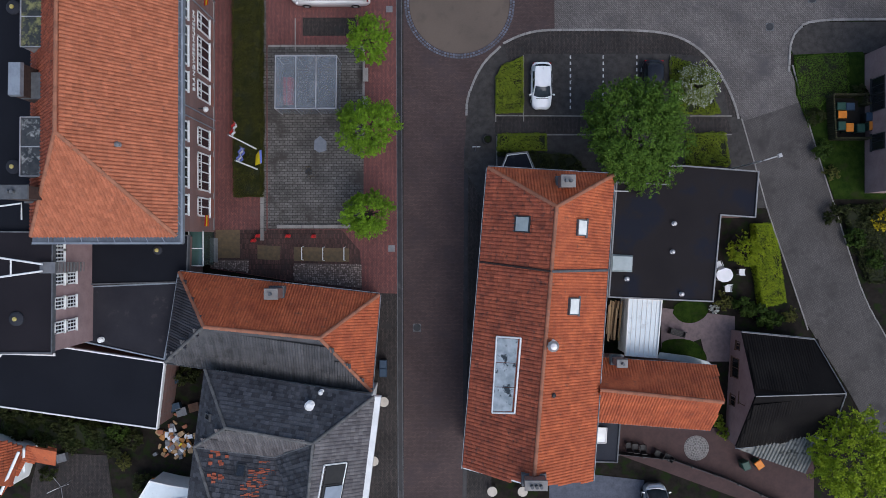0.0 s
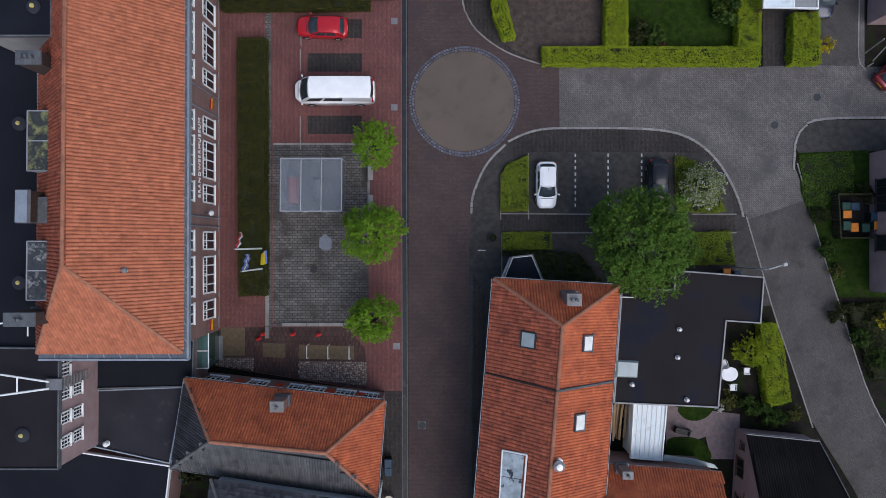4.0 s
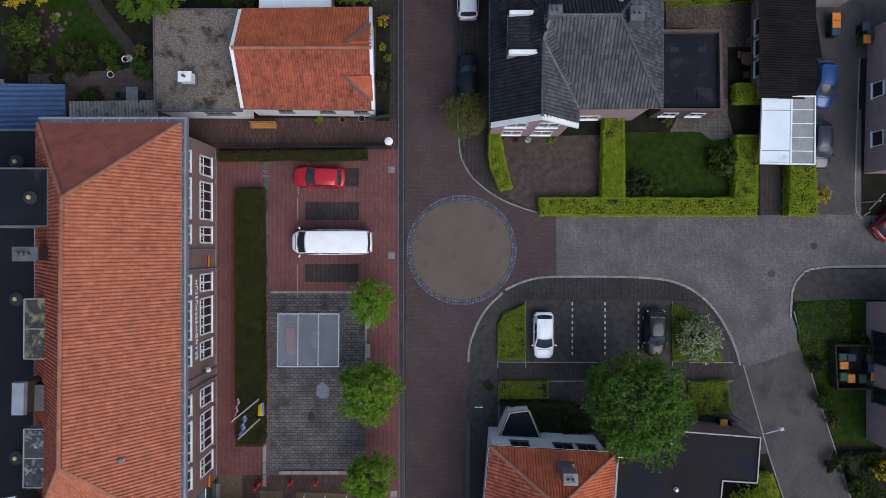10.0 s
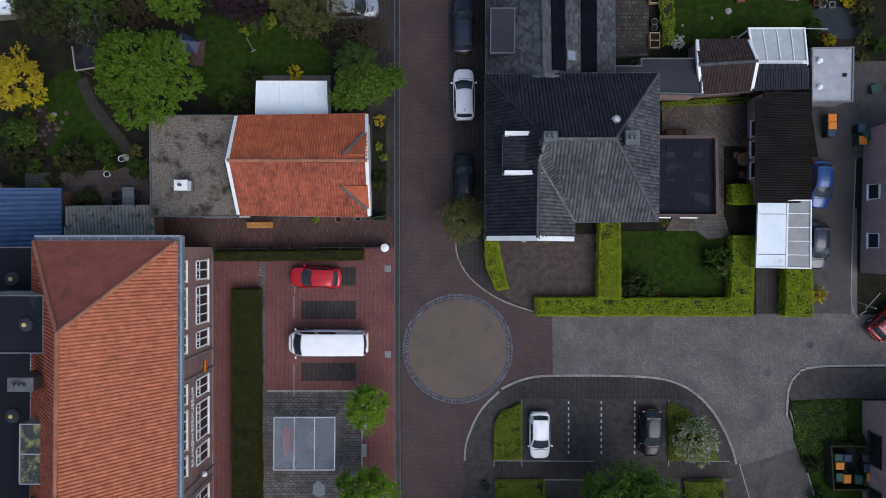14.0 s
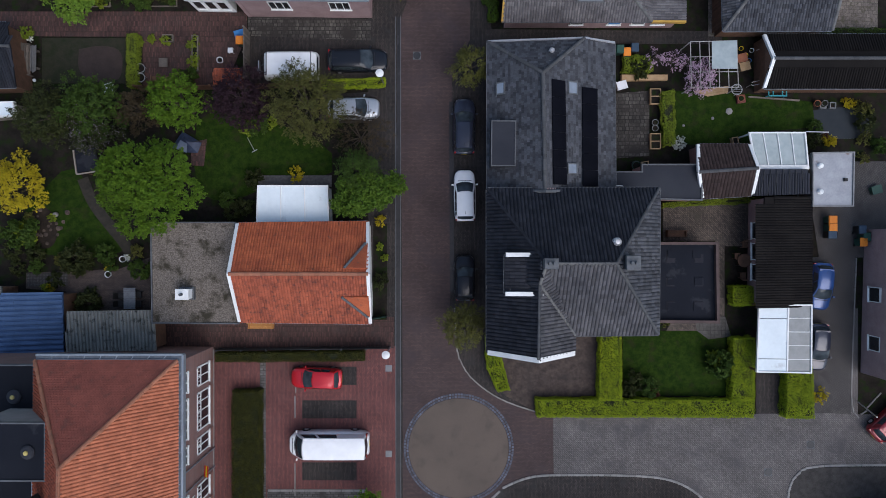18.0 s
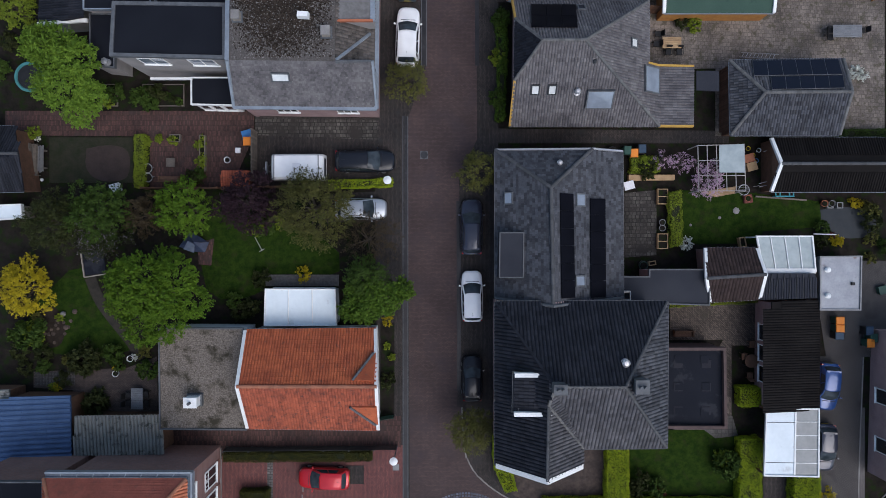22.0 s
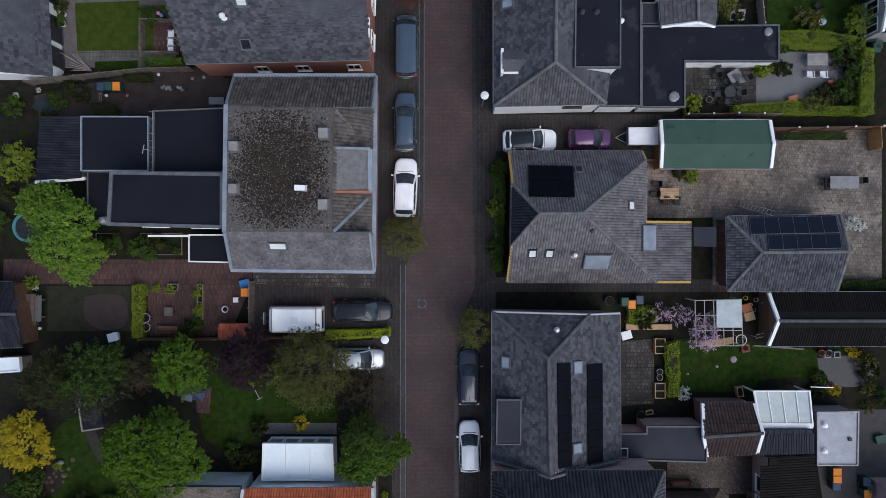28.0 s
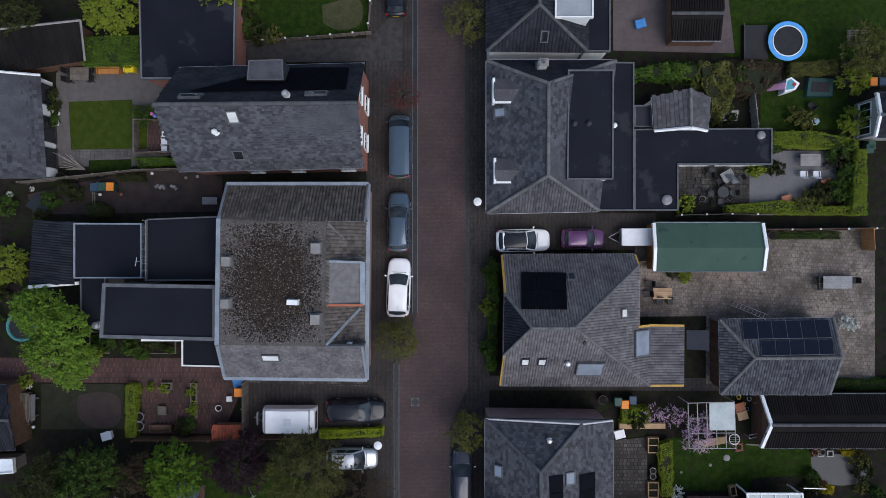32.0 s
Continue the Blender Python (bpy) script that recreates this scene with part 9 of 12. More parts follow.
for k, m in ((0.42, GLASS), (0.64, BLUE_PAINT), (0.78, GLASS), (0.9, GLASS)):
    window(bungalow, lerp(bw_[0], bw_[1], k - 0.04), lerp(bw_[0], bw_[1], k + 0.04), 0.9, 2.3, 1, WHITE, m, 0.06)
part("glass_link", Shape().prism([(18.88, 56.04), (20.63, 55.95), (20.62, 57.52), (18.88, 57.52)], 2.4, 2.55), GREY_FELT, bungalow)
# garden house panels
PN = ph["n"]
panel(pv_shed, PN, [(22.95, 56.86), (29.66, 56.98), (29.72, 58.3), (23.1, 58.18)], 0.15, 0.2, PV_BLUE, (6, 1), rim=GREY_METAL)
panel(pv_shed, PN, [(24.05, 55.7), (29.5, 55.82), (29.68, 56.88), (24.2, 56.78)], 0.15, 0.2, PV_BLUE, (5, 1), rim=GREY_METAL)
# mansard house
roof_window(mansard, MS, (-12.27, 56.13), 1.3, 0.7, WHITEGLASS, LEAD)
for q, w in (((-8.77, 63.89), 0.55), ((-15, 62.99), 0.5), ((-15.05, 60.05), 0.5), ((-8.81, 58.95), 0.55)):
    chimney(mansard, *q, 7.4, 8.1, w, w * 1.1, mat("pale_brick_stack", (0.28, 0.25, 0.21), (0.2, 0.18, 0.155), 0.3, 0.9, 0.3, 20), 0)
rm = random.Random(31)
mc, mx, my = centre([p[:2] for p in (n1, n2, n3, n4)]), n2[0] - n1[0], n4[1] - n1[1]
carpet = Shape()
for _ in range(15000):
    u, v = rm.gauss(0.0, 0.19), rm.gauss(0, 0.21)
    if abs(u) < 0.46 and abs(v) < 0.47:
        r = rm.uniform(0.03, 0.09)
        carpet.lathe([(r, 7.4), (r * 0.8, 7.42 + r * 0.25), (r * 0.25, 7.43 + r * 0.4)], mc[0] + u * mx, mc[1] + v * my, 5)
part("moss_clumps", carpet, MOSS_CLUMP, mansard, "dark brown moss clumps on the gravel")["kind"] = "stuff"
pebbles = Shape()
for _ in range(1500):
    u, v, r = rm.uniform(-0.48, 0.48), rm.uniform(-0.48, 0.48), rm.uniform(0.03, 0.055)
    pebbles.lathe([(r, 7.41), (r * 0.6, 7.44 + r)], mc[0] + u * mx, mc[1] + v * my, 4)
part("pebble_scatter", pebbles, CONCRETE, mansard, "pale stones in the gravel")["kind"] = "stuff"
part("roof_hood", Shape().prism([(-10.85, 59.93), (-10.03, 59.89), (-9.99, 60.32), (-10.81, 60.36)], 7.4, 8.0, 0.04), WHITE, mansard)
part("cable", Shape().tube([(-10.13, 60.17, 7.5), (-9.65, 60.25, 7.5), (-9.34, 60.05, 7.5), (-9.65, 59.85, 7.5)], 0.02, 5), BLACK, mansard)
for pts in ([(*m4[:2], 4.95), (*m3[:2], 4.95)], [(*m1[:2], 4.9), (*m2[:2], 4.9)], [(*m2[:2], 4.95), (*m3[:2], 4.95)], [n1, n4]):
    part("zinc_edge", Shape().prism(strip([p[:2] for p in pts], 0.3), pts[0][2] - 0.12, pts[0][2] + 0.06), ZINC, mansard)
part("zinc_edge", Shape().tube([m4, n4], 0.14, 6), ZINC, mansard)
part("zinc_edge", Shape().tube([m1, n1], 0.14, 6), ZINC, mansard)
MD = [(-8.2, 59.88), (-5.61, 59.88), (-5.61, 62.9), (-8.19, 62.98)]
dm = part("dormer", Shape().prism(MD, 5.4, 7.1), PLASTER_GREY, mansard)
part("dormer_roof", Shape().slab([(*MD[0], 7.3), (*MD[1], 7.1), (*MD[2], 7.1), (*MD[3], 7.3)], 0.12), mat("worn_grey_planks", (0.17, 0.165, 0.16), (0.12, 0.115, 0.11), 0.4, 0.8, 0.3, 15), dm)
part("dormer_gutter", Shape().prism(strip([MD[1], MD[2]], 0.34), 7.0, 7.2), ZINC, dm)
part("dormer_edge", Shape().prism(strip([MD[2], MD[3]], 0.16), 7.1, 7.36), ZINC, dm)
part("red_edge", Shape().prism(strip([MD[0], MD[1]], 0.16), 7.1, 7.34), ORANGE, dm)
ridges(mansard, [((*MD[3], 7.45), (-5.82, 63.26, 5.2)), ], GREY_CAP, 0.08)
part("valley", Shape().tube([(-8.04, 65.68, 7.4), (-6.11, 63.43, 5.2)], 0.13, 6), GREY_CAP, mansard)
part("valley", Shape().tube([(-8.17, 57.08, 7.4), (-6.01, 59.52, 5.4)], 0.13, 6), ZINC, mansard)
for q in ((-6.59, 66.33), (-6.68, 56.95)):
    vent(mansard, *q, on_plane(MEs, *q), 0.14, 0.5, WHITE)
ms = inset([m1[:2], m2[:2], m3[:2], m4[:2]], 0.25)
for k in (0.32, 0.78):
    window(mansard, lerp(ms[0], ms[1], k - 0.08), lerp(ms[0], ms[1], k + 0.08), 2.0, 3.6, 3, WHITE, GLASS, 0.06)
part("rail", Shape().tube([(-21.63, 65.92, 5.6), (-21.65, 61.52, 5.6)], 0.04, 6), GREY_METAL, ma3)
for k in range(9):
    p = lerp((-22.1, 65.94, 5.1), (-22.11, 61.7, 5.1), k / 8)
    part("rung", Shape().tube([p, (p[0] + 0.45, p[1], 5.2)], 0.03, 5), GREY_METAL, ma3)
a_ = inset([(-24.37, 57.5), (-16.07, 57.3), (-16.06, 61.27), (-24.15, 61.4)], 0.12)
for k in (0.3, 0.75):
    window(ma1, lerp(a_[0], a_[1], k - 0.12), lerp(a_[0], a_[1], k + 0.12), 4.6, 6.2, 2, WHITE, SKYGLASS, 0.06)
part("roof_vent", Shape().lathe([(0.3, 3.2), (0.3, 3.3), (0.12, 3.35), (0.12, 3.7), (0.26, 3.75), (0.05, 3.85)], *(-26.3, 58.01), 14), GREY_METAL, ma2)
part("white_edge", Shape().prism(strip([(-31.55, 60.9), (-27.76, 61.2)], 0.25), 3.2, 3.45), WHITE, ma5)
a_ = inset([(-20, 54.82), (-16.62, 54.74), (-16.91, 56.95), (-20, 56.95)], 0.12)
part("white_edge", Shape().prism(strip([(-23.08, 56.82), (-19.87, 56.82)], 0.16), 2.9, 3.15), WHITE, ma6)
for k in (0.2, 0.5, 0.8):
    window(ma6, lerp(a_[0], a_[1], k - 0.12), lerp(a_[0], a_[1], k + 0.12), 0.8, 2.5, 1, WHITE, GLASS, 0.06)
part("antenna", Shape().tube([(-21.73, 63.02, 5.2), (-21.68, 62.93, 7)], 0.03, 5), ALU, ma3)
part("antenna", Shape().tube([(-21.76, 62.61, 7), (-21.64, 63.25, 7)], 0.03, 5), ALU, ma3)
# slate house
NS, NN = ns["s"], ns["n"]
roof_window(nw_house, NS, (-14.17, 72.89), 0.8, 1.1, WHITEGLASS, LEAD)
roof_window(nw_house, NS, (-14.66, 70.7), 0.8, 0.95, GLASS, LEAD)
panel(nw_house, NN, [(-17.4, 74.55), (-6.54, 74.69), (-6.76, 76.98), (-11.61, 76.98)], 0.1, 0.14, PV, (6, 1))
roof_window(nw_house, NN, (-17.09, 74.14), 1.5, 0.55, DIRTY, LEAD)
roof_window(nw_house, NN, (-8.53, 74.32), 1.5, 0.55, DIRTY, LEAD)
SB = [(-13.57, 75.59), (-11.01, 75.59), (-11.09, 77.04), (-13.45, 76.96)]
part("dormer", Shape().prism(SB, 5.6, 7.7), GREY_FELT, nw_house)
flat_roof(nw_house, SB, 7.8, SLATE, LEAD, 0.05, 0.08, 0.12)
vent(nw_house, *(-10.45, 74.23), 9.3, 0.16, 0.7, ALU)
vent(nw_house, *(-15.69, 71.94), on_plane(NS, *(-15.69, 71.94)), 0.14, 0.7, WHITE)
ge = inset(NE_, 0.2)
for k0, k1 in ((0.2, 0.38), (0.6, 0.78)):
    for z0, z1 in ((0.9, 2.6), (4.9, 6.4)):
        window(nw_house, lerp(ge[1], ge[2], k0), lerp(ge[1], ge[2], k1), z0, z1, 2, WHITE, GLASS, 0.1)
for k in (0.36, 0.6, 0.9):
    window(nw_house, lerp(ge[0], ge[1], k - 0.04), lerp(ge[0], ge[1], k + 0.04), 1.2, 2.6, 2, WHITE, GLASS, 0.06)
# dormer house
for q in ((4.62, 75.37), (4.71, 69.54)):
    x0, x1, yc = q[0] - 0.75, q[0] + 1.25, q[1]
    dd = part("dormer", Shape().prism([(x0, yc - 0.75), (x1, yc - 0.75), (x1, yc + 0.75), (x0, yc + 0.75)], 4.4, 5.4), WHITE, ne_house)
    part("dormer_roof", Shape().add([(x0 - 0.1, yc - 0.9, 5.4), (x0 - 0.1, yc, 5.9), (x0 - 0.1, yc + 0.9, 5.4), (x1 - 0.2, yc - 0.9, 5.4), (x1 + 0.5, yc, 5.9), (x1 - 0.2, yc + 0.9, 5.4)], [(0, 3, 4, 1), (1, 4, 5, 2), (0, 1, 2), (0, 2, 5, 3), (3, 5, 4)]), GREY_TILE, dd)
    part("dormer_front", Shape().prism([(x0 - 0.2, yc - 0.92), (x0 - 0.02, yc - 0.92), (x0 - 0.02, yc + 0.92), (x0 - 0.2, yc + 0.92)], 4.5, 5.55), WHITE, dd)
    part("cheek", Shape().prism([(x0, yc - 0.92), (x1 - 0.5, yc - 0.92), (x1 - 0.5, yc - 0.78), (x0, yc - 0.78)], 5.35, 5.5), WHITE, dd)
roof_window(ne_house, DW, (4.33, 73.85), 0.7, 0.95, SKYGLASS, LEAD)
chimney(ne_house, *(7.24, 77.14), 5.0, 6.6, 0.6, 0.5, WHITE, 1)
for q, z_ in (((9.49, 72.81), 5.7), ((10.51, 72.81), 5.7)):
    vent(ne1, *q, z_ + 0.6, 0.12, 0.3, DARK_METAL)
vent(ne3, *(17.39, 67.6), 2.3, 0.25, 0.25, GREY_METAL)
vent(ne3, *(24.65, 72.61), 2.3, 0.2, 0.25, GREY_METAL)
vent(ne2, *(13.17, 73.26), 2.9, 0.12, 0.35, WHITE)
for a, b in ((d4, d1), (d1, d2), (d3, d4)):
    part("gutter", gutter([Vector(a), Vector(b)], 0.11), ALU, ne_house)
dn = inset([d1[:2], d2[:2], d3[:2], d4[:2]], 0.2)
window(ne_house, lerp(dn[0], dn[1], 0.66), lerp(dn[0], dn[1], 0.84), 2.2, 3.4, 1, DARK_METAL, GLASS, 0.06)
roof_window(n_house, [(*(3.33, 78.52), 4.6), (*(10.78, 78.43), 4.6), (*(6.8, 80.89), 7.6)], (7.42, 79.32), 0.6, 1.0, GLASS, LEAD)
block("box_dormer", "white-edged flat dormer with pale roof", "dormer", [(7.96, 80.15), (10.67, 80.14), (10.67, 83.01), (7.96, 83.01)], 7.0, mat("pale_grey_felt", (0.3, 0.32, 0.34), (0.24, 0.26, 0.28), 0.8, 0.7, 0.1, 20), WHITE, WHITE, z0=4.4)
part("verge_board", Shape().tube([(-33.35, -18.77, 4.6), (-32.06, -15.65, 4.4)], 0.12, 4), WHITE, s_cottage)
part("verge_board", Shape().tube([(-32.23, -15.71, 3.5), (-33.05, -17.88, 2.2)], 0.12, 4), WHITE, s_cottage)
gx0 = thing("gable_house", "dark tiled house with a white-edged gable", "house", (33.98, 74.21))
g_sw, g_nw = (32.96, 72.33), (33.07, 75.68)
gable(gx0, [g_sw, (g_sw[0] + 9, g_sw[1]), (g_nw[0] + 9, g_nw[1]), g_nw], [(32.19, 73.7), (32.19 + 9, 73.7)], 3.2, 5.0, DARK_TILE, "flat", DARK_CAP, 0.2, PLASTER_GREY, WHITE)
for k in (0.3, 0.7):
    c = lerp(g_nw, g_sw, k)
    window(gx0, (c[0] + 0.22, c[1] + 0.6), (c[0] + 0.22, c[1] - 0.6), 0.8, 2.3, 2, WHITE, GLASS, 0.08)


# ---- loose things ----
def bin_thing(lid, label):
    b = thing("wheelie_bin", label, "bin", (0, 0, 0), "wheelie bins")
    part("body", Shape().add(*both(Shape().prism([(-0.24, -0.27), (0.24, -0.27), (0.24, 0.27), (-0.24, 0.27)], 0.06, 0.98, -0.05))), PLASTIC_GREEN if lid is not PLASTIC_BLUE else BLACK, b)
    part("lid", Shape().prism([(-0.31, -0.34), (0.31, -0.34), (0.31, 0.36), (-0.31, 0.36)], 0.98, 1.05, 0.05), lid, b)
    part("handle", Shape().tube([(-0.22, -0.38, 0.98), (0.22, -0.38, 0.98)], 0.02, 6), BLACK, b)
    for x in (-0.26, 0.2):
        part("wheel", Shape().tube([(x, -0.25, 0.1), (x + 0.06, -0.25, 0.1)], 0.1, 10), TYRE, b)
    return b


BINS = {"o": (PLASTIC_ORANGE, "wheelie bin with a bright orange lid"), "g": (PLASTIC_GREEN, "dark green plastic wheelie bin"), "b": (PLASTIC_BLUE, "black wheelie bin with a blue-grey lid")}
for kind, at, turn in (("g", (31.57, 10.97), 90), ("b", (32.29, 10.93), 90), ("o", (31.67, 10.3), 90), ("g", (31.62, 9.4), 0), ("o", (32.25, 9.26), 0), ("g", (33.15, 9.22), 0), ("b", (33.87, 10.12), 0), ("o", (34.1, 9.4), 0),
                       ("o", (22.09, 5.62), 0), ("b", (22.95, 5.44), 0), ("g", (24.12, -17.77), 20), ("o", (25.16, -17.68), 35), ("o", (-23.13, -19.09), 10),
                       ("g", (14, 51.61), 0), ("o", (14.54, 51.39), 0), ("b", (15.17, 51.74), 0), ("o", (30.94, 38.06), 90), ("o", (30.95, 37.43), 90), ("b", (30.9, 36.85), 90), ("b", (33.28, 37.25), 0), ("o", (33.38, 36.26), 0), ("g", (33.65, 36.67), 0),
                       ("b", (-27.74, 68.71), 0), ("g", (-27.11, 68.76), 0), ("o", (-26.48, 68.75), 0), ("o", (-16.3, 52.34), 0), ("o", (34.19, 77.05), 0), ("b", (34.9, 77.05), 0), ("b", (-4.95, -9.64), 0), ("b", (-4.95, -10.32), 0), ("g", (33.93, 71.76), 0), ("g", (34.08, 72.04), 0)):
    repeat("bin" + kind, lambda: bin_thing(*BINS[kind]), at, 0.04, turn)
ENC = [(30.91, 11.91), (33.57, 11.9), (33.57, 11.17), (34.35, 11.17), (35.23, 8.43), (31.11, 8.43)]
enc = thing("bin_screen", "low mossy dark timber fence round the bins", "fence", (32.66, 10.17))
sheet("bin_floor", inset(ENC, 0.1), mat("dark_bin_floor", (0.02, 0.018, 0.016), (0.03, 0.026, 0.022), 0.6, 0.95, 0.4, 20), "dark paved stand for the bins", "paving", 0.055)
for a, b in zip(ENC, ENC[1:] + ENC[:1]):
    for k in range(max(2, int(math.dist(a, b) / 0.16))):
        n = max(2, int(math.dist(a, b) / 0.16))
        p = lerp(a, b, (k + 0.5) / n)
        part("board", Shape().prism([(p[0] - 0.06, p[1] - 0.06), (p[0] + 0.06, p[1] - 0.06), (p[0] + 0.06, p[1] + 0.06), (p[0] - 0.06, p[1] + 0.06)], 0.03, 1.15), MOSSY_WOOD, enc)


def chair(m, label):
    c = thing("garden_chair", label, "chair", (0, 0, 0), "garden chairs")
    part("seat", Shape().prism([(-0.24, -0.24), (0.24, -0.24), (0.22, 0.24), (-0.22, 0.24)], 0.42, 0.46, 0.02), m, c)
    part("backrest", Shape().slab([(-0.24, -0.24, 0.46), (0.24, -0.24, 0.46), (0.22, -0.38, 0.95), (-0.22, -0.38, 0.95)], 0.03, Vector((0, -0.03, 0))), m, c)
    for x in (-0.21, 0.21):
        for y in (-0.21, 0.21):
            part("leg", Shape().tube([(x, y, 0), (x * 0.95, y * 0.95, 0.43)], 0.022, 6), m, c)
        part("armrest", Shape().tube([(x * 1.15, -0.26, 0.66), (x * 1.15, 0.2, 0.66), (x * 1.1, 0.22, 0.44)], 0.022, 6), m, c)
    return c


def table(m, label, w, d, round_top=False, h=0.74, legs=DARK_METAL):
    t = thing("garden_table", label, "table", (0, 0, 0))
    if round_top:
        part("tabletop", Shape().lathe([(w / 2 - 0.03, h - 0.04), (w / 2, h - 0.03), (w / 2, h), (w / 2 - 0.02, h + 0.01)], 0, 0, 28).moved(Matrix.Diagonal((1, d / w, 1, 1))), m, t)
    else:
        n = max(3, round(d / 0.14))
        for i in range(n):
            y = -d / 2 + d * (i + 0.5) / n
            part("plank", Shape().prism([(-w / 2, y - d / n / 2 + 0.006), (w / 2, y - d / n / 2 + 0.006), (w / 2, y + d / n / 2 - 0.006), (-w / 2, y + d / n / 2 - 0.006)], h - 0.035, h), m, t)
    for x in (-w * 0.36, w * 0.36):
        for y in (-d * 0.36, d * 0.36):
            part("leg", Shape().tube([(x, y, 0), (x, y, h - 0.03)], 0.03, 6), legs, t)
    return t


def put(ob, at, turn=0.0, z=0.04):
    ob.matrix_basis = spot(at, z, turn)
    return ob


WC, BC = (PLASTIC_WHITE, "white plastic garden chair"), (BLACK, "black woven garden chair")
BRC = (WOOD_BROWN, "brown wooden garden chair")
for key, spec, at, turn in (("w", WC, (23.92, -2.28), -90), ("w", WC, (22.79, -3.65), 180), ("w", WC, (22.06, -1.65), 20),
                            ("k", BC, (16.56, 61.01), 90), ("k", BC, (16.42, 60.2), 90), ("k", BC, (17.38, 59.56), 180), ("k", BC, (18.28, 59.56), 180),
                            ("k", BC, (-29.98, 78.12), -90), ("k", BC, (-29.98, 77.4), -90), ("k", BC, (-28.25, 78.17), 90), ("k", BC, (-28.26, 77.44), 90),
                            ("b", BRC, (23.56, 35.14), -90), ("b", BRC, (24.19, 36.05), 180), ("b", BRC, (24.69, 34.59), 90), ("b", BRC, (24.02, 33.59), 0),
                            ("k", BC, (-26.06, 31.94), -90), ("k", BC, (-26.07, 31.3), -90), ("k", BC, (-24.65, 32.03), 90), ("k", BC, (-24.65, 31.3), 90),
                            # the chair at (29.51, 75.3) is a stand-in for a small dog-like thing
                            ("w", WC, (28.89, 69.81), 0), ("w", WC, (29.93, 69.81), 0), ("k", BC, (30.96, 70.44), 100), ("k", BC, (29.51, 75.3), 40), ("k", BC, (22.19, 69.22), 30), ("k", BC, (23.45, 69.22), 200), ("k", BC, (21.32, 69.68), 90),
                            ("k", BC, (30.33, 61.29), -90), ("k", BC, (30.33, 60.75), -90), ("k", BC, (32.91, 61.29), 90),
                            ("k", BC, (14.84, -16.28), 0), ("k", BC, (15.39, -16.37), 0), ("k", BC, (15.98, -16.46), 0), ("k", BC, (17.17, -16.92), 60), ("k", BC, (17.95, -17.19), 60),
                            ):
    repeat("chair" + key, lambda: chair(*spec), at, 0.05, turn)
put(table(PLASTIC_WHITE, "oval white plastic garden table", 1.35, 1.15, True, legs=PLASTIC_WHITE), (22.43, -2.5))
put(table(WOOD_NEW, "light wooden picnic table on the yard", 1.5, 0.9), (17.58, 60.23))
put(table(WOOD_OLD, "dark wooden table on the terrace", 1.5, 1.0), (-29.01, 77.8))
put(table(WOOD_BROWN, "round brown wooden garden table", 1.1, 1.1, True), (24.02, 34.79))
put(table(GREY_METAL, "grey covered garden table on the terrace", 0.95, 1.7), (-25.24, 31.74))
put(table(GREY_METAL, "large grey outdoor table on the yard", 2.3, 1.0), (31.56, 61.13))
put(table(CONCRETE, "pale slatted garden table", 1.6, 0.95), (29.35, 70.9))
put(table(GREY_METAL, "pale blue-grey bench by the house wall", 1.2, 0.6), (-18.61, 67.65))
put(table(GREY_METAL, "grey garden table on stained tiles", 1.0, 0.9), (22.79, 69.61), 30)
for q in ((-4.92, -12.72), (-5.74, -17.5), (3.81, -19.94), (6.26, -19.94)):
    repeat("bistro", lambda: table(mat("cream_table_top", (0.5, 0.45, 0.38), (0.42, 0.38, 0.32), 0.4, 0.6, 0.1, 15), "round cream bistro table on the pavement", 0.8, 0.8, True), q, 0.04)


def bench(m, label, w=2.0):
    b = thing("garden_bench", label, "bench", (0, 0, 0))
    for i in range(4):
        part("seat_slat", Shape().box(-w / 2, -0.2 + i * 0.11, 0.42, w / 2, -0.1 + i * 0.11, 0.46), m, b)
    for i in range(3):
        part("back_slat", Shape().box(-w / 2, 0.25, 0.52 + i * 0.13, w / 2, 0.29, 0.62 + i * 0.13), m, b)
    for x in (-w / 2 + 0.05, w / 2 - 0.1):
        part("end_frame", Shape().box(x, -0.2, 0, x + 0.07, 0.3, 0.66), m, b)
    return b


put(bench(WOOD_ORANGE, "varnished orange wooden bench against the wall", 2.05), (-14.79, 29.49))
put(bench(WOOD_ORANGE, "light wooden bench on the terrace", 1.9), (-26.8, 78.03))
put(bench(YELLOW_PAINT, "bright yellow garden seat", 0.9), (-25.12, 78.16))
put(bench(WOOD_BROWN, "brown wooden bench on the brick terrace", 1.8), (-22.68, 49.42), 180)
put(bench(WOOD_BROWN, "brown wooden bench by the parapet", 1.6), (18.69, 36.91))
put(bench(WOOD_OLD, "weathered grey garden bench by the lawn", 2.6), (-33.5, 50.92), 90)
put(bench(BLACK, "dark garden bench with cushions", 1.3), (18.74, -7.22), -15)

# forecourt shelter of glass
shelter = thing("glass_shelter", "glass roofed display shelter on the slab square", "shelter", (-11.12, 12.39))
SH = [(-13.17, 10.49), (-8.43, 10.49), (-8.39, 14.57), (-13.12, 14.57)]
for i in range(4):
    a, b = lerp(SH[0], SH[1], i / 3), lerp(SH[3], SH[2], i / 3)
    part("rafter", Shape().tube([(*a, 2.62), (*b, 2.62)], 0.055, 6), ALU, shelter)
    for p in (a, b):
        part("post", Shape().tube([(*p, 0.04), (*p, 2.6)], 0.045, 8), ALU, shelter)
for a, b in ((SH[0], SH[1]), (SH[3], SH[2])):
    part("beam", Shape().tube([(*a, 2.62), (*b, 2.62)], 0.06, 6), ALU, shelter)
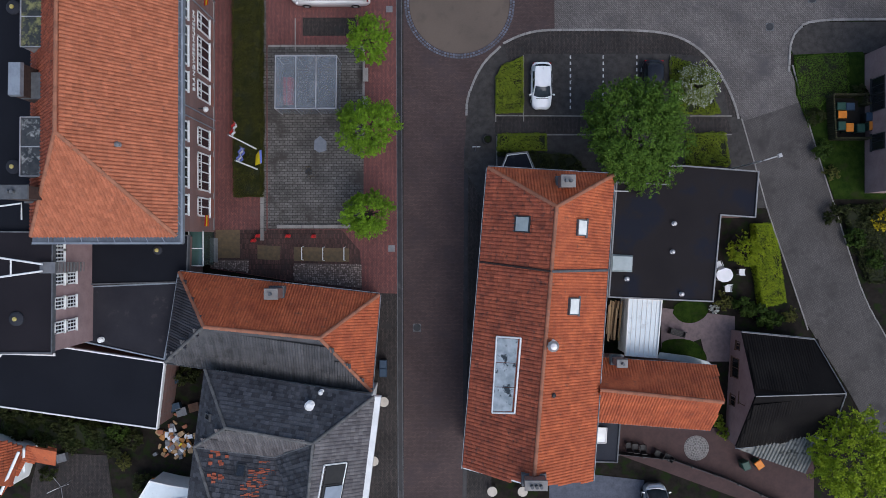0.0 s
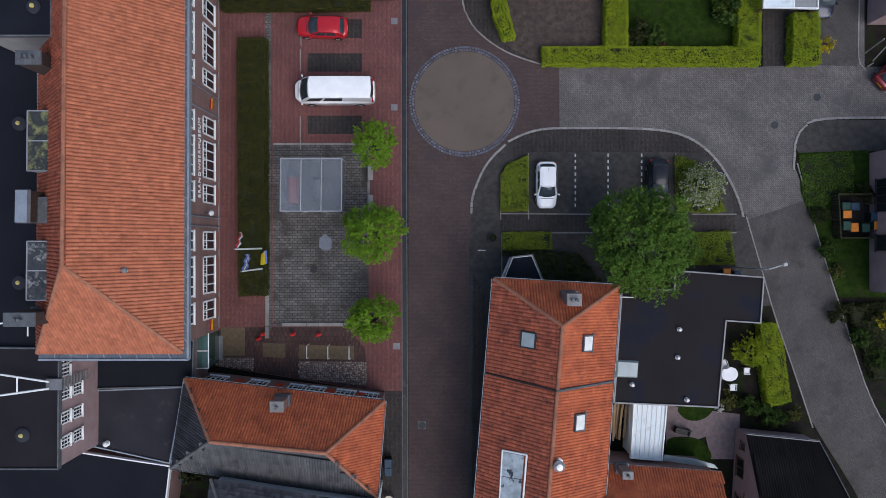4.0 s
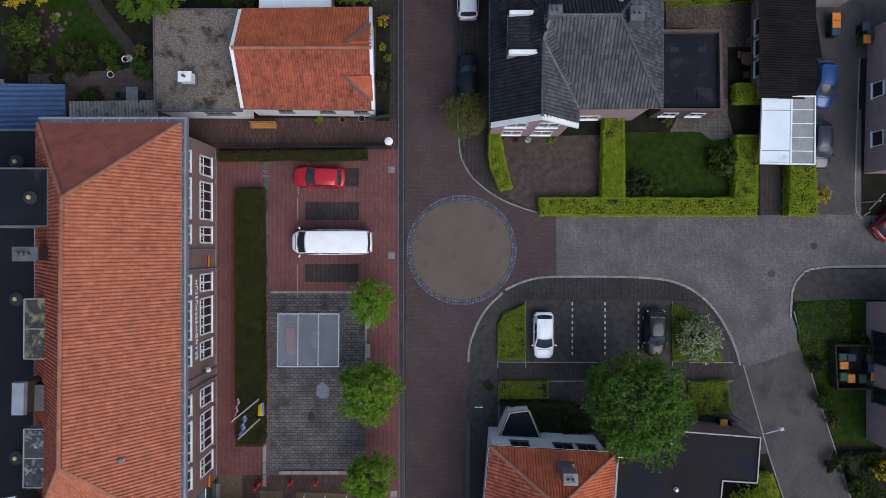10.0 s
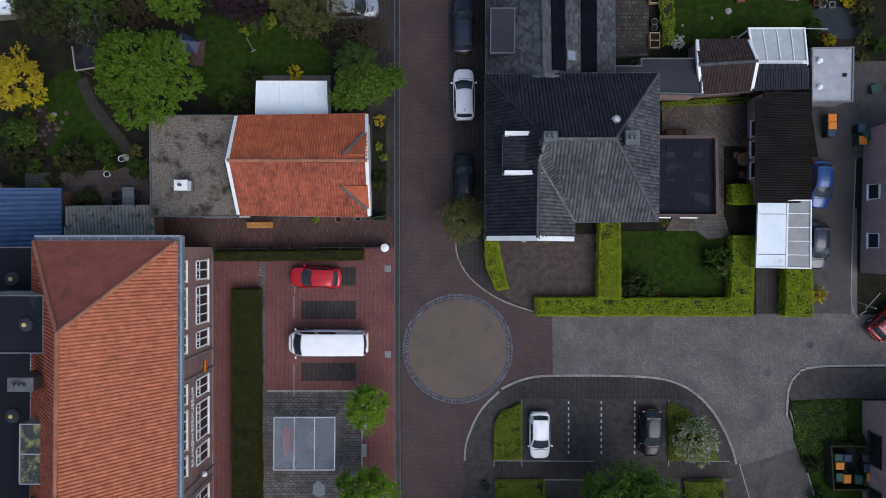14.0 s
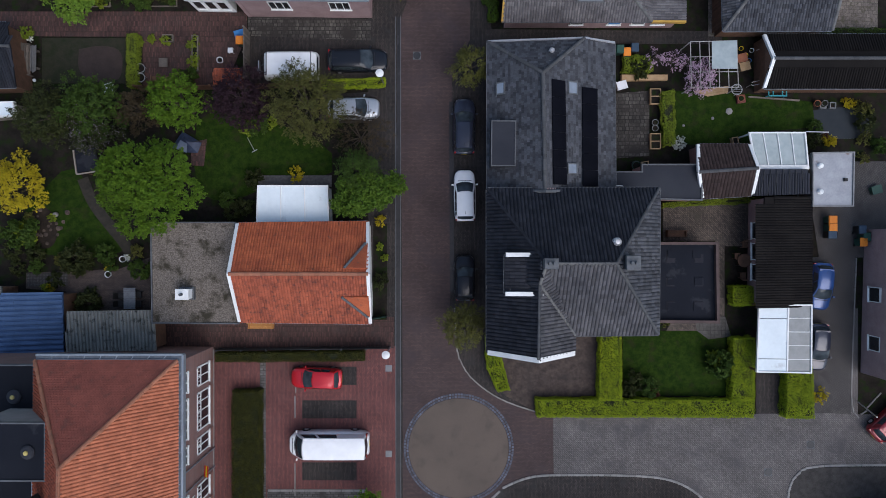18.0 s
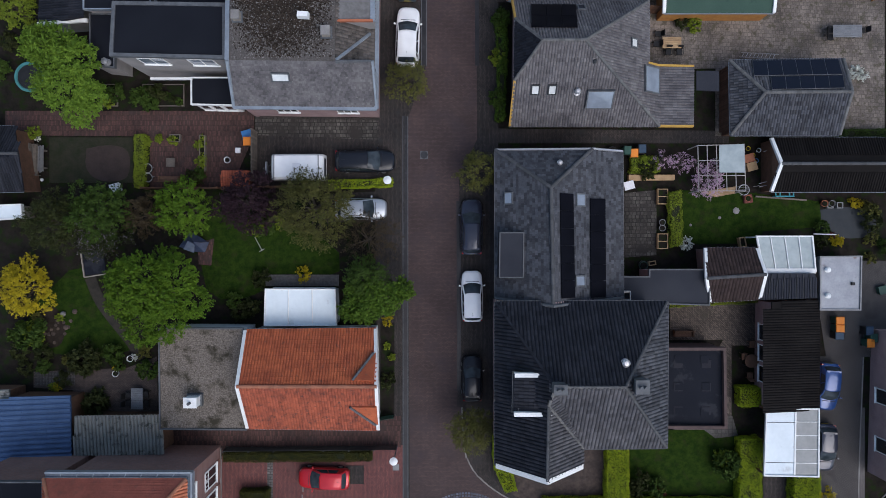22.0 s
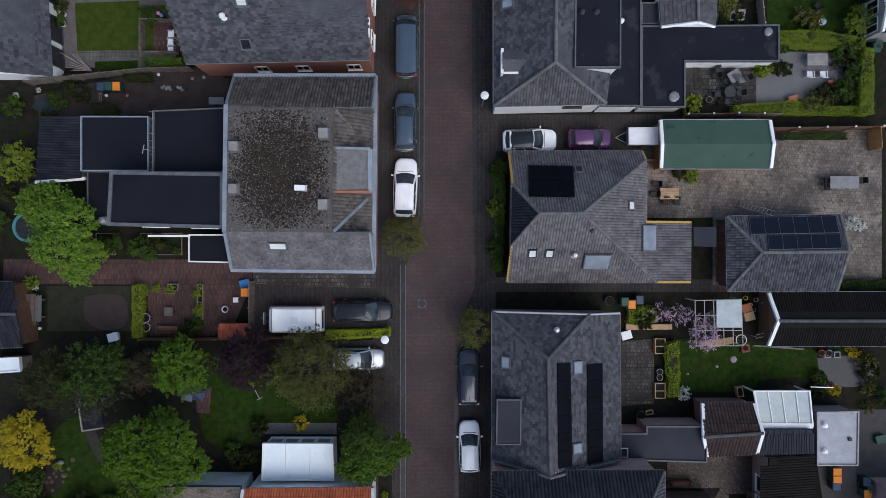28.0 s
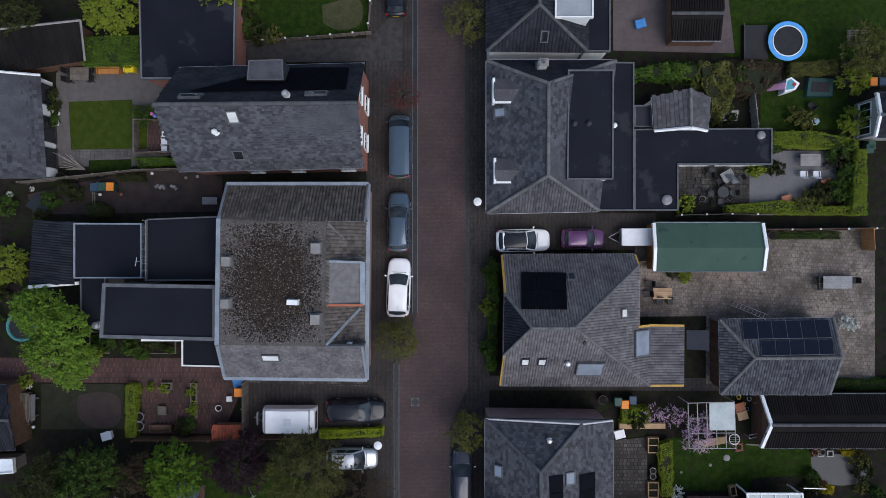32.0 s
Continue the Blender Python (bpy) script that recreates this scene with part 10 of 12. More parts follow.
CLEAR = glass_mat("clear_streaked_glass", (0.2, 0.225, 0.25), 0.12, 0.45)
for i in range(3):
    q = [lerp(SH[0], SH[1], (i + 0.03) / 3), lerp(SH[0], SH[1], (i + 0.97) / 3), lerp(SH[3], SH[2], (i + 0.97) / 3), lerp(SH[3], SH[2], (i + 0.03) / 3)]
    g = part("roof_pane", Shape().prism(q, 2.58, 2.6), CLEAR, shelter)
    g.visible_shadow = False
for a, b in ((SH[0], SH[3]), (SH[1], SH[2]), (SH[3], SH[2]), (SH[0], SH[1])):
    g = part("side_pane", Shape().prism(strip([a, b], 0.03), 0.3, 2.45), CLEAR, shelter)
    g.visible_shadow = False
pump = thing("fire_pump", "old red fire pump cart under the glass roof", "fire pump", (-12.66, 12.39))
fx, fy = (-12.57, 12.27)
part("body", Shape().prism([(fx - 0.4, fy - 1.1), (fx + 0.4, fy - 1.1), (fx + 0.4, fy + 1.1), (fx - 0.4, fy + 1.1)], 0.5, 1.1, 0.1), RED_PAINT, pump)
for x in (-0.55, 0.45):
    for y in (-0.7, 0.7):
        part("wheel", Shape().tube([(fx + x, fy + y, 0.42), (fx + x + 0.1, fy + y, 0.42)], 0.38, 14), WOOD_BROWN, pump)
part("handle", Shape().tube([(fx, fy - 1.3, 1.2), (fx, fy + 1.3, 1.2)], 0.04, 6), GREY_METAL, pump)
cart = thing("hose_cart", "grey hose reel cart under the glass roof", "cart", (-10.56, 12.34))
qx, qy = (-10.56, 12.34)
part("drum", Shape().tube([(qx, qy - 0.7, 0.6), (qx, qy + 0.7, 0.6)], 0.42, 14), GREY_METAL, cart)
part("axle", Shape().tube([(qx - 0.1, qy - 1.0, 0.5), (qx - 0.1, qy + 1.0, 0.5)], 0.05, 6), DARK_METAL, cart)
for y in (-0.95, 0.9):
    part("wheel", Shape().tube([(qx, qy + y, 0.5), (qx, qy + y + 0.07, 0.5)], 0.5, 16), DARK_METAL, cart)
for q in ((-6.41, 13.64), (-6.41, 11.35)):
    repeat("block_seat", lambda: (lambda t: (part("seat", Shape().prism([(-0.22, -0.55), (0.22, -0.55), (0.22, 0.55), (-0.22, 0.55)], 0.3, 0.45, 0.02), CONCRETE, t), part("base", Shape().box(-0.15, -0.45, 0, 0.15, 0.45, 0.3), CONCRETE, t), t)[2])(thing("stone_bench", "grey stone block bench", "bench", (0, 0, 0), "stone benches")), q, 0.05)
for name, line in (("stone_edge_1", [(-14.83, 4.26), (-14.84, 1.13)]), ("stone_edge_2", [(-13.64, 1.4), (-8.57, 1.41)]), ("stone_edge_3", [(-14.35, 16.05), (-6.63, 16.05)]), ("stone_edge_4", [(-6.58, 16.05), (-6.63, 8.42)])):
    kerb_row(name, line, "pale stone edging of the square", 0.3 if "3" not in name and "4" not in name else 0.2, 0.22 if "1" in name or "2" in name else 0.07, 1.0, CONCRETE)
star = thing("inlay", "star-shaped blue-grey stone inlay in the paving", "paving inlay", (-10.18, 8.14))
part("stone", Shape().prism([(-10.59, 8.42), (-10.13, 8.78), (-9.62, 8.32), (-9.62, 7.59), (-10.22, 7.4), (-10.64, 7.68)], 0.03, 0.07), mat("blue_stone", (0.17, 0.19, 0.22), (0.13, 0.145, 0.17), 0.3, 0.7, 0.2, 20), star)
planter = thing("drain_planter", "dark iron drain with dead leaves", "drain", (-11.05, 5.88))
pxx, pyy = (-11.05, 5.88)
part("grate", Shape().lathe([(0.3, 0.03), (0.3, 0.09), (0.1, 0.11)], pxx, pyy, 10), DARK_METAL, planter)
rngp = np.random.default_rng(3)
pp_ = np.stack([pxx + rngp.normal(0, 0.2, 60), pyy + rngp.normal(0, 0.25, 60), rngp.uniform(0.07, 0.15, 60)], 1)
part("leaves", leaves(pp_, np.tile([0, 0, 1.0], (60, 1)), 0.07, rngp), LEAF_BROWN, planter)["kind"] = "stuff"


def hydrant():
    h = thing("hydrant", "old red painted fire hydrant", "hydrant", (0, 0, 0), "hydrants")
    part("body", Shape().lathe([(0.16, 0), (0.16, 0.08), (0.1, 0.1), (0.1, 0.6), (0.14, 0.62), (0.14, 0.7), (0.06, 0.8)], 0, 0, 12), RED_PAINT, h)
    part("outlet", Shape().tube([(-0.22, 0, 0.5), (0.22, 0, 0.5)], 0.06, 8), RED_PAINT, h)
    return h


for q in ((-15.1, 0.65), (-12.68, 0.65), (-10.62, 0.61), (-15.48, 0.27)):
    repeat("hydrant", hydrant, q, 0.04, 30)
for q in ((-11.49, -0.77), (-9.8, -0.81), (-8.1, -0.81)):
    repeat("bike_stand", lambda: (lambda t: (part("hoop", Shape().tube([(0, -0.55, 0), (0, -0.5, 0.8), (0, 0.5, 0.8), (0, 0.55, 0)], 0.035, 6), WHITE, t), t)[1])(thing("bicycle_stand", "white tubular bicycle stand", "bicycle stand", (0, 0, 0), "bicycle stands")), q, 0.03)
# flags on leaning poles
WHITE_CLOTH = mat("white_cloth", (0.7, 0.7, 0.7), (0.6, 0.6, 0.6), 0.4, 0.8, 0.05, 10)
BLUE_CLOTH = mat("blue_cloth", (0.16, 0.2, 0.55), (0.12, 0.16, 0.45), 0.4, 0.8, 0.05, 10)
for bx, high, lab, mats in (((-15.06, 7.58), 8.0, "tall white pole with a limp red and white flag", (RED_PAINT, WHITE_CLOTH)), ((-15.01, 5.97), 6.6, "tall white pole with a limp pale blue flag", (BLUE_CLOTH, WHITE_CLOTH, BLUE_CLOTH))):
    f = thing("flagpole", lab, "flag", (*bx, 0), "flagpoles")
    part("pole", Shape().tube([(*bx, 0), (*bx, high)], 0.075, 8, 0.05), WHITE, f)
    part("finial", Shape().lathe([(0.03, high), (0.07, high + 0.05), (0.02, high + 0.12)], *bx, 8), GREY_METAL, f)
    for i, m in enumerate(mats):
        cl = Shape()
        for k in range(7):
            a0, a1_ = 0.08 + 0.16 * k, 0.08 + 0.16 * (k + 1)
            w0, w1 = 0.09 * math.sin(k * 1.9 + i), 0.09 * math.sin((k + 1) * 1.9 + i)
            z0_ = high - 0.25 - i * 0.42
            cl.slab([(bx[0] - w0, bx[1] + a0, z0_ - 0.12 * k), (bx[0] - w1, bx[1] + a1_, z0_ - 0.12 * (k + 1)), (bx[0] - w1 - 0.06, bx[1] + a1_, z0_ - 0.6 - 0.12 * (k + 1)), (bx[0] - w0 - 0.06, bx[1] + a0, z0_ - 0.6 - 0.12 * k)], 0.012)
        part("flag_stripe", cl, m, f)
ban = thing("banner", "small yellow and blue banner beside the hedge", "banner", (*(-14.86, 6.81), 0))
part("cloth", Shape().slab([(-15.13, 6.25, 1.1), (-15.08, 7.07, 1.1), (-14.7, 7.37, 1.5), (-14.61, 6.34, 1.5)], 0.02), YELLOW_PAINT, ban)
part("blue_edge", Shape().slab([(-14.61, 6.34, 1.5), (-14.7, 7.37, 1.5), (-14.51, 7.43, 1.55), (-14.47, 6.4, 1.55)], 0.02), BLUE_CLOTH, ban)
part("pole", Shape().tube([(*(-14.8, 6.79), 0), (*(-14.8, 6.79), 1.3)], 0.025, 6), WHITE, ban)


def lamp_post(label, globe=True, h=4.0):
    l = thing("street_lamp", label, "street lamp", (0, 0, 0), "street lamps")
    part("post", Shape().tube([(0, 0, 0), (0, 0, 0.6), (0, 0, h - 0.3)], 0.06, 8, 0.04), GREY_METAL, l)
    part("head", Shape().lathe([(0.06, h - 0.35), (0.2, h - 0.3), (0.24, h - 0.1), (0.1, h - 0.02)], 0, 0, 16), WHITEGLASS, l)
    part("cap", Shape().lathe([(0.31, h - 0.1), (0.31, h - 0.06), (0.14, h + 0.02), (0.03, h + 0.05)], 0, 0, 18), WHITE, l)
    return l


for q in ((2.66, 67.37), (-4.41, 27.73), (-4.86, 48.98)):
    repeat("lamp_post", lambda: lamp_post("post-top street lamp with a white cap"), q, 0.02)
arm = thing("street_lamp", "tall grey street lamp with a long arm", "street lamp", (23.52, 6.51), "street lamps")
ab = (23.22, 6.06)
at_ = (24.3, 6.4)
part("post", Shape().tube([(*ab, 0), (*ab, 5.2), (*lerp(ab, at_, 0.15), 5.5)], 0.08, 8, 0.05), GALV, arm)
part("arm", Shape().tube([(*lerp(ab, at_, 0.15), 5.5), (*at_, 5.6)], 0.045, 6), GALV, arm)
part("head", Shape().prism(strip([at_, lerp(ab, at_, 1.3)], 0.3), 5.52, 5.68, 0.04), GALV, arm)
sign = thing("road_sign", "grey post with a small flat road sign", "sign", (2.66, 6.86))
sx_, sy_ = (2.42, 7.46)
part("post", Shape().tube([(sx_, sy_, 0), (sx_, sy_, 3.3)], 0.035, 8), GREY_METAL, sign)
part("plate", Shape().box(sx_ - 0.3, sy_ - 0.02, 2.7, sx_ + 0.3, sy_ + 0.02, 3.2), ALU, sign)
post_ = thing("road_sign", "grey bent post by the road corner", "sign", (34.02, 23.48))
part("post", Shape().tube([(33.51, 23.33, 0.1), (32.29, 23.2, 4.5)], 0.05, 8), ALU, post_)

# parking bay dashes
bays = tagged(new("parking_lines"), "dashed white block lines between the parking bays", "road marking", "", "structure")
dash = None
for x in (10.18, 12.84, 15.55):
    for k in range(9):
        m = Matrix.Translation((x, 15.14 - 4.32 * k / 8.5, 0.042))
        if dash is None:
            dash = part("line_block", Shape().prism([(-0.06, -0.13), (0.06, -0.13), (0.06, 0.13), (-0.06, 0.13)], 0, 0.006), LINE, bays)
            dash.matrix_basis = m
        else:
            again(dash, "line_block", bays, m)
for name, line in (("kerb_8", [(4.17, 10.4), (11.38, 10.36)]), ("kerb_9", [(6.37, 15.32), (6.38, 10.4)]), ("kerb_10", [(4.13, 13.48), (4.13, 10.4)]), ("kerb_11", [(4.22, 8.84), (11.62, 8.84)]), ("kerb_12", [(18.3, 15.32), (18.31, 10.41)]), ("kerb_13", [(19.65, 10.36), (22.63, 10.36)]), ("kerb_14", [(19.65, 8.84), (22.77, 8.85)]), ("kerb_15", [(-12.13, 23.77), (-12.13, 21.98)]), ("kerb_16", [(-12.14, 18.31), (-12.14, 16.24)]), ("kerb_17", [(-12.13, 25.79), (-12.08, 24.46)]), ("kerb_18", [(4.22, 8.75), (4.22, 5.66)])):
    kerb_row(name, line, "low concrete edging of the planting", 0.1, 0.1, 0.9, CONCRETE)


# fences
def fence(label, line, h=1.8, gap=0.15, m=WOOD_ORANGE, post=2.0, caps_=None, name="fence", thin=0.02):
    f = thing(name, label, "fence", (*line[0], 0))
    b0 = None
    pts = resample(line, gap)
    for x, y, a in pts:
        M = Matrix.Translation((x, y, 0)) @ Matrix.Rotation(a, 4, "Z")
        if b0 is None:
            b0 = part("board", Shape().box(0.005, -thin, 0.05, gap * 0.9, thin, h), m, f)
            b0.matrix_basis = M
        else:
            again(b0, "board", f, M)
    p0 = None
    for x, y, a in resample(line, post):
        M = Matrix.Translation((x, y, 0)) @ Matrix.Rotation(a, 4, "Z")
        if p0 is None:
            p0 = part("post", Shape().prism([(-0.05, -0.09), (0.05, -0.09), (0.05, 0.05), (-0.05, 0.05)], 0, h + 0.08), m, f)
            p0.matrix_basis = M
            c0 = part("post_cap", Shape().lathe([(0.09, h + 0.08), (0.07, h + 0.16), (0.02, h + 0.2)], 0, 0, 8), caps_, f) if caps_ else None
            if c0:
                c0.matrix_basis = M
        else:
            again(p0, "post", f, M)
            if caps_:
                again(c0, "post_cap", f, M)
    return f


fence("varnished timber fence with white post caps", [(25.16, 65.32), (29.39, 65.36), (34.47, 65.44)], 1.8, 0.16, WOOD_BROWN, 2.2, WHITE)
fence("timber fence panel beside the garage", [(14.96, 62.85), (16.68, 62.76)], 1.8, 0.15, WOOD_BROWN)
fence("timber side fence of the garden house", [(21.69, 58.07), (21.66, 53.2)], 1.8, 0.15, WOOD_BROWN)
fence("orange timber fence panel", [(33.8, 65.36), (33.9, 63.72)], 1.8, 0.15, WOOD_ORANGE)
fence("dark garden fence between the plots", [(-24.52, 48.63), (-18.94, 48.63), (-10.47, 48.81)], 1.6, 0.18, WOOD_BROWN)
fence("dark fence along the back alley", [(-33.58, 69.1), (-27.77, 69.72), (-24.2, 70.08), (-20.63, 70.17)], 1.5, 0.18, WOOD_OLD)
fence("low garden fence with white caps along the hedge", [(18.92, 66.49), (22.58, 66.58), (26.15, 66.53)], 1.2, 0.3, WOOD_OLD, 2.0, WHITE)
fence("dark metal railing along the alley", [(-18.2, 27.64), (-4.59, 27.77)], 1.2, 0.16, DARK_METAL, 2.0, None, "railing", 0.012)
fence("low post fence along the lawn", [(-16.13, 80.42), (-14.1, 80.51), (-11.4, 80.68), (-5.99, 81.13), (-5.76, 83.64)], 0.8, 0.5, WOOD_OLD, 1.8, PLASTIC_WHITE)
fence("weathered pale garden screen by the slate house", [(-22.1, 74.1), (-24.57, 74.13), (-24.58, 71.5), (-21.93, 71.57)], 1.0, 0.16, WOOD_OLD, 1.6)
fence("timber trellis beside the drive", [(-15.75, 53.19), (-15.76, 49.19)], 1.8, 0.15, WOOD_OLD)
fence("short metal gate beside the white house", [(-6.16, 30.05), (-4.68, 30.28)], 1.2, 0.12, PLASTIC_GREEN, 1.5, None, "gate", 0.012)
fence("low black fence along the yard", [(13.91, -16.87), (18.2, -17.32), (22.72, -18.91), (27.7, -21.17)], 1.0, 0.2, DARK_METAL, 2.0)

# pergola and garden clutter east
FLAKED = mat("flaking_white_timber", (0.42, 0.4, 0.38), (0.3, 0.28, 0.26), 0.4, 0.8, 0.2, 20)
perg = thing("pergola", "white frame pergola with a sheet roof", "pergola", (20.97, 50.12))
PG = [(19.23, 48.29), (22.87, 48.29), (22.73, 51.9), (19.13, 51.81)]
for p in PG:
    part("post", Shape().tube([(*p, 0), (*p, 2.2)], 0.05, 6), FLAKED, perg)
for k in range(6):
    part("beam", Shape().tube([(*lerp(PG[0], PG[1], k / 5), 2.2), (*lerp(PG[3], PG[2], k / 5), 2.2)], 0.035, 5), FLAKED, perg)
for k in range(4):
    part("lath", Shape().tube([(*lerp(PG[0], PG[3], k / 3), 2.26), (*lerp(PG[1], PG[2], k / 3), 2.26)], 0.03, 5), FLAKED, perg)
part("sheet", Shape().prism([(20.77, 49.71), (22.74, 49.71), (22.69, 51.91), (20.76, 51.82)], 2.28, 2.31), CANOPY_GLASS, perg)


def crate():
    c = thing("raised_bed", "light timber raised planting box", "planter", (0, 0, 0), "planting boxes")
    for x0, y0, x1, y1 in ((-0.42, -0.62, 0.42, -0.56), (-0.42, 0.56, 0.42, 0.62), (-0.42, -0.56, -0.36, 0.56), (0.36, -0.56, 0.42, 0.56), (-0.36, -0.03, 0.36, 0.03)):
        part("board", Shape().box(x0, y0, 0, x1, y1, 0.45), WOOD_NEW, c)
    part("soil", Shape().box(-0.36, -0.56, 0.05, 0.36, 0.56, 0.36), SOIL, c)
    return c


for q in ((16.98, 47.98), (16.99, 44.38)):
    repeat("crate", crate, q, 0.04)


def pot(m, label, r=0.24, h=0.4):
    p = thing("plant_pot", label, "pot", (0, 0, 0), "plant pots")
    part("pot", Shape().lathe([(r * 0.7, 0), (r, h), (r * 1.06, h), (r * 1.06, h - 0.05), (r * 0.88, h - 0.05), (r * 0.86, h - 0.08), (0.02, h - 0.08)], 0, 0, 14), m, p)
    part("soil", Shape().lathe([(r * 0.86, h - 0.08), (r * 0.7, h - 0.04), (0.02, h - 0.03)], 0, 0, 10), SOIL, p)
    return p


TERRA = mat("terracotta", (0.35, 0.14, 0.08), (0.28, 0.11, 0.06), 0.3, 0.85, 0.2, 20)
for key, m, lab, r, q in (("t", TERRA, "small round terracotta plant pot", 0.26, (23.88, 47.83)), ("g", GREY_METAL, "grey round plant pot", 0.25, (16.98, 45.9)), ("g", GREY_METAL, "grey round plant pot", 0.25, (16.98, 45.44)), ("k", BLACK, "large black planting tub", 0.36, (15.43, 42.45)), ("k", BLACK, "large black planting tub", 0.36, (12.93, 51.63)),
                          ("k", BLACK, "large black planting tub", 0.36, (-24.45, 50.15)), ("k", BLACK, "large black planting tub", 0.36, (-24.5, 49.51)), ("k", BLACK, "large black planting tub", 0.36, (-20.92, 49.32)), ("k", BLACK, "large black planting tub", 0.36, (-20.96, 49.78)), ("t", TERRA, "small round terracotta plant pot", 0.26, (30.01, 47.42)), ("g", GREY_METAL, "grey round plant pot", 0.25, (30.61, 47.42)),
                          ("w", PLASTIC_WHITE, "small round white plant pot", 0.25, (-18.07, 50.93)), ("w", PLASTIC_WHITE, "small round white plant pot", 0.25, (-27.16, 33.66)), ("w", PLASTIC_WHITE, "small round white plant pot", 0.25, (-25.97, 34.89)), ("w", PLASTIC_WHITE, "small round white plant pot", 0.25, (-31.11, 74.76)), ("w", PLASTIC_WHITE, "small round white plant pot", 0.25, (-31.11, 73.94)), ("t", TERRA, "small round terracotta plant pot", 0.26, (-8.45, 30)), ("g", GREY_METAL, "grey round plant pot", 0.25, (-6.89, 30.09)), ("k", BLACK, "large black planting tub", 0.36, (3.46, 8.43)),
                          ("w", PLASTIC_WHITE, "small round white plant pot", 0.25, (29.92, 74)), ("t", TERRA, "small round terracotta plant pot", 0.26, (-31.85, 72.49)), ("g", GREY_METAL, "grey round plant pot", 0.25, (20.9, 67.81)), ("g", GREY_METAL, "grey round plant pot", 0.25, (23.09, 67.95)), ("k", BLACK, "large black planting tub", 0.36, (26.52, 64.89))):
    repeat("pot" + key, lambda: pot(m, lab, r), q, 0.04)
beam = thing("timber_beam", "thick light timber beam on the terrace", "timber", (16.28, 49.52))
part("beam", Shape().prism([(14.25, 49.25), (17.98, 49.3), (17.98, 49.75), (14.25, 49.75)], 0.04, 0.4, 0.02), WOOD_NEW, beam)
stack = thing("timber_stack", "stack of sawn planks beside the house", "timber", (13.68, -6.12))
rs_ = random.Random(9)
for i in range(14):
    x = 1074 + rs_.uniform(0, 22)
    a, b = (12.9, -7.57), (13.16, -4.51)
    dx = (x - 1074) * 0.045
    part("plank", Shape().prism(strip([(a[0] + dx + rs_.uniform(-.1, .1), a[1] + rs_.uniform(-0.2, 0.6)), (b[0] + dx + rs_.uniform(-.1, .1), b[1] - rs_.uniform(0, 0.6))], 0.13), 0.9 + 0.03 * i, 0.93 + 0.03 * i), WOOD_NEW, stack)
part("trestle", Shape().prism(strip([(12.87, -5.8), (14.05, -5.8)], 0.3), 0, 0.9), WOOD_OLD, stack)
TEAL = mat("teal_paint", (0.04, 0.3, 0.34), (0.03, 0.23, 0.28), 0.4, 0.5, 0.05, 20)
DINING = "dark metal garden chair on the slab terrace"
put(table(DARK_METAL, "small round dark table on the slab terrace", 0.9, 0.9, True), (22.4, 68.35))
for q, turn in (((21.55, 68.2), -90), ((23.25, 68.3), 90), ((22.3, 67.6), 0), ((21.6, 70.05), 200), ((23.8, 69.4), 120)):
    put(chair(DARK_METAL, DINING), q, turn)
border = thing("border_edging", "low timber edging of the border along the yard fence", "edging", (29.45, 64.5))
for x0, x1 in ((26.85, 29.4), (29.44, 32.05)):
    part("board", Shape().box(x0, 64.5, 0.03, x1, 64.56, 0.32), WOOD_OLD, border)
ladder = thing("ladder", "pale aluminium ladder leaning on the garden house eave", "ladder", (23.9, 59.2))
for k in (-0.2, 0.2):
    part("rail", Shape().tube([(23.35 + k * 0.47, 59.45 + k * 0.88, 0.06), (25.0 + k * 0.47, 58.55 + k * 0.88, 2.75)], 0.025, 6), ALU, ladder)
for i in range(9):
    u = (i + 0.7) / 9.5
    c = (23.35 + 1.65 * u, 59.45 - 0.9 * u, 0.06 + 2.69 * u)
    part("rung", Shape().tube([(c[0] - 0.094, c[1] - 0.176, c[2]), (c[0] + 0.094, c[1] + 0.176, c[2])], 0.016, 5), ALU, ladder)
# junk heap
heap = random.Random(4)
COLS = [(PLASTIC_WHITE, "white"), (WOOD_NEW, "tan cardboard"), (PLASTIC_BLUE, "blue-grey"), (YELLOW_PAINT, "yellow"), (TERRA, "rust red"), (GREY_METAL, "grey"), (WOOD_ORANGE, "orange-brown")]
hx, hy = (-21.81, -16.06)
for i in range(84):
    m, cn = heap.choice(COLS[:2] + COLS + COLS[4:] + COLS[5:])
    x, y = hx + heap.gauss(0, 0.72), hy + heap.gauss(0, 0.62)
    w, d, h = heap.uniform(0.06, 0.2), heap.uniform(0.06, 0.18), heap.uniform(0.08, 0.3)
    b = thing("discarded_box", cn + " discarded box in a heap", "box", (0, 0, 0), "heap of discarded boxes")
    part("shell", Shape().prism([(-w, -d), (w, -d), (w, d), (-w, d)], 0, h, -0.02), m, b)
    part("flap", Shape().slab([(-w, d, h), (w, d, h), (w, d + 0.14, h - 0.05), (-w, d + 0.14, h - 0.05)], 0.015), m, b)
    b.matrix_basis = spot((x, y), 0.02 + max(0, 0.35 - 0.3 * math.hypot(x - hx, y - hy)), heap.uniform(0, 180))
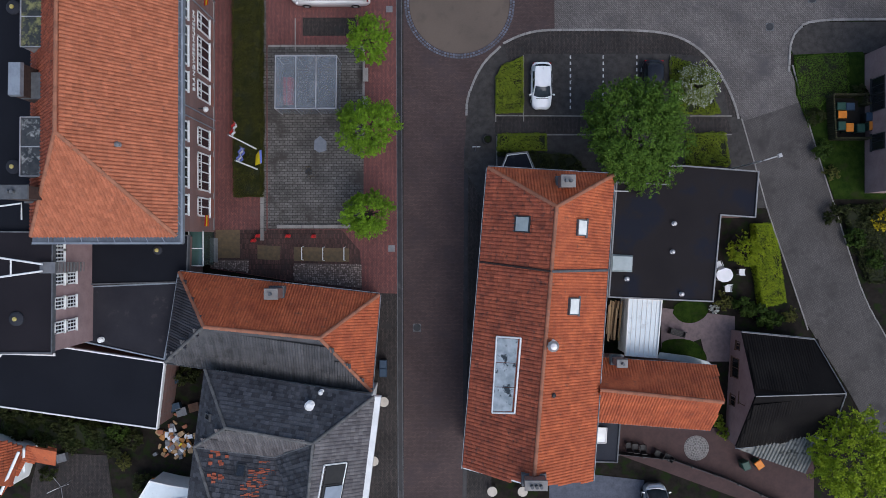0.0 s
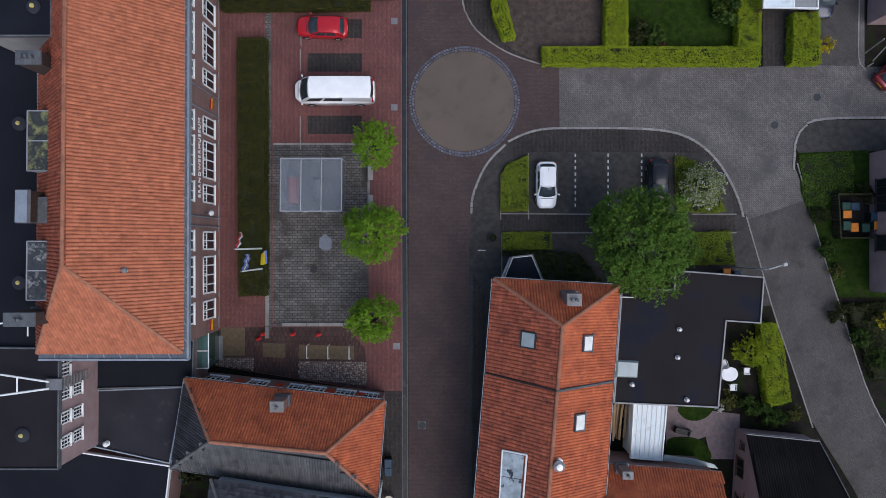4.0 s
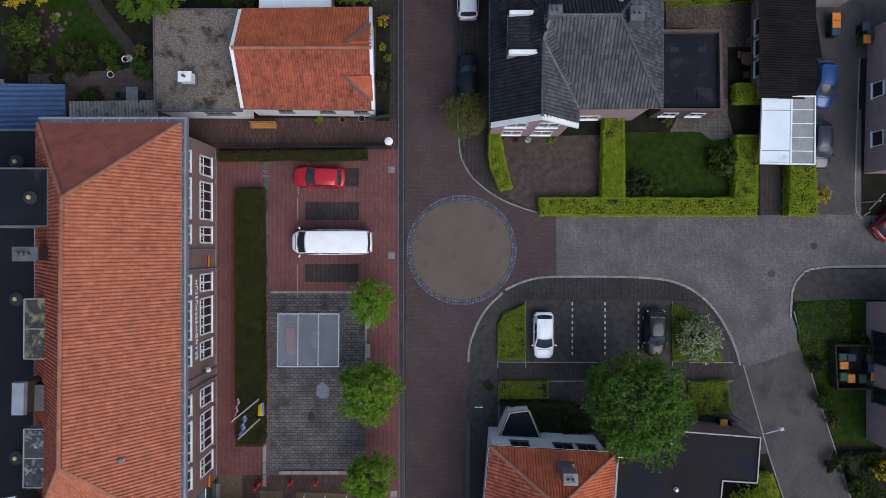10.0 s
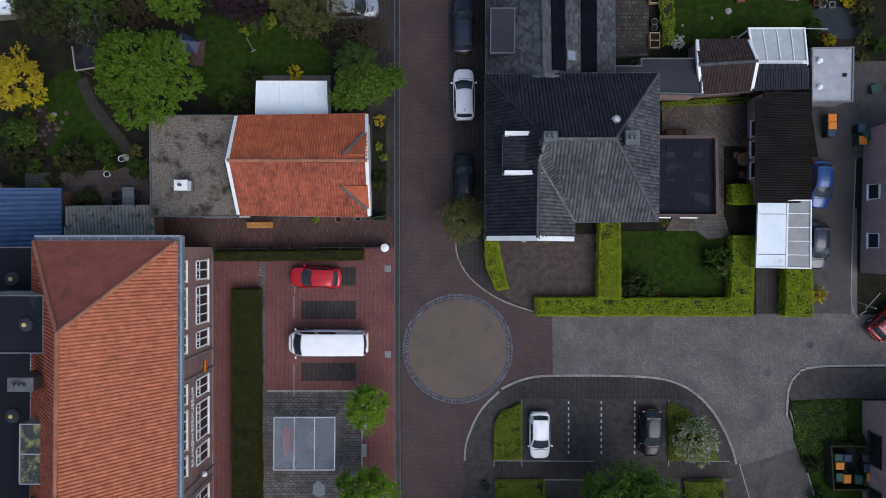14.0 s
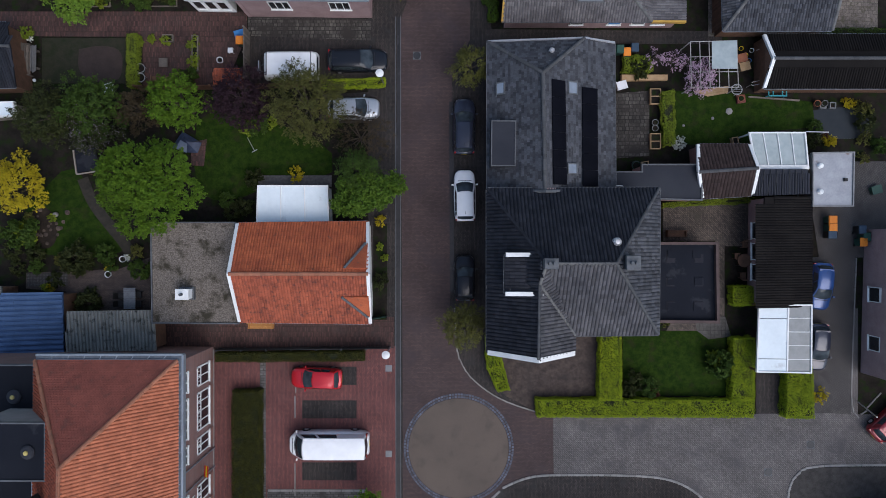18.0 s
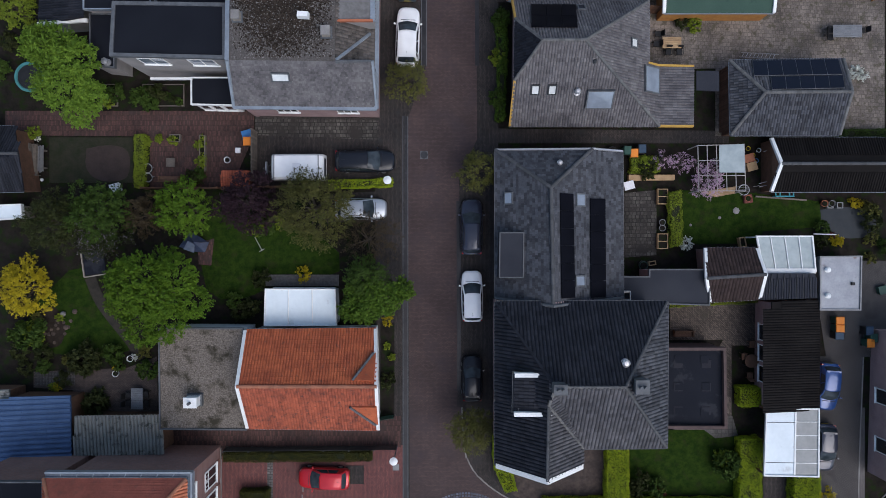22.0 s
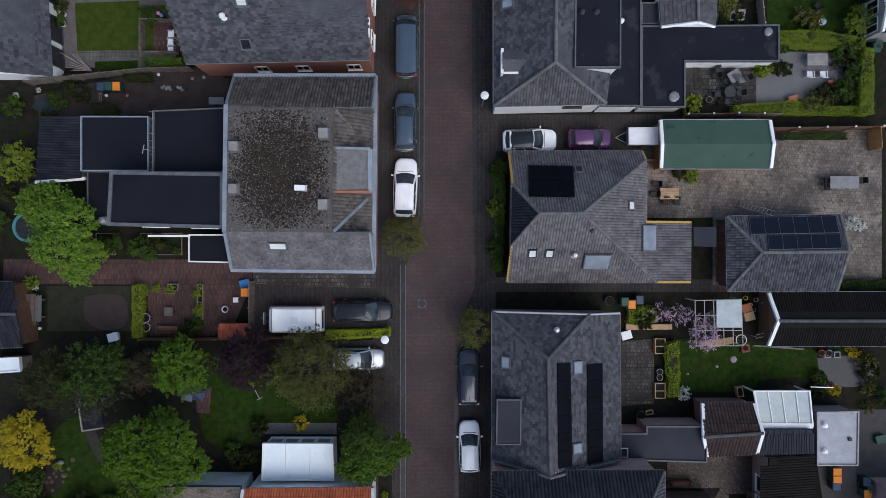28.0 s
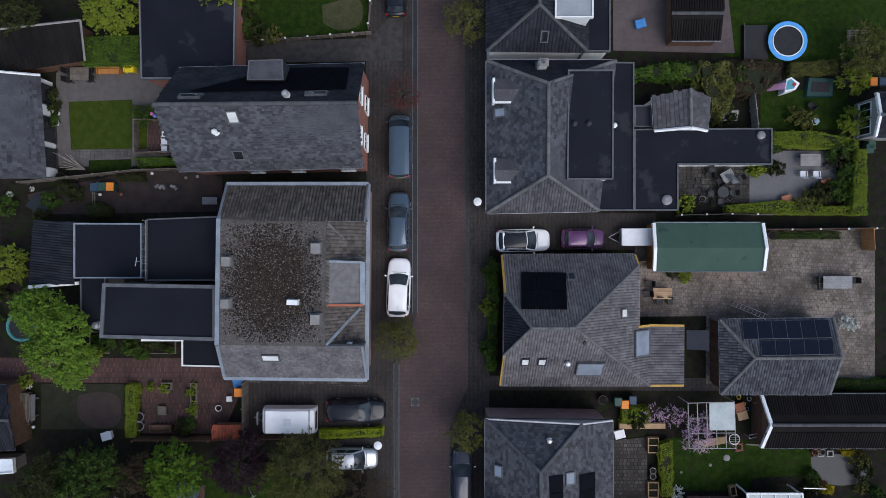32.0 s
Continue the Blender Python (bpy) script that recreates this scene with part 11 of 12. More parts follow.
for q, m, lab in (((-21.69, -10.94), PLASTIC_BLUE, "blue plastic crate in the back yard"), ((-21.84, -13.24), PLASTIC_BLUE, "blue plastic crate in the back yard"), ((-21.33, -13.61), GREY_METAL, "grey metal box in the back yard"), ((-20.32, -13.24), WOOD_BROWN, "brown wooden crate in the back yard"), ((-22.09, -19.42), DARK_METAL, "dark wire crate by the shed"), ((15.89, 81.85), BLUE_PAINT, "bright blue plastic crate on the yard"), ((14.28, 48.87), PLASTIC_WHITE, "white bags on the terrace"), ((23.92, 51.06), TERRA, "colourful sacks beside the pergola"), ((24.15, 50.38), WOOD_NEW, "timber offcuts beside the pergola"),
                  ((30.82, 69.07), TERRA, "terracotta trough in the garden"), ((27.64, 67.77), TERRA, "terracotta trough in the garden"), ((-16.46, 52.99), BLUE_PAINT, "blue crate on the trellis shelf"), ((-27.11, 48.69), PLASTIC_WHITE, "white board against the fence"), ((-31.09, -17.36), GREY_METAL, "grey metal trough by the cottage"), ((34.76, 40.48), PLASTIC_GREEN, "green covered trailer in the yard")):
    b = thing("crate", lab, "crate", (0, 0, 0))
    part("shell", Shape().prism([(-0.38, -0.28), (0.38, -0.28), (0.38, 0.28), (-0.38, 0.28)], 0, 0.45, -0.03), m, b)
    part("rim", Shape().prism(strip([(-0.42, 0.31), (0.42, 0.31)], 0.05), 0.41, 0.46), m, b)
    part("rim", Shape().prism(strip([(-0.42, -0.31), (0.42, -0.31)], 0.05), 0.41, 0.46), m, b)
    put(b, q, 15)
# trampoline
tr = thing("trampoline", "round trampoline with bright blue pad", "trampoline", (27.88, 80.57))
tx_, ty_ = (27.43, 80.31)
part("mat", Shape().lathe([(1.17, 0.84), (1.17, 0.86), (0.02, 0.85)], tx_, ty_, 40), BLACK, tr)
pad = Shape()
for k in range(40):
    a0, a1 = 2 * math.pi * k / 40, 2 * math.pi * (k + 1) / 40
    pad.slab([(tx_ + r * math.cos(a), ty_ + r * math.sin(a), 0.93) for r, a in ((1.2, a0), (1.56, a0), (1.56, a1), (1.2, a1))], 0.05)
part("pad", pad, mat("blue_pad", (0.09, 0.35, 0.72), (0.07, 0.3, 0.62), 0.4, 0.5, 0.05, 10), tr)
part("inner_edge", Shape().tube([(tx_ + 1.2 * math.cos(a), ty_ + 1.2 * math.sin(a), 0.95) for a in (2 * math.pi * k / 40 for k in range(41))], 0.045, 5), WHITE, tr)
for k in range(6):
    a = k * math.pi / 3
    part("leg", Shape().tube([(tx_ + 1.45 * math.cos(a), ty_ + 1.45 * math.sin(a), 0), (tx_ + 1.45 * math.cos(a), ty_ + 1.45 * math.sin(a), 0.9)], 0.03, 6), GREY_METAL, tr)
small = thing("trampoline", "round trampoline with teal pad under branches", "trampoline", (-34.26, 57.59))
ux, uy = (-33.83, 57.57)
part("mat", Shape().lathe([(1.0, 0.6), (1.0, 0.62), (0.02, 0.61)], ux, uy, 32), BLACK, small)
part("pad", Shape().tube([(ux + 1.1 * math.cos(a), uy + 1.1 * math.sin(a), 0.64) for a in (2 * math.pi * k / 32 for k in range(33))], 0.13, 6), mat("teal_pad", (0.06, 0.22, 0.22), (0.05, 0.18, 0.18), 0.4, 0.5, 0.05, 10), small)
for k in range(4):
    a = k * math.pi / 2
    part("leg", Shape().tube([(ux + 1.05 * math.cos(a), uy + 1.05 * math.sin(a), 0), (ux + 1.05 * math.cos(a), uy + 1.05 * math.sin(a), 0.6)], 0.03, 6), GREY_METAL, small)
tarp = thing("covered_pool", "square dark tarpaulin cover beside the trampoline", "cover", (25.32, 80.53))
part("tarpaulin", Shape().prism([(24.11, 78.85), (26.14, 78.85), (26.13, 81.83), (24.1, 81.83)], 0.05, 0.5, 0.12), BLACK, tarp)
part("rope", Shape().tube([(24.18, 81.82, 0.52), (24.19, 78.85, 0.52)], 0.02, 5), GREY_METAL, tarp)
slide = thing("play_slide", "pink slide on a small white and teal play boat", "toy", (27.71, 76.98))
part("slide", Shape().slab([(26.16, 76.5, 0.1), (26.16, 76.96, 0.1), (27.07, 76.99, 1.1), (27.16, 76.46, 1.1)], 0.05), mat("faded_pink_plastic", (0.5, 0.27, 0.42), (0.42, 0.22, 0.35), 0.3, 0.5, 0.05, 10), slide)
part("hull", Shape().prism([(27.03, 76.12), (27.21, 77.28), (27.65, 77.46), (28.37, 76.92), (28.02, 76.39)], 0.04, 1.1, 0.05), WHITE, slide)
part("deck", Shape().prism([(27.16, 76.37), (27.34, 77.12), (27.6, 77.26), (28.05, 76.86), (27.83, 76.5)], 1.1, 1.13), mat("teal_plastic", (0.08, 0.3, 0.36), (0.06, 0.25, 0.3), 0.3, 0.5, 0.05, 10), slide)
part("wheel", Shape().lathe([(0.14, 1.13), (0.14, 1.2)], *(27.83, 76.81), 10), RED_PAINT, slide)
sandbox = thing("sandbox", "dark green plastic garden play tub", "toy", (30.44, 76.84))
SBX = [(29.1, 75.98), (31.36, 75.98), (31.49, 77.52), (29.32, 77.65)]
part("shell", Shape().prism(SBX, 0.04, 0.4, 0.1), mat("deep_green_plastic", (0.015, 0.05, 0.045), (0.02, 0.06, 0.055), 0.3, 0.4, 0.05, 10), sandbox)
part("net", Shape().prism(inset(SBX, 0.4), 0.4, 0.43), BLACK, sandbox)
grid = thing("pallet", "weathered timber pallet on the lawn", "pallet", (33.39, 80.89))
for k in range(7):
    a, b = lerp((32.58, 81.37), (32.59, 80.19), k / 6), lerp((34.17, 81.37), (34.18, 80.19), k / 6)
    part("slat", Shape().prism(strip([a, b], 0.12), 0.12, 0.15), WOOD_OLD, grid)
part("bearer", Shape().prism(strip([(32.81, 81.37), (32.81, 80.19)], 0.1), 0.04, 0.12), WOOD_OLD, grid)
part("bearer", Shape().prism(strip([(33.94, 81.37), (33.95, 80.19)], 0.1), 0.04, 0.12), WOOD_OLD, grid)
# garden shelters west
gaz = thing("arbour", "dark flat roofed garden arbour", "shed", (-28.59, 42.73))
AR = [(-28.68, 41.67), (-27, 41.89), (-27.26, 43.7), (-28.94, 43.52)]
part("roof", Shape().prism(AR, 2.0, 2.1, 0.02), BITUMEN, gaz)
for p in inset(AR, 0.1):
    part("post", Shape().tube([(*p, 0), (*p, 2.0)], 0.05, 6), WOOD_BROWN, gaz)
tarp2 = thing("tarpaulin", "crumpled blue-grey tarpaulin on the lawn", "tarpaulin", (-21.16, 44.33))
TARP = mat("blue_tarpaulin", (0.05, 0.068, 0.12), (0.032, 0.042, 0.075), 0.4, 0.5, 0.4, 8)
part("sheet", Shape().add([(-22.09, 43.94, 0.1), (-21.13, 45.2, 0.3), (-19.6, 44.29, 0.25), (-19.98, 43.48, 0.1), (-20.75, 43.52, 0.15), (-20.6, 44.3, 0.95), (-21.2, 44.4, 0.5)], [(0, 6, 1), (1, 6, 5), (1, 5, 2), (2, 5, 3), (3, 5, 4), (4, 5, 6), (4, 6, 0), (0, 1, 2, 3, 4)]), TARP, tarp2)
part("pale_flap", Shape().slab([(-21.5, 43.75, 0.75), (-20.75, 43.45, 0.45), (-20.5, 44.1, 0.98), (-21.05, 44.4, 0.98)], 0.02), mat("pale_tarpaulin", (0.17, 0.2, 0.26), (0.12, 0.15, 0.2), 0.3, 0.5, 0.3, 8), tarp2)
part("pole", Shape().tube([(-21.21, 44.18, 0.1), (-19.17, 44.37, 1.2)], 0.025, 5), DARK_METAL, tarp2)
swing = thing("garden_tool", "pale metal hand tool lying on the lawn", "tool", (-15.65, 44.19))
part("shaft", Shape().tube([(-15.94, 44.73, 0.1), (-15.33, 43.62, 0.15)], 0.025, 5), ALU, swing)
part("head", Shape().tube([(-15.58, 43.54, 0.1), (-15.16, 43.77, 0.1)], 0.03, 5), ALU, swing)
bbq = thing("covered_store", "small brick store with red tile roof", "shed", (-17.34, 49.66))
plane(bbq, [(-18.28, 48.72, 1.3), (-15.99, 48.72, 1.3), (-15.87, 49.89, 1.7), (-18.14, 49.89, 1.7)], ORANGE_OLD, "small")
walls(bbq, [(-18.18, 48.8), (-16.16, 48.8), (-16.15, 49.7), (-18.18, 49.7)], 1.2, BRICK_RED)
tb = thing("low_table", "low stone table on the brick terrace", "table", (-22.63, 50.74))
t0x, t0y = (-22.63, 50.74)
part("top", Shape().box(t0x - 0.35, t0y - 0.35, 0.36, t0x + 0.35, t0y + 0.35, 0.42), WOOD_OLD, tb)
part("base", Shape().box(t0x - 0.2, t0y - 0.2, 0.04, t0x + 0.2, t0y + 0.2, 0.36), WOOD_OLD, tb)
dead = thing("driftwood", "bare pale branches of a dead shrub", "branches", (-30.38, 70.7))
dr = random.Random(2)
for k in range(10):
    a = (-28.95, 70.23)
    b = (a[0] - dr.uniform(0.6, 2.2), a[1] + dr.uniform(-0.5, 1.4), dr.uniform(0.3, 1.2))
    part("branch", Shape().tube([(*a, 0.05), (*lerp(a, b[:2], 0.5), b[2] * 0.8), b], 0.05, 5, 0.015), mat("bleached_wood", (0.32, 0.29, 0.24), (0.24, 0.21, 0.18), 0.3, 0.9, 0.2, 20) if k == 0 else bpy.data.materials["bleached_wood"], dead)
pond2 = sheet("pond_2", smooth_line([(-33.84, 67.27), (-33.15, 68.18), (-31.77, 68.41), (-31.54, 67.27), (-32.69, 66.67), (-33.84, 67.27)], 2)[:-1], WATER, "small dark garden pond", "pond", 0.05)
dryer = thing("clothes_dryer", "folded rotary clothes dryer", "clothes dryer", (-31.36, -19.77))
d0 = (-30.52, -19.32)
part("pole", Shape().tube([(*d0, 0), (*d0, 1.9)], 0.03, 6), GREY_METAL, dryer)
for k in range(4):
    a = k * math.pi / 2 + 0.4
    part("arm", Shape().tube([(*d0, 1.5), (d0[0] + 0.95 * math.cos(a), d0[1] + 0.95 * math.sin(a), 1.9)], 0.02, 5), ALU, dryer)
circle = thing("stone_circle", "round patch of grey cobbles in the yard", "cobbles", (20.47, -16.62))
cxx, cyy = (20.47, -16.62)
part("bed", Shape().lathe([(1.02, 0.0), (1.02, 0.05), (0.02, 0.05)], cxx, cyy, 28), CONCRETE, circle)
cs = Shape()
for r in (0.12, 0.32, 0.52, 0.72, 0.92):
    n = max(4, int(r * 32))
    for k in range(n):
        cs.lathe([(0.09, 0.04), (0.075, 0.09), (0.03, 0.1)], cxx + r * math.cos(6.283 * k / n), cyy + r * math.sin(6.283 * k / n), 6)
part("cobbles", cs, mat("pale_cobble", (0.2, 0.19, 0.18), (0.14, 0.135, 0.13), 0.3, 0.9, 0.2, 20, island=0.3), circle)["kind"] = "stuff"
shedw = block("shed", "pale sheet roofed lean-to by the garden", "shed", [(-24.18, -20.32), (-20.19, -19.88), (-19.22, -19.17), (-21.52, -18.82), (-23.06, -18.46)], 2.4, WHITE_SHEET, WHITE, WHITE)
greenh = block("cold_frame", "small white sheet roofed cold frame", "shed", [(-36.24, 45.98), (-33.7, 46.16), (-33.78, 47.32), (-36.23, 47.23)], 1.8, WHITE_SHEET, WOOD_OLD, WHITE)
cottage2 = thing("cottage", "dark tiled garden house with a gable", "house", (-34.75, 50.76))
gable(cottage2, [(-37.88, 48.15), (-33.15, 48.24), (-33.82, 53.23), (-37.86, 53.32)], [(-36.82, 50.95), (-32.56, 50.95)], 2.6, 4.2, DARK_TILE, "wave", DARK_CAP, 0.15, WOOD_BROWN)
for q in ((-2.27, -6.82), (-2.21, 51.37), (29.74, 19.82), (26.31, 17.57)):
    repeat("manhole", lambda: (lambda t: (part("frame", Shape().prism([(-0.32, -0.32), (0.32, -0.32), (0.32, 0.32), (-0.32, 0.32)], -0.02, 0.008), LEAD, t), part("lid", Shape().lathe([(0.3, 0.0), (0.3, 0.018), (0.02, 0.02)], 0, 0, 18), DARK_METAL, t), t)[2])(thing("manhole_cover", "iron manhole cover in a concrete frame", "manhole cover", (0, 0, 0), "manhole covers")), q, 0.034)
for q in ((-4.51, 26.01), (-4.51, 19.04), (-4.34, -0.38)):
    repeat("plate", lambda: (lambda t: (part("slab", Shape().prism([(-0.26, -0.26), (0.26, -0.26), (0.26, 0.26), (-0.26, 0.26)], -0.02, 0.012), GREY_METAL, t), part("hatch", Shape().box(-0.15, -0.15, 0.0, 0.15, 0.15, 0.018), GREY_METAL, t), t)[2])(thing("utility_cover", "pale square utility cover in the red paving", "utility cover", (0, 0, 0), "utility covers")), q, 0.036)

# rock garden beside the winding path
rk = random.Random(12)
sheet("soil_bed", smooth_line([(-34.0, 37.2), (-33.6, 38.9), (-32.2, 39.2), (-31.3, 37.8), (-31.6, 35.9), (-33.0, 35.6), (-34.0, 37.2)], 2)[:-1], mat("brown_bed_earth", (0.034, 0.026, 0.02), (0.02, 0.016, 0.013), 0.5, 0.95, 1.0, 14, spec=0.1), "brown earth of the rock garden", "soil", 0.056)
BOULDER = mat("brown_stone", (0.095, 0.07, 0.056), (0.05, 0.038, 0.031), 0.3, 0.9, 0.5, 15, piece=0.3)
for _ in range(26):
    at = (-32.59 + rk.gauss(0, 0.8), 37.08 + rk.gauss(0, 1.0))
    r = rk.uniform(0.1, 0.22)
    o = thing("boulder", "pinkish brown stone in the rock garden", "stone", (*at, 0), "rock garden stones")
    part("stone", Shape().lathe([(r, 0.0), (r * 1.05, r * 0.3), (r * 0.7, r * 0.65), (r * 0.2, r * 0.75)], *at, 7), BOULDER, o)
for kind, size, at in ((1, 0.7, (-31.66, 38.23)), (3, 0.8, (-33.5, 38.23)), (0, 0.9, (-34.44, 34.09)), (2, 0.9, (-32.83, 34.32)), (0, 1.0, (-28.92, 34.32)), (2, 0.8, (-26.84, 34.46)), (3, 0.9, (-30.98, 34.78)), (4, 0.7, (-25.69, 35.01)),
                       (0, 1.2, (-34.49, -15.14)), (0, 1.2, (-32.41, -15.84)), (0, 1.3, (-30.1, -16.07)), (2, 1.2, (-26.4, -15.14)), (0, 1.2, (-25.25, -15.83)), (3, 1.0, (-25.95, -17.68)),
                       (2, 1.1, (-27.05, 56.3)), (1, 0.9, (-27.74, 55.61)), (2, 1.0, (-24.07, 55.38)), (0, 1.0, (-29.53, 68.21)), (2, 1.1, (-31.37, 67.75)), (0, 1.2, (-35.53, 60.43)), (2, 1.1, (-36, 58.14)),
                       (0, 1.1, (29.73, 10.27)), (2, 1.1, (30.2, 7.52)), (3, 1.0, (31.13, 5.68)), (0, 1.0, (33.39, 12.11)), (5, 0.7, (31.31, 44.39)), (0, 1.0, (29.57, 44.39)), (3, 0.8, (33.69, 43.01)), (2, 1.0, (34.83, 43.93)),
                       (0, 1.2, (31.74, 70.91)), (2, 1.1, (32.2, 69.77)), (1, 1.0, (25.13, 70.46)), (3, 1.1, (30.16, 67.95)), (2, 1.0, (31.52, 68.4)), (0, 0.9, (26.95, 70.23))):
    put_shrub(kind, at, size)



# small garden things, west
BLEACHED = bpy.data.materials["bleached_wood"]


def bed_frame(label, w, d, m=WOOD_OLD, h=0.35, fill=True):
    """An open box of four boards with soil in it."""
    t = thing("planter", label, "planter", (0, 0, 0))
    for x0, y0, x1, y1 in ((-w / 2, -d / 2, w / 2, -d / 2 + 0.07), (-w / 2, d / 2 - 0.07, w / 2, d / 2), (-w / 2, -d / 2 + 0.07, -w / 2 + 0.07, d / 2 - 0.07), (w / 2 - 0.07, -d / 2 + 0.07, w / 2, d / 2 - 0.07)):
        part("board", Shape().box(x0, y0, 0, x1, y1, h), m, t)
    if fill:
        part("soil", Shape().box(-w / 2 + 0.07, -d / 2 + 0.07, 0, w / 2 - 0.07, d / 2 - 0.07, h - 0.1), SOIL, t)
    return t


def hoop_thing(label, r, m, h=0.5, bars=0, name="hoop"):
    """A round rim on legs or a tub's rim."""
    t = thing(name, label, name, (0, 0, 0))
    part("rim", Shape().tube([(r * math.cos(a), r * math.sin(a), h) for a in (2 * math.pi * k / 24 for k in range(25))], 0.03, 6), m, t)
    for k in range(3):
        a = 2.1 * k + 0.3
        part("leg", Shape().tube([(r * math.cos(a), r * math.sin(a), 0), (r * math.cos(a), r * math.sin(a), h)], 0.02, 5), m, t)
    for k in range(bars):
        y = r * (2 * (k + 0.5) / bars - 1)
        q = math.sqrt(r * r - y * y)
        part("bar", Shape().tube([(-q, y, h), (q, y, h)], 0.012, 4), m, t)
    return t


def ball(label, m, r, name, category):
    t = thing(name, label, category, (0, 0, 0))
    part("body", Shape().lathe([(r * 0.4, 0), (r * 0.85, r * 0.35), (r, r * 0.9), (r * 0.8, r * 1.5), (r * 0.3, r * 1.9)], 0, 0, 14), m, t, smooth=True)
    part("base", Shape().lathe([(r * 0.5, -0.02), (r * 0.5, 0.04)], 0, 0, 12), DARK_METAL, t)
    return t


put(bed_frame("long weathered timber planter on the brick terrace", 0.5, 2.9), (-20.1, 51.5))
put(bed_frame("square weathered timber planter with soil", 0.85, 0.6), (-22.3, 52.7))
for y in (50.4, 51.3, 52.2, 52.7):
    put_shrub(1, (-20.1, y), 0.55)
put(hoop_thing("round pale tub with a metal rim by the hedge", 0.36, ALU, 0.45, 0, "tub"), (-24.45, 50.25))
put(hoop_thing("round pale tub with a metal rim by the hedge", 0.34, ALU, 0.45, 0, "tub"), (-24.42, 49.5))
stool = thing("stool", "white square plastic stool on the brick terrace", "stool", (0, 0, 0))
part("seat", Shape().prism([(-0.22, -0.22), (0.22, -0.22), (0.22, 0.22), (-0.22, 0.22)], 0.38, 0.45, 0.03), PLASTIC_WHITE, stool)
for x in (-0.17, 0.17):
    for y in (-0.17, 0.17):
        part("leg", Shape().tube([(x, y, 0), (x, y, 0.4)], 0.025, 6), PLASTIC_WHITE, stool)
put(stool, (-17.2, 51.7))
pile = thing("board_pile", "long weathered grey boards stacked by the garden house", "timber", (-33.4, 51.0))
for k in range(9):
    x = -33.95 + 0.12 * k + (0.14 if k > 4 else 0)
    part("board", Shape().prism(strip([(x, 49.9 + 0.05 * (k % 3)), (x + 0.04, 52.1 - 0.07 * (k % 2))], 0.1), 0.5 + 0.02 * (k % 3), 0.56 + 0.02 * (k % 3)), GREY_METAL if k > 4 else WOOD_OLD, pile)
for y in (50.3, 51.7):
    part("bearer", Shape().prism(strip([(-34.0, y), (-32.8, y)], 0.12), 0.0, 0.5), WOOD_OLD, pile)
put_shrub(4, (-33.5, 52.7), 0.6)
for at in ((-27.2, 48.9), (-33.17, 49.36)):
    put(ball("pale round garden ornament near the fence", PLASTIC_WHITE, 0.14, "garden_ball", "ornament"), at)
for a, b in (((-28.98, 43.45), (-28.72, 41.55)), ((-28.72, 41.55), (-27.04, 41.82))):
    part("edge_board", Shape().prism(strip([a, b], 0.09), 2.02, 2.16), BLEACHED, gaz)
sheet("path_6", [(-20.6, 44.3), (-19.25, 44.6), (-19.5, 42.4), (-20.5, 42.5)], RED_DARK_PAVE, "small brown brick patch beside the lawn", "path", 0.05)
put(ball("large round grey stone lamp on the terrace", CONCRETE, 0.22, "garden_ball", "ornament"), (-31.45, 38.5))
put_shrub(5, (-27.19, 34.2), 0.6)
put_shrub(5, (-31.94, 32.6), 0.7)
put_shrub(0, (-29.49, 35.0), 1.9)
put_shrub(2, (-33.82, 37.1), 1.9)
put_shrub(0, (-28.65, 31.3), 1.6)
seat = thing("folding_chair", "dark folded garden chair by the shrub", "chair", (0, 0, 0), "garden chairs")
part("back", Shape().slab([(-0.22, -0.5, 0.4), (0.22, -0.5, 0.4), (0.22, 0.5, 0.75), (-0.22, 0.5, 0.75)], 0.04), BLACK, seat)
for x in (-0.25, 0.25):
    part("rail", Shape().tube([(x, -0.55, 0.0), (x, 0.55, 0.8)], 0.02, 6), ALU, seat)
put(seat, (-30.13, 31.14))
far_shed = thing("shed", "weathered corrugated roof behind the blue shed", "shed", (-34.8, 30.5))
plane(far_shed, [(-34.5, 28.0, 2.3), (-34.5, 32.8, 2.3), (-37.0, 32.8, 2.7), (-37.0, 28.0, 2.7)], RUSTY, "wave")
walls(far_shed, [(-36.9, 28.1), (-34.65, 28.1), (-34.65, 32.7), (-36.9, 32.7)], 2.2, WOOD_BROWN)

# small garden things, north-west
for at in ((-22.31, 73.05), (-22.35, 72.42), (-22.35, 71.8)):
    repeat("chairw", lambda: chair(*WC), at, 0.06, 90)
for at, m in (((-23.09, 74.55), mat("pink_ball", (0.6, 0.2, 0.36), (0.5, 0.16, 0.3), 0.3, 0.5, 0, 5)), ((-22.85, 74.38), BLUE_CLOTH)):
    put(ball("small bright play ball on the hedge path", m, 0.16, "play_ball", "toy"), at, 0, 0.9)
put_shrub(1, (-31.3, 75.04), 0.75)
put_shrub(2, (-31.4, 74.14), 0.85)
for at, r, lab in (((-30.69, 69.54), 0.4, "round dark tub by the fence"), ((-29.58, 68.67), 0.38, "round dark tub in the back yard")):
    put(pot(BLACK, lab, r, 0.5), at)
for at, m in (((-27.69, 68.2), PLASTIC_WHITE), ((-27.85, 69.1), PLASTIC_WHITE), ((-23.47, 69.9), PLASTIC_WHITE), ((-25.97, 68.2), TERRA), ((-20.73, 69.55), CONCRETE), ((-19.8, 69.66), CONCRETE)):
    put(ball("small pale round pot in the back yard", m, 0.14, "garden_ball", "ornament"), at)
junk = random.Random(17)
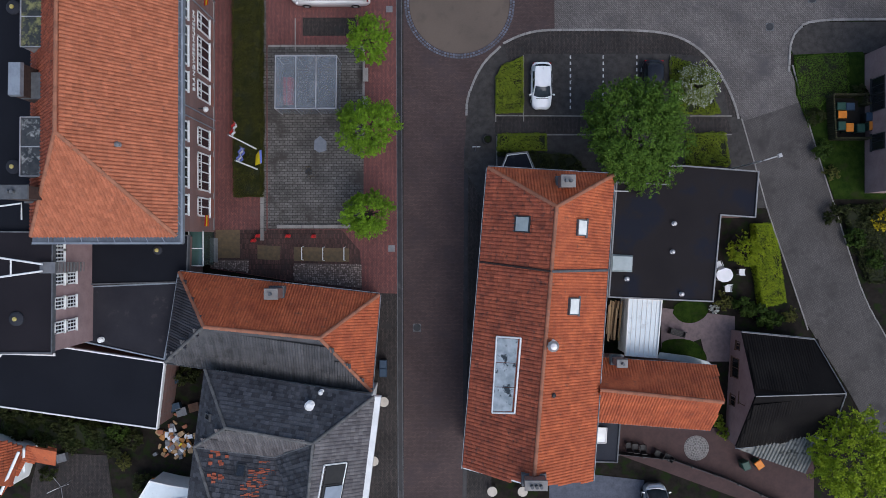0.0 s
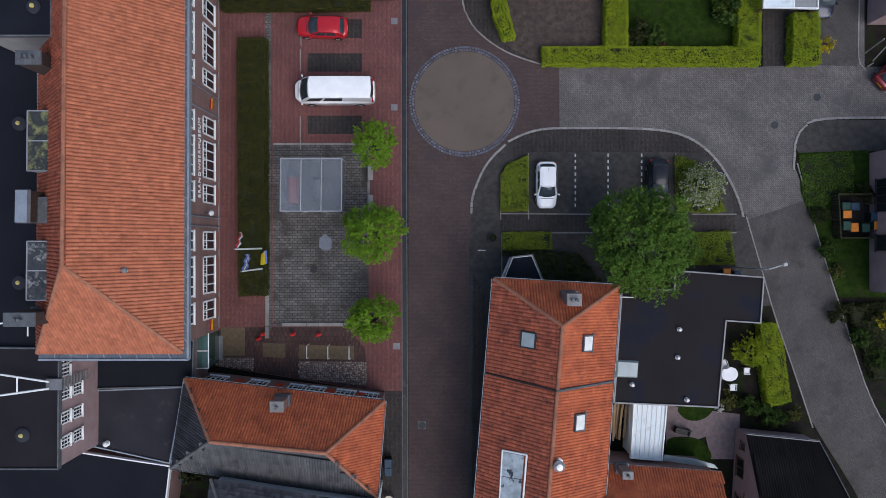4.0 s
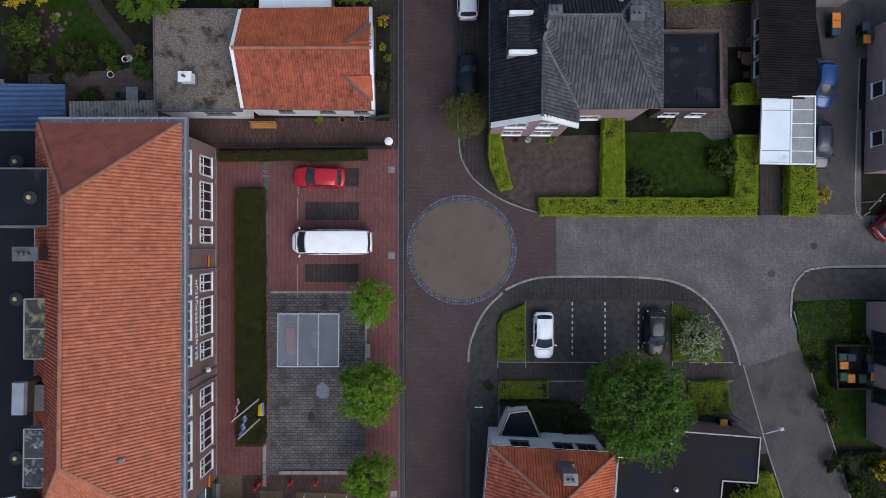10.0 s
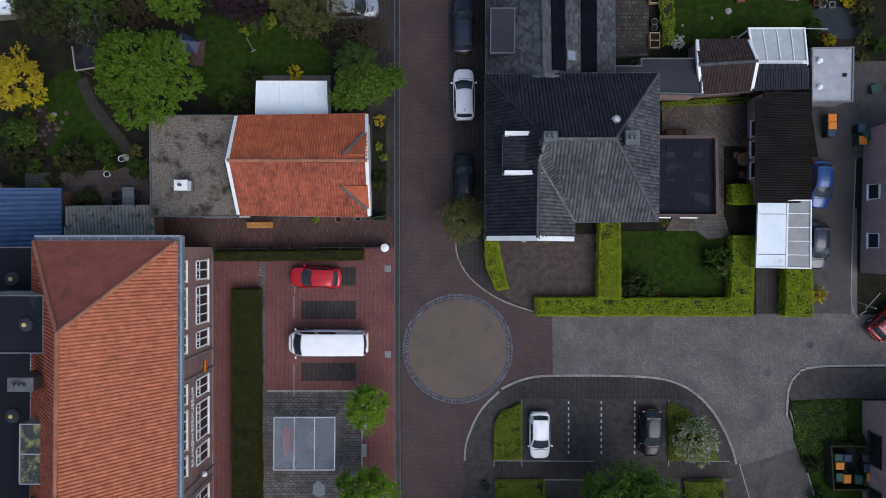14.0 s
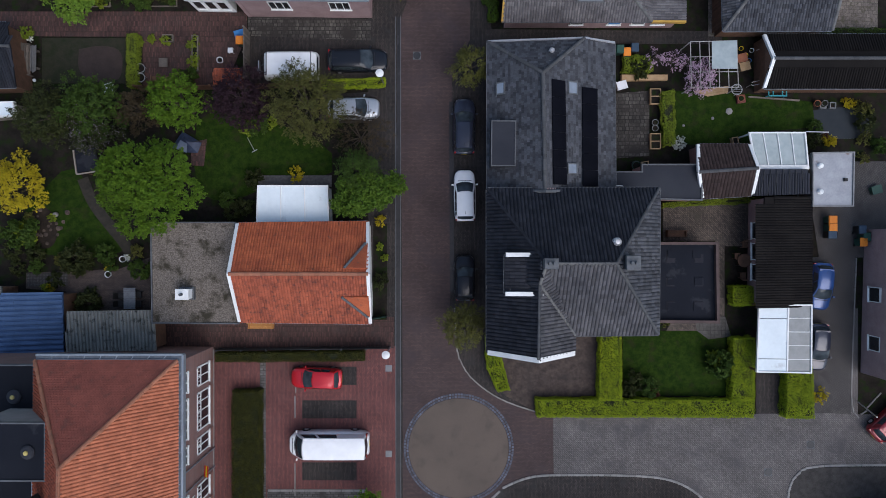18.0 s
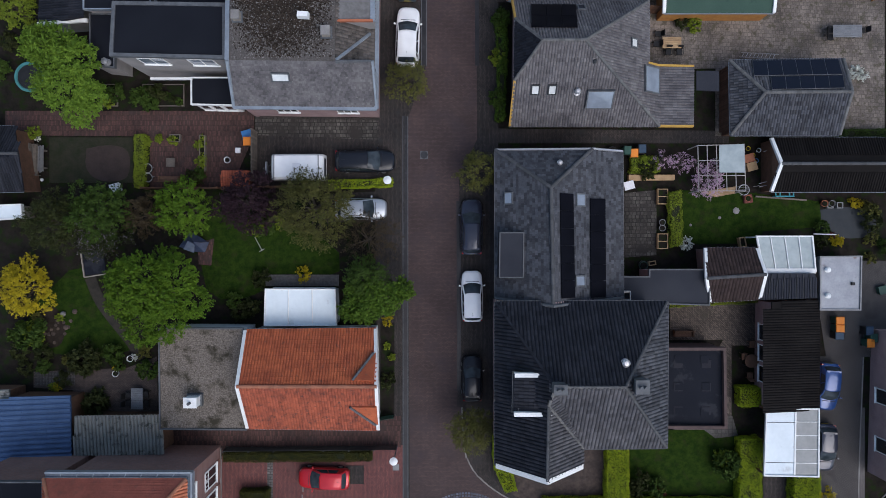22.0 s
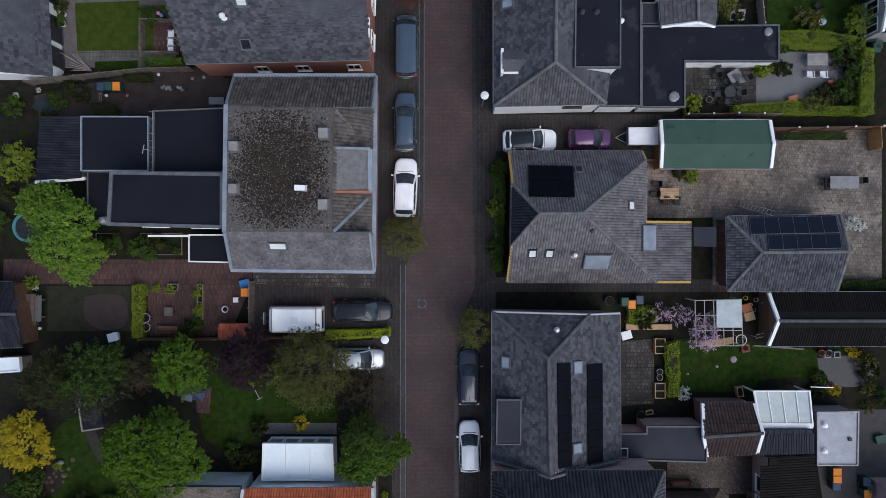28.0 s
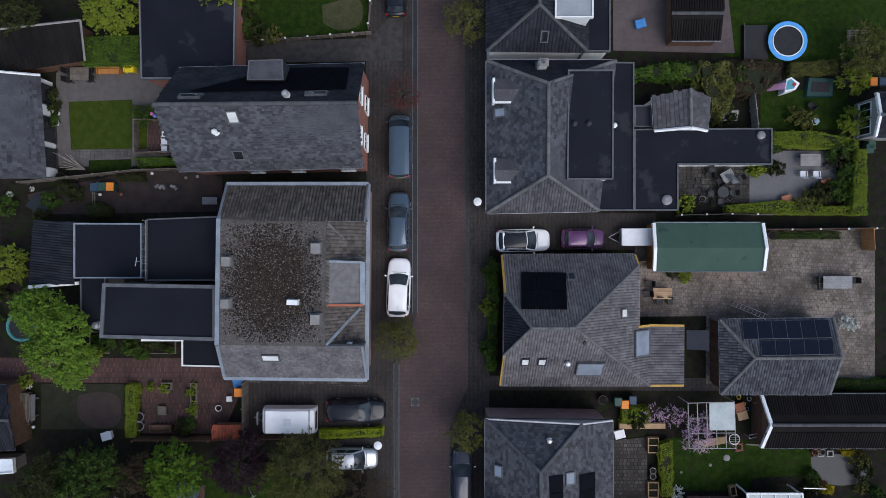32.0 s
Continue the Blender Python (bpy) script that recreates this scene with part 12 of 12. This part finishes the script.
for i in range(9):
    at = (-23.1 + 0.24 * i + junk.uniform(-0.1, 0.1), 68.8 + junk.uniform(-0.12, 0.12))
    b = thing("loose_slab", "pale slab leaning in the back yard", "slab", (0, 0, 0), "loose slabs")
    part("slab", Shape().prism([(-0.2, -0.12), (0.2, -0.12), (0.2, 0.12), (-0.2, 0.12)], 0, junk.uniform(0.06, 0.2), 0.01), junk.choice((CONCRETE, GREY_METAL, BLACK)), b)
    put(b, at, junk.uniform(0, 180), 0.02)
grail = thing("garden_rail", "weathered timber rail across the back yard", "rail", (-28.0, 67.5))
for k in range(2):
    part("rail", Shape().tube([(-28.1 + 0.16 * k, 66.6, 0.5), (-28.1 + 0.16 * k, 68.4, 0.5)], 0.04, 5), WOOD_OLD, grail)
for y in (66.7, 68.3):
    part("post", Shape().box(-28.14, y - 0.04, 0, -27.9, y + 0.04, 0.5), WOOD_OLD, grail)

# small garden things, east
slats = thing("slatted_table", "light timber slatted table beside the pergola", "table", (21.5, 48.3))
for k in range(8):
    a, b = lerp((20.0, 48.3), (21.05, 47.95), k / 7), lerp((22.75, 48.72), (22.68, 48.25), k / 7)
    part("slat", Shape().prism(strip([a, b], 0.09), 0.62, 0.66), WOOD_NEW, slats)
for q in ((20.7, 48.3), (22.4, 48.5)):
    part("leg", Shape().box(q[0] - 0.04, q[1] - 0.04, 0, q[0] + 0.04, q[1] + 0.04, 0.62), WOOD_NEW, slats)
put(hoop_thing("round wire basket beside the pergola", 0.42, ALU, 0.5, 5, "basket"), (23.46, 48.5))
redc = thing("crate", "rusty red crate at the lawn's edge", "crate", (0, 0, 0))
part("shell", Shape().prism([(-0.32, -0.32), (0.32, -0.32), (0.32, 0.32), (-0.32, 0.32)], 0, 0.3, -0.02), mat("rusty_red_paint", (0.16, 0.05, 0.04), (0.11, 0.035, 0.03), 0.3, 0.8, 0.2, 15), redc)
part("lid", Shape().box(-0.3, -0.3, 0.3, 0.3, 0.3, 0.33), bpy.data.materials["rusty_red_paint"], redc)
put(redc, (23.9, 47.8), 8)
rail = thing("edging_board", "weathered edging board along the lawn", "edging", (26.6, 47.85))
part("board", Shape().prism(strip([(24.56, 48.0), (28.66, 47.7)], 0.12), 0.0, 0.2), WOOD_OLD, rail)
part("stake", Shape().box(26.5, 47.8, 0, 26.58, 47.88, 0.26), WOOD_OLD, rail)
tealf = thing("bench_frame", "teal painted open garden bench frame", "bench", (26.7, 48.24))
for y in (47.98, 48.5):
    part("rail", Shape().prism(strip([(25.96, y), (27.46, y)], 0.1), 0.55, 0.62), TEAL, tealf)
for x in (26.0, 26.35, 27.1, 27.42):
    part("crossbar", Shape().prism(strip([(x, 47.98), (x, 48.5)], 0.08), 0.5, 0.58), TEAL, tealf)
for q in ((26.0, 48.0), (27.42, 48.0), (26.0, 48.48), (27.42, 48.48)):
    part("leg", Shape().box(q[0] - 0.04, q[1] - 0.04, 0, q[0] + 0.04, q[1] + 0.04, 0.55), TEAL, tealf)
for at, m, lab in (((24.28, 51.3), YELLOW_PAINT, "small yellow watering can"), ((24.55, 50.87), BLUE_PAINT, "small blue bucket"), ((24.75, 51.7), PLASTIC_WHITE, "small white bucket"), ((24.25, 50.65), RED_PAINT, "small red bucket"), ((23.9, 51.85), YELLOW_PAINT, "small yellow bucket")):
    o = pot(m, lab + " beside the barn", 0.17, 0.3)
    o.name = "bucket"
    put(o, at)
gate = thing("garden_gate", "white gate frame before the barn end", "gate", (25.1, 50.2))
for a, b in (((25.46, 51.64), (25.5, 48.92)), ((25.5, 48.92), (24.45, 48.7)), ((24.45, 48.96), (25.4, 49.2)), ((24.8, 51.5), (25.46, 51.7))):
    part("bar", Shape().tube([(*a, 1.0), (*b, 1.0)], 0.03, 5), FLAKED, gate)
for q in ((25.46, 51.64), (25.5, 48.92), (24.45, 48.8)):
    part("post", Shape().tube([(*q, 0), (*q, 1.0)], 0.03, 5), FLAKED, gate)
for at, r in (((23.04, 46.85), 0.3), ((19.35, 45.69), 0.12), ((21.7, 46.28), 0.14)):
    o = thing("boulder", "flat pale stone on the lawn", "stone", (*at, 0), "lawn stones")
    part("stone", Shape().lathe([(r, 0.02), (r * 0.9, 0.1), (r * 0.4, 0.14)], *at, 7), CONCRETE, o)
for at in ((30.51, 47.28), (31.28, 47.28)):
    put(bed_frame("small square grey planter by the pond", 0.5, 0.5, GREY_METAL, 0.3), at)
put_shrub(5, (32.7, 47.36), 0.8)
put_shrub(5, (31.0, 44.4), 0.9)
gpole = thing("roof_pole", "long pale pole beside the glass canopy", "pole", (29.3, 44.9))
part("pole", Shape().tube([(28.46, 44.95, 1.6), (30.23, 44.9, 1.6)], 0.05, 6), ALU, gpole)
part("prop", Shape().tube([(30.1, 44.9, 0), (30.1, 44.9, 1.6)], 0.03, 6), ALU, gpole)
put(bed_frame("light timber crate beside the glass canopy", 0.5, 0.8, WOOD_NEW, 0.5), (23.4, 44.3), 10)
put(bed_frame("light timber frame on the terrace", 0.6, 0.35, WOOD_NEW, 0.3), (16.2, 42.6), 10)
put(hoop_thing("green rimmed round tub on the terrace", 0.33, PLASTIC_GREEN, 0.45, 0, "tub"), (15.45, 42.4))

# small garden things, north-east
parasol = thing("folded_parasol", "dark blue-grey folded parasol over the table", "parasol", (23.2, 69.3))
part("canopy", Shape().add([(22.5, 69.7, 0.9), (23.1, 69.75, 0.95), (23.7, 69.1, 0.85), (23.1, 68.95, 0.9), (23.0, 69.35, 1.15)], [(0, 4, 1), (1, 4, 2), (2, 4, 3), (3, 4, 0), (0, 1, 2, 3)]), LEAD, parasol)
part("pole", Shape().tube([(23.0, 69.35, 0), (23.0, 69.35, 1.1)], 0.025, 6), DARK_METAL, parasol)
for at in ((21.9, 68.04), (23.22, 67.86), (20.78, 67.54), (21.81, 67.5)):
    put(pot(BLACK, "black pot on the stained terrace", 0.24, 0.4), at)
bike = thing("bicycle", "black bicycle lying on the terrace", "bicycle", (22.4, 68.6))
for x in (21.9, 22.9):
    part("wheel", Shape().tube([(x + 0.32 * math.cos(a), 68.55 + 0.32 * math.sin(a), 0.12) for a in (2 * math.pi * k / 20 for k in range(21))], 0.022, 5), TYRE, bike)
for a, b in (((21.9, 68.55), (22.3, 68.8)), ((22.3, 68.8), (22.9, 68.55)), ((22.3, 68.8), (22.4, 68.4)), ((22.4, 68.4), (22.75, 68.85))):
    part("frame_tube", Shape().tube([(*a, 0.14), (*b, 0.16)], 0.02, 5), DARK_METAL, bike)
for at in ((19.95, 70.25), (20.0, 69.55), (20.1, 68.9), (20.7, 69.3), (20.75, 68.6)):
    put(bed_frame("square dark planting hole in the terrace", 0.5, 0.45, BLACK, 0.06), at)
fence("weathered fence between the gardens", [(24.74, 76.1), (25.03, 73.4)], 1.2, 0.2, BLEACHED, 1.2)
hut = thing("cold_frame", "small dirty glass frame among the shrubs", "cold frame", (22.4, 74.4))
for k in range(3):
    x = 21.3 + 0.75 * k
    part("pane", Shape().slab([(x, 74.0, 0.8), (x + 0.7, 74.0, 0.8), (x + 0.7, 74.8, 1.1), (x, 74.8, 1.1)], 0.03), DIRTY, hut)
    part("post", Shape().box(x, 74.0, 0, x + 0.06, 74.06, 0.8), WOOD_OLD, hut)
put(ball("pale blue round stool on the lawn", mat("pale_blue_plastic", (0.3, 0.42, 0.5), (0.25, 0.36, 0.44), 0.3, 0.5, 0, 5), 0.26, "stool", "stool"), (30.04, 74.06))
put_shrub(2, (26.48, 72.2), 1.1)
put_shrub(2, (32.65, 69.87), 1.3)
put_shrub(3, (29.67, 67.73), 1.2)
low = block("lean_to", "small flat grey lean-to beside the outbuilding", "shed", [(14.95, 73.3), (16.3, 73.3), (16.3, 75.0), (14.95, 75.0)], 2.0, GREY_FELT, PLASTER_GREY, LEAD)
# planted beds below the annex
for x0, x1 in ((-28.6, -27.0), (-25.0, -21.6)):
    put(bed_frame("planted bed edged with weathered boards", x1 - x0, 1.8, WOOD_OLD, 0.15), ((x0 + x1) / 2, 56.2))
    for k in range(int((x1 - x0) * 3)):
        put_shrub(2 if k % 3 else 0, (x0 + 0.25 + (x1 - x0 - 0.5) * ((k * 0.618) % 1), 55.6 + 1.2 * ((k * 0.377) % 1)), 0.5)
